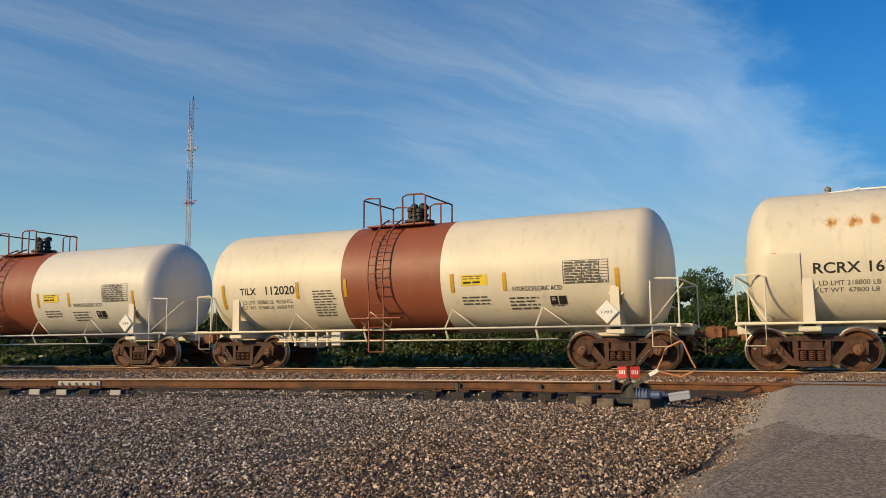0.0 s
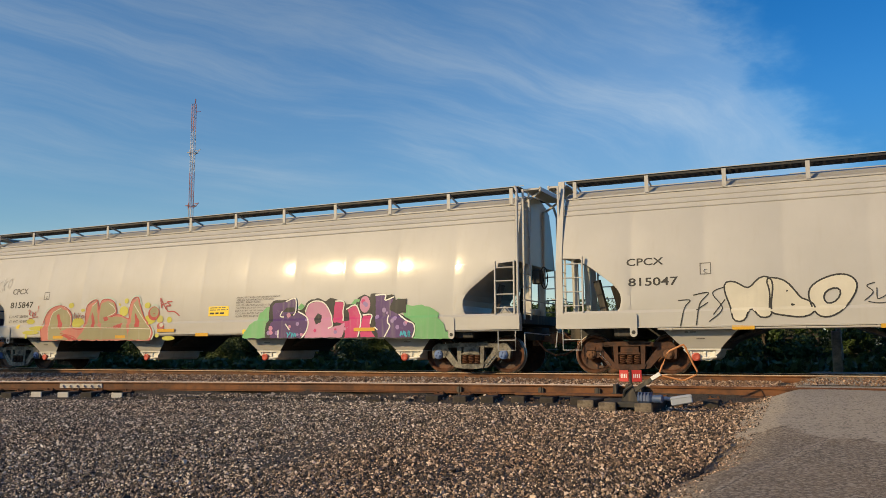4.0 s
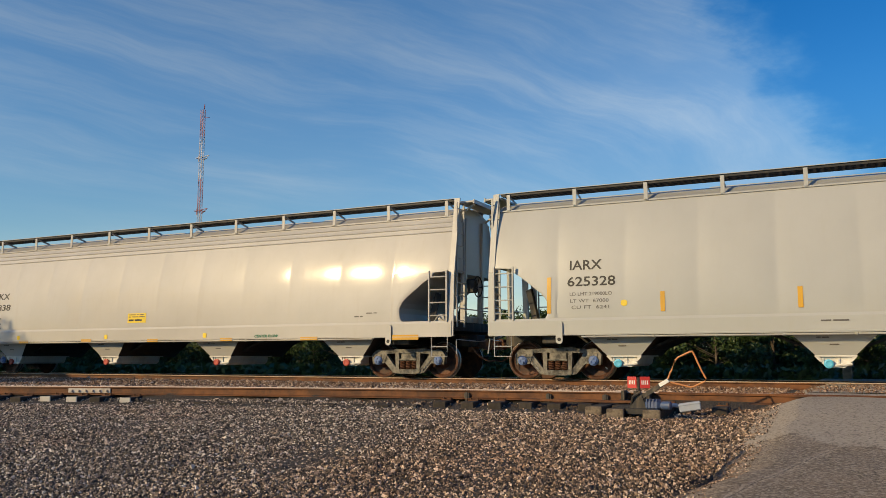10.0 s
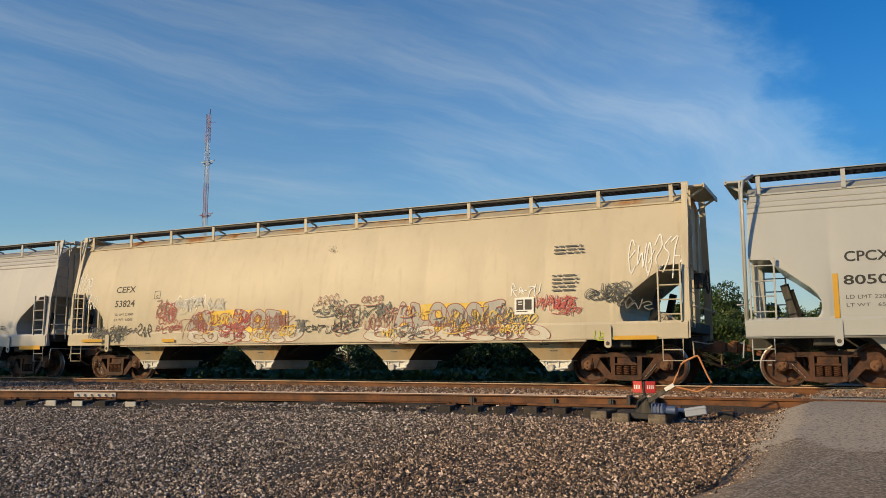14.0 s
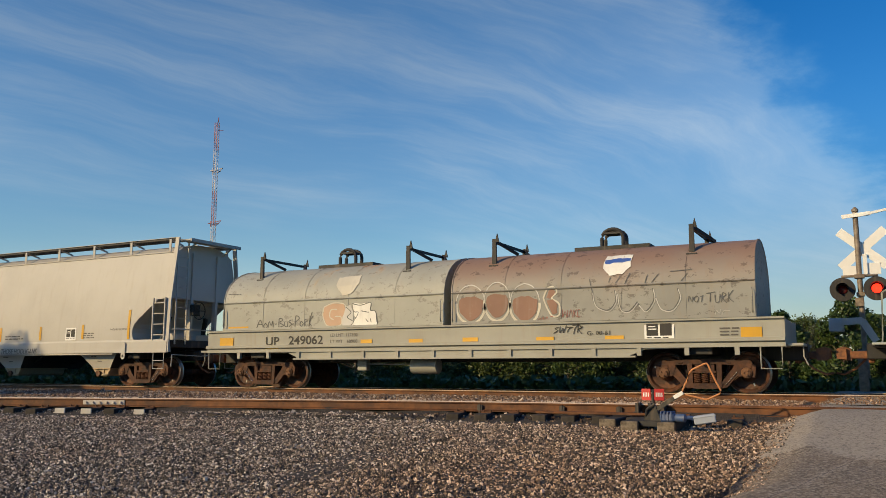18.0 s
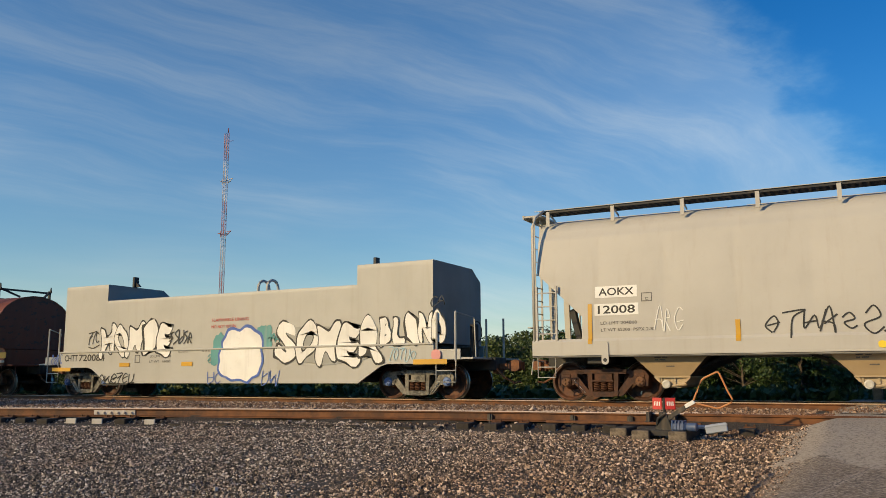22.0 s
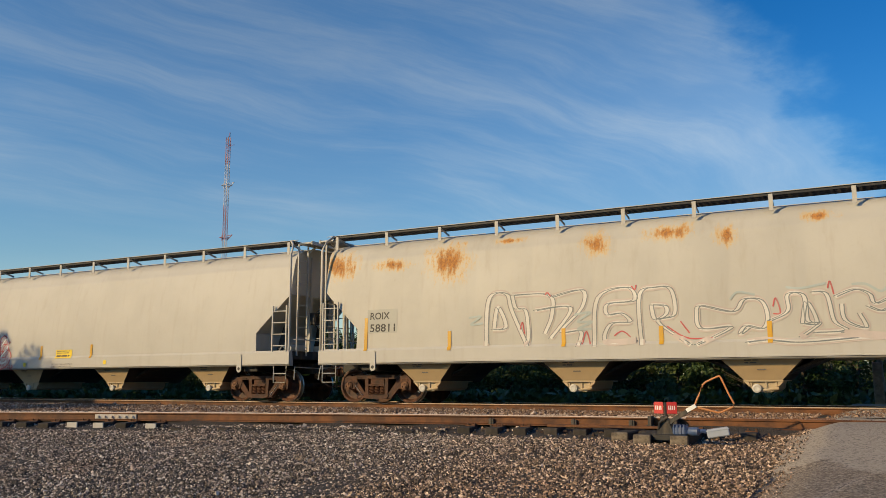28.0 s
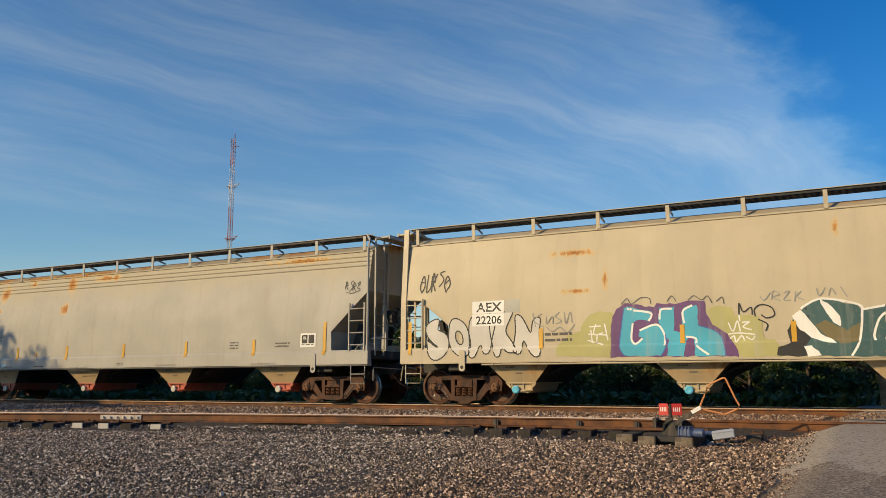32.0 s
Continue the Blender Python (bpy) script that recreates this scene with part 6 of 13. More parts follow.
        for dx in (-0.18, 0.18):
            tube(bm, [(x + dx, -0.26, z)] + [(x + dx, -0.26 * math.cos(a), z + 0.26 + 0.24 * math.sin(a)) for a in np.linspace(0, math.pi, 9)] + [(x + dx, 0.26, z)], 0.045, 8)
        part("lifting_bail", bm, M_BLACK if not low else hood_mat, h)
    for x, z in posts:
        bm = bmesh.new()
        box(bm, x - 0.05, x + 0.05, -0.5, -0.3, z, z + 0.34, 0.01)
        prism(bm, [(x - 0.1, z), (x + 0.25, z), (x + 0.05, z + 0.18)], -0.44, -0.36)
        part("lifting_guide", bm, M_GRATE, h)
    for s in (-1, 1):
        bm = bmesh.new()
        box(bm, s * (hb + 0.06), s * (hb + 1.10), -1.5, 1.5, 1.02, 1.07, 0.01)
        prism(bm, [(s * (hb + 0.06), 1.02), (s * (hb + 0.75), 1.02), (s * (hb + 0.75), 1.28), (s * (hb + 0.06), 1.28)], -1.52, -1.49)
        part("end_platform", bm, mat, car)
        for y in (-1.52, 1.52):
            bm = bmesh.new()
            for x in (hb + 0.08, hb + 0.62):
                tube(bm, [(s * x, y, 0.98), (s * x, y, 2.22)], 0.03, 6)
            tube(bm, [(s * (hb + 0.06), y, 0.98), (s * (hb + 0.06), y, 0.45), (s * (hb + 0.62), y, 0.45), (s * (hb + 0.62), y, 0.98)], 0.018, 5)
            tube(bm, [(s * (hb + 0.06), y, 0.74), (s * (hb + 0.62), y, 0.74)], 0.014, 5)
            if y < 0:
                tube(bm, [(s * (hb + 0.62), -1.52, 2.22), (s * (hb + 0.85), -0.9, 2.1), (s * (hb + 0.9), -0.9, 1.05)], 0.022, 5)
            part("end_railing", bm, mat, car)
        if s > 0:
            bm = bmesh.new()
            tube(bm, [(hb + 0.75, -0.5 + 0.27 * math.cos(a), 1.75 + 0.27 * math.sin(a)) for a in np.linspace(0, math.tau, 17)], 0.016, 5)
            box(bm, hb + 0.6, hb + 0.72, -0.65, -0.35, 1.05, 1.95, 0.02)
            part("brake_wheel", bm, M_BLACK, car, "black hand brake wheel")
    hull = Hull(0, 9, 0, 1.5, 1)
    hull.y = lambda z: 1.552 if z < 1.41 else (1.466 if low else 1.515)
    return car, hull, hb

# ---- the cars, front to back as they pass ----
# worn places on single cars: middle along the car, height, reach along and up
SPOTS = {}
SPOTS[7] = ((-8.70, 3.67, 0.63, 0.14), (-8.00, 3.75, 0.42, 0.09), (-4.75, 3.69, 0.37, 0.50), (-4.90, 4.05, 0.73, 0.12), (-2.10, 3.62, 0.31, 0.37), (-1.75, 4.08, 1.21, 0.09), (-0.70, 3.62, 0.21, 0.32), (2.50, 3.17, 0.31, 0.14), (2.40, 3.90, 0.21, 0.23), (2.40, 4.10, 0.84, 0.09), (6.05, 3.83, 0.47, 0.33), (6.20, 4.05, 1.26, 0.12), (7.10, 3.78, 0.21, 0.20), (8.60, 3.80, 0.63, 0.09), (8.80, 4.12, 0.53, 0.09), (9.20, 3.08, 0.11, 0.14))
SPOTS[22] = ((-8.86, 3.76, 0.73, 0.44), (-7.14, 3.67, 0.61, 0.19), (-5.43, 3.63, 0.72, 0.59), (-3.72, 4.07, 0.47, 0.09), (-1.50, 3.80, 0.41, 0.34), (0.19, 3.94, 0.67, 0.23), (1.50, 3.75, 0.29, 0.27), (3.35, 4.02, 0.37, 0.14), (6.77, 3.74, 0.55, 0.46), (8.28, 3.84, 0.35, 0.34))
SPOTS[24] = ((-8.30, 4.25, 0.53, 0.16), (-6.80, 4.25, 0.44, 0.12), (-6.47, 3.74, 0.35, 0.30), (-6.57, 3.11, 0.12, 0.12), (-4.96, 4.02, 0.27, 0.12), (-4.92, 4.25, 1.15, 0.12), (-3.45, 4.25, 0.80, 0.10), (-2.92, 3.92, 0.27, 0.40), (-3.07, 3.06, 0.27, 0.22), (-2.43, 4.25, 0.80, 0.12), (-1.23, 4.04, 0.71, 0.14), (-1.61, 4.25, 0.80, 0.10), (-4.22, 1.54, 0.07, 0.12), (-8.34, 2.31, 0.14, 0.22), (6.90, 4.05, 1.31, 0.10))
SPOTS[25] = ((-4.67, 2.71, 0.45, 0.09), (-3.97, 2.99, 0.09, 0.35), (0.95, 3.77, 0.09, 0.26), (-4.78, 3.65, 0.60, 0.11))
SPOTS[2] = ((-4.88, 3.10, 0.15, 0.14), (-4.40, 3.10, 0.18, 0.14), (-4.05, 3.12, 0.12, 0.14), (-3.02, 3.16, 0.33, 0.14), (-2.27, 3.16, 0.33, 0.14), (-1.82, 3.20, 0.09, 0.14), (3.23, 3.20, 0.27, 0.14), (3.83, 3.15, 0.15, 0.14), (4.30, 3.20, 0.12, 0.14), (5.17, 3.26, 0.21, 0.14), (5.65, 3.30, 0.18, 0.14))
P_FRESH = paint("grey_gloss", (0.425, 0.425, 0.40), rough=0.38, var=0.03, dirt=0.07, bump=0.02, coat=0.45)
P_FRESH_B = paint("grey_gloss_warm", (0.464, 0.444, 0.412), rough=0.40, var=0.04, dirt=0.10, bump=0.02, coat=0.38, seed=1)
P_TAN = paint("beige_faded", (0.53, 0.455, 0.325), rough=0.42, var=0.06, dirt=0.22, rust=0.12, seed=2, rust_z=4.15, rust_w=0.5)
P_CREAM = paint("cream_paint", (0.50, 0.475, 0.405), rough=0.45, var=0.06, dirt=0.22, seed=3, spots=SPOTS[7])
P_MATTE = paint("grey_matte", (0.485, 0.463, 0.415), rough=0.50, var=0.05, dirt=0.18, seed=4)
P_MATTE_R = paint("grey_matte_rusted", (0.49, 0.465, 0.405), rough=0.5, var=0.06, dirt=0.22, seed=5, spots=SPOTS[22])
P_GREY_R = paint("grey_streaked", (0.400, 0.380, 0.330), rough=0.5, var=0.10, dirt=0.3, rust=0.7, rust_z=4.25, rust_w=0.45, seed=6, spots=SPOTS[24], wash=((0.40, 0.345, 0.235), 3.0, 4.0))
P_NAHXP = paint("cream_rusty_posts", (0.46, 0.405, 0.29), rough=0.5, var=0.10, dirt=0.35, rust=0.35, seed=9)
P_NAHX = paint("grey_heavily_rusted", (0.465, 0.412, 0.305), rough=0.5, var=0.08, dirt=0.3, rust=1.0, rust_z=3.00, rust_w=0.80, seed=7, sheets=1.24)
P_WHITEWASH = paint("white_overspray", (0.592, 0.576, 0.544), rough=0.5, var=0.05, dirt=0.15, seed=8)
P_TANKW = paint("tank_white", (0.763, 0.682, 0.534), rough=0.40, var=0.05, dirt=0.20, seed=9)
P_TANKW2 = paint("tank_white_stained", (0.72, 0.65, 0.51), rough=0.40, var=0.05, dirt=0.25, seed=10, spots=SPOTS[2])
P_TANKW3 = paint("tank_clean_white", (0.72, 0.68, 0.60), rough=0.40, var=0.04, dirt=0.14, seed=29)
P_BAND = paint("oxide_red_band", (0.27, 0.078, 0.038), rough=0.45, var=0.10, dirt=0.15, seed=11)
P_NAVY = paint("navy_blue", (0.018, 0.025, 0.075), rough=0.35, var=0.1, dirt=0.18, seed=12)
P_COIL = paint("coil_grey", (0.288, 0.284, 0.255), rough=0.5, var=0.12, dirt=0.35, wash=((0.27, 0.155, 0.105), 2.2, 3.3), chips=0.5, seed=13)
P_COIL_PALE = paint("coil_pale_grey", (0.36, 0.36, 0.315), rough=0.5, var=0.10, dirt=0.25, rust=0.25, rust_z=3.2, rust_w=1.6, chips=0.3, seed=21)
P_COILSILL = paint("coil_sill_grey", (0.336, 0.328, 0.280), rough=0.5, var=0.10, dirt=0.35, seed=14)
P_CHTT = paint("silver_grey", (0.39, 0.41, 0.365), rough=0.40, var=0.04, dirt=0.12, seed=15)
P_FOIL = paint("wrinkled_silver", (0.44, 0.46, 0.405), rough=0.32, var=0.04, dirt=0.10, seed=16, coat=0.45)
P_CNW = paint("boxcar_red", (0.168, 0.040, 0.014), rough=0.5, var=0.15, dirt=0.10, chips=0.75, seed=17)
P_CHTT2 = paint("warm_grey", (0.455, 0.445, 0.40), rough=0.45, var=0.05, dirt=0.15, seed=18)
P_AEX = paint("faded_yellow_cream", (0.512, 0.436, 0.297), rough=0.45, var=0.06, dirt=0.2, rust=0.8, rust_z=4.32, rust_w=0.35, seed=19, spots=SPOTS[25])
P_TANBAY = paint("tan_bay", (0.405, 0.293, 0.164), rough=0.5, dirt=0.3, rust=0.15, seed=22)
P_TANGATE = paint("tan_chute", (0.440, 0.344, 0.214), rough=0.5, dirt=0.35, rust=0.2, seed=20)
M_CAPRED = paint("cap_red", (0.50, 0.08, 0.05), dirt=0.2)
M_CAPCYAN = paint("cap_cyan", (0.11, 0.50, 0.72), dirt=0.15)
M_GATEPALE = paint("gate_pale", (0.70, 0.675, 0.61), dirt=0.25)
M_GATERED = paint("gate_red", (0.45, 0.10, 0.06), dirt=0.3)

P_CREAMP = paint("cream_plain", (0.49, 0.465, 0.40), dirt=0.3, seed=3)
P_TANP = paint("beige_plain", (0.52, 0.45, 0.33), dirt=0.25, seed=2)
P_GREYP = paint("grey_plain", (0.400, 0.380, 0.338), dirt=0.35, seed=6)
P_AEXP = paint("cream_yellow_plain", (0.496, 0.424, 0.297), dirt=0.25, seed=19)
C = {}
HCL = "cream tank car with an oxide-red middle band"
C[0] = tank(HCL, -30.49, -19.56, 1.50, 2.43, 6.02, P_TANKW3, (-1.9, 1.15), P_BAND, frame_mat=P_TANKW3, rail_mat=P_BAND, shift=-0.09)
C[1] = tank(HCL + " and hazard placards", -15.51, -4.58, 1.50, 2.43, 6.02, P_TANKW, (-1.9, 1.15), P_BAND, frame_mat=P_TANKW, rail_mat=P_BAND, shift=-0.09)
C[2] = tank("rust-spotted cream tank car with an oxide-red middle band", -0.51, 10.24, 1.50, 2.43, 6.04, P_TANKW2, (-1.7, 1.2), P_BAND, frame_mat=P_TANKW2, rail_mat=P_BAND, dome="drum", shields=True)
C[3] = tank("cream tank car with a navy blue lower half", 14.2, 26.72, 1.58, 2.56, 7.15, P_TANKW, None, None, lower_mat=P_NAVY, frame_mat=P_NAVY, rail_mat=P_TANKW, dome="box", cone=True)
C[4] = hopper("glossy grey covered hopper with coloured graffiti along its side", 30.90, 47.60, P_FRESH_B, new_style=True, ribs=3, style="tube", cap_mat=M_CAPRED, gate_mat=M_GATEPALE)
C[5] = hopper("glossy grey covered hopper with black outline graffiti", 51.60, 68.17, P_FRESH_B, ribs=3, cap_mat=M_CAPRED, gate_mat=M_GATEPALE)
C[6] = hopper("clean glossy grey covered hopper", 72.17, 88.74, P_FRESH, new_style=True, cap_mat=M_TIE_PALE, gate_mat=M_GATERED)
C[7] = hopper("cream covered hopper with rust stains and faded graffiti", 92.90, 109.35, P_CREAM, post_mat=P_CREAMP, cap_mat=M_RUST_CAP, gate_mat=P_TANGATE, posts=14, curve=10)
C[8] = hopper("clean glossy grey covered hopper with roof ribs", 113.20, 129.99, P_FRESH_B, new_style=True, ribs=3, cap_mat=M_CAPRED, gate_mat=M_GATEPALE)
C[9] = hopper("clean glossy pale grey covered hopper", 134.08, 150.59, P_FRESH, new_style=True, cap_mat=M_CAPCYAN, gate_mat=M_GATEPALE)
C[10] = hopper("glossy warm grey covered hopper with roof ribs", 154.84, 171.50, P_FRESH_B, ribs=3, cap_mat=M_CAPRED, gate_mat=M_GATEPALE)
C[11] = hopper("beige covered hopper with yellow and red graffiti", 175.67, 192.10, P_TAN, post_mat=P_TANP, cap_mat=M_TIE_PALE, gate_mat=M_GATEPALE, bay_mat=P_TANGATE)
C[12] = hopper("clean grey covered hopper with roof ribs", 196.35, 212.60, P_FRESH, ribs=3, style="tube", cap_mat=M_CAPRED, gate_mat=M_GATEPALE)
C[13] = hopper("warm grey covered hopper with white and black outline graffiti", 216.74, 233.12, P_MATTE, cap_mat=M_RUST_CAP, gate_mat=P_TANGATE, curve=10)
C[14] = coil_car("grey-green coil car with two arched hoods, weathered and tagged", 237.97, 250.29, P_COIL, (P_COIL_PALE, P_COIL), P_COILSILL)
C[15] = well_coil_car("silver-grey coil car with a square wrinkled cover", 255.49, 264.06, P_CHTT, P_FOIL, False)
C[16] = coil_car("rust-red coil car with two arched hoods and white tags", 269.53, 281.34, P_CNW, P_CNW, P_CNW, lip_mat=P_TANKW, top=3.60, joint=2.53, guides=((0.8, 1.30), (1.15, 0.75)))
C[17] = well_coil_car("pale grey coil car with a low cover and graffiti", 286.75, 299.45, P_CHTT2, P_CHTT2, True)
C[18] = hopper("grey covered hopper with black and magenta tags", 304.47, 319.97, P_MATTE, style="tube", cap_mat=M_TIE_PALE, gate_mat=P_TANGATE, curve=11, cut="slant", shoulder=True, bay_mat=P_TANBAY)
C[19] = hopper("grey covered hopper with heavy orange rust along its top", 324.25, 339.61, P_NAHX, post_mat=P_NAHXP, cap_mat=M_CAPCYAN, gate_mat=P_TANGATE, curve=30, posts=18, deep=True, cut="plain", bay_mat=P_NAHXP)
C[20] = hopper("grey covered hopper with huge white block-letter graffiti", 343.76, 359.37, P_WHITEWASH, post_mat=P_MATTE, style="tube", cap_mat=M_TIE_PALE, gate_mat=P_TANGATE, curve=11, cut="slant", shoulder=True, bay_mat=P_TANBAY)
C[21] = hopper("grey covered hopper with red sketched graffiti", 363.59, 379.33, P_MATTE, style="tube", cap_mat=M_TIE_PALE, gate_mat=P_TANGATE, curve=11, cut="slant", shoulder=True, bay_mat=P_TANBAY)
C[22] = hopper("cream-grey covered hopper with rust spots and outline graffiti", 383.40, 399.01, P_MATTE_R, post_mat=P_MATTE, style="tube", cap_mat=M_TIE_PALE, gate_mat=P_TANGATE, curve=11, cut="slant", shoulder=True, bay_mat=P_TANBAY)
C[23] = hopper("grey covered hopper with lime and blue graffiti", 403.22, 418.82, P_MATTE, style="tube", cap_mat=M_TIE_PALE, gate_mat=P_TANGATE, curve=11, cut="slant", shoulder=True, bay_mat=P_TANBAY)
C[24] = hopper("streaked grey covered hopper with rust along the roof", 423.04, 438.68, P_GREY_R, post_mat=P_GREYP, style="tube", cap_mat=M_TIE_PALE, gate_mat=M_GATERED, curve=11, cut="slant", ribs=3, bay_mat=P_TANBAY)
C[25] = hopper("faded yellow covered hopper with blue and green graffiti", 442.78, 458.6, P_AEX, post_mat=P_AEXP, cap_mat=M_CAPCYAN, gate_mat=P_TANGATE, curve=14, bay_mat=P_TANGATE)

# ---- lettering, stripes and graffiti on the cars ----
CHARS = "ABCDEFGHIJKLMNOPQRSTUVWXYZ0123456789.-,&!'/"


def make_glyphs(offset):
    """The built-in font's letters as flat meshes: points, faces and width of each, fattened by offset."""
    temp = {}
    for c in CHARS:
        for s in (c, c + "I"):
            cu = bpy.data.curves.new("g", "FONT")
            cu.body, cu.size, cu.offset, cu.resolution_u = s, 1.0, offset, 3
            temp[s] = new("g", cu)
    deps = bpy.context.evaluated_depsgraph_get()
    got = {}
    ends = {}
    for s, ob in temp.items():
        me = bpy.data.meshes.new_from_object(ob.evaluated_get(deps))
        v = np.array([p.co[:2] for p in me.vertices]) if len(me.vertices) else np.zeros((0, 2))
        ends[s] = v[:, 0].max() if len(v) else 0
        if len(s) == 1:
            got[s] = (v, [tuple(p.vertices) for p in me.polygons])
        bpy.data.meshes.remove(me)
    for s, ob in temp.items():
        cu = ob.data
        bpy.data.objects.remove(ob)
        bpy.data.curves.remove(cu)
    out = {c: (v, f, ends[c + "I"] - ends["I"]) for c, (v, f) in got.items()}
    out[" "] = (np.zeros((0, 2)), [], 0.30)
    return out


PLAIN, SEMI, FAT, FATTER = make_glyphs(0.0), make_glyphs(0.016), make_glyphs(0.050), make_glyphs(0.085)


def outline_loops(v, f):
    """The rims of a flat letter as closed runs of its points."""
    count, nxt = {}, {}
    for q in f:
        for a, b in zip(q, q[1:] + q[:1]):
            count[(a, b)] = 1
    for a, b in count:
        if (b, a) not in count:
            nxt[a] = b
    loops = []
    while nxt:
        a = next(iter(nxt))
        loop = [a]
        while a in nxt:
            a = nxt.pop(a)
            loop.append(a)
        loops.append(loop)
    return loops


def rounded(glyphs, soft=5):
    """Letters with their corners rubbed round, as a spray can draws them."""
    out = {}
    for c, (v, f, adv) in glyphs.items():
        if not f:
            out[c] = (v, f, adv)
            continue
        bm = bmesh.new()
        for loop in outline_loops(v, f):
            pts = [v[k] for k in loop[:-1]]
            rim = []
            for a, b in zip(pts, pts[1:] + pts[:1]):
                n = max(1, round(math.hypot(*(b - a)) / 0.05))
                rim += [a + (b - a) * k / n for k in range(n)]
            rim = np.array(rim)
            for _ in range(soft):
                rim = rim * 0.4 + 0.3 * (np.roll(rim, 1, 0) + np.roll(rim, -1, 0))
            rim = rim[::2]
            if len(rim) < 4:
                continue
            vs = [bm.verts.new((*p, 0)) for p in rim]
            for k in range(len(vs)):
                bm.edges.new((vs[k], vs[(k + 1) % len(vs)]))
        bmesh.ops.triangle_fill(bm, use_beauty=False, use_dissolve=False, edges=bm.edges[:], normal=(0, 0, 1))
        bm.verts.index_update()
        w = np.array([p.co[:2] for p in bm.verts])
        for q in bm.faces:
            if q.normal.z < 0:
                q.normal_flip()
        out[c] = (w, [tuple(p.index for p in q.verts) for q in bm.faces], adv)
        bm.free()
    return out


ROUND, ROUNDER = rounded(FAT), rounded(FATTER, 6)


def skin(i, z):
    """Half width of car i's outside at height z, sills included."""
    hull = C[i][1]
    if i == 19 and z < 1.34:
        return float(np.interp(z, (0.50, 0.80, 1.34), (1.38, 1.45, 1.575)))
    if "covered_hopper" in C[i][0].name and z < 1.445 and i != 19:
        sill = 1.645 if i in TUBES else 1.625
        return sill if z < 1.385 else sill - (z - 1.385) / 0.06 * (sill - 1.60)
    return hull.y(z)


LAYERS = {}
TUBES = (4, 12, 18, 20, 21, 22, 23, 24)   # cars with the wider, square sill


def lay(i, name, verts, faces, mat, lift=0.012, fine=False, label=""):
    """Wraps a flat drawing (x, z) onto the near side of car i, each one a little above the last (lift over 1.2: a flat plate that far out)."""
    LAYERS[i] = LAYERS.get(i, 0) + 1
    lift = (lift if lift > 0.1 else (0.006 if "hopper" in C[i][0].name else 0.005) + 0.00022 * LAYERS[i]) + (0.006 if name == "reflective_stripe" else 0)
    bm = bmesh.new()
    vs = [bm.verts.new((x, 0, z)) for x, z in verts]
    for f in faces:
        try:
            bm.faces.new([vs[k] for k in f])
        except ValueError:
            pass
    if fine:
        zs_ = [z for _, z in verts]
        cuts = [z for z in (0.8, 1.34, 1.386, 1.444, 1.446, *np.arange(1.6, 4.2, 0.2)) if min(zs_) < z < max(zs_)]
        for z in cuts:
            bmesh.ops.bisect_plane(bm, geom=bm.verts[:] + bm.edges[:] + bm.faces[:], plane_co=(0, 0, z), plane_no=(0, 0, 1))
    for v in bm.verts:
        v.co.y = -(lift if lift > 1.2 else skin(i, v.co.z) + lift)
    me = bpy.data.meshes.new(name)
    bm.normal_update()
    for f in bm.faces:
        if f.normal.y > 0:
            f.normal_flip()
    bm.to_mesh(me)
    bm.free()
    me.materials.append(mat)
    return put(name, me, C[i][0], None, label)


def text(i, s, x, z, w, h, mat=None, lift=0.012, glyphs=None, slant=0.0):
    """A line of lettering that fills w by h metres from its lower left corner."""
    g = glyphs or (SEMI if h >= 0.15 else PLAIN)
    verts, faces, pen = [], [], 0.0
    for c in s:
        v, f, adv = g[c]
        k = len(verts)
        verts += [(p[0] + pen + slant * p[1], p[1]) for p in v]
        faces += [tuple(a + k for a in q) for q in f]
        pen += adv
    if h < 0.16:
        h *= 0.8
    xs_ = [p[0] for p in verts]
    zs_ = [p[1] for p in verts]
    a, b, lo, hi = min(xs_), max(xs_), min(zs_), max(zs_)
    verts = [(x + (p[0] - a) / (b - a) * w, z + (p[1] - lo) / (hi - lo) * h) for p in verts]
    return lay(i, "lettering", verts, faces, mat or M_INK, lift, h > 0.3)


def rect(i, name, x0, z0, x1, z1, mat, lift=0.010, label=""):
    return lay(i, name, [(x0, z0), (x1, z0), (x1, z1), (x0, z1)], [(0, 1, 2, 3)], mat, lift, True, label)


def bars(i, x0, z0, x1, z1, n, mat=None, lift=0.011):
    """Lines of small unreadable print."""
    r_ = random.Random(int(x0 * 100) + n)
    verts, faces = [], []
    step = (z1 - z0) / n
    for k in range(n):
        z = z1 - (k + 0.72) * step
        x = x0
        end = x0 + (x1 - x0) * r_.uniform(0.72, 1.0)
        while x < end - 0.03:
            w = min(r_.uniform(0.08, 0.3), end - x)
            b = len(verts)
            verts += [(x, z), (x + w, z), (x + w, z + step * 0.42), (x, z + step * 0.42)]
            faces.append((b, b + 1, b + 2, b + 3))
            x += w + 0.04
    return lay(i, "fine_print", verts, faces, mat or M_INKGREY, lift)


def stripe(i, x, z0, z1, w=0.10):
    return rect(i, "reflective_stripe", x - w / 2, z0, x + w / 2, z1, M_YELLOW, 0.017)


def dash(i, x0, z0, x1, z1):
    return rect(i, "reflective_stripe", x0, z0, x1, z1, M_YELLOW, 0.017)


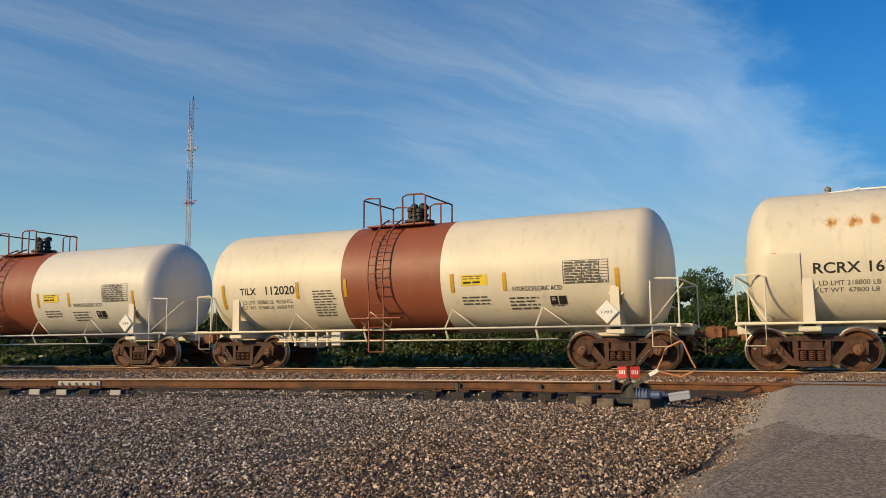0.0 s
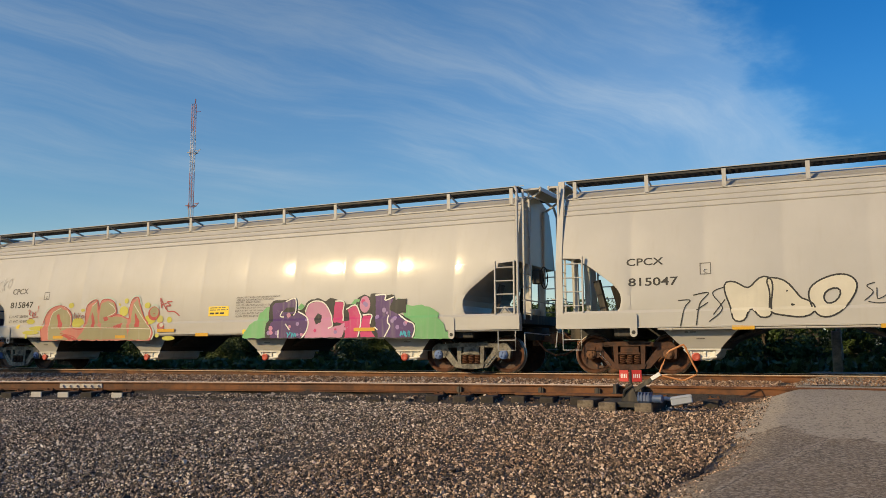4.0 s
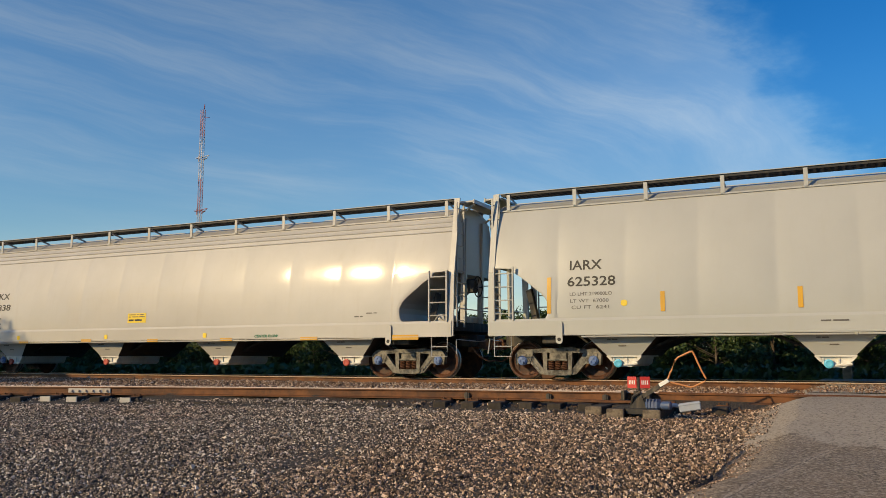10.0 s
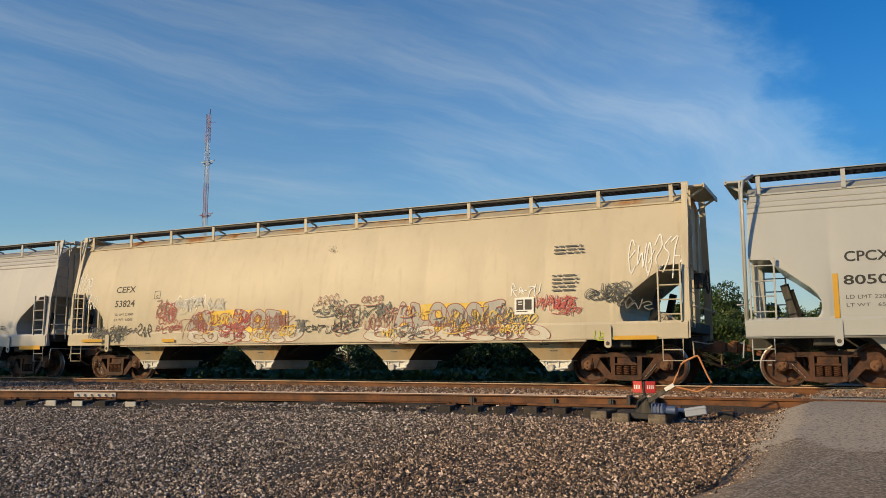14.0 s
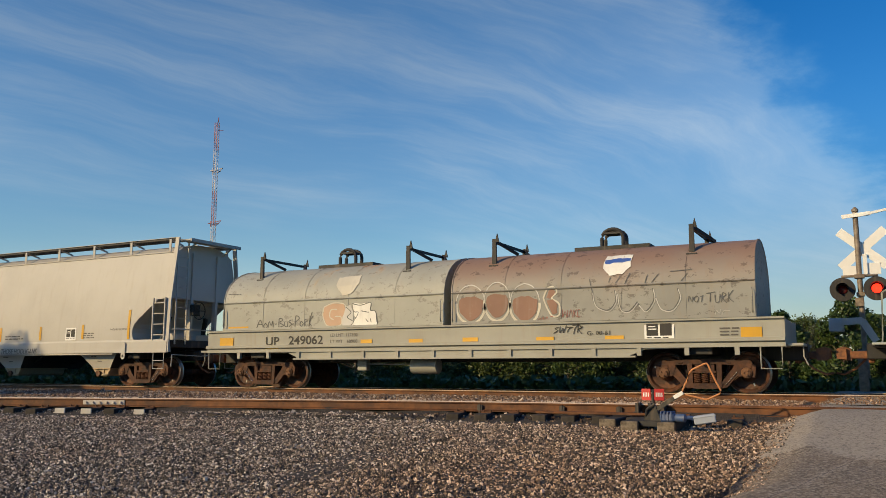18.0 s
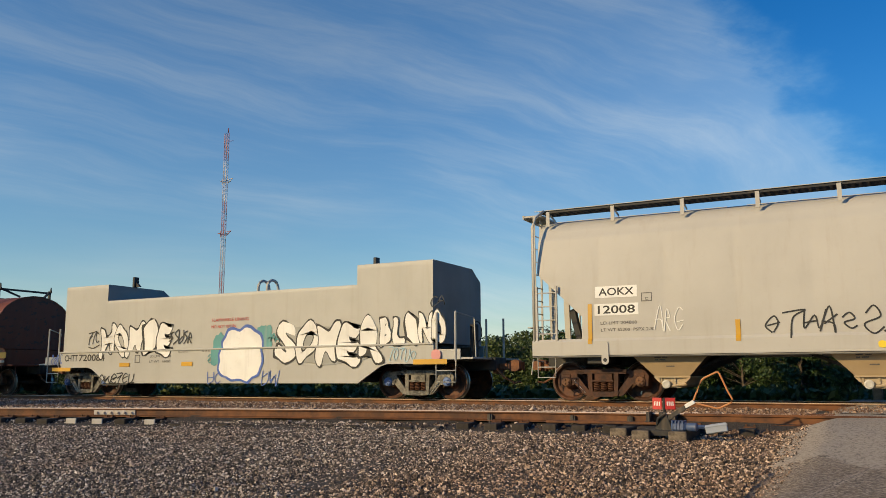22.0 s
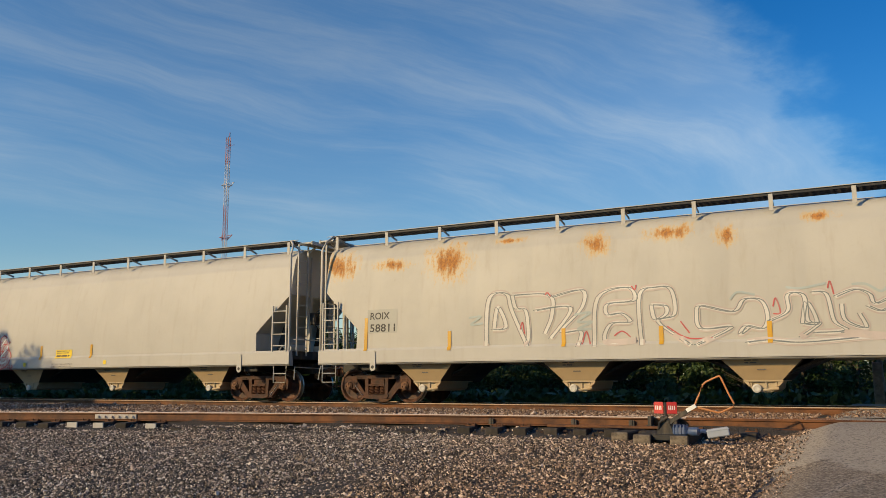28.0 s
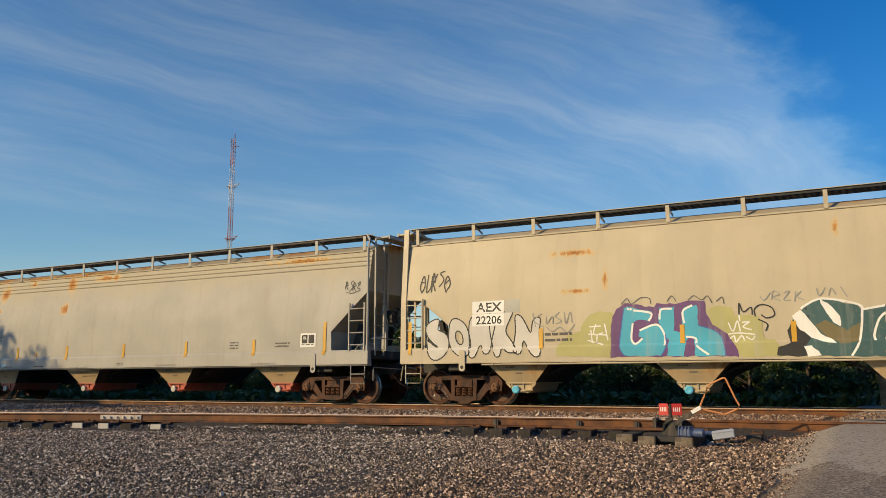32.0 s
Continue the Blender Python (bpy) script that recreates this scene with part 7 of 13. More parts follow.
def placard(i, x0, z0, x1, z1):
    rect(i, "emergency_placard", x0, z0, x1, z1, M_YTAG, 0.014, "yellow emergency placard with dark print")
    h = z1 - z0
    bars(i, x0 + 0.05, z0 + h * 0.52, x1 - 0.02, z1 - h * 0.04, 2, M_INKGREY, 0.019)
    bars(i, x0 + 0.05, z0 + h * 0.06, x1 - 0.02, z0 + h * 0.5, 1, M_INK, 0.019)


def stencil_panel(i, x0, z0, x1, z1):
    """A black two-part data panel in a white frame."""
    w, h = x1 - x0, z1 - z0
    if i > 3:
        rect(i, "data_panel", x0 - 0.05, z0 - 0.05, x1 + 0.05, z1 + 0.05, M_WHITE, 0.013)
    rect(i, "data_panel", x0, z0 + h * 0.2, x0 + w * 0.46, z1, M_INK, 0.017)
    rect(i, "data_panel", x0 + w * 0.54, z0 + h * 0.2, x1, z1, M_INK, 0.017)
    bars(i, x0, z0, x1, z0 + h * 0.16, 1, M_INK, 0.017)
    bars(i, x0 + 0.04, z0 + h * 0.55, x0 + w * 0.4, z1 - h * 0.1, 2, M_WHITE, 0.020)


def chart(i, x0, z0, x1, z1, dark=False):
    """A printed table of unreadable figures."""
    if dark:
        rect(i, "data_table", x0, z0, x1, z1, M_INK, 0.013)
    rows = 8
    for k in range(rows + 1):
        z = z0 + (z1 - z0) * k / rows
        rect(i, "data_table", x0, z, x1, z + 0.012, M_INKGREY if not dark else M_WHITE, 0.016)
    for f in (0, 0.42, 0.62, 0.8, 1.0):
        x = x0 + (x1 - x0) * f
        rect(i, "data_table", x - 0.006, z0, x + 0.006, z1, M_INKGREY if not dark else M_WHITE, 0.016)
    if not dark:
        bars(i, x0 + 0.04, z0, x1 - 0.02, z1, rows, M_INKGREY, 0.019)


def frame_box(i, x0, z0, x1, z1, s=""):
    for a in ((x0, z0, x1, z0 + 0.018), (x0, z1 - 0.018, x1, z1), (x0, z0, x0 + 0.018, z1), (x1 - 0.018, z0, x1, z1)):
        rect(i, "stencil_box", *a, M_INKGREY)
    if s:
        text(i, s, x0 + (x1 - x0) * 0.33, z0 + (z1 - z0) * 0.15, (x1 - x0) * 0.34, (z1 - z0) * 0.38)


def diamond(i, x, z, s, mat, s_text, ink):
    up = 1.47
    lay(i, "hazard_placard", [(x, z - s), (x + s, z), (x, z + s), (x - s, z)], [(0, 1, 2, 3)], M_WHITE, up, label="hazard placard with the number " + s_text)
    k = s * 0.9
    lay(i, "hazard_placard", [(x, z - k), (x + k, z), (x, z + k), (x - k, z)], [(0, 1, 2, 3)], mat, up + 0.004)
    rect(i, "hazard_placard", x - s * 0.52, z - s * 0.2, x + s * 0.52, z + s * 0.2, M_WHITE, up + 0.008)
    text(i, s_text, x - s * 0.46, z - s * 0.15, s * 0.92, s * 0.3, M_INK, up + 0.012)


def smooth(pts, n=6):
    out = []
    P = [pts[0], *pts, pts[-1]]
    for a, b, c, d in zip(P, P[1:], P[2:], P[3:]):
        for k in range(n):
            t = k / n
            out.append(tuple(0.5 * (2 * b[m] + (c[m] - a[m]) * t + (2 * a[m] - 5 * b[m] + 4 * c[m] - d[m]) * t * t + (3 * b[m] - a[m] - 3 * c[m] + d[m]) * t ** 3) for m in (0, 1)))
    out.append(pts[-1])
    return out


def ribbon(pts, w, verts, faces):
    for k, p in enumerate(pts):
        a, b = pts[max(0, k - 1)], pts[min(len(pts) - 1, k + 1)]
        dx, dz = b[0] - a[0], b[1] - a[1]
        L = math.hypot(dx, dz) or 1
        nx, nz = -dz / L * w / 2, dx / L * w / 2
        verts += [(p[0] + nx, p[1] + nz), (p[0] - nx, p[1] - nz)]
        if k:
            n = len(verts)
            faces.append((n - 4, n - 3, n - 1, n - 2))


def strokes(i, lines, w, mat, lift=0.021, name="graffiti_line", curved=True):
    verts, faces = [], []
    for pts in lines:
        ribbon(smooth(pts) if curved else pts, w, verts, faces)
    return lay(i, name, verts, faces, mat, lift)


FORMS = (((0, 0), (0.1, 1), (0.55, 0.55), (0.1, 0.5), (0.7, 0)), ((0.75, 0.85), (0.3, 1), (0.05, 0.5), (0.35, 0), (0.85, 0.2)), ((0, 1), (0.15, 0.1), (0.5, 0.7), (0.8, 0), (0.95, 1)),
         ((0.1, 0.7), (0.5, 1.0), (0.75, 0.65), (0.2, 0.35), (0.55, 0.0), (0.9, 0.15)), ((0.8, 1), (0.2, 0.8), (0.75, 0.45), (0.1, 0.05)), ((0, 0.05), (0.4, 1), (0.8, 0), (0.6, 0.4), (0.1, 0.42)),
         ((0.05, 1), (0.15, 0), (0.5, -0.05), (0.85, 0.3), (0.8, 1)), ((0.4, 0), (0.05, 0.4), (0.4, 0.95), (0.8, 0.5), (0.45, 0.02)), ((0, 0.95), (0.9, 1.0), (0.5, 0.6), (0.35, -0.15)))


def scribble(i, x0, z0, x1, z1, mat, seed, letters=4, w=0.035, lift=0.021):
    """A hand-sprayed tag that nobody can read: quick hooked strokes of uneven height."""
    r_ = random.Random(seed * 7 + int(x0 * 10))
    lines = []
    cell, tall = (x1 - x0) / letters, z1 - z0
    for k in range(letters):
        form = FORMS[r_.randrange(len(FORMS))]
        h, drop, lean, wide = r_.uniform(0.62, 1.0), r_.uniform(0.0, 0.25), r_.uniform(0.05, 0.3), r_.uniform(0.9, 1.25)
        lines.append([(x0 + cell * (k + wide * (p[0] + r_.uniform(-0.07, 0.07)) + lean * (p[1] - 0.3)), z0 + tall * min(1.0, drop + h * (p[1] + r_.uniform(-0.07, 0.07)) * (1 - drop))) for p in form])
        if r_.random() < 0.35:
            q = x0 + cell * (k + r_.uniform(0.1, 0.5))
            lines.append([(q, z0 + tall * r_.uniform(0.2, 0.5)), (q + cell * 0.7, z0 + tall * r_.uniform(0.4, 0.8))])
    if r_.random() < 0.4 and letters > 2:
        lines.append([(x0 + cell * 0.3, z0 - tall * 0.04), ((x0 + x1) / 2, z0 - tall * 0.12), (x1, z0 + tall * 0.1)])
    return strokes(i, lines, w * 0.75, mat, lift)


def clutter(i, x0, z0, x1, z1, count, mats, seed):
    """Many small thin tags crowded over one another."""
    r_ = random.Random(seed * 13 + i)
    for k in range(count):
        w, h = r_.uniform(0.35, 0.8), r_.uniform(0.22, 0.5)
        a, b = r_.uniform(x0, max(x0 + 0.01, x1 - w)), r_.uniform(z0, max(z0 + 0.01, z1 - h))
        scribble(i, a, b, a + w, b + h, mats[k % len(mats)], seed * 100 + k, r_.randint(2, 4), r_.uniform(0.02, 0.034))


def piece(i, s, x0, z0, x1, z1, fill, outline, seed=1, lift=0.018, thick=0.07, squash=1.0, shine=None):
    """Big painted letters: a dark fattened outline under a fill, each letter leaning its own way."""
    r_ = random.Random(seed)
    n = len(s)
    cell = (x1 - x0) / n
    for k, c in enumerate(s):
        if c == " ":
            continue
        lean, tall, drop, wide = r_.uniform(-0.22, 0.22), r_.uniform(0.88, 1.0), r_.uniform(0, 0.06), r_.uniform(1.06, 1.2)
        wob = r_.uniform(0, 6)
        inner = fill[k % len(fill)] if isinstance(fill, tuple) else fill
        for g, mat, li in ((ROUNDER, outline, lift), (ROUND, inner, lift + 0.004)):
            if mat is None:
                continue
            v, f, adv = g[c]
            base = ROUNDER[c][0]
            lo, hi = base.min(0), base.max(0)
            q = (v - lo) / (hi - lo)
            # the letter swells and bends as a hand sprays it
            swell = 1 + 0.11 * np.sin(4.2 * q[:, 1] + wob) + 0.04 * np.sin(9.0 * q[:, 1] + 2 * wob)
            zz = z0 + (z1 - z0) * (drop + q[:, 1] * tall + 0.07 * np.sin(4.5 * q[:, 0] + wob) + 0.04 * np.sin(9.0 * q[:, 0] - wob))
            xx = x0 + cell * (k + 0.5 + (q[:, 0] - 0.5) * wide * swell + lean * (q[:, 1] - 0.5) * 0.8 + 0.06 * np.sin(6.0 * q[:, 1] + wob))
            lay(i, "graffiti_letter", list(zip(xx, zz)), f, mat, li, True)


def hollow(i, s, x0, z0, x1, z1, ink, seed=1, lift=0.018, w=0.035, fill=None):
    """Outlined painted letters, each leaning and swelling its own way, with or without a fill."""
    r_ = random.Random(seed)
    cell = (x1 - x0) / len(s)
    lines = []
    for k, c in enumerate(s):
        v, f, adv = ROUNDER[c]
        lo, hi = v.min(0), v.max(0)
        lean, tall, drop, wide = r_.uniform(-0.25, 0.25), r_.uniform(0.84, 1.0), r_.uniform(0, 0.1), r_.uniform(1.02, 1.18)
        wob = r_.uniform(0, 6)
        pts = []
        for p in (v - lo) / (hi - lo):
            bulge = 1 + 0.10 * math.sin(5 * p[1] + wob)
            pts.append((x0 + cell * (k + 0.5 + (p[0] - 0.5) * wide * bulge + lean * (p[1] - 0.5) * 0.7), z0 + (z1 - z0) * (drop + p[1] * tall + 0.05 * math.sin(4 * p[0] + wob))))
        if fill:
            lay(i, "graffiti_letter", pts, f, fill, 0.01, True)
        for loop in outline_loops(v, f):
            lines.append([pts[j] for j in loop])
    strokes(i, lines, w, ink, lift, curved=False)


def blob(i, x0, z0, x1, z1, mat, seed, lift=0.012, rough_=0.18, n=26):
    """A cloud of background colour with an uneven edge."""
    r_ = random.Random(seed)
    cx, cz = (x0 + x1) / 2, (z0 + z1) / 2
    pts = []
    for j in range(n):
        a = j * math.tau / n
        sq = max(abs(math.cos(a)), abs(math.sin(a))) ** 0.6
        rr = 1 - r_.uniform(0, rough_) 
        pts.append((cx + (x1 - x0) / 2 * rr * math.cos(a) / sq * 0.95, cz + (z1 - z0) / 2 * rr * math.sin(a) / sq * 0.95))
    pts = smooth(pts + [pts[0]], 2)
    return lay(i, "graffiti_fill", [(cx, cz)] + pts, [(0, j + 1, j + 2) for j in range(len(pts) - 1)], mat, lift, True)


def shape(i, pts, mat, lift=0.013, name="graffiti_fill"):
    """A painted outline with corners, filled."""
    bm = bmesh.new()
    r_ = random.Random(len(pts))
    rim = []
    for a, b in zip(pts, pts[1:] + pts[:1]):
        n = max(1, int(math.hypot(b[0] - a[0], b[1] - a[1]) / 0.09))
        rim += [(a[0] + (b[0] - a[0]) * k / n + r_.uniform(-0.014, 0.014), a[1] + (b[1] - a[1]) * k / n + r_.uniform(-0.022, 0.014)) for k in range(n)]
    vs = [bm.verts.new((x, z, 0)) for x, z in rim]
    es = [bm.edges.new((vs[k], vs[(k + 1) % len(vs)])) for k in range(len(vs))]
    bmesh.ops.triangle_fill(bm, use_beauty=True, edges=es)
    bm.verts.index_update()
    v = [(a.co.x, a.co.y) for a in bm.verts]
    f = [[a.index for a in q.verts] for q in bm.faces]
    bm.free()
    return lay(i, name, v, f, mat, lift, True)


def flake_mat(name, a, b):
    """Dried splashes, each a shade of its own."""
    def build(n, at):
        rnd = n.add("ShaderNodeNewGeometry").outputs["Random Per Island"]
        c = n.mix(rnd, a, b)
        fine = n.noise(at, 22.0, 5, 0.7)
        return n.mix(n.math("MULTIPLY", fine, 0.35), c, tuple(k * 0.5 for k in b)), n.math("ADD", 0.7, n.math("MULTIPLY", fine, 0.2)), fine
    return shader(name, build)


M_SPLASH = flake_mat("brown_splash", (0.10, 0.075, 0.05), (0.26, 0.20, 0.13))


def splash(i, x0, z0, x1, z1, seed, count=90, tall=1.0):
    """Small ragged drops, thick in the middle and thin at the rim."""
    r_ = random.Random(seed * 31 + i)
    cx, cz, hx, hz = (x0 + x1) / 2, (z0 + z1) / 2, (x1 - x0) / 2, (z1 - z0) / 2
    verts, faces = [], []
    for _ in range(count):
        px = cx + hx * max(-1.2, min(1.2, r_.gauss(0, 0.48)))
        pz = cz + hz * max(-1.2, min(1.2, r_.gauss(0, 0.48)))
        w, h = 0.007 * r_.uniform(0.4, 1.5), 0.012 * r_.uniform(0.4, 2.4) * tall
        b = len(verts)
        for j in range(7):
            q = r_.uniform(0.55, 1.25)
            verts.append((px + w * q * math.cos(j * math.tau / 7), pz + h * q * math.sin(j * math.tau / 7)))
        faces.append(tuple(range(b, b + 7)))
    lay(i, "stain", verts, faces, M_SPLASH)


def disc(i, x0, z0, x1, z1, mat, n=16):
    """A round painted dot."""
    cx, cz = (x0 + x1) / 2, (z0 + z1) / 2
    pts = [(cx + (x1 - x0) / 2 * math.cos(k * math.tau / n), cz + (z1 - z0) / 2 * math.sin(k * math.tau / n)) for k in range(n)]
    return lay(i, "graffiti_fill", [(cx, cz)] + pts, [(0, k + 1, (k + 1) % n + 1) for k in range(n)], mat, 0.012, True)


def spray_fade(name, low, high, z0, z1):
    """Spray paint that fades from one colour to another up the letter."""
    def build(n, at):
        z = n.add("ShaderNodeSeparateXYZ", {0: at}).outputs[2]
        mist = n.noise(at, 14.0, 5, 0.6)
        f = n.step(n.math("ADD", z, n.math("MULTIPLY", n.math("SUBTRACT", mist, 0.5), 0.25)), z0, z1)
        c = n.mix(n.math("MULTIPLY", n.step(mist, 0.5, 0.8), 0.2), n.mix(f, low, high), (0.42, 0.40, 0.34))
        return c, n.math("ADD", 0.45, n.math("MULTIPLY", mist, 0.15)), mist
    return shader("spray_" + name, build)


def spray(name, col):
    return paint("spray_" + name, col, rough=0.5, var=0.12, dirt=0.42 if max(col) > 0.03 else 0.12, dust=(0.42, 0.40, 0.34))


S_BLACK, S_WHITE, S_RED, S_OLIVE = spray("black", (0.02, 0.02, 0.02)), spray("white", (0.82, 0.80, 0.74)), spray("red", (0.42, 0.055, 0.05)), spray("olive", (0.30, 0.27, 0.145))
S_LIME, S_YELLOW, S_ORANGE, S_PINK = spray("lime", (0.50, 0.60, 0.06)), spray("yellow", (0.78, 0.52, 0.06)), spray("orange", (0.48, 0.23, 0.11)), spray("pink", (0.70, 0.30, 0.28))
S_BLUE, S_CYAN, S_PURPLE, S_TEAL = spray("pale_blue", (0.36, 0.56, 0.62)), spray("cyan", (0.06, 0.40, 0.55)), spray("purple", (0.13, 0.05, 0.17)), spray("teal", (0.10, 0.33, 0.32))
S_GREY, S_DARK, S_GREEN, S_MAGENTA = spray("grey", (0.32, 0.32, 0.29)), spray("dark_grey", (0.10, 0.10, 0.095)), spray("green", (0.16, 0.24, 0.07)), spray("magenta", (0.52, 0.03, 0.16))
S_CREAM, S_RUSTRED, S_MUSTARD, S_NAVY = spray("cream", (0.60, 0.56, 0.46)), spray("rust_red", (0.30, 0.10, 0.07)), spray("mustard", (0.45, 0.42, 0.16)), spray("blue", (0.05, 0.12, 0.42))
S_SLATE, S_FADED, S_SAGE, S_PEACH = spray("blue_slate", (0.17, 0.19, 0.19)), spray("faded_blue", (0.40, 0.45, 0.43)), spray("sage", (0.27, 0.28, 0.21)), spray("peach", (0.55, 0.36, 0.24))

S_CHARTREUSE, S_AQUA, S_SALMON, S_MINT = spray("chartreuse", (0.50, 0.46, 0.06)), spray("pale_aqua", (0.42, 0.50, 0.44)), spray("salmon", (0.50, 0.17, 0.13)), spray("mint_green", (0.16, 0.42, 0.17))
S_VIOLET, S_ROSE, S_HOTPINK, S_LILAC, S_PALE = spray("violet", (0.085, 0.035, 0.15)), spray("rose", (0.55, 0.24, 0.38)), spray("hot_pink", (0.55, 0.04, 0.17)), spray("lilac", (0.30, 0.20, 0.42)), spray("faint_white", (0.56, 0.545, 0.51))
S_SPRAYRED, S_BLUSH = spray("spray_red", (0.50, 0.09, 0.085)), spray("blush", (0.54, 0.41, 0.36))
S_INKGREEN, S_INKTEAL, S_SKYBLUE, S_STRAW, S_BROWN = spray("ink_green", (0.028, 0.045, 0.022)), spray("ink_teal", (0.045, 0.065, 0.065)), spray_fade("sky_blue", (0.36, 0.50, 0.54), (0.30, 0.40, 0.43), 1.2, 2.2), spray("straw", (0.62, 0.45, 0.12)), spray("brown", (0.16, 0.13, 0.055))
S_AVEK = spray_fade("lime_fade", (0.30, 0.43, 0.035), (0.62, 0.62, 0.30), 1.45, 2.15)
S_BLUSHW, S_PALEW = spray("blush_haze", (0.50, 0.42, 0.37)), spray("pale_haze", (0.62, 0.59, 0.53))
S_BOTTLE = spray("tag_green", (0.025, 0.10, 0.045))
S_RUSTHAZE, S_PEACH, S_FADEDRED = spray("rust_haze", (0.255, 0.135, 0.092)), spray("peach", (0.42, 0.345, 0.26)), spray("faded_red", (0.36, 0.15, 0.085))
S_PALEBLUE = spray("pale_blue", (0.34, 0.40, 0.42))
S_WORN = spray("worn_lilac", (0.42, 0.395, 0.35))
S_GREYB, S_GREYP, S_TEALB = spray("slate", (0.145, 0.145, 0.14)), spray("plate_grey", (0.42, 0.41, 0.36)), spray("deep_teal", (0.04, 0.10, 0.10))
stripe(0, -5.89, 1.68, 2.36)
stripe(0, -3.32, 1.91, 2.36)
stripe(0, -1.77, 1.91, 2.38)
stripe(0, 1.38, 1.92, 2.38)
stripe(0, 2.78, 1.93, 2.36)
stripe(0, 5.55, 1.52, 2.35)
placard(0, 1.63, 2.08, 2.33, 2.34)
text(0, "HYDROCHLORIC ACID", 2.98, 1.90, 1.24, 0.14)
chart(0, 4.27, 2.03, 5.35, 2.56)
bars(0, -2.83, 1.41, -2.05, 2.13, 10)
bars(0, 1.61, 1.59, 2.52, 1.83, 3)
bars(0, 2.86, 1.45, 3.72, 1.78, 4)
stencil_panel(0, 3.89, 1.51, 4.29, 1.76)
diamond(0, 5.29, 1.35, 0.27, M_WHITE, "1789", M_INK)
text(1, "TILX", -5.29, 2.06, 0.56, 0.19)
text(1, "112020", -4.39, 2.04, 0.98, 0.24)
text(1, "LD LMT 205800 LB  93350 KG", -5.24, 1.80, 1.70, 0.13, M_INKGREY)
text(1, "LT WT  57400 LB  26050 KG", -5.24, 1.66, 1.70, 0.11, M_INKGREY)
stripe(1, -5.89, 1.68, 2.36)
stripe(1, -3.32, 1.91, 2.36)
stripe(1, -1.77, 1.91, 2.38)
stripe(1, 1.38, 1.92, 2.38)
stripe(1, 2.78, 1.93, 2.36)
stripe(1, 5.55, 1.52, 2.35)
placard(1, 1.63, 2.08, 2.33, 2.34)
text(1, "HYDROCHLORIC ACID", 2.98, 1.90, 1.24, 0.14)
chart(1, 4.27, 2.03, 5.35, 2.56)
bars(1, -2.83, 1.41, -2.05, 2.13, 10)
bars(1, 1.61, 1.59, 2.52, 1.83, 3)
bars(1, 2.86, 1.45, 3.72, 1.78, 4)
stencil_panel(1, 3.89, 1.51, 4.29, 1.76)
diamond(1, 5.29, 1.35, 0.27, M_WHITE, "1789", M_INK)
text(2, "RCRX 1679", -5.25, 2.03, 1.66, 0.23)
text(2, "LD LMT 218800 LB  99200 KG", -5.15, 1.79, 1.82, 0.12, M_INKGREY)
text(2, "LT WT  67800 LB  30500 KG", -5.14, 1.65, 1.82, 0.11, M_INKGREY)
stripe(2, -5.99, 1.82, 2.50)
stripe(2, -3.53, 2.08, 2.49)
stripe(2, -1.61, 2.07, 2.49)
stripe(2, 1.16, 2.06, 2.49)
stripe(2, 3.62, 2.07, 2.50)
stripe(2, 5.54, 1.63, 2.49)
placard(2, 2.78, 2.08, 3.52, 2.30)
text(2, "HYDROCHLORIC ACID", 1.39, 2.00, 1.19, 0.16)
chart(2, 4.37, 2.08, 5.47, 2.56)
bars(2, -2.68, 1.39, -1.64, 1.88, 6)
bars(2, 1.46, 1.62, 2.27, 1.80, 3)
bars(2, 2.91, 1.58, 3.60, 1.75, 3)
bars(2, 4.57, 1.57, 4.98, 1.77, 5)
strokes(2, [[(0.24, 1.56), (0.33, 2.14), (0.54, 2.29), (0.79, 2.18), (0.88, 1.86), (0.76, 1.6), (0.48, 1.66), (0.51, 1.97), (0.65, 2.13)], [(0.56, 2.08), (0.63, 1.87), (0.54, 1.82)], [(0.75, 2.13), (0.81, 1.88)], [(0.53, 1.6), (0.88, 1.54), (0.97, 1.85), (1.05, 1.66)], [(0.3, 1.68), (0.23, 1.5)]], 0.035, S_WHITE)
strokes(2, [[(0.95, 2.06), (1.02, 1.85), (1.11, 2.01)], [(1.05, 1.85), (1.16, 1.64), (1.22, 1.85)], [(1.13, 1.62), (1.2, 1.51), (1.27, 1.66)]], 0.025, S_WHITE)
strokes(2, [[(-1.43, 2.04), (-1.37, 1.77), (-1.25, 1.93), (-1.37, 2.04)], [(-1.25, 1.87), (-1.17, 1.65), (-1.07, 1.81)], [(-1.05, 1.79), (-0.98, 1.57), (-0.95, 1.79)], [(-1.4, 1.73), (-1.17, 1.55), (-1.0, 1.55)]], 0.025, S_WHITE)
frame_box(2, -3.10, 2.06, -2.83, 2.32, "C")
splash(2, 1.65, 2.1, 3.6, 3.2, 8, 420, 2.2)
splash(2, 2.1, 2.5, 3.0, 2.95, 9, 220, 1.2)
diamond(2, 5.31, 1.36, 0.27, M_WHITE, "1789", M_INK)
text(3, "TILX 401591", -6.12, 2.14, 1.95, 0.28)
text(3, "LD LMT 180500 LB  81900 KG", -6.05, 1.96, 1.74, 0.11, M_INKGREY)
text(3, "LT WT  82500 LB  37400 KG", -6.04, 1.82, 1.73, 0.11, M_INKGREY)
stripe(3, -7.09, 1.98, 2.88)
stripe(3, -4.03, 2.20, 2.63)
stripe(3, -1.80, 2.21, 2.65)
stripe(3, 1.27, 2.21, 2.67)
stripe(3, 3.72, 2.22, 2.67)
stripe(3, 6.93, 2.01, 2.91)
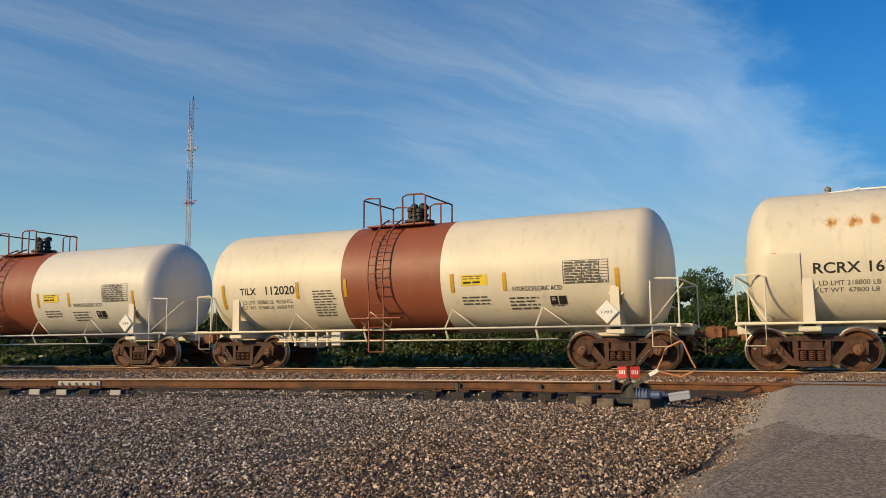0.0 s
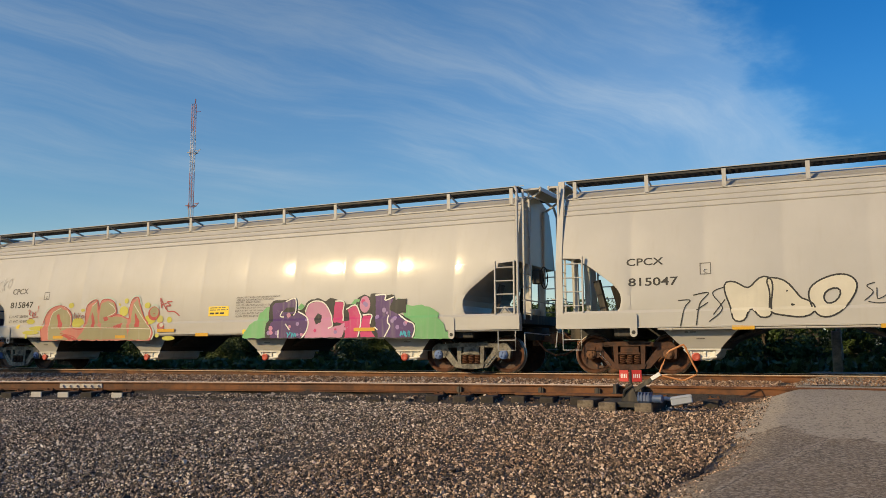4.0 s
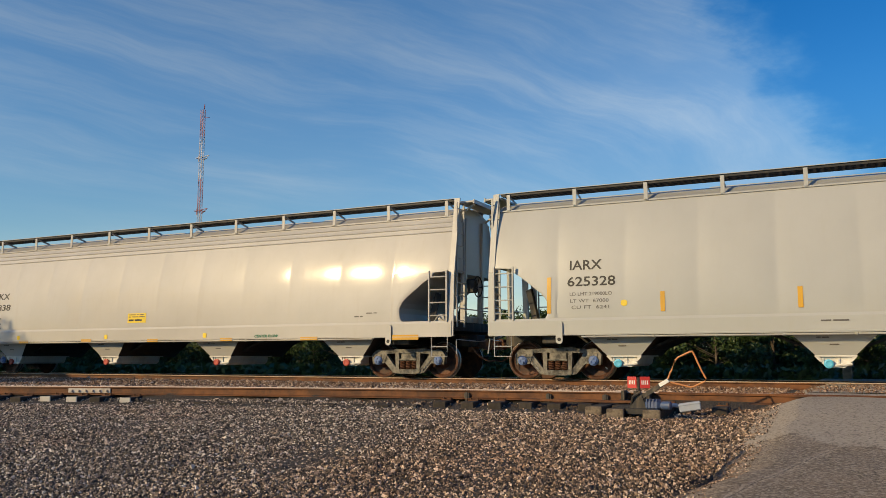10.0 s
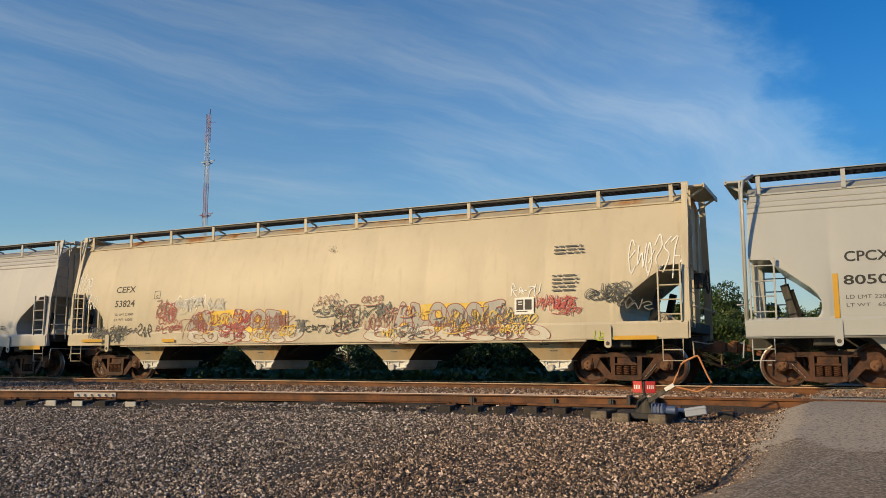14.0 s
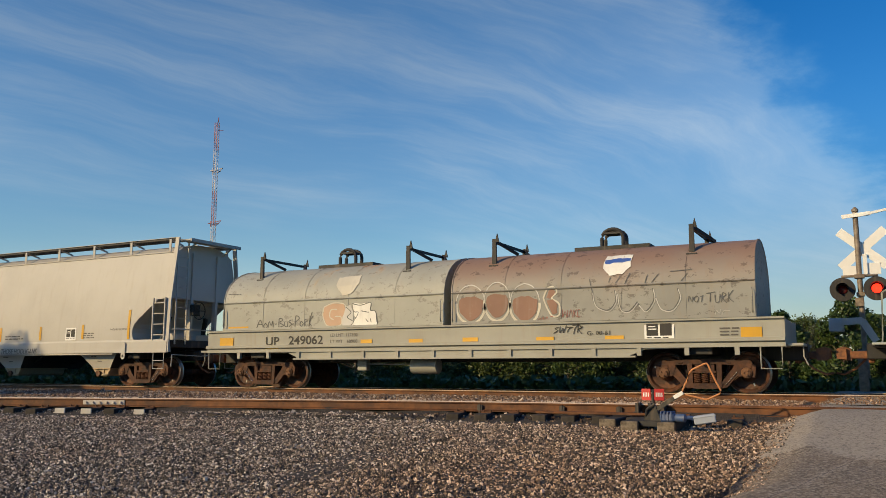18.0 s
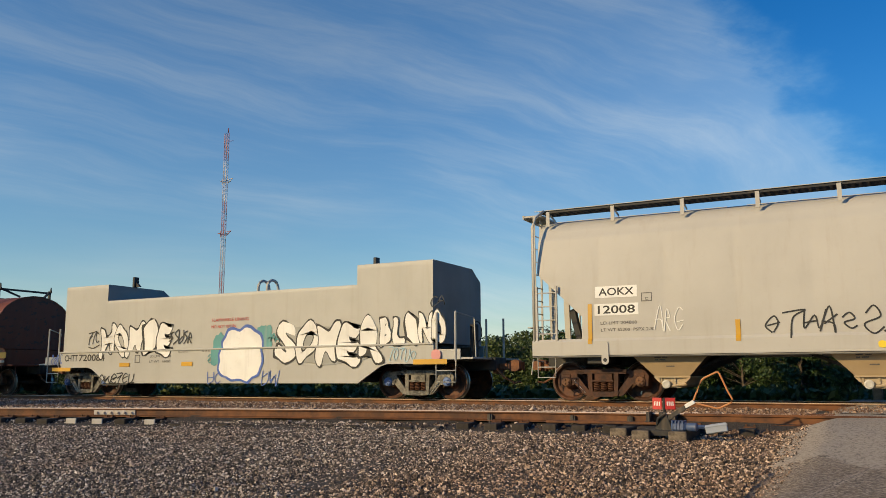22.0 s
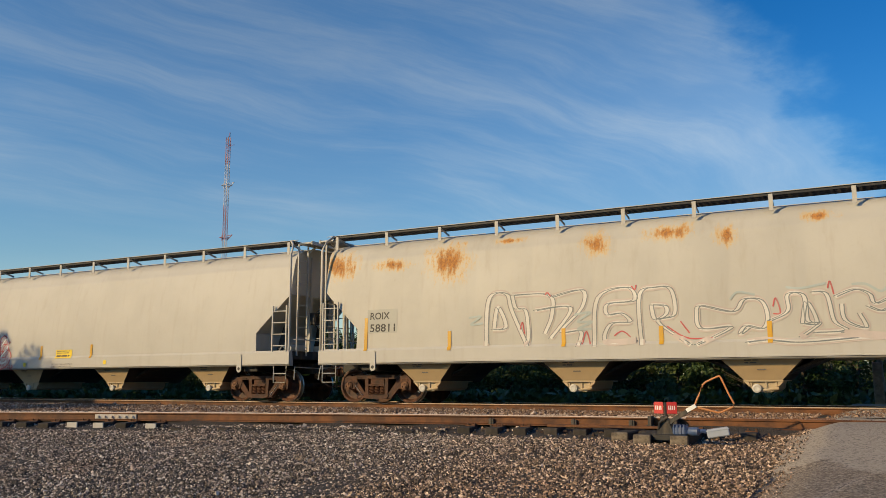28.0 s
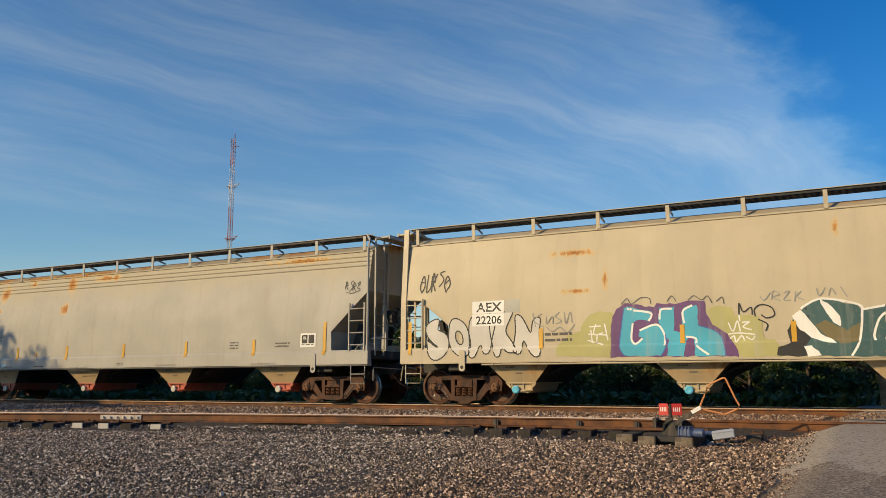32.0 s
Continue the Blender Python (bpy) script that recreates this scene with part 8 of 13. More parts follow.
placard(3, 2.00, 2.19, 2.76, 2.48)
text(3, "I.I.-DIFLUOROETHANE", 4.10, 2.39, 1.28, 0.12)
rect(3, "name_plate", 4.18, 2.16, 5.45, 2.32, S_CREAM)
text(3, "1.1 DIFLUOROETHANE", 4.22, 2.19, 1.20, 0.11, lift=0.018)
chart(3, 5.69, 2.18, 6.77, 2.66, True)
bars(3, 2.04, 1.77, 2.87, 1.99, 4)
bars(3, 3.65, 1.80, 4.59, 2.00, 3)
stencil_panel(3, 5.18, 1.87, 5.61, 2.15)
frame_box(3, -3.89, 2.18, -3.65, 2.40, "C")
diamond(3, 6.29, 1.34, 0.25, S_RED, "1030", M_INK)
text(4, "CPCX", -8.16, 2.47, 0.74, 0.19, M_INKGREY)
text(4, "815847", -8.18, 2.01, 1.10, 0.20)
text(4, "LD LMT 220500", -8.18, 1.69, 0.89, 0.10, M_INKGREY)
text(4, "LT WT  65500", -8.18, 1.53, 0.88, 0.10, M_INKGREY)
frame_box(4, -6.61, 2.25, -6.37, 2.50, "C")
placard(4, 0.33, 1.57, 1.07, 1.85)
text(4, "AMERCOAT 385RA-450H EXTERIOR PAINT", 1.33, 2.05, 1.50, 0.06, M_INKGREY)
text(4, "APPLIED ARI-PARAGOULD 07-2018", 1.33, 1.98, 1.29, 0.06, M_INKGREY)
text(4, "HEMPEL 35480 LINING", 1.33, 1.91, 0.85, 0.07, M_INKGREY)
text(4, "APPLIED ARI-PARAGOULD 07-2018", 1.32, 1.83, 1.29, 0.06, M_INKGREY)
text(4, "CAUTION, DO NOT USE STEAM,", 1.32, 1.75, 1.16, 0.06, M_INKGREY)
text(4, "BOILING WATER OR SHARP OBJECTS", 1.31, 1.67, 1.33, 0.06, M_INKGREY)
text(4, "TO CLEAN. ENTER CAR WITH", 1.31, 1.60, 1.07, 0.06, M_INKGREY)
text(4, "CLEAN SOFT SOLED SHOES", 1.31, 1.52, 0.98, 0.06, M_INKGREY)
dash(4, -5.99, 0.99, -5.53, 1.08)
dash(4, -3.26, 0.97, -2.85, 1.06)
dash(4, -0.09, 1.00, 0.38, 1.09)
dash(4, 2.31, 0.98, 2.76, 1.07)
dash(4, -10.02, 0.95, -9.44, 1.04)
blob(4, 1.61, 1.03, 1.76, 1.18, M_YTAG, 1, 0.018, 0.02, 10)
blob(4, -7.75, 1.32, -7.60, 1.47, M_YTAG, 1, 0.018, 0.02, 10)
disc(4, -7.32, 1.47, -6.92, 1.64, S_CHARTREUSE)
disc(4, -5.42, 1.95, -5.18, 2.12, S_CHARTREUSE)
disc(4, -5.20, 1.32, -4.68, 1.64, S_CHARTREUSE)
disc(4, -4.85, 1.82, -4.67, 1.92, S_CHARTREUSE)
disc(4, -3.18, 1.64, -2.81, 1.95, S_CHARTREUSE)
disc(4, -3.00, 2.03, -2.83, 2.19, S_CHARTREUSE)
disc(4, -2.16, 1.86, -1.92, 2.04, S_CHARTREUSE)
disc(4, -1.24, 1.41, -1.04, 1.59, S_CHARTREUSE)
disc(4, -1.64, 1.42, -1.38, 1.64, S_CHARTREUSE)
disc(4, -2.15, 1.37, -1.68, 1.67, S_CHARTREUSE)
disc(4, -1.37, 0.89, -0.87, 1.02, S_CHARTREUSE)
disc(4, -7.44, 1.13, -6.66, 1.26, S_CHARTREUSE)
disc(4, -7.12, 1.25, -6.28, 1.40, S_CHARTREUSE)
disc(4, -1.65, 0.98, -1.49, 1.10, S_CHARTREUSE)
disc(4, -3.23, 1.97, -3.14, 2.05, S_CHARTREUSE)
disc(4, -4.31, 1.62, -4.16, 1.73, S_CHARTREUSE)
disc(4, -7.31, 0.99, -7.20, 1.14, S_CHARTREUSE)
strokes(4, [[(-6.49, 1.35), (-6.48, 1.70), (-6.27, 1.95), (-5.77, 2.09)], [(-4.62, 2.00), (-4.48, 2.15), (-4.20, 2.22)], [(-4.04, 2.09), (-3.91, 2.20), (-3.60, 2.23), (-3.36, 2.09)], [(-2.79, 1.94), (-2.67, 2.20), (-2.43, 2.24), (-2.28, 1.98)], [(-1.90, 1.87), (-1.72, 1.96), (-1.57, 1.86)], [(-1.81, 1.32), (-1.69, 1.12), (-1.80, 0.92)]], 0.06, S_AQUA)
shape(4, [(-6.51, 0.93), (-6.56, 1.30), (-6.46, 1.38), (-6.43, 1.70), (-6.20, 1.94), (-5.80, 2.04), (-5.46, 1.94), (-5.24, 1.73), (-5.18, 1.35), (-4.68, 1.29), (-4.62, 1.42), (-4.62, 1.74), (-4.54, 2.05), (-4.17, 2.18), (-4.05, 1.83), (-3.97, 2.14), (-3.66, 2.18), (-3.40, 2.06), (-3.30, 1.75), (-3.54, 1.63), (-3.20, 1.70), (-2.77, 1.56), (-2.78, 1.79), (-2.67, 2.14), (-2.44, 2.20), (-2.31, 1.93), (-2.12, 1.57), (-1.81, 1.27), (-1.75, 1.07), (-1.86, 0.90)], S_SALMON)
shape(4, [(-6.20, 0.94), (-6.22, 1.35), (-6.22, 1.64), (-6.09, 1.86), (-5.76, 1.98), (-5.49, 1.89), (-5.30, 1.67), (-5.24, 1.33), (-5.67, 1.23), (-4.93, 0.96)], S_OLIVE)
shape(4, [(-4.90, 0.96), (-4.56, 1.34), (-4.43, 1.73), (-4.35, 1.99), (-4.17, 2.13), (-4.05, 1.36), (-3.92, 1.31), (-3.79, 0.94)], S_OLIVE)
shape(4, [(-4.01, 1.72), (-3.96, 2.08), (-3.69, 2.14), (-3.43, 2.04), (-3.34, 1.77), (-3.70, 1.66), (-3.57, 1.61), (-3.20, 1.65), (-2.83, 1.55), (-2.75, 0.93), (-3.91, 0.95), (-3.86, 1.41), (-4.00, 1.51)], S_OLIVE)
shape(4, [(-2.75, 0.93), (-2.65, 1.74), (-2.60, 2.04), (-2.46, 2.15), (-2.33, 1.88), (-2.15, 1.55), (-1.83, 1.24), (-1.80, 1.09), (-1.92, 0.92)], S_OLIVE)
shape(4, [(-5.92, 1.74), (-5.82, 1.77), (-5.61, 1.39), (-5.64, 1.28), (-5.77, 1.34)], S_RED)
shape(4, [(-4.36, 1.70), (-4.31, 1.83), (-4.16, 1.34), (-4.31, 1.29)], S_RED)
shape(4, [(-3.85, 1.64), (-3.67, 1.66), (-3.63, 1.53), (-3.79, 1.51)], S_RED)
shape(4, [(-3.36, 1.37), (-3.01, 1.44), (-3.05, 1.29), (-3.30, 1.27)], S_RED)
shape(4, [(-2.54, 1.78), (-2.45, 1.68), (-2.27, 1.33), (-2.48, 1.30)], S_RED)
shape(4, [(-5.65, 1.13), (-5.20, 1.06), (-4.90, 0.93), (-5.26, 0.96)], S_RED)
disc(4, -1.99, 1.49, -1.53, 1.91, S_RED)
disc(4, -1.92, 1.59, -1.57, 1.89, S_OLIVE)
disc(4, -1.57, 1.19, -1.30, 1.43, S_RED)
disc(4, -1.48, 1.29, -1.32, 1.41, S_CREAM)
strokes(4, [[(-6.51, 0.93), (-6.56, 1.30), (-6.43, 1.70), (-6.20, 1.94), (-5.80, 2.04), (-5.46, 1.94), (-5.24, 1.73), (-5.18, 1.35), (-4.68, 1.29), (-4.62, 1.74), (-4.54, 2.05), (-4.17, 2.18), (-4.05, 1.83)], [(-4.05, 1.83), (-3.97, 2.14), (-3.66, 2.18), (-3.40, 2.06), (-3.30, 1.75), (-3.54, 1.63), (-3.20, 1.70), (-2.77, 1.56), (-2.78, 1.79), (-2.67, 2.14), (-2.44, 2.20), (-2.31, 1.93), (-2.12, 1.57), (-1.81, 1.27), (-1.75, 1.07), (-1.86, 0.90)], [(-5.67, 1.15), (-5.13, 1.06), (-4.87, 0.93)], [(-3.89, 1.30), (-3.05, 1.30)]], 0.028, S_RED)
strokes(4, [[(-6.20, 0.97), (-6.22, 1.37), (-6.18, 1.64), (-6.06, 1.83), (-5.76, 1.95)], [(-5.47, 1.88), (-5.28, 1.67), (-5.23, 1.34)], [(-4.35, 1.99), (-4.19, 2.10)], [(-3.65, 2.07), (-3.40, 1.91), (-3.36, 1.77), (-3.67, 1.65)], [(-2.58, 1.99), (-2.18, 1.55), (-1.83, 1.22), (-1.86, 0.97)], [(-6.08, 1.33), (-4.68, 1.32), (-3.05, 1.28), (-1.86, 1.24)]], 0.022, S_CREAM)
strokes(4, [[(-1.54, 2.15), (-1.46, 1.85)], [(-1.53, 2.15), (-1.29, 1.82)], [(-1.49, 1.93), (-1.29, 2.00)], [(-1.06, 2.04), (-1.26, 2.03), (-1.12, 1.92), (-1.29, 1.90), (-1.20, 1.75), (-0.97, 1.74), (-0.75, 1.61)]], 0.035, S_RED)
strokes(4, [[(-7.17, 1.77), (-7.25, 1.94), (-7.14, 1.88), (-7.21, 1.80), (-7.11, 1.75)], [(-7.07, 1.88), (-7.04, 1.72), (-7.00, 1.85), (-6.97, 1.71)], [(-6.93, 1.88), (-6.92, 1.74), (-6.88, 1.88)], [(-6.80, 2.07), (-6.81, 1.85)], [(-7.23, 1.64), (-6.95, 1.69), (-6.78, 1.71)]], 0.022, S_RED)
strokes(4, [[(-5.14, 1.62), (-5.12, 1.80), (-5.04, 1.62)], [(-5.01, 1.75), (-5.00, 1.61)], [(-4.95, 1.80), (-4.93, 1.61), (-4.85, 1.77)], [(-4.81, 1.61), (-4.77, 1.71), (-4.68, 1.66), (-4.78, 1.61)]], 0.025, S_RUSTRED)
scribble(4, -9.68, 2.55, -8.28, 3.16, S_PALE, 9, 6, 0.028)
shape(4, [(1.62, 0.93), (1.70, 1.11), (1.85, 1.29), (2.12, 1.43), (2.19, 1.61), (2.46, 1.78), (2.56, 1.78), (2.63, 0.92)], S_MINT)
shape(4, [(6.58, 1.91), (6.66, 1.86), (6.81, 1.75), (6.97, 1.71), (7.25, 1.72), (7.48, 1.65), (7.72, 1.50), (7.74, 1.36), (7.89, 1.23), (7.95, 1.05), (8.05, 1.01), (8.06, 0.85), (6.98, 0.87)], S_MINT)
shape(4, [(3.46, 1.75), (3.58, 1.87), (3.69, 1.79), (3.67, 1.63)], S_MINT)
shape(4, [(5.13, 1.77), (5.28, 1.92), (5.42, 1.90), (5.36, 1.74)], S_MINT)
shape(4, [(2.41, 0.92), (2.43, 1.33), (2.51, 1.39), (2.51, 1.83), (2.63, 1.96), (3.01, 1.95), (3.39, 2.02), (3.46, 1.66), (3.62, 1.68), (3.81, 1.92), (4.09, 1.98), (4.36, 1.90), (4.51, 1.98), (4.71, 1.93), (4.93, 1.88), (5.02, 1.79), (5.32, 1.78), (5.37, 1.95), (5.58, 2.04), (5.73, 1.96), (5.77, 2.05), (6.46, 1.99), (6.49, 1.87), (6.82, 1.88), (6.81, 1.53), (6.60, 1.53), (6.92, 1.38), (7.08, 1.27), (7.08, 0.91), (6.98, 0.87)], S_BLACK)
shape(4, [(2.58, 0.93), (2.58, 1.32), (2.67, 1.39), (2.62, 1.60), (2.62, 1.78), (2.69, 1.88), (3.01, 1.91), (3.37, 1.99), (3.41, 1.66), (3.34, 1.52), (3.00, 1.52), (3.48, 1.62), (3.72, 1.51), (3.83, 1.34), (3.77, 1.08), (3.63, 0.92)], S_VIOLET)
shape(4, [(3.73, 0.92), (3.83, 1.25), (3.72, 1.61), (3.82, 1.82), (4.04, 1.90), (4.30, 1.85), (4.49, 1.64), (4.59, 1.40), (4.62, 1.20), (4.96, 1.28), (4.97, 1.06), (4.91, 0.92)], S_ROSE)
shape(4, [(4.01, 1.44), (4.12, 1.56), (4.24, 1.50), (4.27, 1.33), (4.08, 1.28)], S_BLACK)
shape(4, [(4.61, 1.37), (4.63, 1.72), (4.67, 1.88), (4.94, 1.85), (4.92, 1.58), (4.96, 1.35), (5.15, 1.35), (5.05, 1.65), (5.29, 1.75), (5.43, 1.56), (5.48, 1.31), (5.40, 0.92), (5.00, 0.92), (5.00, 1.28), (4.66, 1.32)], S_HOTPINK)
disc(4, 5.43, 1.55, 5.75, 1.99, S_ROSE)
shape(4, [(5.53, 1.49), (5.79, 1.48), (5.77, 1.26), (5.82, 1.05), (5.93, 0.92), (5.48, 0.92)], S_HOTPINK)
shape(4, [(5.91, 2.00), (6.20, 2.00), (6.21, 1.86), (6.45, 1.94), (6.32, 1.60), (6.60, 1.47), (6.84, 1.33), (7.01, 1.25), (7.05, 1.07), (6.99, 0.90), (6.02, 0.91), (5.94, 1.17), (5.92, 1.55)], S_VIOLET)
disc(4, 6.38, 1.27, 6.48, 1.38, S_LILAC)
disc(4, 5.57, 1.70, 5.68, 1.82, S_LILAC)
disc(4, 3.45, 0.97, 3.54, 1.04, S_LILAC)
disc(4, 6.22, 1.50, 6.29, 1.57, S_LILAC)
disc(4, 3.19, 1.18, 3.28, 1.27, S_ROSE)
disc(4, 4.97, 1.10, 5.04, 1.18, S_ROSE)
disc(4, 6.44, 1.33, 6.56, 1.45, S_LILAC)
disc(4, 2.53, 1.12, 2.67, 1.26, S_ROSE)
disc(4, 3.44, 1.24, 3.55, 1.35, S_LILAC)
disc(4, 6.75, 1.19, 6.86, 1.31, S_LILAC)
disc(4, 3.58, 0.96, 3.67, 1.05, S_ROSE)
disc(4, 4.71, 0.98, 4.80, 1.06, S_ROSE)
disc(4, 4.68, 1.09, 4.75, 1.16, S_HOTPINK)
disc(4, 6.79, 1.24, 6.88, 1.32, S_ROSE)
disc(4, 3.84, 1.13, 3.94, 1.23, S_ROSE)
disc(4, 5.48, 1.78, 5.60, 1.91, S_HOTPINK)
disc(4, 5.52, 1.75, 5.62, 1.85, S_LILAC)
disc(4, 5.05, 1.17, 5.12, 1.24, S_ROSE)
disc(4, 2.75, 0.99, 2.89, 1.12, S_LILAC)
disc(4, 3.10, 1.47, 3.24, 1.60, S_ROSE)
disc(4, 4.75, 0.99, 4.83, 1.07, S_ROSE)
disc(4, 5.91, 1.38, 6.03, 1.49, S_LILAC)
disc(4, 3.66, 0.95, 3.74, 1.03, S_ROSE)
disc(4, 4.76, 1.15, 4.84, 1.23, S_ROSE)
disc(4, 4.02, 1.06, 4.11, 1.15, S_HOTPINK)
disc(4, 4.66, 1.01, 4.77, 1.11, S_LILAC)
disc(4, 5.59, 1.58, 5.67, 1.66, S_ROSE)
disc(4, 2.47, 1.00, 2.61, 1.13, S_LILAC)
disc(4, 2.55, 1.01, 2.68, 1.13, S_ROSE)
disc(4, 6.11, 1.54, 6.23, 1.67, S_LILAC)
disc(4, 6.53, 1.10, 6.64, 1.22, S_LILAC)
disc(4, 3.74, 1.37, 3.82, 1.45, S_LILAC)
disc(4, 4.95, 1.21, 5.03, 1.29, S_ROSE)
disc(4, 5.00, 1.18, 5.13, 1.31, S_HOTPINK)
strokes(4, [[(3.06, 1.91), (3.37, 1.99), (3.41, 1.67), (3.33, 1.53)], [(2.96, 1.65), (2.89, 1.52), (3.01, 1.49)], [(2.86, 1.14), (2.86, 0.93)], [(3.10, 1.30), (3.24, 1.13)], [(3.48, 1.63), (3.72, 1.51), (3.85, 1.34), (3.78, 1.08), (3.64, 0.92)], [(3.72, 1.61), (3.82, 1.82), (4.04, 1.90), (4.30, 1.85), (4.49, 1.64), (4.61, 1.35), (4.62, 1.22), (4.48, 1.16)], [(4.67, 1.88), (4.94, 1.85), (4.92, 1.58), (4.96, 1.35)], [(5.02, 1.65), (5.30, 1.76), (5.44, 1.55), (5.50, 1.31), (5.41, 0.92)], [(5.53, 1.49), (5.80, 1.49), (5.78, 1.26)], [(5.90, 2.00), (6.20, 2.00), (6.20, 1.86), (6.45, 1.94)], [(6.30, 1.48), (6.30, 1.29), (6.36, 1.18), (6.20, 0.91)], [(6.60, 1.49), (6.84, 1.33), (7.04, 1.24), (7.08, 1.07), (7.01, 0.89)], [(5.81, 1.09), (5.92, 1.16), (6.00, 1.09)]], 0.035, S_WHITE)
strokes(4, [[(3.15, 1.07), (3.21, 1.00), (3.27, 1.08)], [(3.19, 1.00), (3.17, 0.93)], [(3.30, 0.93), (3.33, 1.05), (3.38, 0.95), (3.40, 1.05)], [(3.43, 1.04), (3.44, 0.94)], [(6.67, 0.93), (6.69, 1.05), (6.73, 0.96), (6.78, 1.06), (6.79, 0.93)], [(6.82, 1.04), (6.82, 0.93), (6.87, 0.94)], [(6.90, 0.93), (6.90, 1.05), (6.95, 1.01), (6.91, 0.99), (6.95, 0.94), (6.90, 0.93)]], 0.035, S_CYAN)
dash(4, 5.29, 1.07, 5.92, 1.16)
dash(4, -1.55, 1.14, -0.87, 1.23)
text(5, "CPCX", -8.18, 2.45, 0.83, 0.17)
text(5, "815047", -8.14, 1.98, 1.10, 0.19)
frame_box(5, -6.57, 2.19, -6.33, 2.45, "C")
placard(5, 0.27, 1.55, 0.96, 1.79)
bars(5, 1.24, 1.52, 2.71, 2.10, 6)
hollow(5, "MBO", -5.96, 1.16, -3.58, 2.09, S_BLACK, 3, w=0.035, fill=S_CREAM)
hollow(5, "JEMB", -2.62, 1.05, -0.03, 2.10, S_BLACK, 4, w=0.035, fill=S_CREAM)
hollow(5, "JEMBO", 3.48, 1.15, 6.02, 2.16, S_BLACK, 5, w=0.045, fill=S_CREAM)
scribble(5, -7.12, 1.00, -6.05, 1.95, S_BLACK, 6, 3, 0.03)
scribble(5, -3.39, 1.52, -2.77, 1.92, S_BLACK, 8, 3, 0.025)
scribble(5, 7.03, 1.65, 8.00, 2.23, S_BLACK, 11, 3, 0.03)
stencil_panel(5, 6.36, 1.57, 6.80, 1.88)
bars(5, 7.26, 1.50, 7.75, 1.73, 3)
dash(5, -5.94, 0.98, -5.49, 1.07)
dash(5, -3.13, 0.97, -2.75, 1.06)
dash(5, -0.05, 0.99, 0.36, 1.08)
dash(5, 2.20, 0.99, 2.61, 1.08)
dash(5, 4.96, 0.99, 5.33, 1.08)
dash(5, 8.58, 1.00, 9.05, 1.09)
text(5, "CENTER FLOW", 3.46, 1.08, 0.87, 0.09, M_INKGREY, slant=0.2)
scribble(5, 7.26, 1.04, 8.11, 1.29, S_BLACK, 13, 4, 0.02)
text(6, "PNWX", -7.72, 2.56, 0.96, 0.28)
text(6, "201427", -7.71, 2.19, 1.12, 0.23)
text(6, "LD LMT 219700 LO", -7.69, 1.97, 1.05, 0.10, M_INKGREY)
text(6, "LT WT   66300", -7.69, 1.81, 0.88, 0.10, M_INKGREY)
text(6, "CU FT    6241", -7.70, 1.65, 0.88, 0.10, M_INKGREY)
blob(6, -6.59, 1.65, -6.44, 1.80, M_YTAG, 1, 0.018, 0.02, 10)
blob(6, -3.13, 1.67, -2.98, 1.82, M_YTAG, 1, 0.018, 0.02, 10)
stripe(6, -8.31, 1.58, 2.48)
stripe(6, -5.61, 1.55, 2.03)
stripe(6, -2.84, 1.56, 2.02)
stripe(6, 0.04, 1.56, 2.01)
stripe(6, 2.92, 1.56, 2.02)
text(6, "LINED CAR-WEAR RUBBER SHOES WHEN", 0.97, 1.82, 1.49, 0.07, M_REDTXT)
text(6, "ENTERING CAR, SHARP OBJECTS MUST", 0.96, 1.74, 1.43, 0.06, M_REDTXT)
text(6, "NOT CONTACT LINING.", 0.96, 1.66, 0.87, 0.06, M_REDTXT)
bars(6, -2.42, 1.26, -1.74, 1.37, 1)
bars(6, 1.75, 1.26, 2.23, 1.34, 1)
bars(6, -6.82, 1.28, -5.84, 1.36, 1)
stripe(6, 5.53, 1.55, 1.97)
stripe(6, 8.14, 1.58, 2.46)
bars(6, 7.19, 2.30, 7.65, 2.46, 3)
bars(6, 6.85, 1.69, 7.12, 1.83, 2)
bars(6, 7.52, 1.66, 7.72, 1.75, 1)
blob(6, 6.40, 1.65, 6.55, 1.80, M_YTAG, 1, 0.018, 0.02, 10)
blob(6, 3.10, 1.68, 3.25, 1.83, M_YTAG, 1, 0.018, 0.02, 10)
text(7, "CJRX", -8.20, 2.03, 0.86, 0.22)
text(7, "76948", -8.09, 1.81, 0.97, 0.20)
text(7, "LD LMT 221000 LBS", -8.13, 1.64, 1.24, 0.10, M_INKGREY)
text(7, "LT WT 65000 LBS  NATX 09-98", -8.12, 1.46, 2.01, 0.10, M_INKGREY)
frame_box(7, -6.96, 1.81, -6.72, 2.01, "C")
blob(7, -5.85, 1.14, -2.57, 2.02, S_FADED, 2)
hollow(7, "RARE", -5.70, 1.06, -2.60, 2.15, S_SLATE, 3, w=0.05, fill=S_ORANGE)
hollow(7, "RARE", -5.62, 1.12, -2.68, 2.08, S_RUSTRED, 3, w=0.02)
scribble(7, -5.6, 1.08, -2.7, 1.8, S_PEACH, 33, 7, 0.025)
shape(7, [(-2.03, 2.08), (-1.37, 2.16), (-0.93, 2.53), (-0.68, 2.41), (-0.37, 2.43), (0.08, 2.62), (0.44, 2.38), (0.75, 2.22), (1.07, 2.43), (1.36, 2.63), (1.71, 2.45), (1.95, 2.41), (2.23, 2.54), (2.53, 2.36), (2.95, 2.32), (2.9, 1.02), (-1.98, 1.09)], S_CREAM)
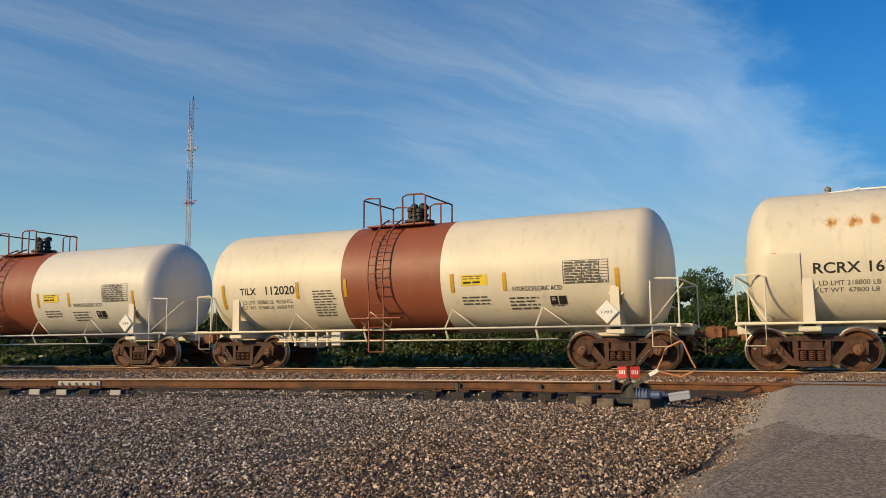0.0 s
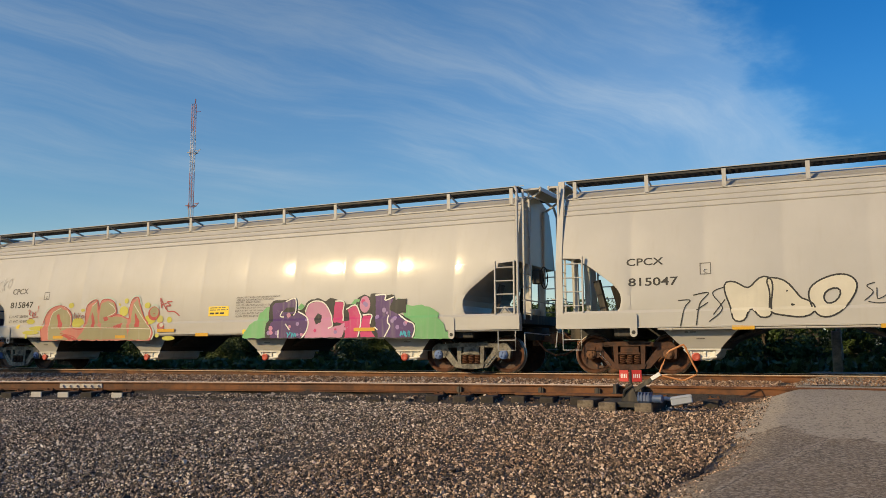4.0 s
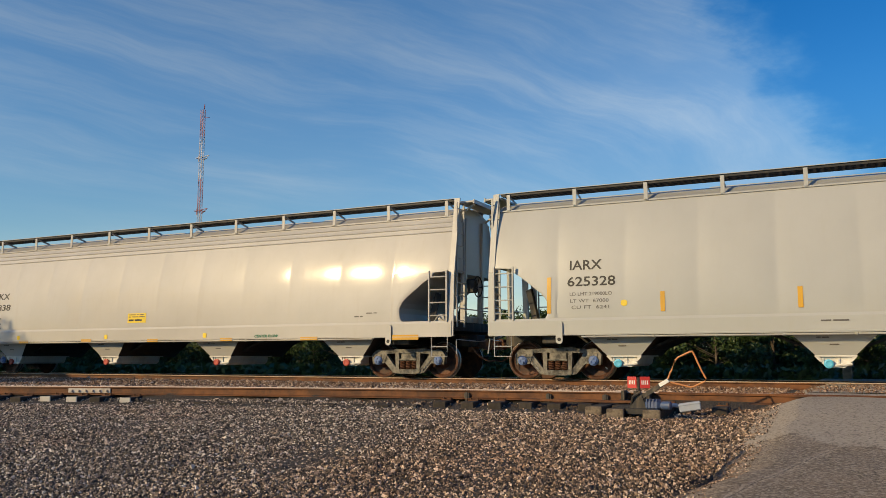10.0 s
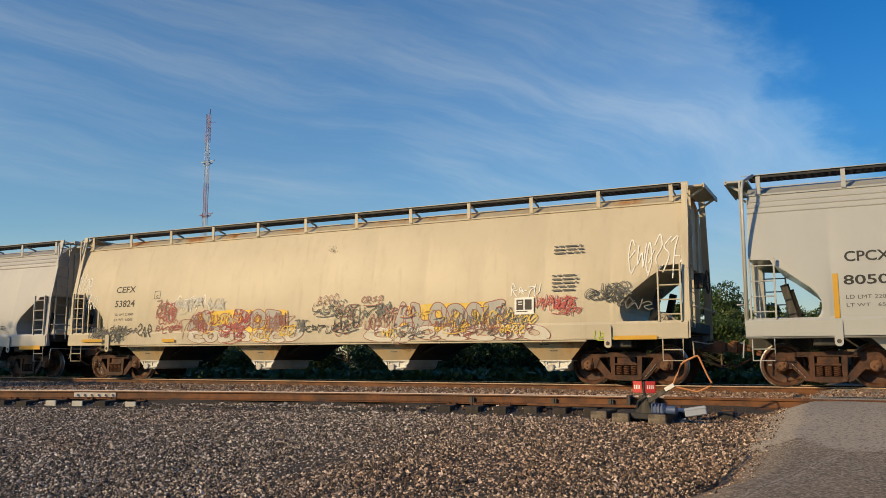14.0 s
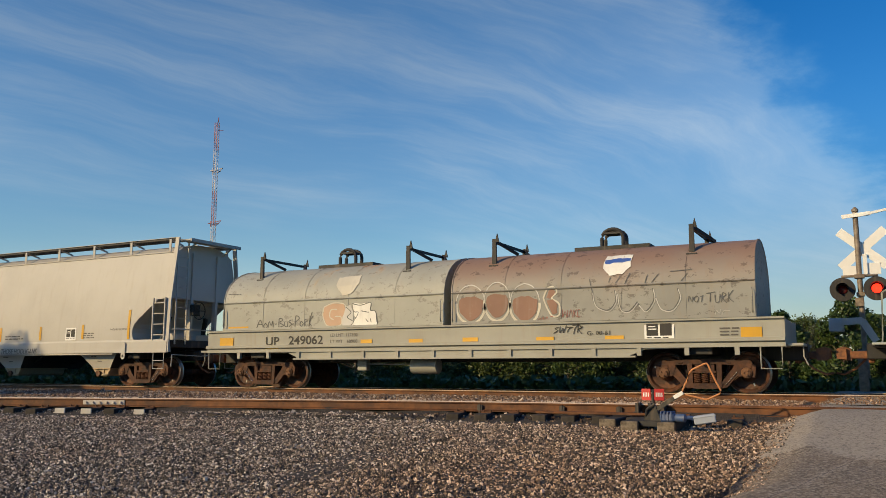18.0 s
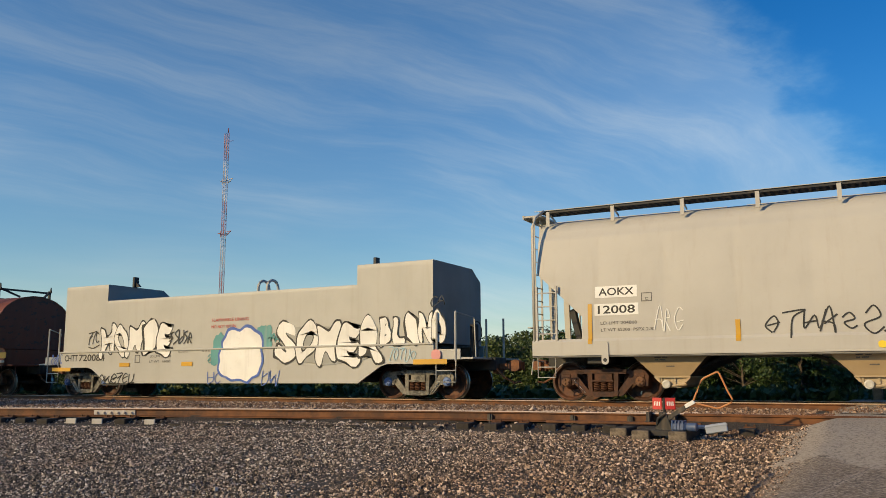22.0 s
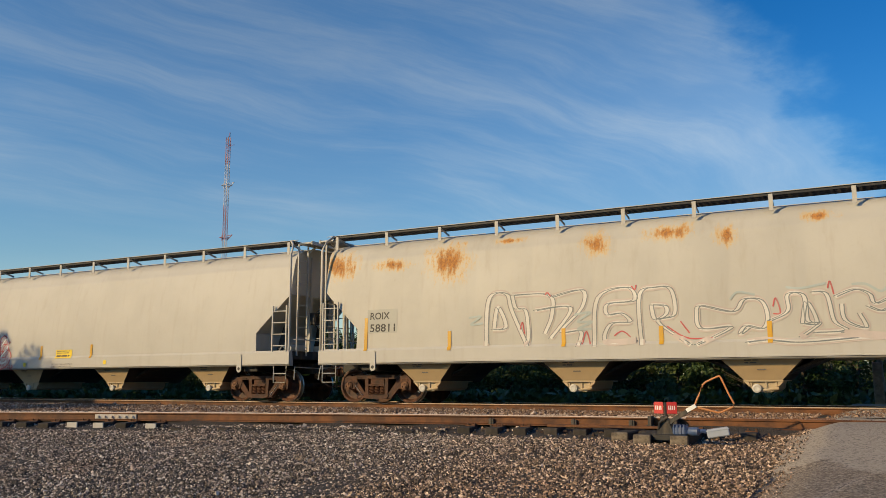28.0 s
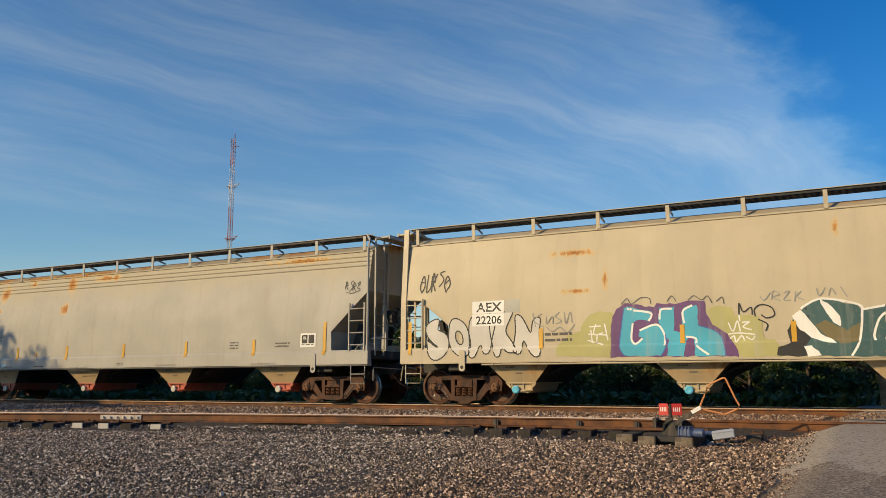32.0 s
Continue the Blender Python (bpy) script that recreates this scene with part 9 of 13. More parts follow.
shape(7, [(-1.95, 2.04), (-1.37, 2.07), (-0.91, 2.44), (-0.68, 2.31), (-0.37, 2.34), (0.08, 2.52), (0.41, 2.29), (0.75, 2.14), (1.11, 2.35), (1.36, 2.53), (1.67, 2.37), (1.95, 2.33), (2.22, 2.46), (2.49, 2.29), (2.89, 2.23), (2.85, 1.06), (-1.92, 1.13)], S_ORANGE)
shape(7, [(-1.22, 2.2), (-0.87, 2.26), (-0.07, 2.26), (0.08, 1.75), (0.38, 2.29), (0.74, 1.99), (1.18, 2.29), (2.92, 2.23), (2.85, 1.05), (-1.9, 1.12), (-1.85, 1.64), (-1.56, 1.91)], S_SLATE)
shape(7, [(-1.22, 2.17), (-0.92, 2.19), (-0.91, 1.71), (-1.14, 1.34), (-1.68, 1.43), (-1.62, 1.8)], S_FADED)
shape(7, [(-0.68, 2.15), (-0.14, 2.2), (-0.22, 1.76), (-0.6, 1.66)], S_FADED)
shape(7, [(0.08, 1.75), (0.45, 1.78), (0.73, 1.31), (0.15, 1.1)], S_FADED)
shape(7, [(1.32, 2.25), (1.81, 2.26), (1.76, 1.84), (1.45, 1.71)], S_FADED)
shape(7, [(2.01, 1.98), (2.42, 2.03), (2.74, 1.92), (2.61, 1.74), (2.2, 1.73)], S_FADED)
shape(7, [(0.81, 1.73), (1.1, 1.76), (1.3, 1.3), (0.95, 1.2)], S_FADED)
shape(7, [(1.93, 1.63), (2.6, 1.61), (2.59, 1.27), (2.06, 1.21)], S_FADED)
strokes(7, [[(-1.85, 1.64), (-1.56, 1.91), (-1.21, 2.21), (-0.87, 2.24), (-0.83, 1.71), (-0.74, 1.11)], [(-0.87, 2.23), (-0.07, 2.26), (-0.03, 1.76), (-0.28, 1.4), (-0.21, 1.11)], [(0.02, 2.3), (0.4, 2.32), (0.39, 1.89), (0.17, 1.86)], [(0.07, 1.45), (0.59, 1.52), (0.74, 1.09)], [(0.75, 2.15), (1.12, 2.35), (1.19, 2.01), (0.83, 1.8), (1.03, 1.3), (1.24, 1.09)], [(1.25, 2.31), (1.35, 1.65), (1.52, 1.43), (1.6, 1.78), (1.47, 1.91)]], 0.10, S_PALEBLUE)
strokes(7, [[(1.88, 2.32), (1.95, 1.84), (1.8, 1.36), (1.93, 1.08)], [(1.88, 2.32), (2.89, 2.24), (2.88, 2.07)], [(2.43, 2.03), (2.22, 1.76), (2.87, 1.67), (2.74, 1.27)], [(2.2, 1.13), (2.35, 1.41), (2.6, 1.14)], [(-1.58, 1.13), (-1.14, 1.34), (-1.3, 1.7), (-0.91, 1.78)], [(-1.85, 1.64), (-1.92, 1.13)]], 0.10, S_PALEBLUE)
strokes(7, [[(-1.79, 1.59), (-1.5, 1.86), (-1.15, 2.16), (-0.81, 2.19), (-0.77, 1.66), (-0.67999, 1.06)], [(-0.81, 2.18), (-0.010000000000000009, 2.21), (0.03, 1.71), (-0.22000000000000003, 1.35), (-0.15, 1.06)], [(0.08, 2.25), (0.46, 2.27), (0.45, 1.84), (0.23, 1.81)], [(0.13, 1.4), (0.64999, 1.47), (0.8, 1.04)], [(0.81, 2.1), (1.1800000000000002, 2.3), (1.25, 1.96), (0.88999, 1.75), (1.09, 1.25), (1.3, 1.04)], [(1.31, 2.26), (1.410, 1.6), (1.58, 1.38), (1.660, 1.73), (1.53, 1.86)]], 0.025, S_CREAM)
strokes(7, [[(1.94, 2.27), (2.01, 1.79), (1.86, 1.31), (1.99, 1.03)], [(1.94, 2.27), (2.95, 2.19), (2.94, 2.02)], [(2.49, 1.98), (2.28, 1.71), (2.93, 1.62), (2.8, 1.22)], [(2.26, 1.08), (2.41, 1.36), (2.66, 1.09)], [(-1.52, 1.08), (-1.08, 1.29), (-1.24, 1.65), (-0.85, 1.73)], [(-1.79, 1.59), (-1.86, 1.08)]], 0.025, S_CREAM)
for k_ in range(5):
    scribble(7, -1.8 + k_ * 0.98, 1.05, -0.95 + k_ * 0.98, 2.2, S_SLATE, 60 + k_, 2, 0.05)
    scribble(7, -1.8 + k_ * 0.98, 1.05, -0.95 + k_ * 0.98, 2.2, S_CREAM, 70 + k_, 2, 0.035)
blob(7, 2.88, 0.98, 8.32, 2.42, S_CREAM, 7, rough_=0.34)
blob(7, 2.95, 1.00, 8.26, 2.36, S_ORANGE, 7, rough_=0.34)
hollow(7, "KENCY", 2.90, 1.0, 8.09, 2.30, S_CREAM, 8, w=0.03, fill=S_SAGE)
scribble(7, 3.0, 1.1, 8.0, 1.9, S_PEACH, 18, 7, 0.04)
scribble(7, -9.32, 2.59, -8.51, 3.29, S_WHITE, 2, 2, 0.05)
scribble(7, 4.49, 2.10, 4.77, 2.35, S_BLACK, 2, 1, 0.025)
scribble(7, 5.94, 2.18, 6.40, 2.40, S_BLACK, 4, 2, 0.025)
scribble(7, 7.29, 1.94, 7.60, 2.25, S_BLACK, 5, 1, 0.025)
stencil_panel(7, 5.94, 1.43, 6.42, 1.76)
dash(7, -2.85, 1.21, -2.10, 1.30)
dash(7, 1.09, 1.09, 1.66, 1.18)
dash(7, 5.23, 1.13, 5.64, 1.22)
text(7, "2015", 7.17, 1.09, 0.43, 0.12, S_BLACK)
dash(7, 8.41, 1.04, 8.94, 1.24)
scribble(7, -6.39, 1.91, -6.02, 2.24, S_BLACK, 4, 2, 0.02)
scribble(7, -2.57, 1.42, -2.10, 1.89, S_BLACK, 9, 2, 0.025)
text(8, "AOKX", -7.92, 2.49, 1.16, 0.21)
text(8, "601838", -7.95, 2.11, 1.32, 0.21)
text(8, "LD LMT 220300", -7.95, 1.80, 0.93, 0.09, M_INKGREY)
text(8, "LT WT  65700", -7.94, 1.64, 0.93, 0.09, M_INKGREY)
text(8, "CU FT  6260", -7.94, 1.48, 0.93, 0.09, M_INKGREY)
placard(8, -1.14, 1.59, -0.38, 1.88)
text(8, "CENTER FLOW", 3.80, 1.09, 0.83, 0.10, M_GREENTXT, glyphs=FAT, slant=0.2)
dash(8, -9.29, 0.95, -8.35, 1.04)
dash(8, -6.01, 1.00, -5.56, 1.09)
dash(8, -3.08, 1.02, -2.64, 1.11)
dash(8, -0.26, 1.00, 0.17, 1.09)
dash(8, 2.57, 1.00, 3.01, 1.09)
blob(8, -6.13, 1.11, -5.98, 1.26, M_YTAG, 1, 0.018, 0.02, 10)
blob(8, -2.08, 1.10, -1.93, 1.25, M_YTAG, 1, 0.018, 0.02, 10)
blob(8, 1.91, 1.10, 2.06, 1.25, M_YTAG, 1, 0.018, 0.02, 10)
dash(8, 5.37, 1.00, 5.93, 1.09)
dash(8, 8.15, 0.98, 9.01, 1.11)
bars(8, 7.43, 1.66, 7.85, 1.72, 1)
bars(8, 7.08, 1.57, 7.38, 1.64, 1)
text(9, "IARX", -7.76, 2.57, 0.77, 0.23)
text(9, "625328", -7.81, 2.18, 1.14, 0.23)
text(9, "LD LMT 219000LO", -7.75, 1.96, 1.00, 0.10, M_INKGREY)
text(9, "LT WT  67000", -7.74, 1.80, 0.91, 0.10, M_INKGREY)
text(9, "CU FT  6241", -7.71, 1.65, 0.89, 0.10, M_INKGREY)
stripe(9, -8.26, 1.56, 2.42)
stripe(9, -5.61, 1.55, 2.00)
stripe(9, -2.79, 1.56, 2.00)
stripe(9, -0.03, 1.56, 2.00)
stripe(9, 2.79, 1.55, 2.00)
stripe(9, 5.62, 1.56, 1.99)
stripe(9, 8.27, 1.55, 2.45)
text(9, "LINED CAR-WEAR RUBBER SHOES WHEN", 0.91, 1.82, 1.43, 0.06, M_REDTXT)
text(9, "ENTERING CAR, SHARP OBJECTS MUST", 0.91, 1.73, 1.39, 0.06, M_REDTXT)
text(9, "NOT CONTACT LINING.", 0.91, 1.65, 0.86, 0.06, M_REDTXT)
bars(9, 7.16, 2.20, 7.74, 2.46, 5)
bars(9, 7.60, 1.67, 7.79, 1.77, 2)
bars(9, 6.77, 1.65, 7.06, 1.82, 2)
blob(9, 3.26, 1.67, 3.41, 1.82, M_YTAG, 1, 0.018, 0.02, 10)
blob(9, 6.44, 1.69, 6.59, 1.84, M_YTAG, 1, 0.018, 0.02, 10)
blob(9, -6.55, 1.69, -6.40, 1.84, M_YTAG, 1, 0.018, 0.02, 10)
bars(9, -2.43, 1.25, -1.76, 1.32, 1)
bars(9, 1.64, 1.23, 2.38, 1.32, 1)
bars(9, 5.70, 1.24, 6.39, 1.32, 1)
text(10, "CPCX", -8.08, 2.47, 0.85, 0.23)
text(10, "814046", -8.05, 2.02, 1.14, 0.22)
text(10, "LD LMT 220400", -8.02, 1.70, 0.89, 0.09, M_INKGREY)
text(10, "LT WT  65600", -8.02, 1.53, 0.89, 0.09, M_INKGREY)
frame_box(10, -6.46, 2.28, -6.23, 2.51, "C")
placard(10, 0.23, 1.57, 0.95, 1.87)
text(10, "LINING HEMPEL 35480 RC COMP ONLY", 1.40, 2.28, 1.41, 0.06, M_INKGREY)
text(10, "MNFT 7-18", 1.40, 2.22, 0.41, 0.06, M_INKGREY)
text(10, "AMERCOAT 385RA-450H  EXTERIOR PAINT", 1.39, 2.12, 1.53, 0.06, M_INKGREY)
text(10, "APPLIED ARI-PARAGOULD 07-2014", 1.39, 2.05, 1.28, 0.06, M_INKGREY)
text(10, "HEMPEL 35480 LINING", 1.39, 1.97, 0.85, 0.06, M_INKGREY)
text(10, "APPLIED ARI-PARAGOULD 07-2014", 1.39, 1.89, 1.28, 0.06, M_INKGREY)
text(10, "CAUTION, DO NOT USE STEAM,", 1.38, 1.81, 1.15, 0.06, M_INKGREY)
text(10, "BOILING WATER OR SHARP OBJECTS", 1.38, 1.73, 1.32, 0.06, M_INKGREY)
text(10, "TO CLEAN. ENTER CAR WITH", 1.38, 1.65, 1.06, 0.06, M_INKGREY)
text(10, "CLEAN SOFT SOLED SHOES.", 1.37, 1.57, 1.02, 0.06, M_INKGREY)
text(10, "CENTER FLOW", 3.71, 1.12, 0.83, 0.11, S_NAVY, glyphs=FAT, slant=0.2)
dash(10, -9.89, 0.94, -9.02, 1.07)
dash(10, -5.62, 1.00, -5.17, 1.09)
dash(10, -2.88, 1.00, -2.48, 1.09)
dash(10, -0.11, 0.99, 0.34, 1.08)
dash(10, 2.35, 1.00, 2.81, 1.09)
dash(10, 5.11, 1.01, 5.57, 1.10)
blob(10, -6.22, 1.07, -6.07, 1.22, M_YTAG, 1, 0.018, 0.02, 10)
blob(10, -2.24, 1.11, -2.09, 1.26, M_YTAG, 1, 0.018, 0.02, 10)
blob(10, 1.78, 1.07, 1.93, 1.22, M_YTAG, 1, 0.018, 0.02, 10)
scribble(10, -5.02, 1.08, -3.06, 1.30, S_WORN, 4, 11, 0.012)
stencil_panel(10, 6.45, 1.60, 6.88, 1.89)
bars(10, 7.30, 1.59, 7.86, 1.76, 3)
dash(10, 8.62, 0.94, 9.65, 1.07)
text(11, "CEFX", -7.84, 2.68, 0.83, 0.20)
text(11, "53824", -7.81, 2.23, 0.84, 0.21)
text(11, "LD LMT 229000", -7.76, 1.96, 0.78, 0.09, M_INKGREY)
text(11, "LT WT  66000", -7.77, 1.80, 0.78, 0.09, M_INKGREY)
frame_box(11, -6.18, 2.44, -5.93, 2.69, "C")
scribble(11, -9.71, 2.74, -8.95, 3.42, S_WHITE, 3, 4, 0.035)
scribble(11, -9.18, 2.14, -8.58, 2.69, S_WHITE, 5, 3, 0.035)
scribble(11, -5.23, 2.14, -4.06, 2.52, S_WHITE, 12, 5, 0.03)
blob(11, -4.67, 1.34, -0.86, 2.07, S_YELLOW, 2)
hollow(11, "ALODOE", -4.70, 1.40, -1.25, 1.98, S_RUSTRED, 4, w=0.024, fill=S_WORN)
hollow(11, "CODOCCO", -4.65, 1.07, -0.57, 1.45, S_RUSTRED, 14, w=0.016, fill=S_CREAM)
scribble(11, -5.00, 1.12, -0.86, 1.99, S_RUSTRED, 51, 11, 0.02)
blob(11, 2.20, 1.24, 5.51, 2.06, S_YELLOW, 6)
hollow(11, "ALODOE", 2.37, 1.38, 5.40, 2.05, S_RUSTRED, 8, w=0.026, fill=S_WORN)
hollow(11, "COQGCOO", 1.52, 1.03, 6.54, 1.46, S_RUSTRED, 9, w=0.018, fill=S_CREAM)
scribble(11, 1.69, 1.04, 5.95, 1.95, S_RUSTRED, 53, 13, 0.02)
scribble(11, 8.45, 2.42, 9.77, 3.42, S_WHITE, 26, 7, 0.035)
scribble(11, 7.63, 1.05, 8.08, 1.27, S_LIME, 27, 3, 0.035)
scribble(11, 5.60, 2.09, 6.36, 2.43, S_WHITE, 28, 4, 0.03)
scribble(11, -5.37, 2.04, -4.26, 2.42, S_WHITE, 33, 5, 0.03)
clutter(11, -8.9, 1.05, -6.0, 1.75, 14, (S_DARK, S_BLACK), 5)
clutter(11, -6.2, 1.3, -4.9, 2.45, 9, (S_RED, S_RUSTRED), 6)
clutter(11, -5.2, 1.1, -0.6, 2.1, 26, (S_RUSTRED, S_RED, S_YELLOW), 7)
clutter(11, -0.9, 1.2, 2.4, 2.45, 22, (S_BLACK, S_DARK, S_RUSTRED), 8)
clutter(11, 1.9, 1.05, 6.6, 2.0, 26, (S_RUSTRED, S_YELLOW, S_DARK), 9)
clutter(11, 6.2, 1.55, 7.5, 2.15, 7, (S_RED,), 10)
clutter(11, 7.4, 1.5, 9.2, 2.4, 9, (S_BLACK, S_DARK), 11)
clutter(11, -5.4, 2.0, -3.2, 2.45, 6, (S_PALE,), 12)
stencil_panel(11, 5.74, 1.71, 6.13, 2.02)
bars(11, 6.65, 3.07, 7.47, 3.32, 3)
bars(11, 6.63, 2.17, 7.37, 2.61, 5)
dash(11, -9.09, 1.15, -8.16, 1.24)
dash(11, -5.65, 1.12, -5.15, 1.21)
dash(11, 8.10, 1.03, 9.08, 1.12)
splash(11, 0.08, 3.50, 0.36, 3.72, 4, 40)
text(12, "CPCX", -7.69, 2.57, 0.84, 0.22)
text(12, "805034", -7.73, 2.09, 1.25, 0.20)
text(12, "LD LMT 220300 LB", -7.70, 1.80, 1.12, 0.10, M_INKGREY)
text(12, "LT WT   65700 LB", -7.70, 1.64, 1.12, 0.09, M_INKGREY)
frame_box(12, -5.94, 2.31, -5.69, 2.56, "C")
stripe(12, -7.88, 1.42, 2.33)
stripe(12, -5.38, 1.44, 1.89)
stripe(12, -2.83, 1.41, 1.90)
stripe(12, 0.44, 1.42, 1.89)
blob(12, -6.38, 1.54, -6.23, 1.69, S_YELLOW, 1, 0.018, 0.02, 10)
blob(12, -3.34, 1.55, -3.19, 1.70, S_YELLOW, 1, 0.018, 0.02, 10)
bars(12, -6.04, 1.00, -5.36, 1.24, 2)
bars(12, -1.98, 1.06, -1.26, 1.23, 2)
stripe(12, 5.35, 1.42, 1.85)
stripe(12, 2.90, 1.43, 1.83)
stripe(12, 7.76, 1.38, 2.29)
bars(12, 6.14, 2.58, 6.90, 2.76, 2)
bars(12, 6.13, 1.92, 6.81, 2.42, 5)
text(13, "GPLX", -8.30, 2.29, 0.81, 0.21)
text(13, "77093", -8.26, 1.89, 0.90, 0.21)
text(13, "LD LMT 221100 LB", -8.23, 1.66, 1.00, 0.10, M_INKGREY)
text(13, "LT WT  64900 LB", -8.23, 1.52, 1.00, 0.10, M_INKGREY)
stripe(13, -8.39, 1.47, 2.39)
stripe(13, -6.19, 1.49, 1.94)
stripe(13, -4.14, 1.47, 1.95)
stripe(13, -2.16, 1.48, 1.96)
stripe(13, -0.12, 1.51, 1.97)
stripe(13, 1.93, 1.48, 1.96)
stripe(13, 3.97, 1.50, 1.95)
stripe(13, 6.01, 1.51, 1.97)
stencil_panel(13, 5.25, 1.52, 5.65, 1.83)
bars(13, 2.19, 1.52, 3.19, 1.69, 2)
bars(13, 6.06, 1.51, 6.59, 1.72, 3)
text(13, "DAMN THOSE HOOLIGANS", 1.38, 1.04, 2.50, 0.19, S_DARK, slant=0.15)
text(13, "BORN OF THUNDER", -8.31, 1.06, 1.43, 0.17, S_DARK, slant=0.1)
text(13, "PAINT-OVERCOAT MACROPOXY", 7.26, 1.76, 0.87, 0.07, M_INKGREY)
strokes(13, [[(-6.78, 1.07), (-6.76, 1.64), (-6.61, 1.84), (-6.41, 2.06), (-6.34, 2.49)], [(-6.34, 2.49), (-6.25, 2.05), (-5.87, 1.83), (-5.71, 1.55), (-5.70, 1.06)], [(-6.64, 1.41), (-6.25, 1.68), (-5.82, 1.39)], [(-5.70, 1.06), (-5.68, 1.62), (-5.54, 1.82), (-5.54, 2.03), (-5.48, 2.46)], [(-5.48, 2.46), (-5.39, 2.03), (-5.35, 1.81), (-5.20, 1.54), (-5.19, 1.05)], [(-5.56, 1.39), (-5.46, 1.66), (-5.31, 1.39)], [(-5.19, 1.05), (-5.17, 1.61), (-5.02, 1.80), (-4.97, 2.02), (-4.91, 2.52)], [(-4.91, 2.52), (-4.83, 2.01), (-4.54, 1.79), (-4.39, 1.52), (-4.39, 1.04)], [(-5.05, 1.38), (-4.80, 1.65), (-4.50, 1.37)], [(-4.39, 1.07), (-4.36, 1.59), (-4.22, 1.78), (-4.00, 1.99), (-3.93, 2.37)], [(-3.93, 2.37), (-3.86, 1.98), (-3.75, 1.77), (-3.62, 1.51), (-3.61, 1.07)], [(-4.25, 1.37), (-4.00, 1.63), (-3.72, 1.36)], [(-3.61, 1.04), (-3.58, 1.58), (-3.45, 1.77), (-3.21, 1.96), (-3.15, 2.37)], [(-3.15, 2.37), (-3.08, 1.96), (-2.78, 1.75), (-2.65, 1.49), (-2.65, 1.03)], [(-3.48, 1.36), (-3.13, 1.61), (-2.74, 1.34)], [(-2.65, 1.03), (-2.61, 1.56), (-2.48, 1.74), (-2.19, 1.93), (-2.13, 2.41)], [(-2.13, 2.41), (-2.06, 1.93), (-1.75, 1.72), (-1.62, 1.47), (-1.62, 1.02)], [(-2.52, 1.34), (-2.13, 1.59), (-1.72, 1.33)], [(-1.62, 1.02), (-1.59, 1.54), (-1.47, 1.72), (-1.36, 1.91), (-1.29, 2.30)], [(-1.29, 2.30), (-1.23, 1.91), (-1.16, 1.71), (-1.04, 1.46), (-1.04, 1.01)], [(-1.50, 1.32), (-1.33, 1.57), (-1.13, 1.32)], [(-1.04, 1.03), (-1.00, 1.52), (-0.88, 1.70), (-0.71, 1.89), (-0.65, 2.31)], [(-0.65, 2.31), (-0.59, 1.89), (-0.33, 1.69), (-0.21, 1.44), (-0.22, 1.02)], [(-0.91, 1.31), (-0.62, 1.56), (-0.30, 1.30)], [(-0.22, 1.02), (-0.18, 1.51), (-0.06, 1.68), (0.10, 1.87), (0.17, 2.32)], [(0.17, 2.32), (0.22, 1.86), (0.47, 1.67), (0.58, 1.42), (0.58, 1.01)], [(-0.10, 1.30), (0.19, 1.54), (0.50, 1.29)], [(0.29, 1.03), (0.33, 1.50), (0.44, 1.67), (0.85, 1.85), (0.91, 2.33)], [(0.91, 2.33), (0.96, 1.84), (1.29, 1.65), (1.39, 1.41), (1.38, 1.02)], [(0.41, 1.29), (0.85, 1.53), (1.31, 1.28)]], 0.035, S_DARK)
blob(13, -6.79, 1.01, 1.14, 1.41, S_CREAM, 3)
stripe(13, 8.07, 1.47, 2.39)
scribble(13, -3.06, 1.57, -2.09, 2.15, S_BLACK, 4, 4, 0.025)
text(14, "UP", -5.76, 1.20, 0.47, 0.24)
text(14, "249062", -4.96, 1.21, 1.16, 0.25)
text(14, "LD LMT  117100", -3.56, 1.41, 0.87, 0.11, M_INKGREY)
text(14, "LT WT   68900", -3.56, 1.24, 0.87, 0.11, M_INKGREY)
dash(14, -7.45, 1.20, -6.94, 1.44)
dash(14, 7.03, 1.18, 7.46, 1.43)
dash(14, -2.58, 1.22, -2.22, 1.32)
dash(14, -1.11, 1.21, -0.70, 1.31)
dash(14, 0.43, 1.22, 0.85, 1.32)
dash(14, 2.38, 1.20, 2.83, 1.30)
dash(14, 4.06, 1.20, 4.50, 1.30)
dash(14, -5.76, 1.10, -5.30, 1.20)
dash(14, -7.17, 1.69, -6.43, 1.76)
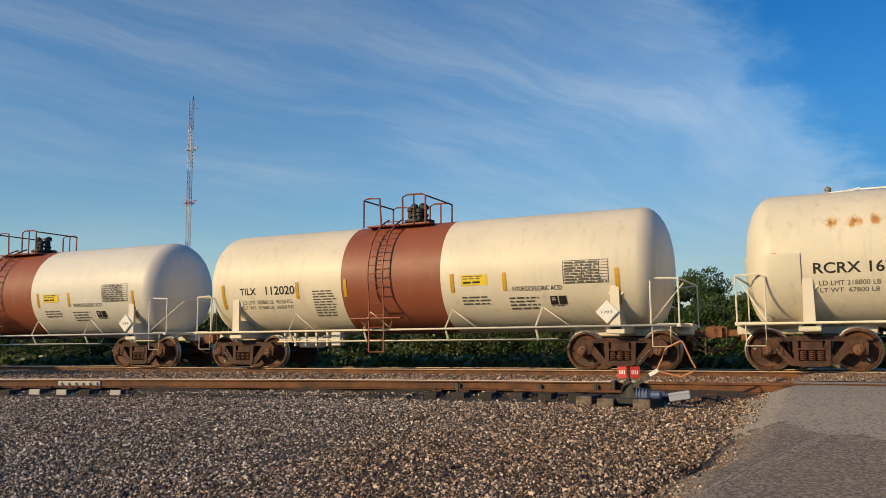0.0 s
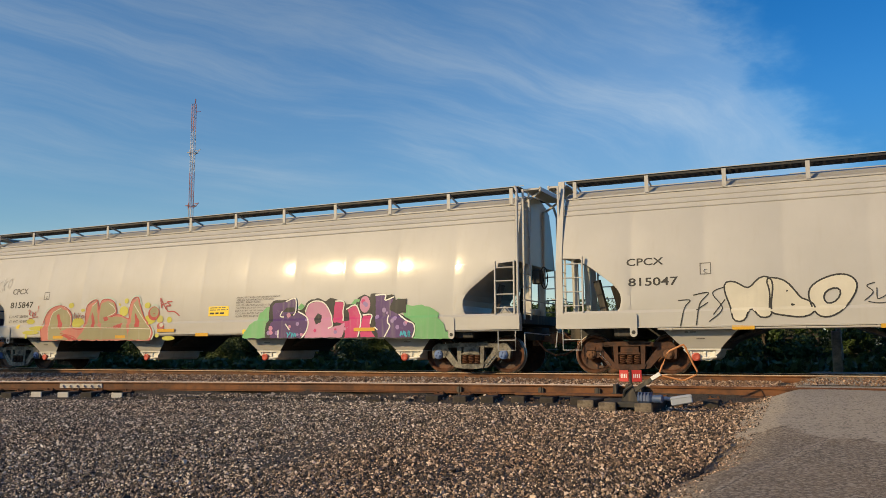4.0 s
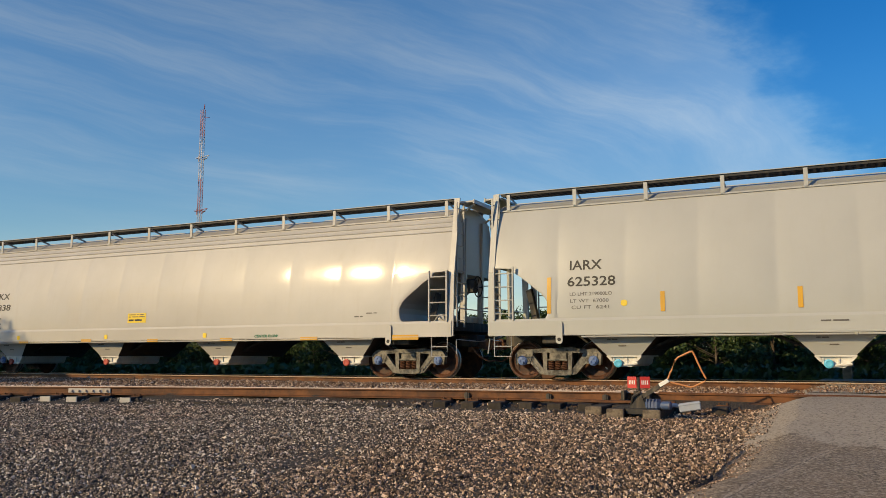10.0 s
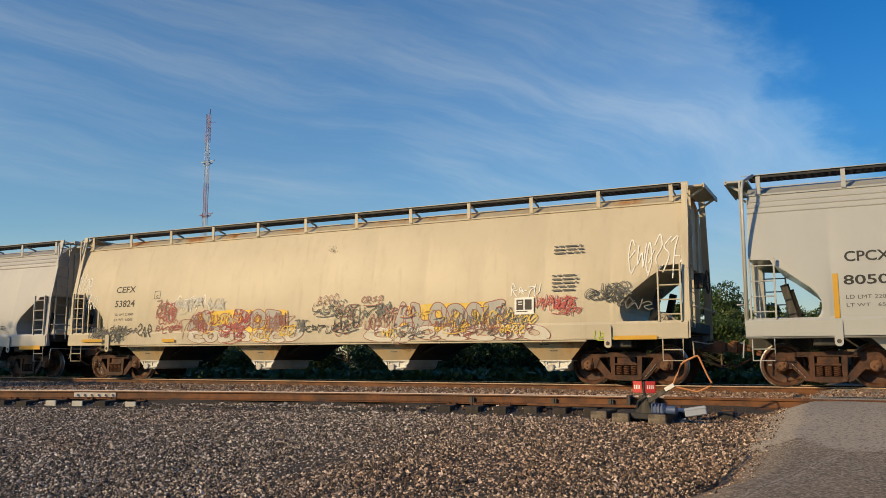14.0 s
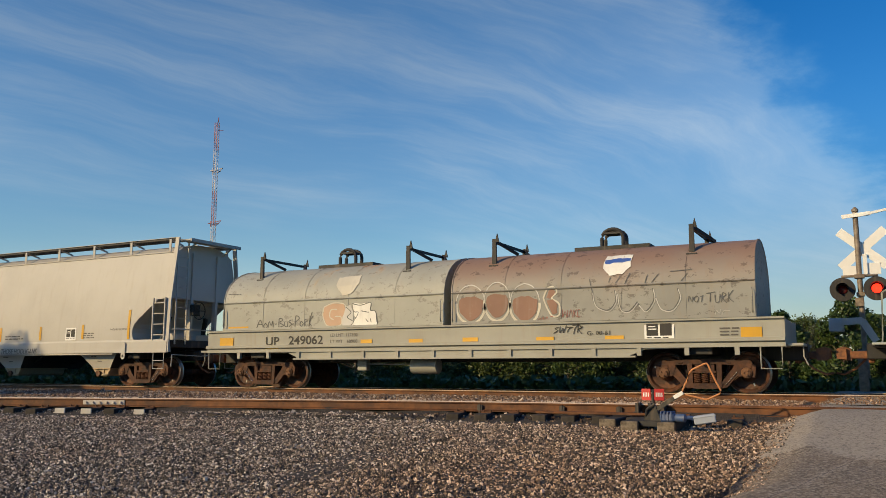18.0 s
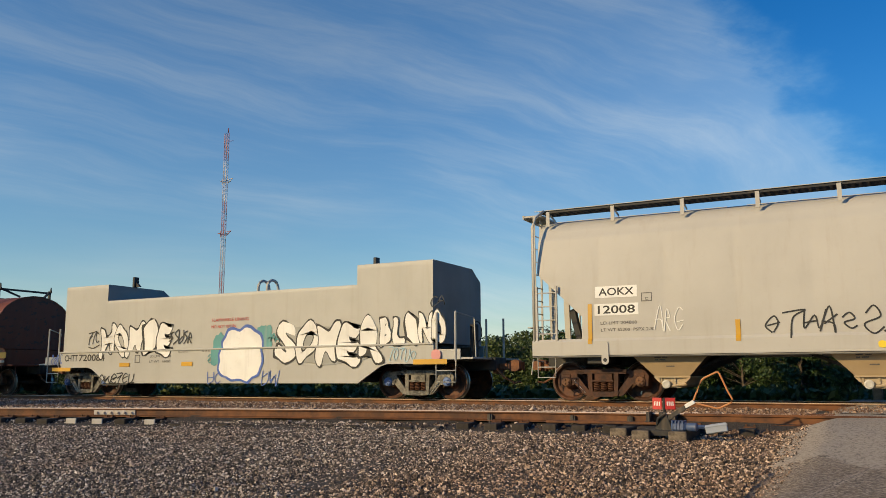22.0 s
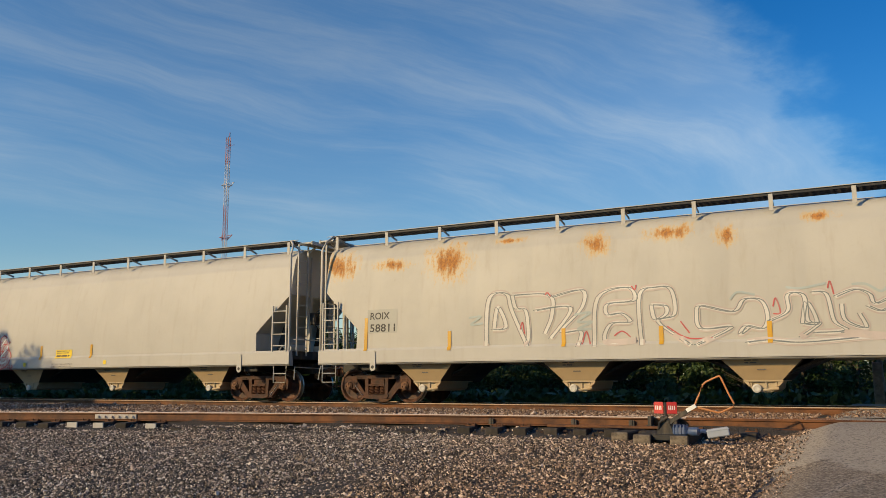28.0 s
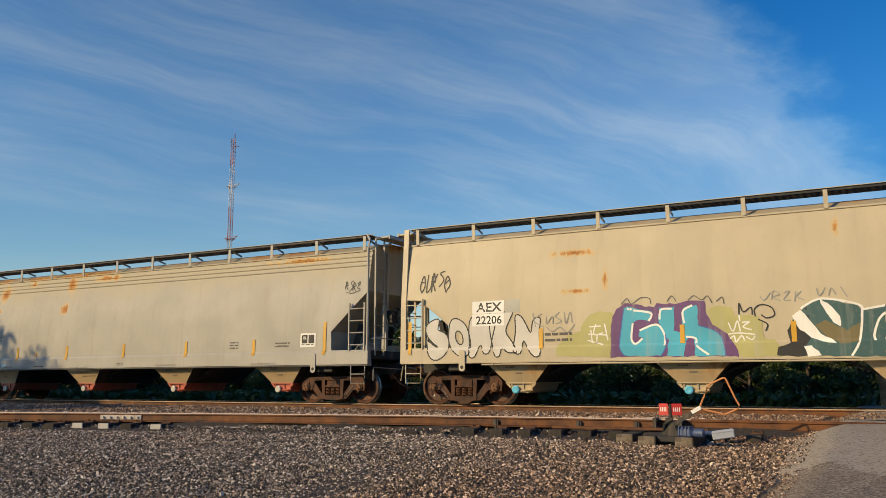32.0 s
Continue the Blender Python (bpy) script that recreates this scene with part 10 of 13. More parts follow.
strokes(14, [[(-6.13, 1.71), (-6.01, 1.93), (-5.89, 1.7)], [(-6.09, 1.8), (-5.94, 1.81)], [(-5.81, 1.84), (-5.88, 1.77), (-5.83, 1.7), (-5.75, 1.75), (-5.81, 1.84)], [(-5.72, 1.7), (-5.69, 1.88), (-5.61, 1.77), (-5.56, 1.89), (-5.54, 1.7)], [(-5.48, 1.8), (-5.41, 1.81)], [(-5.34, 1.71), (-5.33, 1.95), (-5.2, 1.92), (-5.31, 1.84), (-5.17, 1.76), (-5.34, 1.71)], [(-5.15, 1.86), (-5.13, 1.74), (-5.04, 1.73), (-5.03, 1.87)], [(-4.91, 1.91), (-4.99, 1.86), (-4.89, 1.79), (-4.99, 1.72)], [(-4.87, 1.78), (-4.82, 1.8)], [(-4.78, 1.64), (-4.76, 2.0), (-4.63, 1.95), (-4.76, 1.84)], [(-4.57, 1.86), (-4.61, 1.78), (-4.56, 1.72), (-4.5, 1.8), (-4.57, 1.86)], [(-4.46, 1.69), (-4.45, 1.9), (-4.36, 1.87), (-4.45, 1.8), (-4.31, 1.65)]], 0.024, S_DARK)
strokes(14, [[(-4.27, 2.01), (-4.29, 1.7)], [(-4.16, 2.0), (-4.28, 1.82), (-4.15, 1.66)]], 0.024, S_DARK)
strokes(14, [[(-4.2, 2.11), (-4.3, 1.83)], [(-4.34, 1.76), (-4.33, 1.72)], [(-7.26, 2.72), (-6.77, 2.7)]], 0.024, S_DARK)
shape(14, [(-3.8, 2.23), (-3.49, 2.33), (-3.15, 2.29), (-3.02, 2.01), (-3.17, 1.76), (-3.48, 1.68), (-3.72, 1.74), (-3.84, 2.0)], S_PEACH)
strokes(14, [[(-3.8, 2.23), (-3.49, 2.33), (-3.15, 2.29), (-3.08, 2.14)], [(-3.8, 2.23), (-3.84, 2.0), (-3.72, 1.74), (-3.48, 1.68), (-3.24, 1.74), (-3.24, 1.94), (-3.44, 1.96)], [(-3.37, 2.15), (-3.57, 2.14), (-3.61, 1.96), (-3.48, 1.87)]], 0.03, S_CREAM)
shape(14, [(-3.1, 2.21), (-2.94, 2.28), (-2.83, 2.0), (-2.87, 1.62), (-3.17, 1.65), (-3.21, 1.86)], S_PALE)
shape(14, [(-2.89, 2.29), (-2.3, 2.3), (-2.31, 2.1), (-2.14, 2.04), (-2.09, 1.64), (-2.6, 1.61), (-2.95, 1.66), (-2.75, 1.9), (-2.84, 2.08)], S_WHITE)
strokes(14, [[(-2.89, 2.29), (-2.61, 2.24), (-2.3, 2.3), (-2.31, 2.1), (-2.14, 2.04), (-2.08, 1.62)], [(-2.08, 1.62), (-2.6, 1.6), (-2.95, 1.64)], [(-3.09, 2.21), (-2.92, 2.06), (-3.04, 1.93), (-2.84, 1.8), (-3.01, 1.65)], [(-2.89, 2.29), (-2.83, 2.08), (-2.69, 2.05), (-2.78, 1.88)], [(-2.61, 2.09), (-2.36, 2.04)], [(-2.45, 1.87), (-2.37, 1.78)], [(-2.3, 1.88), (-2.28, 1.77)]], 0.022, S_DARK)
shape(14, [(0.96, 2.01), (0.92, 1.91), (0.85, 1.83), (0.78, 1.78), (0.69, 1.75), (0.6, 1.75), (0.51, 1.79), (0.43, 1.85), (0.36, 1.93), (0.32, 2.03), (0.32, 2.25), (0.38, 2.31), (0.55, 2.33), (0.75, 2.33), (0.91, 2.29), (0.97, 2.23)], S_RUSTHAZE)
shape(14, [(1.64, 2.06), (1.6, 1.96), (1.55, 1.89), (1.48, 1.83), (1.4, 1.81), (1.32, 1.81), (1.24, 1.84), (1.17, 1.9), (1.12, 1.98), (1.08, 2.07), (1.08, 2.3), (1.14, 2.35), (1.28, 2.38), (1.45, 2.37), (1.59, 2.33), (1.65, 2.28)], S_RUSTHAZE)
shape(14, [(2.4, 1.96), (2.36, 1.87), (2.29, 1.79), (2.22, 1.73), (2.13, 1.7), (2.04, 1.71), (1.96, 1.74), (1.88, 1.8), (1.82, 1.88), (1.78, 1.98), (1.78, 2.21), (1.84, 2.26), (2.0, 2.29), (2.19, 2.29), (2.35, 2.24), (2.41, 2.19)], S_RUSTHAZE)
strokes(14, [[(0.25, 2.25), (0.27, 2.34), (0.31, 2.42), (0.36, 2.5), (0.42, 2.55), (0.49, 2.6), (0.57, 2.62), (0.65, 2.63), (0.73, 2.61), (0.8, 2.58), (0.87, 2.53), (0.93, 2.47), (0.98, 2.4), (1.01, 2.31), (1.03, 2.22)], [(1.02, 2.3), (1.04, 2.38), (1.08, 2.47), (1.12, 2.54), (1.17, 2.59), (1.24, 2.64), (1.3, 2.66), (1.37, 2.67), (1.44, 2.65), (1.5, 2.62), (1.56, 2.58), (1.61, 2.52), (1.66, 2.44), (1.69, 2.36), (1.7, 2.27)], [(1.71, 2.21), (1.74, 2.3), (1.77, 2.39), (1.82, 2.46), (1.88, 2.52), (1.95, 2.56), (2.03, 2.59), (2.1, 2.6), (2.18, 2.58), (2.25, 2.55), (2.32, 2.5), (2.37, 2.44), (2.42, 2.36), (2.45, 2.28), (2.47, 2.18)]], 0.025, S_PALE)
strokes(14, [[(1.04, 2.16), (1.03, 2.05), (1.01, 1.94), (0.96, 1.85), (0.9, 1.77), (0.82, 1.71), (0.73, 1.67), (0.64, 1.66), (0.55, 1.68), (0.46, 1.72), (0.38, 1.78), (0.32, 1.86), (0.27, 1.96), (0.25, 2.07), (0.25, 2.18)], [(1.71, 2.2), (1.7, 2.1), (1.68, 1.99), (1.64, 1.9), (1.58, 1.82), (1.52, 1.76), (1.44, 1.73), (1.36, 1.71), (1.28, 1.73), (1.2, 1.77), (1.14, 1.83), (1.08, 1.92), (1.04, 2.01), (1.02, 2.12), (1.02, 2.23)], [(2.47, 2.12), (2.47, 2.01), (2.44, 1.9), (2.4, 1.8), (2.34, 1.72), (2.26, 1.66), (2.17, 1.62), (2.08, 1.61), (1.99, 1.63), (1.91, 1.67), (1.84, 1.73), (1.77, 1.82), (1.73, 1.92), (1.71, 2.03), (1.71, 2.15)]], 0.06, S_CREAM)
strokes(14, [[(2.57, 2.23), (2.68, 2.45), (2.83, 2.48), (2.91, 2.36), (2.78, 2.22), (2.96, 2.08), (2.96, 1.82), (2.79, 1.79), (2.65, 2.01), (2.57, 2.23)]], 0.04, S_CREAM)
shape(14, [(2.64, 2.23), (2.71, 2.4), (2.82, 2.44), (2.87, 2.36), (2.73, 2.22)], S_RUSTHAZE)
shape(14, [(2.64, 2.16), (2.8, 2.18), (2.92, 2.05), (2.9, 1.86), (2.79, 1.84)], S_RUSTHAZE)
strokes(14, [[(3.77, 2.32), (3.84, 2.02), (4.13, 1.89), (4.32, 2.08), (4.31, 2.34)], [(4.36, 2.28), (4.42, 1.91), (4.63, 1.85), (4.83, 2.06)], [(4.84, 2.01), (5.01, 1.84), (5.2, 2.09), (5.18, 2.35)], [(5.23, 2.15), (5.34, 1.89), (5.59, 1.85), (5.77, 2.1), (5.73, 2.33)]], 0.022, S_DARK)
strokes(14, [[(3.79, 2.3), (3.86, 1.99), (4.15, 1.86), (4.34, 2.06), (4.33, 2.32)], [(4.38, 2.25), (4.44, 1.89), (4.65, 1.83), (4.85, 2.04)], [(4.86, 1.98), (5.03, 1.82), (5.22, 2.06), (5.2, 2.32)], [(5.25, 2.12), (5.36, 1.87), (5.61, 1.83), (5.79, 2.08), (5.75, 2.3)]], 0.022, S_PALE)
strokes(14, [[(3.71, 2.64), (3.78, 2.32)], [(4.33, 2.5), (4.44, 2.67)], [(4.17, 2.53), (4.21, 2.65)], [(4.54, 2.46), (4.66, 2.73)], [(5.01, 2.47), (5.07, 2.67)], [(5.16, 2.48), (5.32, 2.68)], [(5.76, 2.41), (5.96, 2.66)], [(5.57, 2.72), (6.06, 2.74)]], 0.016, S_DARK)
strokes(14, [[(5.96, 2.02), (5.98, 2.14), (6.04, 2.01), (6.06, 2.13)], [(6.14, 2.14), (6.08, 2.07), (6.14, 2.0), (6.18, 2.09), (6.14, 2.14)], [(6.22, 2.12), (6.29, 2.14)], [(6.26, 2.13), (6.24, 2.0)], [(6.35, 2.18), (6.54, 2.21)], [(6.44, 2.19), (6.42, 2.0)], [(6.53, 2.15), (6.54, 1.99), (6.61, 2.0), (6.64, 2.16)], [(6.66, 1.98), (6.69, 2.18), (6.76, 2.14), (6.69, 2.07), (6.77, 1.96)], [(6.82, 2.19), (6.8, 2.0)], [(6.92, 2.24), (6.82, 2.09), (6.92, 1.97)]], 0.018, S_DARK)
strokes(14, [[(3.04, 1.94), (3.04, 1.76), (3.11, 1.89), (3.15, 1.74), (3.17, 1.92)], [(3.19, 1.75), (3.25, 1.93), (3.29, 1.74)], [(3.32, 1.92), (3.32, 1.75)], [(3.39, 1.93), (3.33, 1.83), (3.41, 1.75)], [(3.47, 1.92), (3.42, 1.91), (3.42, 1.76), (3.48, 1.76)], [(2.42, 1.7), (2.47, 1.76), (2.51, 1.69), (2.56, 1.77), (2.58, 1.69)], [(2.61, 1.68), (2.65, 1.78), (2.69, 1.68)], [(2.73, 1.78), (2.81, 1.78)]], 0.014, S_RUSTRED)
strokes(14, [[(6.5, 1.67), (6.55, 1.8), (6.6, 1.74), (6.64, 1.82)], [(6.64, 1.65), (6.7, 1.79), (6.83, 1.79)]], 0.014, S_WORN)
scribble(14, 2.81, 1.37, 3.57, 1.57, S_BLACK, 7, 5, 0.025)
stencil_panel(14, 5.02, 1.21, 5.58, 1.55)
text(14, "G- 00-61", 3.64, 1.32, 0.54, 0.12)
bars(14, 6.60, 1.24, 7.01, 1.45, 3)
shape(14, [(-3.48, 3.05), (-2.78, 3.09), (-2.74, 2.86), (-2.92, 2.56), (-3.21, 2.54), (-3.48, 2.82)], S_CREAM)
shape(14, [(4.04, 3.20), (4.66, 3.21), (4.66, 2.90), (4.48, 2.72), (4.21, 2.70), (4.01, 2.87)], S_WHITE)
shape(14, [(4.04, 3.11), (4.65, 3.13), (4.65, 3.03), (4.04, 2.99)], S_NAVY)
text(15, "CHTT", -4.69, 1.13, 0.82, 0.21)
text(15, "723750", -3.62, 1.13, 1.16, 0.21)
text(15, "LD LMT 228200", -1.64, 1.27, 0.84, 0.10, M_INKGREY)
text(15, "LT WT   57800", -1.64, 1.10, 0.84, 0.10, M_INKGREY)
dash(15, -5.31, 0.96, -4.45, 1.09)
dash(15, -2.62, 0.94, -2.16, 1.07)
dash(15, -0.30, 0.94, 0.16, 1.07)
dash(15, 2.03, 0.96, 2.51, 1.09)
dash(15, 4.35, 0.96, 5.29, 1.09)
text(15, "40-90 INCH", 4.05, 1.35, 0.43, 0.06, M_INKGREY)
text(15, "40-72 INCH", -2.32, 1.36, 0.41, 0.06, M_INKGREY)
text(15, "40-72 INCH", 1.94, 1.36, 0.39, 0.05, M_INKGREY)
text(15, "40-84 INCH", -0.30, 1.36, 0.41, 0.06, M_INKGREY)
bars(15, 3.15, 1.59, 3.75, 1.71, 2)
bars(15, 3.17, 0.93, 3.40, 1.01, 1)
frame_box(15, -3.25, 0.81, -3.03, 0.94, "")
bars(15, 3.63, 0.97, 3.86, 1.06, 2)
text(16, "CNW", -5.98, 1.31, 0.71, 0.18, S_CREAM, glyphs=FAT)
text(16, "19243", -5.09, 1.31, 0.99, 0.21, S_CREAM, glyphs=FAT)
bars(16, -3.70, 1.26, -2.73, 1.60, 2, S_CREAM)
strokes(16, [[(-5.72, 2.19), (-5.88, 2.13), (-5.89, 1.98), (-5.74, 1.91)], [(-5.66, 2.2), (-5.44, 2.22)], [(-5.55, 2.2), (-5.58, 1.91), (-5.44, 1.92)], [(-5.6, 2.06), (-5.49, 2.06)], [(-5.22, 2.13), (-5.37, 2.12), (-5.26, 2.01), (-5.37, 1.9)], [(-5.26, 1.9), (-5.12, 2.16), (-5.01, 1.89)], [(-5.21, 1.99), (-5.03, 1.99)], [(-4.94, 1.87), (-4.92, 2.12), (-4.76, 2.07), (-4.9, 1.98), (-4.72, 1.84)], [(-5.29, 1.82), (-5.01, 1.83)], [(-5.21, 1.76), (-5.08, 1.77)], [(-5.17, 1.88), (-5.14, 1.7)]], 0.035, S_WHITE)
strokes(16, [[(-3.44, 2.03), (-3.59, 2.05), (-3.57, 1.92), (-3.44, 1.9), (-3.52, 1.77)], [(-3.4, 1.79), (-3.35, 2.06), (-3.27, 1.89), (-3.21, 2.08), (-3.21, 1.78)], [(-3.17, 1.76), (-3.12, 2.04), (-2.96, 1.99), (-2.98, 1.87), (-3.15, 1.83)], [(-3.29, 2.27), (-3.18, 2.32), (-3.1, 2.26), (-3.21, 2.22), (-3.29, 2.27)], [(-3.71, 1.94), (-3.76, 1.81)], [(-3.63, 1.92), (-3.65, 1.77)], [(-2.9, 1.97), (-2.75, 1.75)], [(-2.85, 2.01), (-2.71, 1.84)]], 0.03, S_WHITE)
strokes(16, [[(-2.46, 2.23), (-2.44, 2.6), (-2.34, 2.63), (-1.84, 2.63), (-1.74, 2.49)], [(-2.46, 2.23), (-2.42, 2.12), (-2.04, 2.14), (-2.1, 2.29), (-2.34, 2.32)], [(-2.42, 2.12), (-2.47, 1.82), (-2.35, 1.74), (-1.95, 1.71), (-2.01, 2.03), (-2.1, 2.29)], [(-1.74, 2.49), (-1.94, 2.3), (-1.75, 2.21), (-1.56, 1.75), (-1.79, 1.72)], [(-1.74, 2.49), (-1.54, 2.58), (-1.4, 2.5), (-1.45, 2.32)], [(-1.45, 2.57), (-0.7, 2.53), (-0.67, 2.25)], [(-1.56, 1.75), (-1.32, 1.71), (-1.36, 2.19), (-1.45, 2.32)], [(-1.32, 1.71), (-0.89, 1.71), (-0.93, 2.0), (-1.17, 2.08), (-1.05, 2.21), (-0.88, 2.26), (-0.67, 2.25)], [(-0.67, 2.25), (-0.71, 2.11), (-0.88, 2.01), (-0.68, 1.99), (-0.7, 1.88)], [(-0.64, 2.09), (-0.51, 2.05), (-0.53, 1.91), (-0.68, 1.85)]], 0.05, S_WHITE)
strokes(16, [[(-2.38, 2.16), (-2.04, 2.07)], [(-1.26, 2.19), (-1.02, 2.07)]], 0.05, S_WHITE)
strokes(16, [[(0.36, 1.9), (0.4, 2.19), (0.51, 2.15), (0.38, 2.03)], [(0.55, 2.17), (0.54, 1.93), (0.63, 1.92)], [(0.66, 1.92), (0.72, 2.16), (0.78, 1.93)], [(0.68, 2.01), (0.77, 2.02)], [(0.88, 2.15), (0.81, 2.09), (0.89, 2.02), (0.8, 1.93)], [(0.91, 2.13), (1.04, 2.15)], [(0.97, 2.13), (0.96, 1.93)], [(1.16, 2.16), (1.06, 2.14), (1.05, 1.94), (1.15, 1.95)], [(1.07, 2.04), (1.14, 2.06)], [(1.2, 1.89), (1.22, 2.15)], [(1.22, 2.15), (1.31, 2.13)], [(1.2, 2.04), (1.29, 2.04)], [(1.32, 1.92), (1.33, 1.9)], [(1.27, 1.91), (1.28, 1.89)]], 0.028, S_WHITE)
strokes(16, [[(2.91, 2.04), (3.09, 2.05), (2.87, 1.78), (3.04, 1.79)], [(3.24, 2.02), (3.13, 2.01), (3.1, 1.79), (3.23, 1.8)], [(3.12, 1.91), (3.2, 1.92)], [(3.28, 1.78), (3.32, 2.0), (3.41, 1.79), (3.46, 2.01)], [(3.5, 2.03), (3.47, 1.78)], [(3.62, 2.02), (3.5, 1.9), (3.63, 1.79)], [(3.78, 2.05), (3.68, 1.94), (3.72, 1.78), (3.84, 1.79), (3.88, 1.95), (3.78, 2.05)], [(4.14, 2.07), (4.09, 1.79), (4.23, 1.84), (4.25, 2.0), (4.09, 2.08)], [(4.45, 2.04), (4.31, 2.03), (4.3, 1.79), (4.43, 1.8)], [(4.31, 1.92), (4.41, 1.93)], [(4.5, 1.79), (4.53, 2.03), (4.63, 1.98), (4.54, 1.92), (4.65, 1.84), (4.49, 1.77)], [(4.71, 2.03), (4.69, 1.8), (4.81, 1.78), (4.86, 2.02)], [(4.91, 2.05), (5.16, 2.04)]], 0.05, S_WHITE)
strokes(16, [[(5.03, 2.04), (4.97, 1.74)]], 0.05, S_WHITE)
strokes(16, [[(5.45, 2.87), (5.47, 2.7)], [(5.54, 2.86), (5.51, 2.69)], [(5.46, 2.77), (5.53, 2.78)], [(5.62, 2.81), (5.57, 2.73), (5.62, 2.69), (5.67, 2.76), (5.62, 2.81)], [(5.71, 2.79), (5.72, 2.68), (5.79, 2.68), (5.81, 2.78)], [(5.9, 2.78), (5.83, 2.75), (5.9, 2.7), (5.82, 2.64)], [(5.94, 2.77), (6.04, 2.77)], [(5.99, 2.77), (5.98, 2.63)], [(6.09, 2.73), (6.04, 2.66), (6.09, 2.61), (6.13, 2.69), (6.09, 2.73)], [(6.15, 2.59), (6.17, 2.71), (6.21, 2.61), (6.24, 2.72)], [(6.26, 2.66), (6.31, 2.66), (6.27, 2.71), (6.25, 2.6), (6.31, 2.58)]], 0.014, S_WORN)
strokes(16, [[(5.26, 2.08), (5.37, 2.06), (5.32, 1.89), (5.24, 1.93)], [(5.41, 2.0), (5.39, 1.89), (5.46, 1.92)], [(5.49, 1.98), (5.46, 1.87), (5.57, 1.91)], [(5.62, 2.06), (5.6, 1.87), (5.69, 1.89)], [(5.73, 2.01), (5.69, 1.85)], [(5.79, 1.97), (5.76, 1.86), (5.85, 1.87)], [(5.9, 1.98), (5.85, 1.86), (5.97, 1.93)]], 0.014, S_WORN)
strokes(16, [[(1.43, 1.81), (1.46, 1.94), (1.54, 1.84), (1.59, 1.96)], [(1.65, 1.82), (1.71, 1.97), (1.77, 1.82)], [(1.82, 1.95), (1.8, 1.82), (1.9, 1.83)], [(1.97, 1.97), (1.93, 1.81), (2.05, 1.86)], [(1.73, 2.03), (1.83, 2.06)]], 0.012, S_PINK)
stencil_panel(16, 3.19, 1.24, 3.66, 1.55)
dash(16, -7.00, 1.29, -6.53, 1.49)
dash(16, -4.38, 0.95, -3.81, 1.07)
dash(16, -1.36, 0.95, -0.83, 1.07)
dash(16, 1.73, 0.96, 2.20, 1.08)
dash(16, 4.97, 0.95, 5.35, 1.07)
dash(16, -0.08, 1.38, 0.20, 1.48)
blob(16, -3.56, 2.93, -2.38, 3.14, S_FADEDRED, 3)
dash(16, 7.29, 1.29, 7.77, 1.49)
text(17, "CHTT", -6.83, 1.13, 0.63, 0.21)
text(17, "720084", -6.14, 1.13, 1.21, 0.22)
text(17, "LD LMT 220000", -2.91, 1.21, 0.88, 0.09, M_INKGREY)
text(17, "LT WT   66000", -2.92, 1.05, 0.88, 0.09, M_INKGREY)
piece(17, "HOMIE", -5.22, 1.23, -2.08, 2.36, S_WHITE, S_BLACK, 3)
scribble(17, -5.88, 1.61, -5.30, 2.10, S_BLACK, 4, 3, 0.04)
scribble(17, -2.25, 1.54, -1.22, 2.09, S_BLACK, 5, 5, 0.05)
scribble(17, -5.17, 0.41, -3.54, 0.74, S_BLACK, 6, 6, 0.05)
scribble(17, -7.51, 1.01, -6.91, 1.40, S_NAVY, 7, 4, 0.03)
text(17, "FLAMMABLE LINING", -0.49, 2.24, 1.41, 0.12, M_REDTXT)
text(17, "NO HOT WORK", -0.50, 2.04, 0.98, 0.12, M_REDTXT)
dash(17, -7.42, 0.81, -6.51, 0.93)
dash(17, -4.23, 0.94, -3.78, 1.06)
dash(17, -1.57, 0.94, -1.12, 1.06)
frame_box(17, -3.56, 1.05, -3.34, 1.29, "")
text(17, "42-54 INCH", -1.74, 1.34, 0.42, 0.06, M_INKGREY)
text(17, "43-54 INCH", -0.77, 1.35, 0.45, 0.06, M_INKGREY)
blob(17, -0.44, 0.86, 0.16, 1.96, S_TEAL, 5)
blob(17, 1.20, 1.31, 1.85, 2.13, S_TEAL, 6)
blob(17, -0.26, 0.32, 1.66, 2.17, S_NAVY, 3)
blob(17, -0.18, 0.40, 1.58, 2.07, S_WHITE, 3)
scribble(17, -0.55, 0.98, -0.23, 1.29, S_TEAL, 8, 2, 0.04)
scribble(17, 1.62, 1.53, 2.09, 1.86, S_TEAL, 9, 3, 0.05)
scribble(17, -0.54, 0.37, 0.06, 0.86, S_NAVY, 10, 2, 0.03)
scribble(17, 1.51, 0.35, 2.10, 0.84, S_NAVY, 11, 2, 0.03)
blob(17, 1.94, 0.86, 5.66, 2.09, S_GREY, 4)
piece(17, "SOMER", 1.98, 0.89, 5.57, 2.13, S_WHITE, S_BLACK, 6)
piece(17, "BLIND", 5.43, 1.39, 7.43, 2.30, S_WHITE, S_BLACK, 7)
scribble(17, 5.75, 0.98, 6.60, 1.39, S_BLUE, 12, 5, 0.025)
scribble(17, 6.97, 2.34, 7.40, 2.71, S_BLACK, 13, 2, 0.035)
dash(17, 6.52, 0.90, 7.50, 1.03)
blob(17, 7.04, 1.00, 7.32, 1.28, S_PINK, 1, 0.018, 0.02, 10)
rect(18, "name_panel", -7.72, 2.38, -6.74, 2.65, M_WHITE)
text(18, "AOKX", -7.64, 2.43, 0.83, 0.18, lift=0.016)
rect(18, "name_panel", -7.74, 1.97, -6.71, 2.24, M_WHITE)
text(18, "12008", -7.66, 2.01, 0.87, 0.19, lift=0.016)
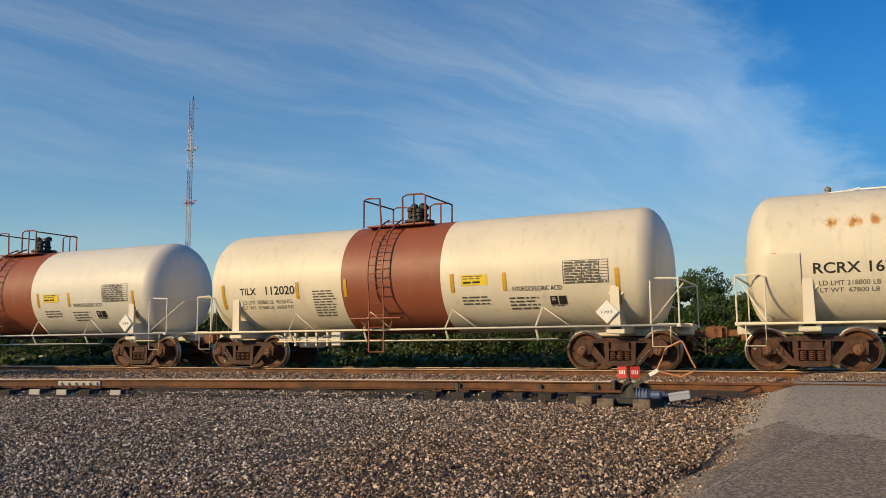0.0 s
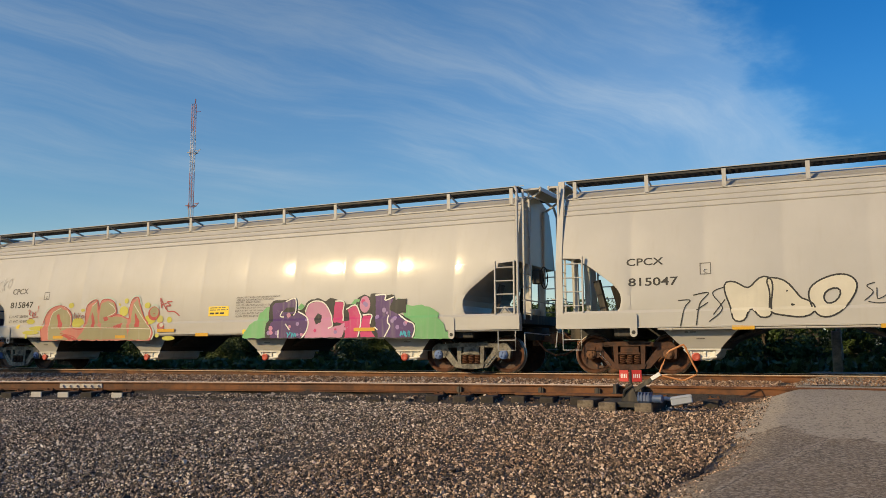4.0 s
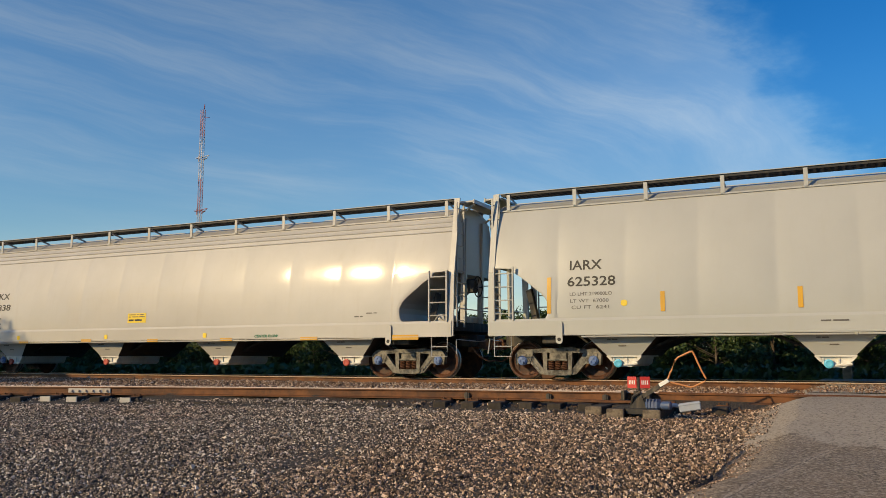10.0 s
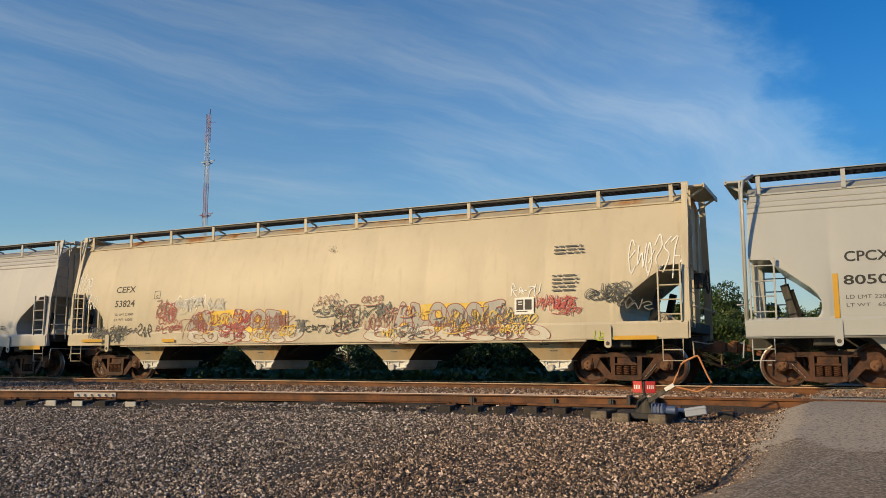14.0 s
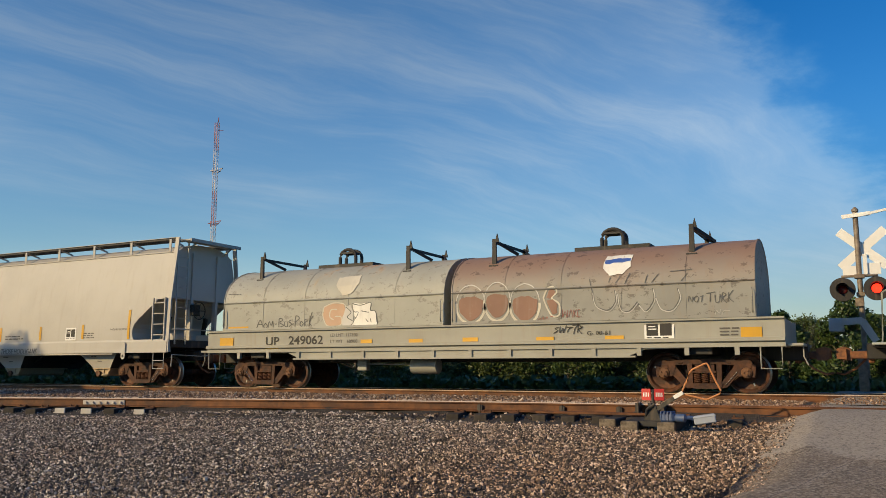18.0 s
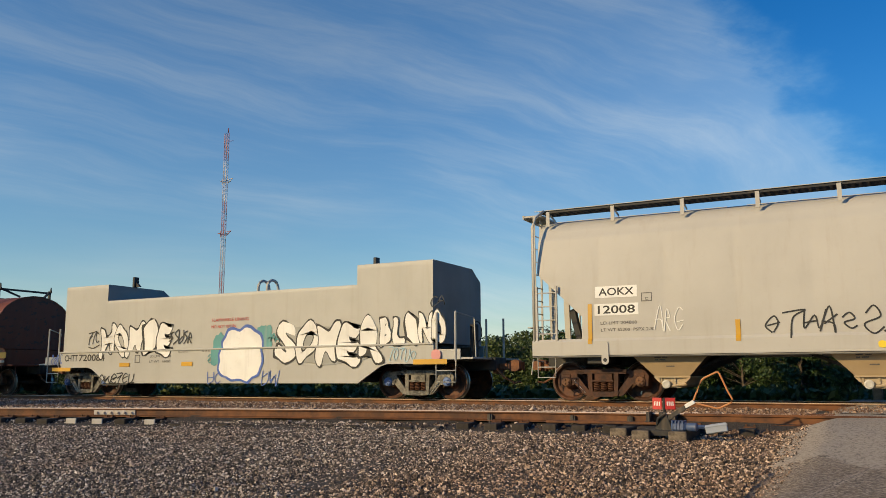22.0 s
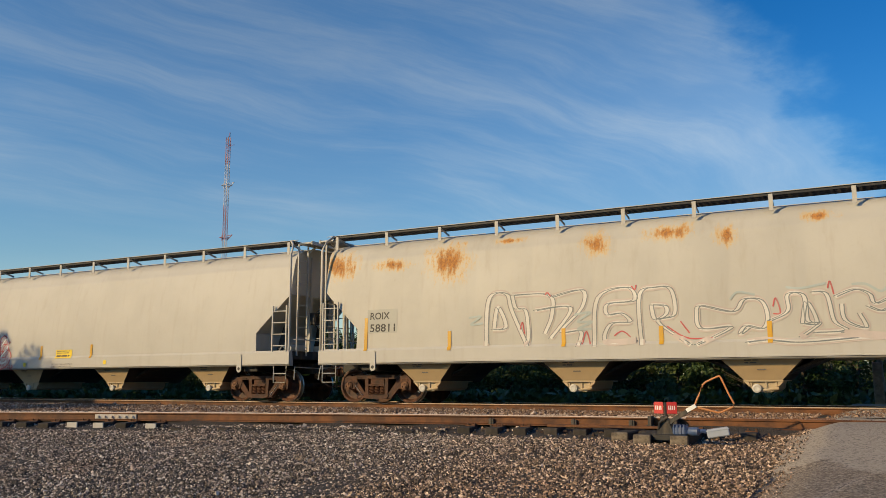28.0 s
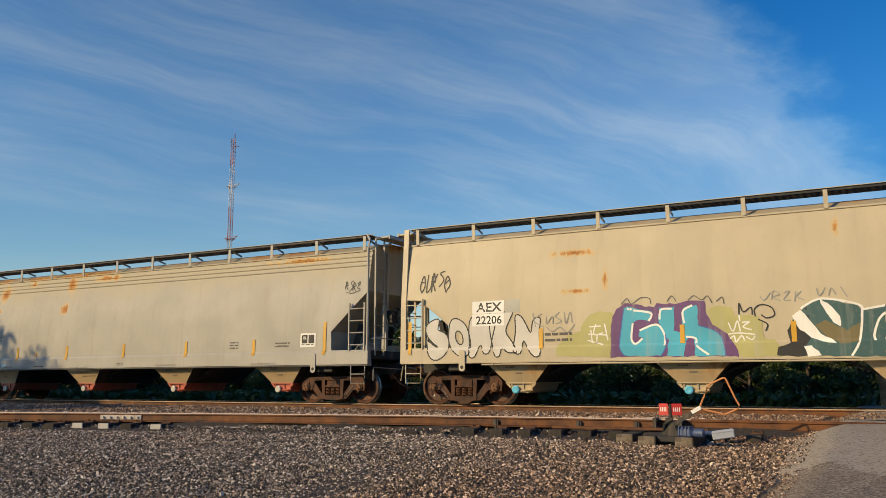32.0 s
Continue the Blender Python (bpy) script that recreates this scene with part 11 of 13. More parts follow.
text(18, "LD LMT 204800", -7.60, 1.76, 0.85, 0.09, M_INKGREY)
text(18, "LT WT 65200  PSPX 2-87", -7.59, 1.60, 1.25, 0.09, M_INKGREY)
frame_box(18, -6.64, 2.26, -6.40, 2.46, "C")
stripe(18, -7.85, 1.32, 2.25)
stripe(18, -4.58, 1.32, 1.78)
stripe(18, -1.20, 1.34, 1.85)
stripe(18, 1.64, 1.37, 1.82)
stripe(18, 4.58, 1.35, 1.80)
stripe(18, 7.79, 1.35, 2.26)
hollow(18, "EASTSIVE", -1.30, 2.10, 1.85, 2.66, S_DARK, 3, w=0.016)
scribble(18, -4.06, 1.40, -1.50, 2.00, S_BLACK, 4, 7, 0.045)
scribble(18, -1.50, 1.47, 0.73, 1.96, S_BLACK, 5, 7, 0.04)
strokes(18, [[(2.57, 2.42), (2.65, 2.04)], [(2.83, 2.46), (2.66, 2.24), (2.91, 2.06)], [(2.95, 2.06), (3.06, 2.40), (3.22, 2.06)], [(3.00, 2.17), (3.19, 2.17)], [(3.47, 2.35), (3.31, 2.30), (3.44, 2.18), (3.29, 2.07)], [(3.58, 2.02), (3.57, 2.44), (3.78, 2.36), (3.61, 2.23)], [(4.09, 2.18), (3.90, 2.33), (3.75, 2.17), (3.90, 2.02), (4.06, 2.13), (3.93, 2.22)], [(2.80, 1.92), (3.27, 1.99), (3.69, 2.01)], [(3.04, 1.85), (3.43, 1.95)]], 0.045, S_MAGENTA)
scribble(18, 1.72, 1.68, 2.54, 2.02, S_BLACK, 7, 4, 0.035)
scribble(18, 2.62, 1.49, 2.99, 1.76, S_BLACK, 8, 2, 0.025)
scribble(18, 6.16, 1.98, 6.49, 2.27, S_BLACK, 9, 2, 0.02)
placard(18, -0.52, 1.45, 0.27, 1.65)
stencil_panel(18, 6.09, 1.56, 6.52, 1.83)
bars(18, 6.84, 1.80, 7.32, 1.99, 3)
bars(18, -0.59, 1.10, 0.70, 1.24, 2)
bars(18, 3.02, 1.09, 3.41, 1.19, 2)
bars(18, 4.54, 1.07, 4.90, 1.23, 3)
scribble(18, -6.35, 1.51, -5.71, 2.19, S_WHITE, 10, 3, 0.03)
blob(18, -1.95, 1.12, -1.80, 1.27, M_YTAG, 1, 0.018, 0.02, 10)
blob(18, 1.78, 1.13, 1.93, 1.28, M_YTAG, 1, 0.018, 0.02, 10)
blob(18, 5.68, 1.13, 5.83, 1.28, M_YTAG, 1, 0.018, 0.02, 10)
text(19, "NAHX", -7.49, 2.98, 0.79, 0.21, M_INKGREY)
text(19, "570141", -7.45, 2.54, 0.96, 0.20)
text(19, "LD LMT 193700 LBS", -7.41, 2.33, 0.96, 0.09, M_INKGREY)
text(19, "LT WT  69300 LBS", -7.41, 2.21, 0.96, 0.09, M_INKGREY)
frame_box(19, -5.85, 2.74, -5.59, 2.99, "C")
scribble(19, -4.59, 2.32, -2.75, 3.01, S_BLACK, 3, 6, 0.05)
text(19, "NY", -8.58, 2.51, 0.52, 0.27, S_BLACK)
scribble(19, -1.36, 1.44, -0.56, 1.79, S_GREEN, 7, 4, 0.03)
scribble(19, 3.99, 1.29, 4.79, 1.71, S_TEAL, 4, 5, 0.03)
scribble(19, 2.57, 1.39, 2.91, 1.69, S_GREEN, 5, 2, 0.03)
scribble(19, 7.77, 2.64, 8.85, 3.24, S_PINK, 8, 6, 0.04)
strokes(19, [[(0.00, 2.35), (0.15, 2.70), (0.44, 2.92), (0.79, 2.96), (1.06, 2.79), (1.11, 2.63)], [(0.00, 2.35), (0.29, 2.50), (0.71, 2.61), (1.11, 2.63)], [(0.21, 2.16), (0.42, 2.05), (0.76, 1.98), (1.14, 2.19)], [(0.40, 2.45), (0.60, 2.20)], [(0.61, 2.44), (0.39, 2.21)], [(0.77, 2.44), (0.94, 2.40), (0.93, 2.20), (0.76, 2.18), (0.69, 2.30), (0.77, 2.44)]], 0.05, S_BLACK)
scribble(19, -3.75, 2.17, -3.25, 2.35, S_PINK, 6, 4, 0.025)
scribble(19, -6.91, 1.16, -5.74, 1.76, S_BOTTLE, 60, 4, 0.04)
scribble(19, -5.08, 1.27, -4.13, 1.75, S_BOTTLE, 61, 4, 0.05)
scribble(19, -3.35, 1.24, -2.58, 1.76, S_BOTTLE, 62, 4, 0.04)
scribble(19, -1.46, 1.41, -0.66, 1.82, S_BOTTLE, 63, 4, 0.04)
scribble(19, -2.48, 0.85, -1.35, 1.45, S_BLACK, 64, 4, 0.06)
scribble(19, 3.90, 1.33, 4.73, 1.77, S_TEAL, 65, 6, 0.03)
scribble(19, -5.65, 1.19, -5.20, 1.47, S_ORANGE, 66, 3, 0.03)
scribble(19, 2.38, 1.31, 2.92, 1.76, S_BOTTLE, 67, 3, 0.04)
scribble(19, 0.46, 1.48, 0.93, 1.78, S_TEAL, 68, 3, 0.03)
hollow(19, "SOK", 0.90, 0.69, 2.59, 1.72, S_BLACK, 7, w=0.05, fill=S_CREAM)
disc(19, 1.40, 1.01, 1.80, 1.40, S_BLACK)
scribble(19, 1.25, 2.45, 2.37, 3.04, S_SALMON, 6, 6, 0.02)
dash(19, -5.58, 1.92, -4.81, 2.01)
dash(19, -2.69, 1.91, -2.20, 2.00)
dash(19, -0.25, 1.92, 0.23, 2.01)
dash(19, 2.11, 1.92, 2.59, 2.01)
dash(19, 4.86, 1.93, 5.32, 2.02)
blob(19, -2.01, 1.92, -1.86, 2.07, M_YTAG, 1, 0.018, 0.02, 10)
blob(19, 1.75, 1.89, 1.90, 2.04, M_YTAG, 1, 0.018, 0.02, 10)
blob(19, 5.48, 1.87, 5.63, 2.02, M_YTAG, 1, 0.018, 0.02, 10)
stencil_panel(19, 6.63, 1.87, 6.91, 2.03)
bars(19, 3.53, 2.19, 4.12, 2.38, 3)
bars(19, 5.27, 2.20, 5.74, 2.38, 3)
shape(20, [(-9.09, 3.43), (-8.17, 3.88), (-7.37, 4.17), (-7.38, 3.39), (-7.46, 2.40), (-6.54, 3.39), (-6.55, 2.64), (-7.42, 2.54), (-7.44, 1.56), (-6.57, 1.53), (-6.57, 1.37), (-9.14, 1.37), (-8.76, 1.42), (-7.84, 1.48), (-7.84, 2.13), (-8.34, 2.73), (-9.00, 3.06)], S_GREYB)
shape(20, [(-5.32, 3.39), (-4.36, 3.39), (-4.88, 2.98), (-5.33, 2.82)], S_GREYB)
shape(20, [(-3.66, 4.17), (-3.22, 4.16), (-3.28, 2.75), (-3.21, 2.62), (-3.13, 0.97), (-3.28, 0.97), (-3.32, 2.57), (-3.74, 2.65), (-4.21, 2.65), (-3.75, 2.82)], S_GREYB)
shape(20, [(-5.35, 2.24), (-4.68, 2.24), (-4.65, 1.46), (-5.34, 1.48)], S_GREYB)
shape(20, [(-2.37, 3.40), (-1.58, 3.38), (-1.66, 1.98), (-2.41, 1.99)], S_GREYB)
shape(20, [(-0.71, 4.23), (-0.52, 4.21), (-0.59, 2.81), (-0.60, 0.96), (-0.78, 0.96), (-0.77, 2.82)], S_GREYB)
shape(20, [(0.16, 3.48), (0.71, 3.65), (0.68, 2.85), (0.15, 2.86)], S_GREYB)
shape(20, [(0.17, 2.06), (0.71, 2.07), (0.66, 0.96), (0.15, 0.97)], S_GREYB)
shape(20, [(-9.17, 1.41), (-6.57, 1.38), (-6.58, 0.98), (-9.17, 0.97)], S_GREYB)
text(20, "ROIX", -7.35, 2.50, 0.75, 0.25, M_INKGREY, lift=0.018)
rect(20, "name_panel", -7.46, 2.02, -6.57, 2.27, S_CREAM, 0.016)
text(20, "57258", -7.43, 2.03, 0.83, 0.21, lift=0.02)
rect(20, "name_panel", -7.46, 1.54, -6.35, 1.82, S_CREAM, 0.016)
text(20, "LD LMT  196100 LBS", -7.42, 1.71, 1.04, 0.08, M_INKGREY, lift=0.02)
text(20, "LT WT   66900 LBS", -7.42, 1.56, 1.04, 0.08, M_INKGREY, lift=0.02)
stripe(20, -7.77, 1.45, 2.40)
stripe(20, -5.08, 1.46, 1.95)
stripe(20, -2.28, 1.47, 1.94)
stripe(20, 0.20, 1.45, 1.94)
frame_box(20, -5.70, 2.52, -5.54, 2.72, "C")
shape(20, [(1.51, 4.17), (1.68, 4.17), (1.50, 2.97), (1.61, 0.93), (1.39, 0.93), (1.30, 2.98)], S_GREYB)
shape(20, [(2.53, 3.92), (3.23, 4.12), (2.91, 3.52), (2.43, 3.11)], S_GREYB)
shape(20, [(2.41, 2.43), (2.78, 2.52), (3.67, 0.95), (2.36, 0.92), (2.68, 1.68)], S_GREYB)
shape(20, [(4.10, 4.17), (4.29, 4.19), (4.29, 3.58), (3.93, 2.54), (4.18, 2.29), (4.83, 1.00), (4.50, 0.97), (4.10, 1.79), (3.28, 3.00), (4.10, 3.71)], S_GREYB)
shape(20, [(4.98, 3.46), (5.20, 3.61), (6.32, 3.47), (5.70, 3.16), (5.03, 3.02)], S_GREYB)
shape(20, [(5.00, 2.36), (5.86, 2.53), (6.55, 2.64), (6.57, 1.72), (5.86, 1.92)], S_GREYB)
shape(20, [(6.96, 4.19), (7.10, 4.18), (7.05, 3.58), (7.64, 3.48), (7.71, 0.98), (7.51, 0.98), (7.44, 3.37), (6.38, 3.41), (6.86, 3.84)], S_GREYB)
text(20, "LNG", 8.05, 3.42, 0.81, 0.33, S_DARK, glyphs=FAT)
stencil_panel(20, 7.08, 1.56, 7.53, 1.86)
stripe(20, 2.40, 1.41, 1.92)
stripe(20, 5.23, 1.48, 1.92)
stripe(20, 7.83, 1.48, 2.37)
bars(20, 6.41, 1.51, 6.72, 1.65, 3)
blob(20, 5.65, 1.17, 5.80, 1.32, M_YTAG, 1, 0.018, 0.02, 10)
blob(20, -1.93, 1.17, -1.78, 1.32, M_YTAG, 1, 0.018, 0.02, 10)
rect(21, "name_panel", -7.77, 2.41, -6.72, 2.67, M_WHITE)
text(21, "AOKX", -7.70, 2.45, 0.92, 0.17, lift=0.016)
rect(21, "name_panel", -7.73, 2.00, -6.70, 2.28, M_WHITE)
text(21, "12173", -7.67, 2.05, 0.90, 0.19, lift=0.016)
frame_box(21, -6.56, 2.20, -6.29, 2.46, "C")
text(21, "LD LMT 203400", -7.59, 1.79, 0.57, 0.07, M_INKGREY)
text(21, "LT WT   66600   NEW 2-88", -7.59, 1.61, 1.24, 0.09, M_INKGREY)
stripe(21, -7.82, 1.38, 2.24)
stripe(21, -4.70, 1.33, 1.86)
stripe(21, -1.15, 1.34, 1.80)
stripe(21, 1.31, 1.36, 1.80)
hollow(21, "BOOBOB", -5.98, 0.98, -2.80, 2.16, S_SPRAYRED, 3, w=0.05, fill=S_BLUSH)
for k_ in range(3):
    scribble(21, -5.95, 1.05 + 0.3 * k_, -2.85, 1.42 + 0.3 * k_, S_SPRAYRED, 4 + k_, 15, 0.035)
scribble(21, -5.9, 1.2, -2.9, 2.1, S_WHITE, 44, 6, 0.05)
scribble(21, -2.84, 0.96, -2.47, 1.21, S_RED, 5, 2, 0.03)
placard(21, -0.40, 1.37, 0.39, 1.65)
text(21, "NOTE, THIS CAR HAS FOUR COMPARTMENTS", -0.55, 1.15, 1.02, 0.06, M_INKGREY)
text(21, "EQUIPPED WITH VAC-U-MATIC OUTLETS", -0.56, 1.07, 1.00, 0.06, M_INKGREY)
blob(21, -2.00, 1.10, -1.85, 1.25, M_YTAG, 1, 0.018, 0.02, 10)
blob(21, 1.94, 1.14, 2.09, 1.29, M_YTAG, 1, 0.018, 0.02, 10)
rect(22, "name_panel", -7.78, 1.84, -6.85, 2.47, S_GREYP)
text(22, "ROIX", -7.69, 2.20, 0.60, 0.19, lift=0.016)
text(22, "58811", -7.69, 1.87, 0.78, 0.21, lift=0.016)
stripe(22, -7.81, 1.38, 2.25)
stripe(22, -5.30, 1.34, 1.83)
stripe(22, -2.27, 1.37, 1.80)
stripe(22, 0.02, 1.37, 1.78)
stripe(22, 2.29, 1.35, 1.81)
stripe(22, 5.43, 1.34, 1.79)
stripe(22, 7.88, 1.38, 2.25)
strokes(22, [[(-4.28, 1.43), (-4.21, 2.59), (-3.74, 2.69), (-3.59, 2.28), (-3.19, 1.41)], [(-4.10, 1.83), (-3.74, 1.88), (-3.96, 2.38), (-4.06, 1.86)], [(-3.59, 2.65), (-2.63, 2.61), (-2.55, 2.13), (-2.73, 1.68)], [(-3.59, 2.65), (-3.48, 2.33), (-3.23, 2.27), (-3.16, 1.75), (-3.19, 1.41)], [(-2.59, 2.55), (-1.81, 2.69), (-1.81, 2.27), (-2.32, 1.73), (-1.85, 1.72), (-1.92, 1.36)], [(-2.98, 2.26), (-2.08, 2.28), (-2.59, 1.57)], [(-1.52, 1.35), (-1.42, 2.48), (-0.72, 2.69), (-0.57, 2.39), (-1.18, 2.33), (-1.20, 2.08), (-0.88, 2.10), (-0.67, 1.90), (-1.12, 1.86), (-1.24, 1.46), (-0.54, 1.47)], [(-0.42, 1.36), (-0.45, 2.49), (-0.08, 2.66), (0.27, 2.59), (0.33, 2.03), (-0.04, 1.88), (0.66, 1.34)], [(-0.18, 2.26), (0.13, 2.22), (0.14, 2.04), (-0.11, 1.94), (-0.18, 2.26)]], 0.15, S_BLUSHW)
strokes(22, [[(-4.28, 1.43), (-4.21, 2.59), (-3.74, 2.69), (-3.59, 2.28), (-3.19, 1.41)], [(-4.10, 1.83), (-3.74, 1.88), (-3.96, 2.38), (-4.06, 1.86)], [(-3.59, 2.65), (-2.63, 2.61), (-2.55, 2.13), (-2.73, 1.68)], [(-3.59, 2.65), (-3.48, 2.33), (-3.23, 2.27), (-3.16, 1.75), (-3.19, 1.41)], [(-2.59, 2.55), (-1.81, 2.69), (-1.81, 2.27), (-2.32, 1.73), (-1.85, 1.72), (-1.92, 1.36)], [(-2.98, 2.26), (-2.08, 2.28), (-2.59, 1.57)], [(-1.52, 1.35), (-1.42, 2.48), (-0.72, 2.69), (-0.57, 2.39), (-1.18, 2.33), (-1.20, 2.08), (-0.88, 2.10), (-0.67, 1.90), (-1.12, 1.86), (-1.24, 1.46), (-0.54, 1.47)], [(-0.42, 1.36), (-0.45, 2.49), (-0.08, 2.66), (0.27, 2.59), (0.33, 2.03), (-0.04, 1.88), (0.66, 1.34)], [(-0.18, 2.26), (0.13, 2.22), (0.14, 2.04), (-0.11, 1.94), (-0.18, 2.26)]], 0.08, S_PALEW)
strokes(22, [[(-4.22, 1.43), (-4.15, 2.59), (-3.69, 2.69), (-3.54, 2.28), (-3.14, 1.41)], [(-4.05, 1.83), (-3.69, 1.88), (-3.91, 2.38), (-4.01, 1.86)], [(-3.54, 2.65), (-2.58, 2.61), (-2.50, 2.13), (-2.69, 1.68)], [(-3.54, 2.65), (-3.43, 2.33), (-3.18, 2.26), (-3.11, 1.75), (-3.14, 1.41)], [(-2.54, 2.55), (-1.76, 2.69), (-1.76, 2.27), (-2.27, 1.73), (-1.80, 1.72), (-1.87, 1.36)], [(-2.93, 2.25), (-2.03, 2.28), (-2.54, 1.57)], [(-1.47, 1.35), (-1.38, 2.47), (-0.68, 2.69), (-0.52, 2.38), (-1.14, 2.33), (-1.15, 2.08), (-0.83, 2.10), (-0.63, 1.90), (-1.08, 1.86), (-1.20, 1.46), (-0.49, 1.47)], [(-0.38, 1.36), (-0.40, 2.49), (-0.04, 2.66), (0.31, 2.59), (0.37, 2.03), (0.00, 1.88), (0.70, 1.34)], [(-0.14, 2.26), (0.18, 2.22), (0.18, 2.03), (-0.06, 1.94), (-0.14, 2.26)]], 0.022, S_SLATE)
strokes(22, [[(-4.33, 1.44), (-4.27, 2.60), (-3.80, 2.69), (-3.65, 2.28), (-3.25, 1.41)], [(-4.16, 1.84), (-3.80, 1.88), (-4.02, 2.38), (-4.12, 1.86)], [(-3.65, 2.66), (-2.68, 2.61), (-2.61, 2.13), (-2.79, 1.69)], [(-3.65, 2.66), (-3.54, 2.33), (-3.28, 2.27), (-3.21, 1.75), (-3.25, 1.41)], [(-2.64, 2.56), (-1.86, 2.69), (-1.86, 2.27), (-2.38, 1.73), (-1.90, 1.72), (-1.97, 1.36)], [(-3.04, 2.26), (-2.13, 2.28), (-2.65, 1.57)], [(-1.57, 1.36), (-1.48, 2.48), (-0.77, 2.70), (-0.62, 2.39), (-1.23, 2.33), (-1.25, 2.08), (-0.93, 2.10), (-0.73, 1.90), (-1.18, 1.86), (-1.30, 1.46), (-0.59, 1.47)], [(-0.47, 1.36), (-0.50, 2.49), (-0.13, 2.66), (0.22, 2.59), (0.28, 2.03), (-0.09, 1.88), (0.61, 1.34)], [(-0.23, 2.26), (0.08, 2.22), (0.09, 2.04), (-0.16, 1.94), (-0.23, 2.26)]], 0.016, S_SLATE)
strokes(22, [[(0.81, 2.12), (0.93, 2.19), (1.58, 2.04), (1.81, 2.29), (2.15, 2.25), (2.27, 1.91), (2.16, 1.66), (1.82, 1.72), (1.70, 1.55), (1.87, 1.67)], [(0.81, 2.12), (0.88, 1.70), (1.53, 1.71), (0.78, 1.34)], [(2.30, 1.81), (2.66, 2.00), (2.68, 2.35), (2.99, 2.31), (3.05, 1.79), (3.26, 1.73), (2.88, 1.45)], [(2.94, 1.74), (3.04, 2.19), (3.21, 1.73), (2.94, 1.74)], [(3.15, 2.38), (3.42, 2.32), (3.53, 1.77), (3.74, 1.57), (3.15, 1.54)], [(3.58, 2.26), (3.95, 2.40), (4.21, 2.29), (4.32, 2.09), (4.78, 2.26), (4.75, 1.78), (4.66, 1.45), (3.69, 1.52)], [(3.69, 2.11), (3.74, 1.77), (4.11, 1.61), (4.01, 1.90)], [(4.16, 2.04), (4.42, 1.94), (4.67, 2.12)], [(1.83, 1.37), (2.23, 1.41), (2.73, 1.35), (3.22, 1.36), (4.01, 1.42), (4.81, 1.45)]], 0.15, S_BLUSHW)
strokes(22, [[(0.81, 2.12), (0.93, 2.19), (1.58, 2.04), (1.81, 2.29), (2.15, 2.25), (2.27, 1.91), (2.16, 1.66), (1.82, 1.72), (1.70, 1.55), (1.87, 1.67)], [(0.81, 2.12), (0.88, 1.70), (1.53, 1.71), (0.78, 1.34)], [(2.30, 1.81), (2.66, 2.00), (2.68, 2.35), (2.99, 2.31), (3.05, 1.79), (3.26, 1.73), (2.88, 1.45)], [(2.94, 1.74), (3.04, 2.19), (3.21, 1.73), (2.94, 1.74)], [(3.15, 2.38), (3.42, 2.32), (3.53, 1.77), (3.74, 1.57), (3.15, 1.54)], [(3.58, 2.26), (3.95, 2.40), (4.21, 2.29), (4.32, 2.09), (4.78, 2.26), (4.75, 1.78), (4.66, 1.45), (3.69, 1.52)], [(3.69, 2.11), (3.74, 1.77), (4.11, 1.61), (4.01, 1.90)], [(4.16, 2.04), (4.42, 1.94), (4.67, 2.12)], [(1.83, 1.37), (2.23, 1.41), (2.73, 1.35), (3.22, 1.36), (4.01, 1.42), (4.81, 1.45)]], 0.08, S_PALEW)
strokes(22, [[(0.85, 2.12), (0.97, 2.19), (1.62, 2.04), (1.85, 2.29), (2.19, 2.25), (2.31, 1.91), (2.20, 1.66), (1.86, 1.72), (1.74, 1.55), (1.91, 1.67)], [(0.85, 2.12), (0.92, 1.70), (1.57, 1.70), (0.82, 1.34)], [(2.34, 1.81), (2.70, 2.00), (2.72, 2.35), (3.03, 2.31), (3.08, 1.79), (3.30, 1.73), (2.92, 1.44)], [(2.97, 1.74), (3.08, 2.18), (3.25, 1.73), (2.97, 1.74)], [(3.19, 2.38), (3.46, 2.32), (3.57, 1.77), (3.78, 1.57), (3.19, 1.54)], [(3.62, 2.26), (3.99, 2.39), (4.25, 2.28), (4.35, 2.09), (4.81, 2.26), (4.78, 1.78), (4.70, 1.45), (3.72, 1.52)], [(3.73, 2.11), (3.78, 1.77), (4.14, 1.61), (4.04, 1.90)], [(4.20, 2.04), (4.45, 1.94), (4.71, 2.12)], [(1.87, 1.37), (2.27, 1.41), (2.77, 1.35), (3.25, 1.36), (4.05, 1.42), (4.85, 1.45)]], 0.022, S_SLATE)
strokes(22, [[(0.76, 2.12), (0.88, 2.19), (1.53, 2.04), (1.76, 2.29), (2.11, 2.25), (2.22, 1.91), (2.11, 1.66), (1.77, 1.72), (1.65, 1.55), (1.83, 1.67)], [(0.76, 2.12), (0.83, 1.70), (1.48, 1.71), (0.73, 1.34)], [(2.25, 1.81), (2.62, 2.00), (2.64, 2.35), (2.94, 2.32), (3.00, 1.79), (3.22, 1.73), (2.84, 1.45)], [(2.89, 1.74), (3.00, 2.19), (3.17, 1.73), (2.89, 1.74)], [(3.11, 2.38), (3.38, 2.32), (3.49, 1.77), (3.70, 1.57), (3.11, 1.54)], [(3.54, 2.27), (3.91, 2.40), (4.17, 2.29), (4.28, 2.09), (4.74, 2.26), (4.71, 1.78), (4.62, 1.45), (3.64, 1.53)], [(3.65, 2.11), (3.70, 1.77), (4.06, 1.61), (3.96, 1.91)], [(4.12, 2.05), (4.38, 1.94), (4.63, 2.12)], [(1.78, 1.37), (2.18, 1.41), (2.68, 1.35), (3.17, 1.36), (3.97, 1.42), (4.77, 1.45)]], 0.016, S_SLATE)
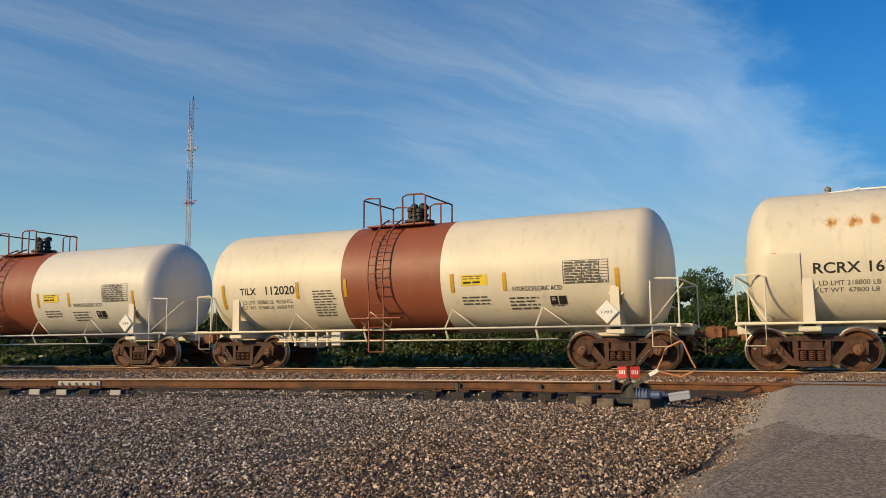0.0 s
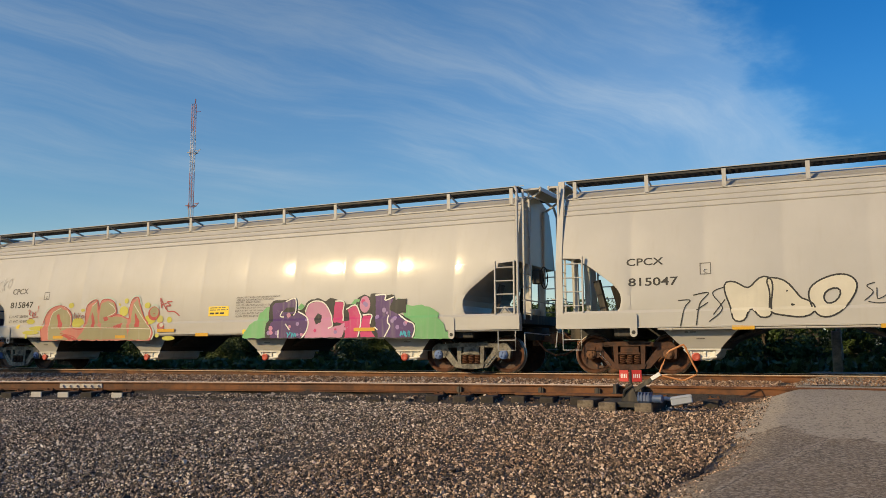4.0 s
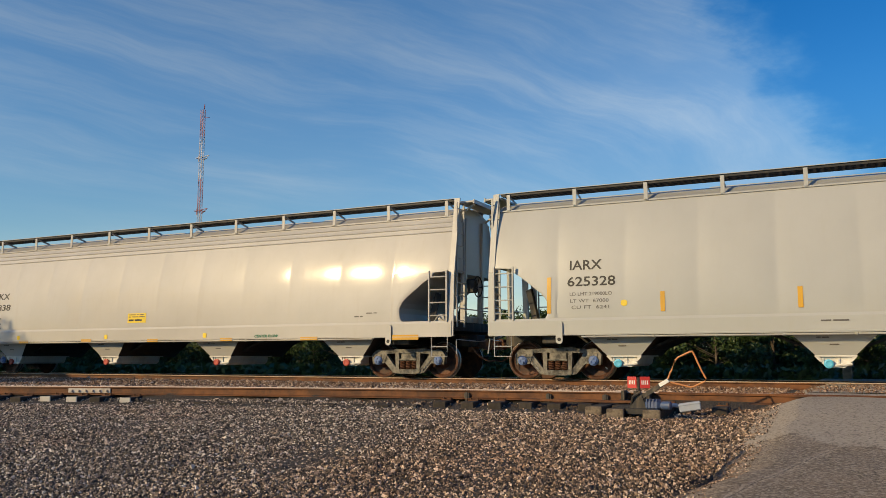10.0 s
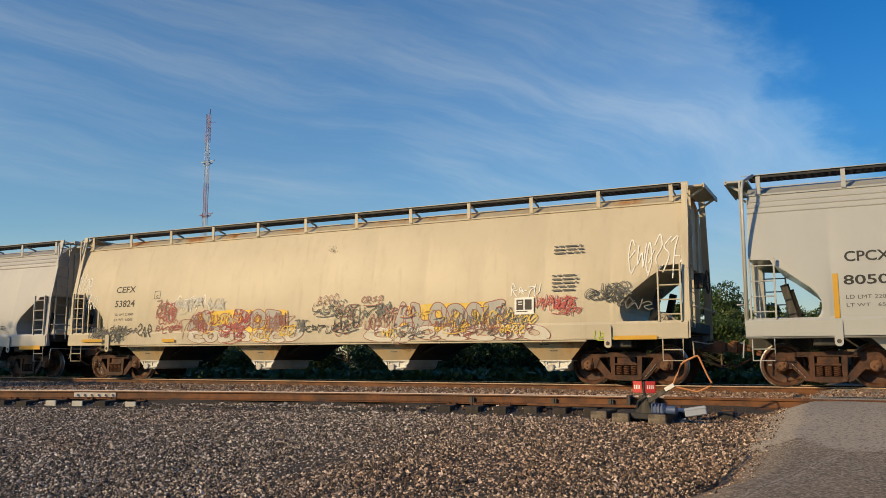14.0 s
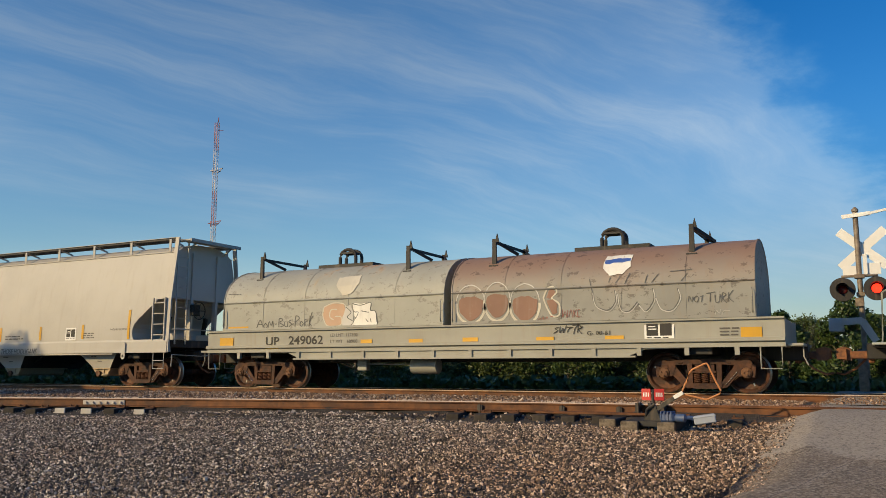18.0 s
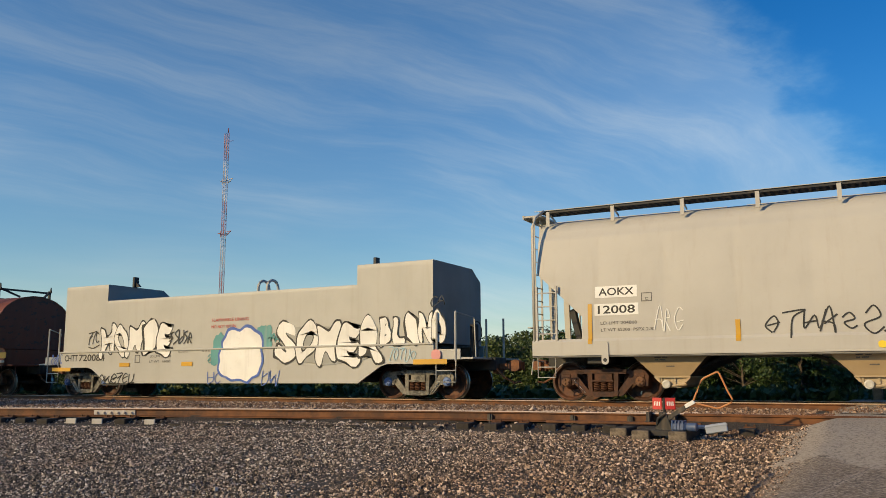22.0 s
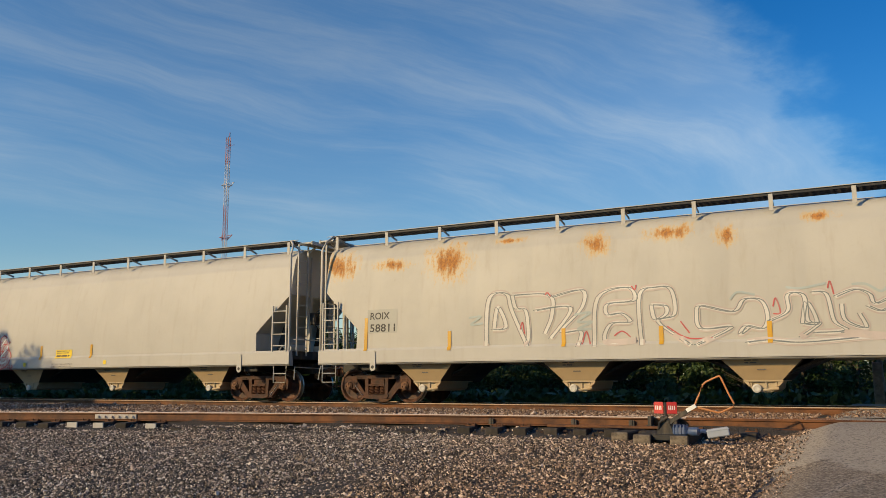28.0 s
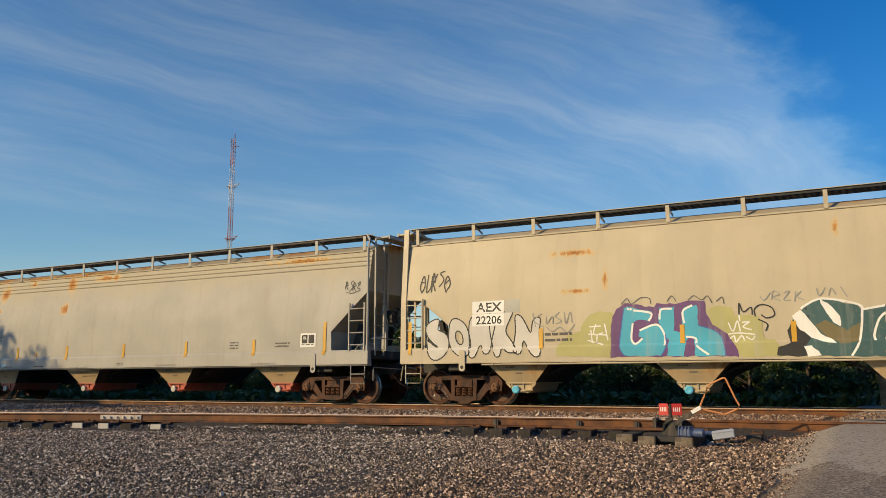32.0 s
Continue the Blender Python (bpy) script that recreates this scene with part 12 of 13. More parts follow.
strokes(22, [[(-2.73, 2.62), (-2.67, 2.67), (-2.59, 2.58)], [(-0.63, 2.72), (-0.55, 2.63), (-0.52, 2.74)], [(0.15, 1.77), (0.58, 1.50), (1.12, 1.49)], [(0.45, 1.87), (0.64, 1.60)], [(2.38, 2.11), (2.44, 2.29), (2.52, 1.98), (2.38, 1.96)], [(3.45, 2.44), (3.50, 2.59), (3.56, 2.31)], [(4.60, 2.51), (4.75, 2.38), (4.60, 2.32)], [(-3.37, 1.81), (-3.31, 1.98), (-3.26, 1.70)], [(-1.05, 1.59), (-0.86, 1.69), (-0.67, 1.55)], [(-1.82, 1.41), (-1.71, 1.71), (-1.62, 1.41)]], 0.03, S_SPRAYRED)
strokes(22, [[(-2.00, 2.11), (-1.60, 2.15), (-1.92, 1.94), (-1.56, 1.93), (-1.92, 1.77), (-1.58, 1.77)], [(-4.76, 2.14), (-4.42, 2.16), (-4.70, 1.97), (-4.37, 1.99)], [(1.52, 2.30), (1.68, 2.45), (2.03, 2.38)], [(2.65, 2.51), (2.93, 2.47), (3.42, 2.55)], [(3.90, 2.50), (4.16, 2.49), (4.42, 2.33), (4.57, 2.47)]], 0.05, S_FADED)
scribble(22, 6.22, 1.83, 7.24, 2.40, S_TEAL, 9, 6, 0.04)
stencil_panel(22, 7.15, 1.49, 7.54, 1.74)
scribble(22, 8.56, 3.01, 9.25, 3.67, S_BLACK, 12, 5, 0.025)
text(23, "ROIX", -7.59, 2.40, 0.71, 0.19)
text(23, "57374", -7.58, 1.92, 0.83, 0.18)
text(23, "LD LMT  197500 LBS", -7.53, 1.63, 1.05, 0.09, M_INKGREY)
text(23, "LT WT  65500 LBS", -7.53, 1.45, 1.05, 0.09, M_INKGREY)
frame_box(23, -6.60, 2.14, -6.38, 2.37, "C")
shape(23, [(-6.57, 1.10), (-6.39, 1.44), (-6.08, 1.64), (-5.96, 1.98), (-5.82, 2.25), (-4.97, 2.42), (-4.82, 2.44), (-4.68, 2.33), (-3.97, 2.37), (-3.52, 2.48), (-3.28, 2.40), (-2.88, 2.42), (-2.55, 2.47), (-2.23, 2.39), (-1.35, 2.39), (-1.31, 2.00), (-1.01, 1.75), (-0.67, 1.56), (-0.38, 1.40), (-0.24, 1.31), (-0.79, 1.32), (-0.87, 0.97), (-5.84, 1.03)], S_PINK)
shape(23, [(-5.87, 2.32), (-5.63, 2.38), (-5.09, 2.37), (-4.96, 2.01), (-4.68, 1.73), (-4.60, 1.47), (-4.39, 1.33), (-4.36, 1.04), (-4.96, 1.05), (-5.10, 1.18), (-5.58, 0.99), (-5.86, 1.03), (-5.85, 1.33), (-5.76, 1.43)], S_INKGREEN)
shape(23, [(-4.75, 2.41), (-4.52, 2.43), (-3.93, 2.33), (-3.47, 2.53), (-3.42, 2.28), (-3.53, 1.64), (-3.63, 1.32), (-3.71, 1.03), (-4.19, 1.00), (-4.29, 1.20), (-4.39, 1.33), (-4.64, 1.77), (-4.75, 2.14)], S_INKGREEN)
shape(23, [(-3.56, 1.96), (-3.39, 2.21), (-3.08, 2.34), (-2.74, 2.33), (-2.48, 2.11), (-2.31, 1.78), (-2.33, 1.10), (-2.65, 0.98), (-3.04, 0.98), (-3.42, 1.14), (-3.58, 1.51)], S_INKGREEN)
shape(23, [(-2.52, 2.30), (-2.36, 2.41), (-1.92, 2.37), (-1.82, 2.27), (-1.35, 2.39), (-1.33, 2.25), (-1.53, 1.79), (-1.20, 1.66), (-0.94, 1.47), (-0.83, 1.02), (-1.34, 0.98), (-1.63, 1.34), (-1.67, 1.15), (-2.33, 0.98), (-2.38, 1.48), (-2.53, 1.80)], S_INKGREEN)
shape(23, [(-5.61, 2.31), (-5.13, 2.33), (-5.04, 2.05), (-4.75, 1.72), (-4.81, 1.59), (-4.65, 1.46), (-4.45, 1.30), (-4.41, 1.06), (-4.89, 1.11), (-4.92, 1.26), (-5.19, 1.27), (-5.24, 1.15), (-5.58, 1.02), (-5.65, 1.36), (-5.64, 1.83)], S_AVEK)
shape(23, [(-5.34, 1.86), (-5.24, 1.78), (-4.97, 1.46), (-5.38, 1.45)], S_INKGREEN)
shape(23, [(-4.53, 2.38), (-4.11, 2.31), (-3.97, 2.24), (-3.50, 2.48), (-3.52, 2.09), (-3.65, 1.45), (-3.77, 1.06), (-4.15, 1.03), (-4.28, 1.33), (-4.45, 1.66), (-4.53, 2.06)], S_AVEK)
shape(23, [(-4.12, 2.23), (-4.01, 2.11), (-3.99, 1.71), (-4.08, 1.64), (-4.17, 1.92)], S_INKGREEN)
shape(23, [(-4.09, 2.14), (-4.04, 2.08), (-4.04, 1.75), (-4.08, 1.69), (-4.12, 1.91)], S_ORANGE)
shape(23, [(-3.46, 1.89), (-3.29, 2.16), (-3.05, 2.28), (-2.79, 2.25), (-2.59, 2.05), (-2.46, 1.76), (-3.07, 1.53), (-3.03, 1.37), (-2.87, 1.31), (-2.37, 1.48), (-2.32, 1.23), (-2.65, 1.05), (-3.04, 1.02), (-3.37, 1.18), (-3.49, 1.51)], S_AVEK)
shape(23, [(-3.19, 1.85), (-3.07, 1.99), (-2.92, 1.92), (-2.86, 1.82), (-3.16, 1.72)], S_INKGREEN)
shape(23, [(-2.31, 2.34), (-1.95, 2.31), (-1.91, 1.99), (-1.76, 2.27), (-1.39, 2.35), (-1.39, 2.19), (-1.62, 1.83), (-1.29, 1.65), (-1.03, 1.44), (-0.88, 1.23), (-0.87, 1.02), (-1.37, 1.03), (-1.63, 1.39), (-1.88, 1.50), (-1.70, 1.19), (-2.17, 1.00), (-2.26, 1.48), (-2.31, 1.85)], S_AVEK)
shape(23, [(-1.98, 1.89), (-1.83, 2.02), (-1.79, 1.96), (-1.90, 1.70)], S_INKGREEN)
strokes(23, [[(-5.57, 2.29), (-5.15, 2.30), (-5.06, 2.05)], [(-5.56, 1.09), (-5.25, 1.19), (-5.18, 1.30)], [(-4.63, 1.40), (-4.49, 1.28), (-4.45, 1.11), (-4.83, 1.16)], [(-4.49, 2.35), (-4.11, 2.27), (-3.97, 2.20), (-3.54, 2.44)], [(-3.42, 1.86), (-3.25, 2.12), (-3.03, 2.24), (-2.81, 2.21)], [(-3.00, 1.37), (-2.64, 1.30), (-2.38, 1.43)], [(-2.29, 2.31), (-1.98, 2.28)], [(-1.74, 2.23), (-1.42, 2.30), (-1.43, 2.19)], [(-1.34, 1.05), (-0.91, 1.06), (-0.92, 1.21)], [(-2.15, 1.03), (-1.73, 1.20)]], 0.045, S_WHITE)
disc(23, -1.25, 2.06, -0.80, 2.43, S_CREAM)
strokes(23, [[(-1.22, 2.24), (-1.14, 2.27), (-1.17, 2.18), (-1.23, 2.15)], [(-1.09, 2.18), (-1.05, 2.27), (-0.99, 2.23), (-1.03, 2.16)], [(-0.96, 2.23), (-0.93, 2.16), (-0.89, 2.26), (-0.86, 2.17)], [(-1.21, 2.07), (-1.06, 2.02), (-0.91, 2.06)], [(-0.80, 2.29), (-0.82, 2.17)]], 0.03, S_BLACK)
strokes(23, [[(-7.55, 1.31), (-7.39, 1.36), (-7.47, 1.26), (-7.31, 1.25)], [(-7.27, 1.25), (-7.19, 1.39), (-7.11, 1.25), (-7.03, 1.40)]], 0.03, S_CYAN)
strokes(23, [[(-7.68, 3.53), (-7.18, 3.53)], [(-7.35, 3.51), (-7.01, 2.94)], [(-7.05, 3.34), (-6.76, 3.28), (-6.57, 3.34)], [(-6.80, 3.29), (-6.58, 2.93)], [(-6.85, 2.91), (-6.58, 2.93), (-6.26, 2.88)], [(-6.43, 3.55), (-6.21, 3.32), (-6.04, 2.83)], [(-6.42, 3.48), (-6.00, 3.56), (-5.79, 3.40), (-5.90, 3.23), (-6.21, 3.25)], [(-5.38, 3.51), (-5.73, 3.58), (-5.61, 2.87)], [(-5.71, 3.32), (-5.25, 3.24)], [(-5.61, 2.87), (-5.06, 3.04), (-4.62, 3.02), (-4.08, 2.84)]], 0.036, S_BLACK)
strokes(23, [[(-4.95, 3.70), (-4.74, 3.33)], [(-4.58, 3.76), (-4.54, 3.32)], [(-4.86, 3.51), (-4.57, 3.53)], [(-4.44, 3.73), (-4.45, 3.34)], [(-4.45, 3.71), (-4.25, 3.61), (-4.42, 3.52), (-4.10, 3.42), (-4.45, 3.33)], [(-4.06, 3.73), (-3.85, 3.34)], [(-3.69, 3.79), (-3.96, 3.59), (-3.51, 3.59), (-3.16, 3.29), (-2.75, 3.19), (-2.36, 3.23)]], 0.034, S_BLACK)
shape(23, [(0.10, 2.38), (0.95, 2.60), (2.34, 2.61), (2.53, 2.60), (2.89, 2.59), (3.19, 2.47), (3.95, 2.63), (4.01, 2.48), (3.20, 2.31), (0.17, 2.32)], S_MUSTARD)
shape(23, [(-0.37, 1.00), (-0.44, 1.33), (-0.11, 1.44), (0.10, 1.35), (0.07, 0.99)], S_ORANGE)
shape(23, [(-0.35, 1.89), (-0.29, 2.11), (-0.09, 2.22), (0.12, 2.01), (0.20, 2.43), (0.98, 2.59), (2.34, 2.57), (2.51, 2.39), (2.89, 2.53), (3.20, 2.39), (3.92, 2.62), (3.99, 1.99), (4.19, 1.70), (4.58, 1.72), (5.08, 1.21), (4.80, 0.97), (4.31, 0.95), (0.00, 0.98), (-0.00, 1.38), (-0.20, 1.66)], S_INKTEAL)
shape(23, [(0.34, 2.38), (0.95, 2.52), (1.09, 2.40), (1.18, 2.01), (1.31, 1.62), (1.26, 1.35), (1.34, 1.00), (0.12, 1.01), (0.16, 1.35), (-0.01, 1.68), (0.19, 1.93)], S_SKYBLUE)
strokes(23, [[(0.34, 2.38), (0.95, 2.52), (1.09, 2.40), (1.18, 2.01), (1.31, 1.62), (1.26, 1.35), (1.34, 1.00), (0.12, 1.01), (0.16, 1.35), (-0.01, 1.68), (0.19, 1.93), (0.34, 2.38)]], 0.035, S_INKTEAL, curved=False)
shape(23, [(1.07, 2.51), (1.93, 2.51), (1.95, 2.05), (1.65, 2.02), (2.00, 1.90), (2.01, 1.55), (2.27, 1.34), (2.27, 0.99), (1.37, 1.00), (1.30, 1.38), (1.41, 1.51), (1.24, 1.73), (1.18, 2.23)], S_SKYBLUE)
strokes(23, [[(1.07, 2.51), (1.93, 2.51), (1.95, 2.05), (1.65, 2.02), (2.00, 1.90), (2.01, 1.55), (2.27, 1.34), (2.27, 0.99), (1.37, 1.00), (1.30, 1.38), (1.41, 1.51), (1.24, 1.73), (1.18, 2.23), (1.07, 2.51)]], 0.035, S_INKTEAL, curved=False)
shape(23, [(1.99, 2.51), (2.33, 2.55), (2.53, 2.34), (2.61, 2.09), (2.52, 1.80), (2.25, 1.71), (2.37, 1.54), (2.74, 1.67), (2.98, 1.53), (3.23, 1.32), (3.31, 0.98), (2.32, 0.99), (2.33, 1.39), (2.19, 1.81), (2.18, 2.08)], S_SKYBLUE)
strokes(23, [[(1.99, 2.51), (2.33, 2.55), (2.53, 2.34), (2.61, 2.09), (2.52, 1.80), (2.25, 1.71), (2.37, 1.54), (2.74, 1.67), (2.98, 1.53), (3.23, 1.32), (3.31, 0.98), (2.32, 0.99), (2.33, 1.39), (2.19, 1.81), (2.18, 2.08), (1.99, 2.51)]], 0.035, S_INKTEAL, curved=False)
shape(23, [(2.54, 2.28), (2.69, 2.46), (2.93, 2.49), (3.17, 2.34), (3.25, 2.10), (3.15, 1.97), (2.64, 1.99)], S_SKYBLUE)
strokes(23, [[(2.54, 2.28), (2.69, 2.46), (2.93, 2.49), (3.17, 2.34), (3.25, 2.10), (3.15, 1.97), (2.64, 1.99), (2.54, 2.28)]], 0.035, S_INKTEAL, curved=False)
shape(23, [(3.29, 2.33), (3.88, 2.54), (3.93, 1.99), (3.65, 1.95), (3.88, 1.82), (4.13, 1.66), (3.96, 1.58), (3.65, 1.64), (3.36, 1.86), (3.27, 2.10)], S_SKYBLUE)
strokes(23, [[(3.29, 2.33), (3.88, 2.54), (3.93, 1.99), (3.65, 1.95), (3.88, 1.82), (4.13, 1.66), (3.96, 1.58), (3.65, 1.64), (3.36, 1.86), (3.27, 2.10), (3.29, 2.33)]], 0.035, S_INKTEAL, curved=False)
shape(23, [(3.41, 0.98), (3.41, 1.31), (3.65, 1.57), (3.96, 1.53), (4.16, 1.60), (4.28, 1.27), (4.22, 0.97)], S_SKYBLUE)
strokes(23, [[(3.41, 0.98), (3.41, 1.31), (3.65, 1.57), (3.96, 1.53), (4.16, 1.60), (4.28, 1.27), (4.22, 0.97), (3.41, 0.98)]], 0.035, S_INKTEAL, curved=False)
shape(23, [(4.34, 1.00), (4.34, 1.30), (4.52, 1.65), (5.00, 1.21), (4.76, 1.02)], S_SKYBLUE)
strokes(23, [[(4.34, 1.00), (4.34, 1.30), (4.52, 1.65), (5.00, 1.21), (4.76, 1.02), (4.34, 1.00)]], 0.035, S_INKTEAL, curved=False)
disc(23, 0.56, 1.84, 0.82, 2.16, S_INKTEAL)
disc(23, 0.61, 1.86, 0.81, 2.13, S_PEACH)
disc(23, 1.31, 1.71, 1.60, 2.09, S_INKTEAL)
disc(23, 1.36, 1.74, 1.59, 2.06, S_PEACH)
disc(23, 2.16, 1.87, 2.38, 2.13, S_INKTEAL)
disc(23, 2.21, 1.89, 2.37, 2.10, S_PEACH)
disc(23, 3.45, 1.83, 3.65, 2.19, S_INKTEAL)
disc(23, 3.50, 1.85, 3.63, 2.16, S_PEACH)
disc(23, 3.63, 1.21, 3.87, 1.51, S_INKTEAL)
disc(23, 3.67, 1.24, 3.86, 1.48, S_PEACH)
disc(23, 2.65, 1.98, 2.87, 2.25, S_INKTEAL)
disc(23, 2.70, 2.01, 2.86, 2.22, S_PEACH)
disc(23, 2.91, 2.02, 3.13, 2.28, S_INKTEAL)
disc(23, 2.96, 2.04, 3.12, 2.25, S_PEACH)
strokes(23, [[(0.45, 2.20), (0.54, 2.36), (0.61, 2.19)], [(0.66, 1.37), (0.73, 1.72), (1.14, 1.38)], [(0.03, 1.35), (1.27, 1.31), (3.34, 1.30), (5.02, 1.24)], [(2.61, 1.85), (2.74, 1.74), (2.85, 1.85), (2.98, 1.73), (3.09, 1.84), (3.24, 1.72)], [(0.33, 1.26), (0.46, 1.34), (0.50, 1.23), (0.37, 1.20)], [(0.89, 0.99), (0.90, 1.31)], [(1.62, 0.99), (1.64, 1.29)], [(2.72, 0.99), (2.73, 1.27)], [(4.39, 1.02), (4.53, 1.24), (4.52, 1.02)], [(-0.25, 1.97), (0.12, 2.01)], [(-0.28, 1.89), (-0.14, 1.97)]], 0.03, S_INKTEAL)
strokes(23, [[(0.37, 2.34), (0.92, 2.49)], [(1.15, 2.45), (1.88, 2.47)], [(3.32, 2.30), (3.84, 2.49)], [(0.17, 1.06), (0.83, 1.05)], [(3.46, 1.02), (4.14, 1.01)]], 0.03, S_WHITE)
strokes(23, [[(4.13, 2.40), (4.20, 2.22)], [(4.30, 2.39), (4.17, 2.31), (4.31, 2.19)], [(4.45, 2.36), (4.35, 2.31), (4.41, 2.22), (4.48, 2.36), (4.51, 2.10)], [(4.58, 2.25), (4.61, 2.12), (4.69, 2.14)], [(4.85, 2.24), (4.72, 2.25), (4.72, 2.13), (4.86, 2.14), (4.77, 2.22)], [(5.05, 2.06), (4.91, 2.16), (4.86, 2.01), (4.99, 1.92), (5.06, 2.03), (4.88, 2.04)], [(4.66, 2.48), (4.52, 2.56), (4.45, 2.49), (4.55, 2.38), (4.66, 2.46), (4.56, 2.51)], [(4.41, 1.93), (4.51, 2.09), (4.64, 1.97)], [(4.48, 2.00), (4.54, 1.82)]], 0.032, S_BLACK)
strokes(23, [[(5.53, 2.35), (5.41, 2.31), (5.55, 2.21), (5.40, 2.18)], [(5.71, 2.33), (5.60, 2.26), (5.66, 2.17), (5.73, 2.23)], [(5.79, 2.16), (5.82, 2.35), (5.88, 2.22), (5.97, 2.35), (5.99, 2.14)], [(5.42, 2.09), (5.45, 1.94), (5.56, 2.01), (5.42, 2.11)], [(5.58, 2.10), (5.76, 2.10)], [(5.66, 2.10), (5.69, 1.92)], [(5.79, 2.09), (5.81, 1.90), (5.90, 1.98), (5.81, 2.00), (5.91, 2.05), (5.79, 2.09)], [(5.60, 1.63), (5.71, 1.90), (5.83, 1.76)], [(5.72, 1.88), (5.76, 1.51), (5.83, 1.32)]], 0.032, S_BLACK)
shape(23, [(6.31, 1.96), (6.41, 2.03), (6.54, 1.98), (6.67, 2.03), (6.77, 1.92), (6.84, 1.87), (6.99, 1.89), (7.02, 1.96), (7.11, 1.96), (7.14, 1.84), (7.31, 1.86), (7.43, 1.73), (7.37, 1.62), (7.46, 1.47), (7.42, 1.34), (7.18, 1.31), (6.91, 1.34), (6.71, 1.32), (6.41, 1.30), (6.32, 1.45)], S_STRAW)
shape(23, [(7.48, 1.93), (7.85, 1.94), (7.84, 1.59), (7.78, 1.33), (7.59, 1.32), (7.56, 1.55), (7.47, 1.59)], S_STRAW)
strokes(23, [[(6.31, 1.96), (6.41, 2.03), (6.46, 1.64), (6.54, 1.98), (6.67, 2.03), (6.74, 1.78), (6.71, 1.32), (6.41, 1.30), (6.32, 1.45), (6.31, 1.96)], [(6.79, 1.87), (6.94, 1.72), (6.88, 1.34), (6.73, 1.44), (6.79, 1.85)], [(7.01, 1.79), (7.06, 1.34)], [(6.99, 1.89), (7.02, 1.96), (7.13, 1.96), (7.13, 1.84), (7.01, 1.84)], [(7.31, 1.86), (7.13, 1.76), (7.28, 1.62), (7.44, 1.47), (7.28, 1.33), (7.11, 1.35)], [(7.48, 1.93), (7.85, 1.94), (7.83, 1.58), (7.75, 1.32), (7.57, 1.30)], [(7.48, 1.93), (7.48, 1.59), (7.56, 1.55)]], 0.022, S_BLACK)
scribble(23, -6.42, 2.12, -6.01, 2.36, S_BLACK, 5, 3, 0.03)
stripe(23, -7.68, 1.35, 2.25)
stripe(23, 0.07, 1.34, 1.82)
stripe(23, 5.55, 1.34, 1.79)
text(23, "22", 5.12, 1.50, 0.22, 0.14, S_BLACK)
stripe(23, 7.67, 1.30, 2.26)
stripe(23, 5.39, 1.32, 1.80)
scribble(23, 6.99, 0.96, 7.72, 1.22, S_LIME, 8, 5, 0.03)
bars(23, 5.13, 1.09, 5.81, 1.30, 3)
text(24, "ROIX", -7.66, 2.24, 0.61, 0.21)
text(24, "58928", -7.74, 1.92, 1.01, 0.22)
text(24, "LD LMT  199500 LB", -7.59, 1.55, 0.85, 0.09, M_INKGREY)
text(24, "LT WT   63500 LB", -7.58, 1.38, 0.85, 0.09, M_INKGREY)
frame_box(24, -6.45, 1.94, -6.20, 2.19, "C")
stripe(24, -7.94, 1.33, 2.24)
stripe(24, -5.22, 1.33, 1.78)
stripe(24, -2.67, 1.34, 1.80)
stripe(24, 0.04, 1.36, 1.81)
stripe(24, 2.74, 1.36, 1.81)
stripe(24, 5.40, 1.35, 1.81)
text(24, "CLOSE HOPPER GATES & ROOF", -6.02, 1.10, 0.59, 0.08, M_INKGREY)
text(24, "HATCHES BEFORE MOVING CAR", -6.02, 0.99, 0.59, 0.08, M_INKGREY)
text(24, "CLOSE HOPPER GATES & ROOF", -2.42, 1.05, 0.87, 0.07, M_INKGREY)
text(24, "HATCHES BEFORE MOVING CAR", -2.42, 0.95, 0.87, 0.07, M_INKGREY)
text(24, "CLOSE HOPPER GATES & ROOF", 1.51, 1.09, 0.88, 0.06, M_INKGREY)
text(24, "HATCHES BEFORE MOVING CAR", 1.51, 1.00, 0.88, 0.06, M_INKGREY)
text(24, "CLOSE HOPPER GATES & ROOF", 5.37, 1.09, 0.90, 0.06, M_INKGREY)
text(24, "HATCHES BEFORE MOVING CAR", 5.37, 1.01, 0.90, 0.06, M_INKGREY)
bars(24, -4.22, 1.10, -3.70, 1.18, 1)
bars(24, -0.20, 1.12, 0.20, 1.23, 2)
bars(24, 4.49, 1.54, 4.89, 1.78, 3)
bars(24, 6.29, 1.57, 6.68, 1.72, 2)
shape(24, [(-5.99, 1.27), (-5.77, 1.26), (-5.76, 1.14), (-5.99, 1.14)], S_WHITE)
stencil_panel(24, 7.13, 1.60, 7.56, 1.89)
stripe(24, 7.91, 1.34, 2.24)
scribble(24, 8.50, 3.04, 9.00, 3.38, S_BLACK, 4, 4, 0.025)
bars(24, 6.19, 1.55, 6.83, 1.73, 2)
hollow(25, "SOMKN", -8.68, 1.13, -5.61, 2.26, S_BLACK, 3, w=0.032, fill=S_PALEW)
rect(25, "name_panel", -7.40, 2.27, -6.53, 2.58, M_WHITE, 0.022)
text(25, "AEX", -7.29, 2.31, 0.70, 0.23, lift=0.026)
rect(25, "name_panel", -7.40, 1.96, -6.53, 2.26, M_WHITE, 0.022)
text(25, "22206", -7.29, 2.00, 0.70, 0.21, lift=0.026)
rect(25, "name_panel", -6.51, 2.27, -6.11, 2.59, S_GREYP)
scribble(25, -8.94, 2.87, -8.05, 3.51, S_BLACK, 4, 5, 0.045)
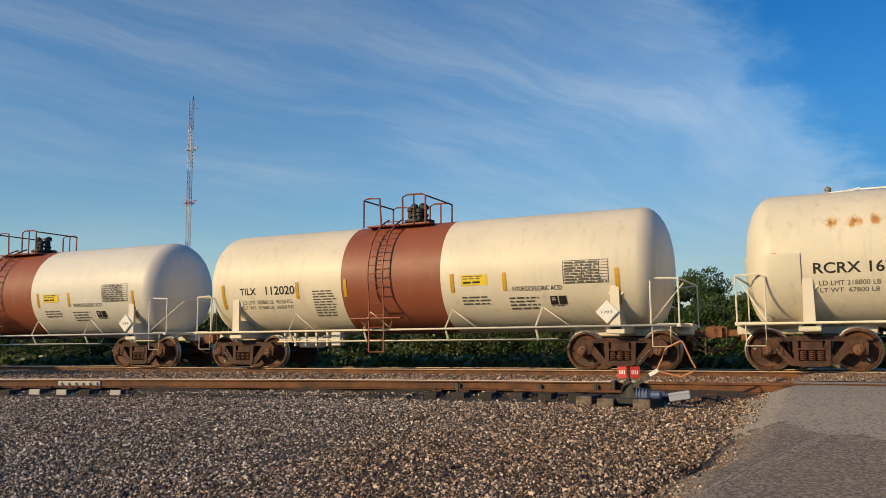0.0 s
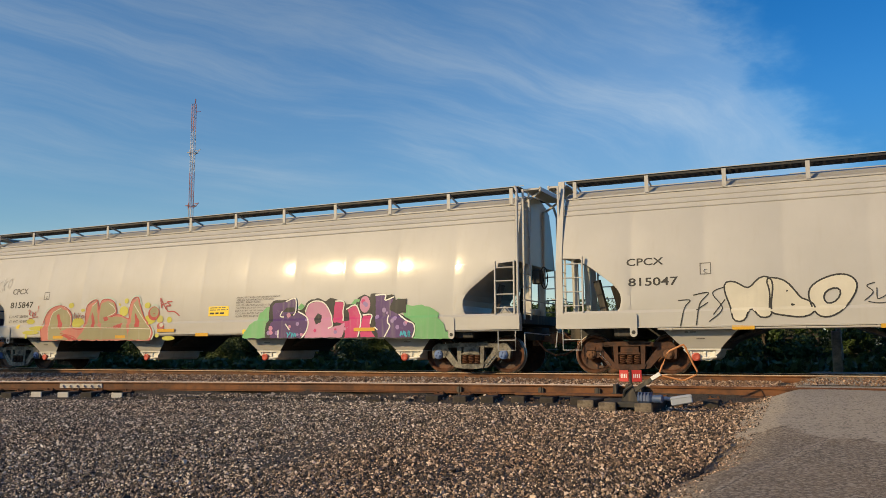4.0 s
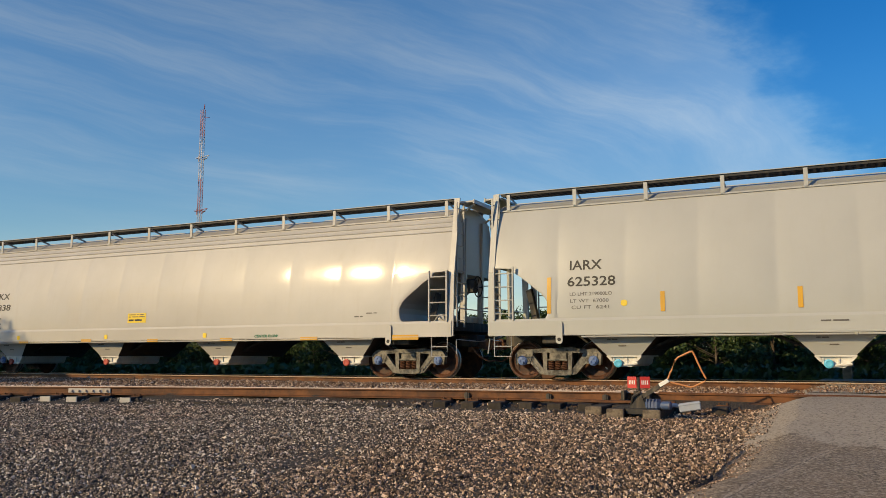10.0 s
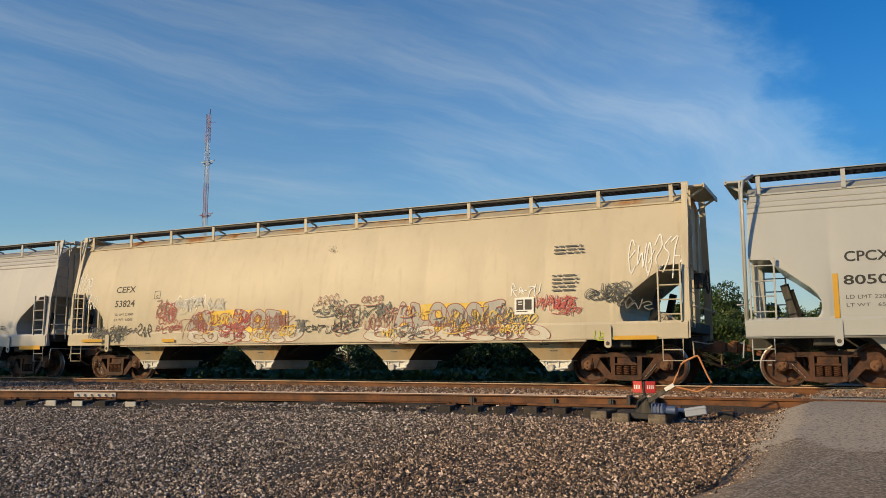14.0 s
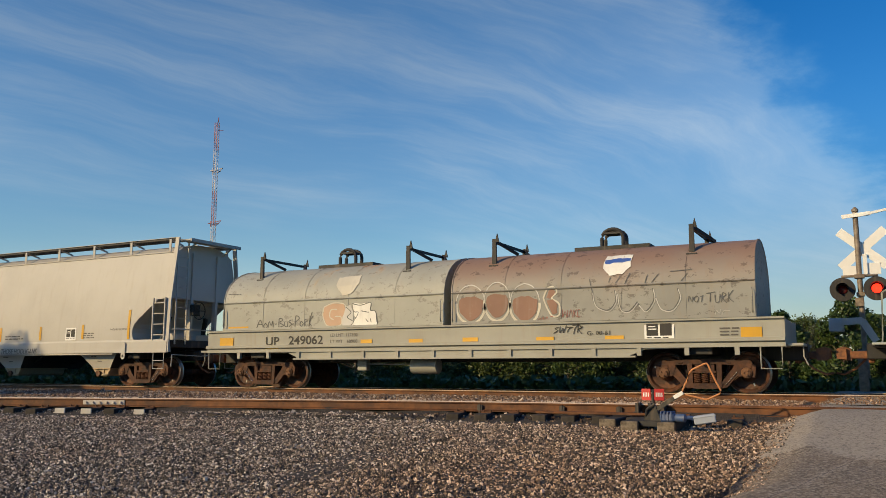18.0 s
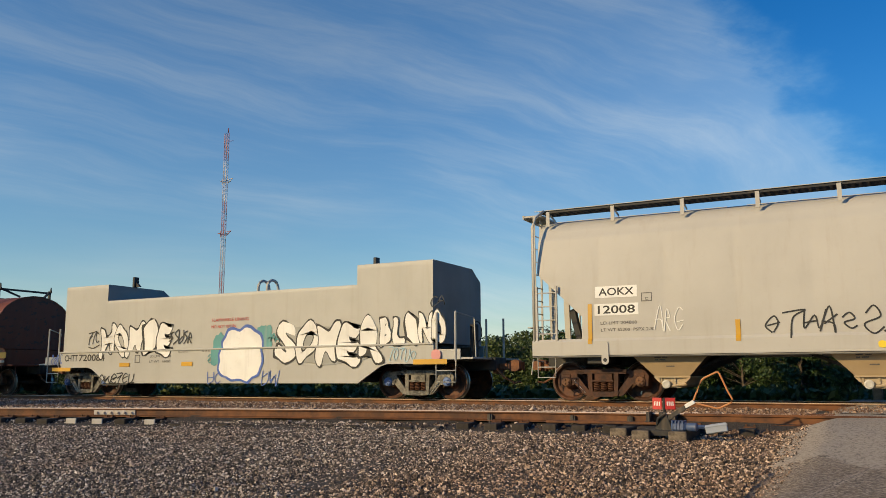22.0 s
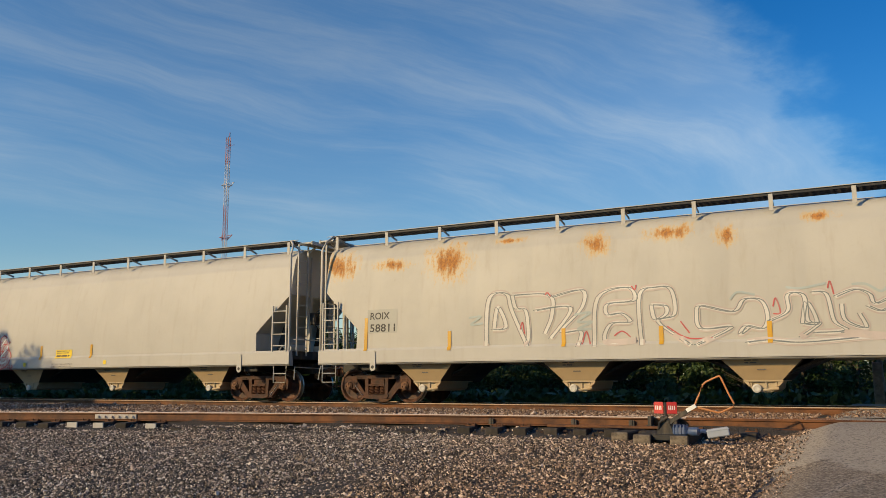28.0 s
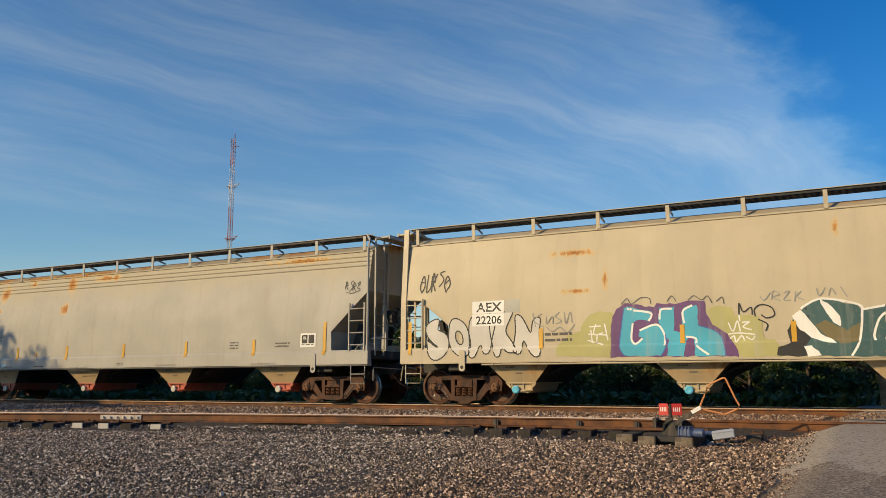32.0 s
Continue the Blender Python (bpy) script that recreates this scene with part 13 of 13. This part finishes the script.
shape(25, [(-5.18, 1.19), (-5.18, 1.38), (-4.98, 1.59), (-4.75, 1.72), (-4.57, 1.75), (-4.53, 1.93), (-4.34, 2.13), (-4.09, 2.21), (-3.84, 2.16), (-3.74, 2.07), (-3.87, 1.15)], S_MUSTARD)
shape(25, [(-1.67, 2.12), (-1.48, 2.23), (-1.17, 2.16), (-1.09, 2.00), (-0.84, 1.99), (-0.63, 1.95), (-0.55, 1.79), (-0.54, 1.47), (-0.34, 1.45), (-0.24, 1.34), (-0.24, 1.11), (-1.05, 1.12), (-1.29, 1.62), (-1.59, 1.82)], S_MUSTARD)
shape(25, [(-3.87, 1.15), (-3.85, 1.73), (-3.81, 2.07), (-3.70, 2.24), (-3.52, 2.37), (-2.84, 2.24), (-2.77, 2.34), (-2.38, 2.30), (-2.08, 2.37), (-1.73, 2.35), (-1.71, 2.06), (-1.59, 1.82), (-1.29, 1.62), (-1.08, 1.26), (-1.05, 1.12)], S_PURPLE)
shape(25, [(-3.53, 2.23), (-3.46, 2.30), (-2.91, 2.14), (-2.95, 1.94), (-3.22, 1.98), (-3.33, 1.88), (-3.38, 1.51), (-3.30, 1.41), (-3.10, 1.56), (-3.20, 1.61), (-3.18, 1.74), (-2.79, 1.86), (-2.60, 1.63), (-2.60, 1.36), (-2.71, 1.15), (-3.55, 1.17), (-3.65, 1.38), (-3.59, 1.86)], S_CYAN)
shape(25, [(-2.72, 2.23), (-2.39, 2.23), (-2.41, 1.72), (-2.27, 1.65), (-2.18, 2.21), (-1.89, 2.26), (-1.88, 1.80), (-1.57, 1.69), (-1.39, 1.53), (-1.33, 1.13), (-1.97, 1.14), (-1.98, 1.53), (-2.11, 1.56), (-2.18, 1.35), (-2.22, 1.14), (-2.58, 1.15), (-2.54, 1.49), (-2.75, 1.90)], S_CYAN)
strokes(25, [[(-3.31, 2.19), (-2.91, 2.11), (-2.97, 1.93)], [(-3.33, 1.90), (-3.37, 1.55), (-3.28, 1.43), (-3.12, 1.55)], [(-3.18, 1.73), (-2.79, 1.85), (-2.62, 1.61), (-2.63, 1.37)], [(-2.72, 1.96), (-2.68, 2.18), (-2.44, 2.19)], [(-2.18, 1.86), (-2.20, 2.13), (-1.99, 2.25)], [(-2.16, 1.56), (-1.95, 1.52), (-1.92, 1.35), (-1.68, 1.16)]], 0.045, S_WHITE)
disc(25, -3.46, 2.20, -3.41, 2.26, S_WHITE)
disc(25, -3.40, 2.19, -3.34, 2.25, S_WHITE)
strokes(25, [[(-3.53, 2.23), (-3.59, 1.86), (-3.65, 1.38), (-3.55, 1.17)], [(-2.60, 1.63), (-2.60, 1.36), (-2.71, 1.15)], [(-1.88, 1.80), (-1.57, 1.69), (-1.39, 1.53), (-1.33, 1.13)]], 0.025, S_NAVY)
strokes(25, [[(-4.35, 1.85), (-4.08, 1.86)], [(-4.20, 1.91), (-4.25, 1.67), (-4.03, 1.70)], [(-4.38, 1.68), (-3.95, 1.65)], [(-4.17, 1.67), (-4.19, 1.43)], [(-4.41, 1.54), (-4.03, 1.43)], [(-3.99, 1.91), (-3.92, 1.53)], [(-4.32, 1.78), (-4.29, 1.47)]], 0.03, S_WHITE)
strokes(25, [[(-1.25, 1.84), (-1.16, 1.65), (-1.06, 1.87), (-1.01, 1.64)], [(-0.97, 1.83), (-0.82, 1.84), (-0.95, 1.74), (-0.78, 1.67)], [(-1.26, 1.59), (-1.04, 1.61), (-0.71, 1.57)], [(-1.23, 1.49), (-1.14, 1.55), (-1.11, 1.42), (-0.99, 1.55), (-0.93, 1.44)], [(-0.90, 1.53), (-0.78, 1.46), (-0.72, 1.54)], [(-1.02, 2.00), (-1.01, 1.87)]], 0.03, S_WHITE)
shape(25, [(-0.30, 1.11), (-0.26, 1.31), (-0.03, 1.38), (-0.07, 1.62), (0.08, 1.92), (0.31, 2.16), (0.44, 1.48), (0.50, 1.10)], S_BLACK)
shape(25, [(0.08, 1.92), (0.31, 2.15), (0.64, 2.27), (1.28, 2.12), (1.33, 2.01), (1.76, 2.08), (1.70, 1.08), (0.42, 1.10), (0.26, 1.33), (0.38, 1.47), (0.12, 1.73)], S_TEALB)
shape(25, [(0.46, 1.75), (0.66, 1.84), (1.06, 1.61), (1.29, 1.78), (1.27, 1.39), (0.93, 1.35), (0.61, 1.53)], S_BROWN)
shape(25, [(0.04, 1.92), (0.21, 2.07), (0.35, 1.85), (0.56, 1.57), (0.85, 1.37), (0.71, 1.35), (0.38, 1.47), (0.11, 1.72)], S_WHITE)
shape(25, [(0.57, 2.26), (0.74, 2.17), (0.94, 1.89), (0.94, 1.68), (0.82, 1.77), (0.67, 1.99)], S_WHITE)
shape(25, [(0.23, 1.32), (0.37, 1.33), (0.54, 1.12), (0.30, 1.10)], S_WHITE)
strokes(25, [[(0.21, 2.07), (0.31, 2.15), (0.64, 2.27), (1.28, 2.12), (1.34, 1.93), (1.26, 1.39), (1.10, 1.09)], [(1.33, 2.01), (1.76, 2.08)], [(1.55, 1.39), (1.53, 1.51), (1.63, 1.80), (1.76, 1.94)]], 0.045, S_WHITE)
strokes(25, [[(-3.59, 2.34), (-3.45, 2.47), (-3.35, 2.34), (-3.14, 2.47), (-2.94, 2.45), (-2.91, 2.32)], [(-2.54, 2.36), (-2.44, 2.48), (-2.34, 2.35)], [(-2.08, 2.37), (-1.95, 2.46), (-1.79, 2.36), (-1.66, 2.44), (-1.57, 2.28)], [(-1.48, 2.31), (-1.35, 2.40), (-1.32, 2.25)]], 0.02, S_DARK)
strokes(25, [[(-1.02, 2.00), (-1.01, 2.25), (-0.93, 2.06), (-0.77, 2.15), (-0.75, 1.99)], [(-0.69, 1.95), (-0.70, 2.11), (-0.56, 2.20), (-0.36, 2.13), (-0.31, 1.97), (-0.46, 1.91), (-0.57, 1.98)], [(-0.64, 1.89), (-0.46, 1.78), (-0.50, 1.64)]], 0.028, S_BLACK)
strokes(25, [[(-0.58, 2.39), (-0.50, 2.29), (-0.37, 2.45)], [(-0.35, 2.29), (-0.31, 2.48), (-0.19, 2.41), (-0.31, 2.35), (-0.17, 2.26)], [(-0.10, 2.43), (0.01, 2.46), (-0.11, 2.28), (0.03, 2.27)], [(0.13, 2.45), (0.10, 2.23)], [(0.24, 2.45), (0.14, 2.34), (0.29, 2.26)], [(0.53, 2.49), (0.58, 2.33), (0.70, 2.50)], [(0.75, 2.33), (0.81, 2.48), (0.89, 2.33)], [(0.98, 2.50), (1.10, 2.28)]], 0.022, S_GREY)
strokes(25, [[(-5.77, 2.22), (-5.69, 1.89)], [(-5.54, 2.21), (-5.73, 2.04), (-5.50, 1.89)], [(-5.42, 2.14), (-5.41, 1.96), (-5.27, 2.13), (-5.25, 1.95)], [(-5.08, 2.23), (-5.19, 2.13), (-5.04, 2.01), (-5.18, 1.95)], [(-4.97, 2.22), (-4.93, 1.94), (-4.82, 2.22), (-4.78, 1.97)], [(-5.42, 1.88), (-5.27, 1.77), (-5.08, 1.87), (-4.90, 1.73), (-4.71, 1.93)]], 0.022, S_GREY)
stripe(25, -9.19, 1.29, 2.14)
stripe(25, -5.56, 1.37, 1.85)
stripe(25, -2.23, 1.42, 1.83)
stripe(25, 0.05, 1.40, 1.83)
bars(25, -5.46, 1.50, -4.72, 1.78, 2)


def motions():
    """The train rolls by, and its wheels turn."""
    for car, sc in TRAIN:
        walk(car, [(t, pose(sc - travelled(t), YF, 0)) for t in (0, 2, 4, 8, 12, 16, 20, 24, 28, 30, 32)])
    for w, s, dx in WHEELSETS:
        def turned(t):
            return pose(dx, 0, WHEEL_R, 0, math.degrees((s - travelled(t)) / WHEEL_R) % 360.0, 0)
        first = max(0, min(960, math.floor((s - 5.0) / 14.1 * 30)))
        last = max(0, min(960, math.ceil((s + 32.0) / 14.05 * 30)))
        if last <= 0:
            continue
        rows = [(k / 30, turned(k / 30)) for k in range(first, last + 1)]
        if first > 0:
            rows.insert(0, (0.0, rows[0][1]))
        if last < 960:
            rows.append((32.0, rows[-1][1]))
        walk(w, rows)


motions()
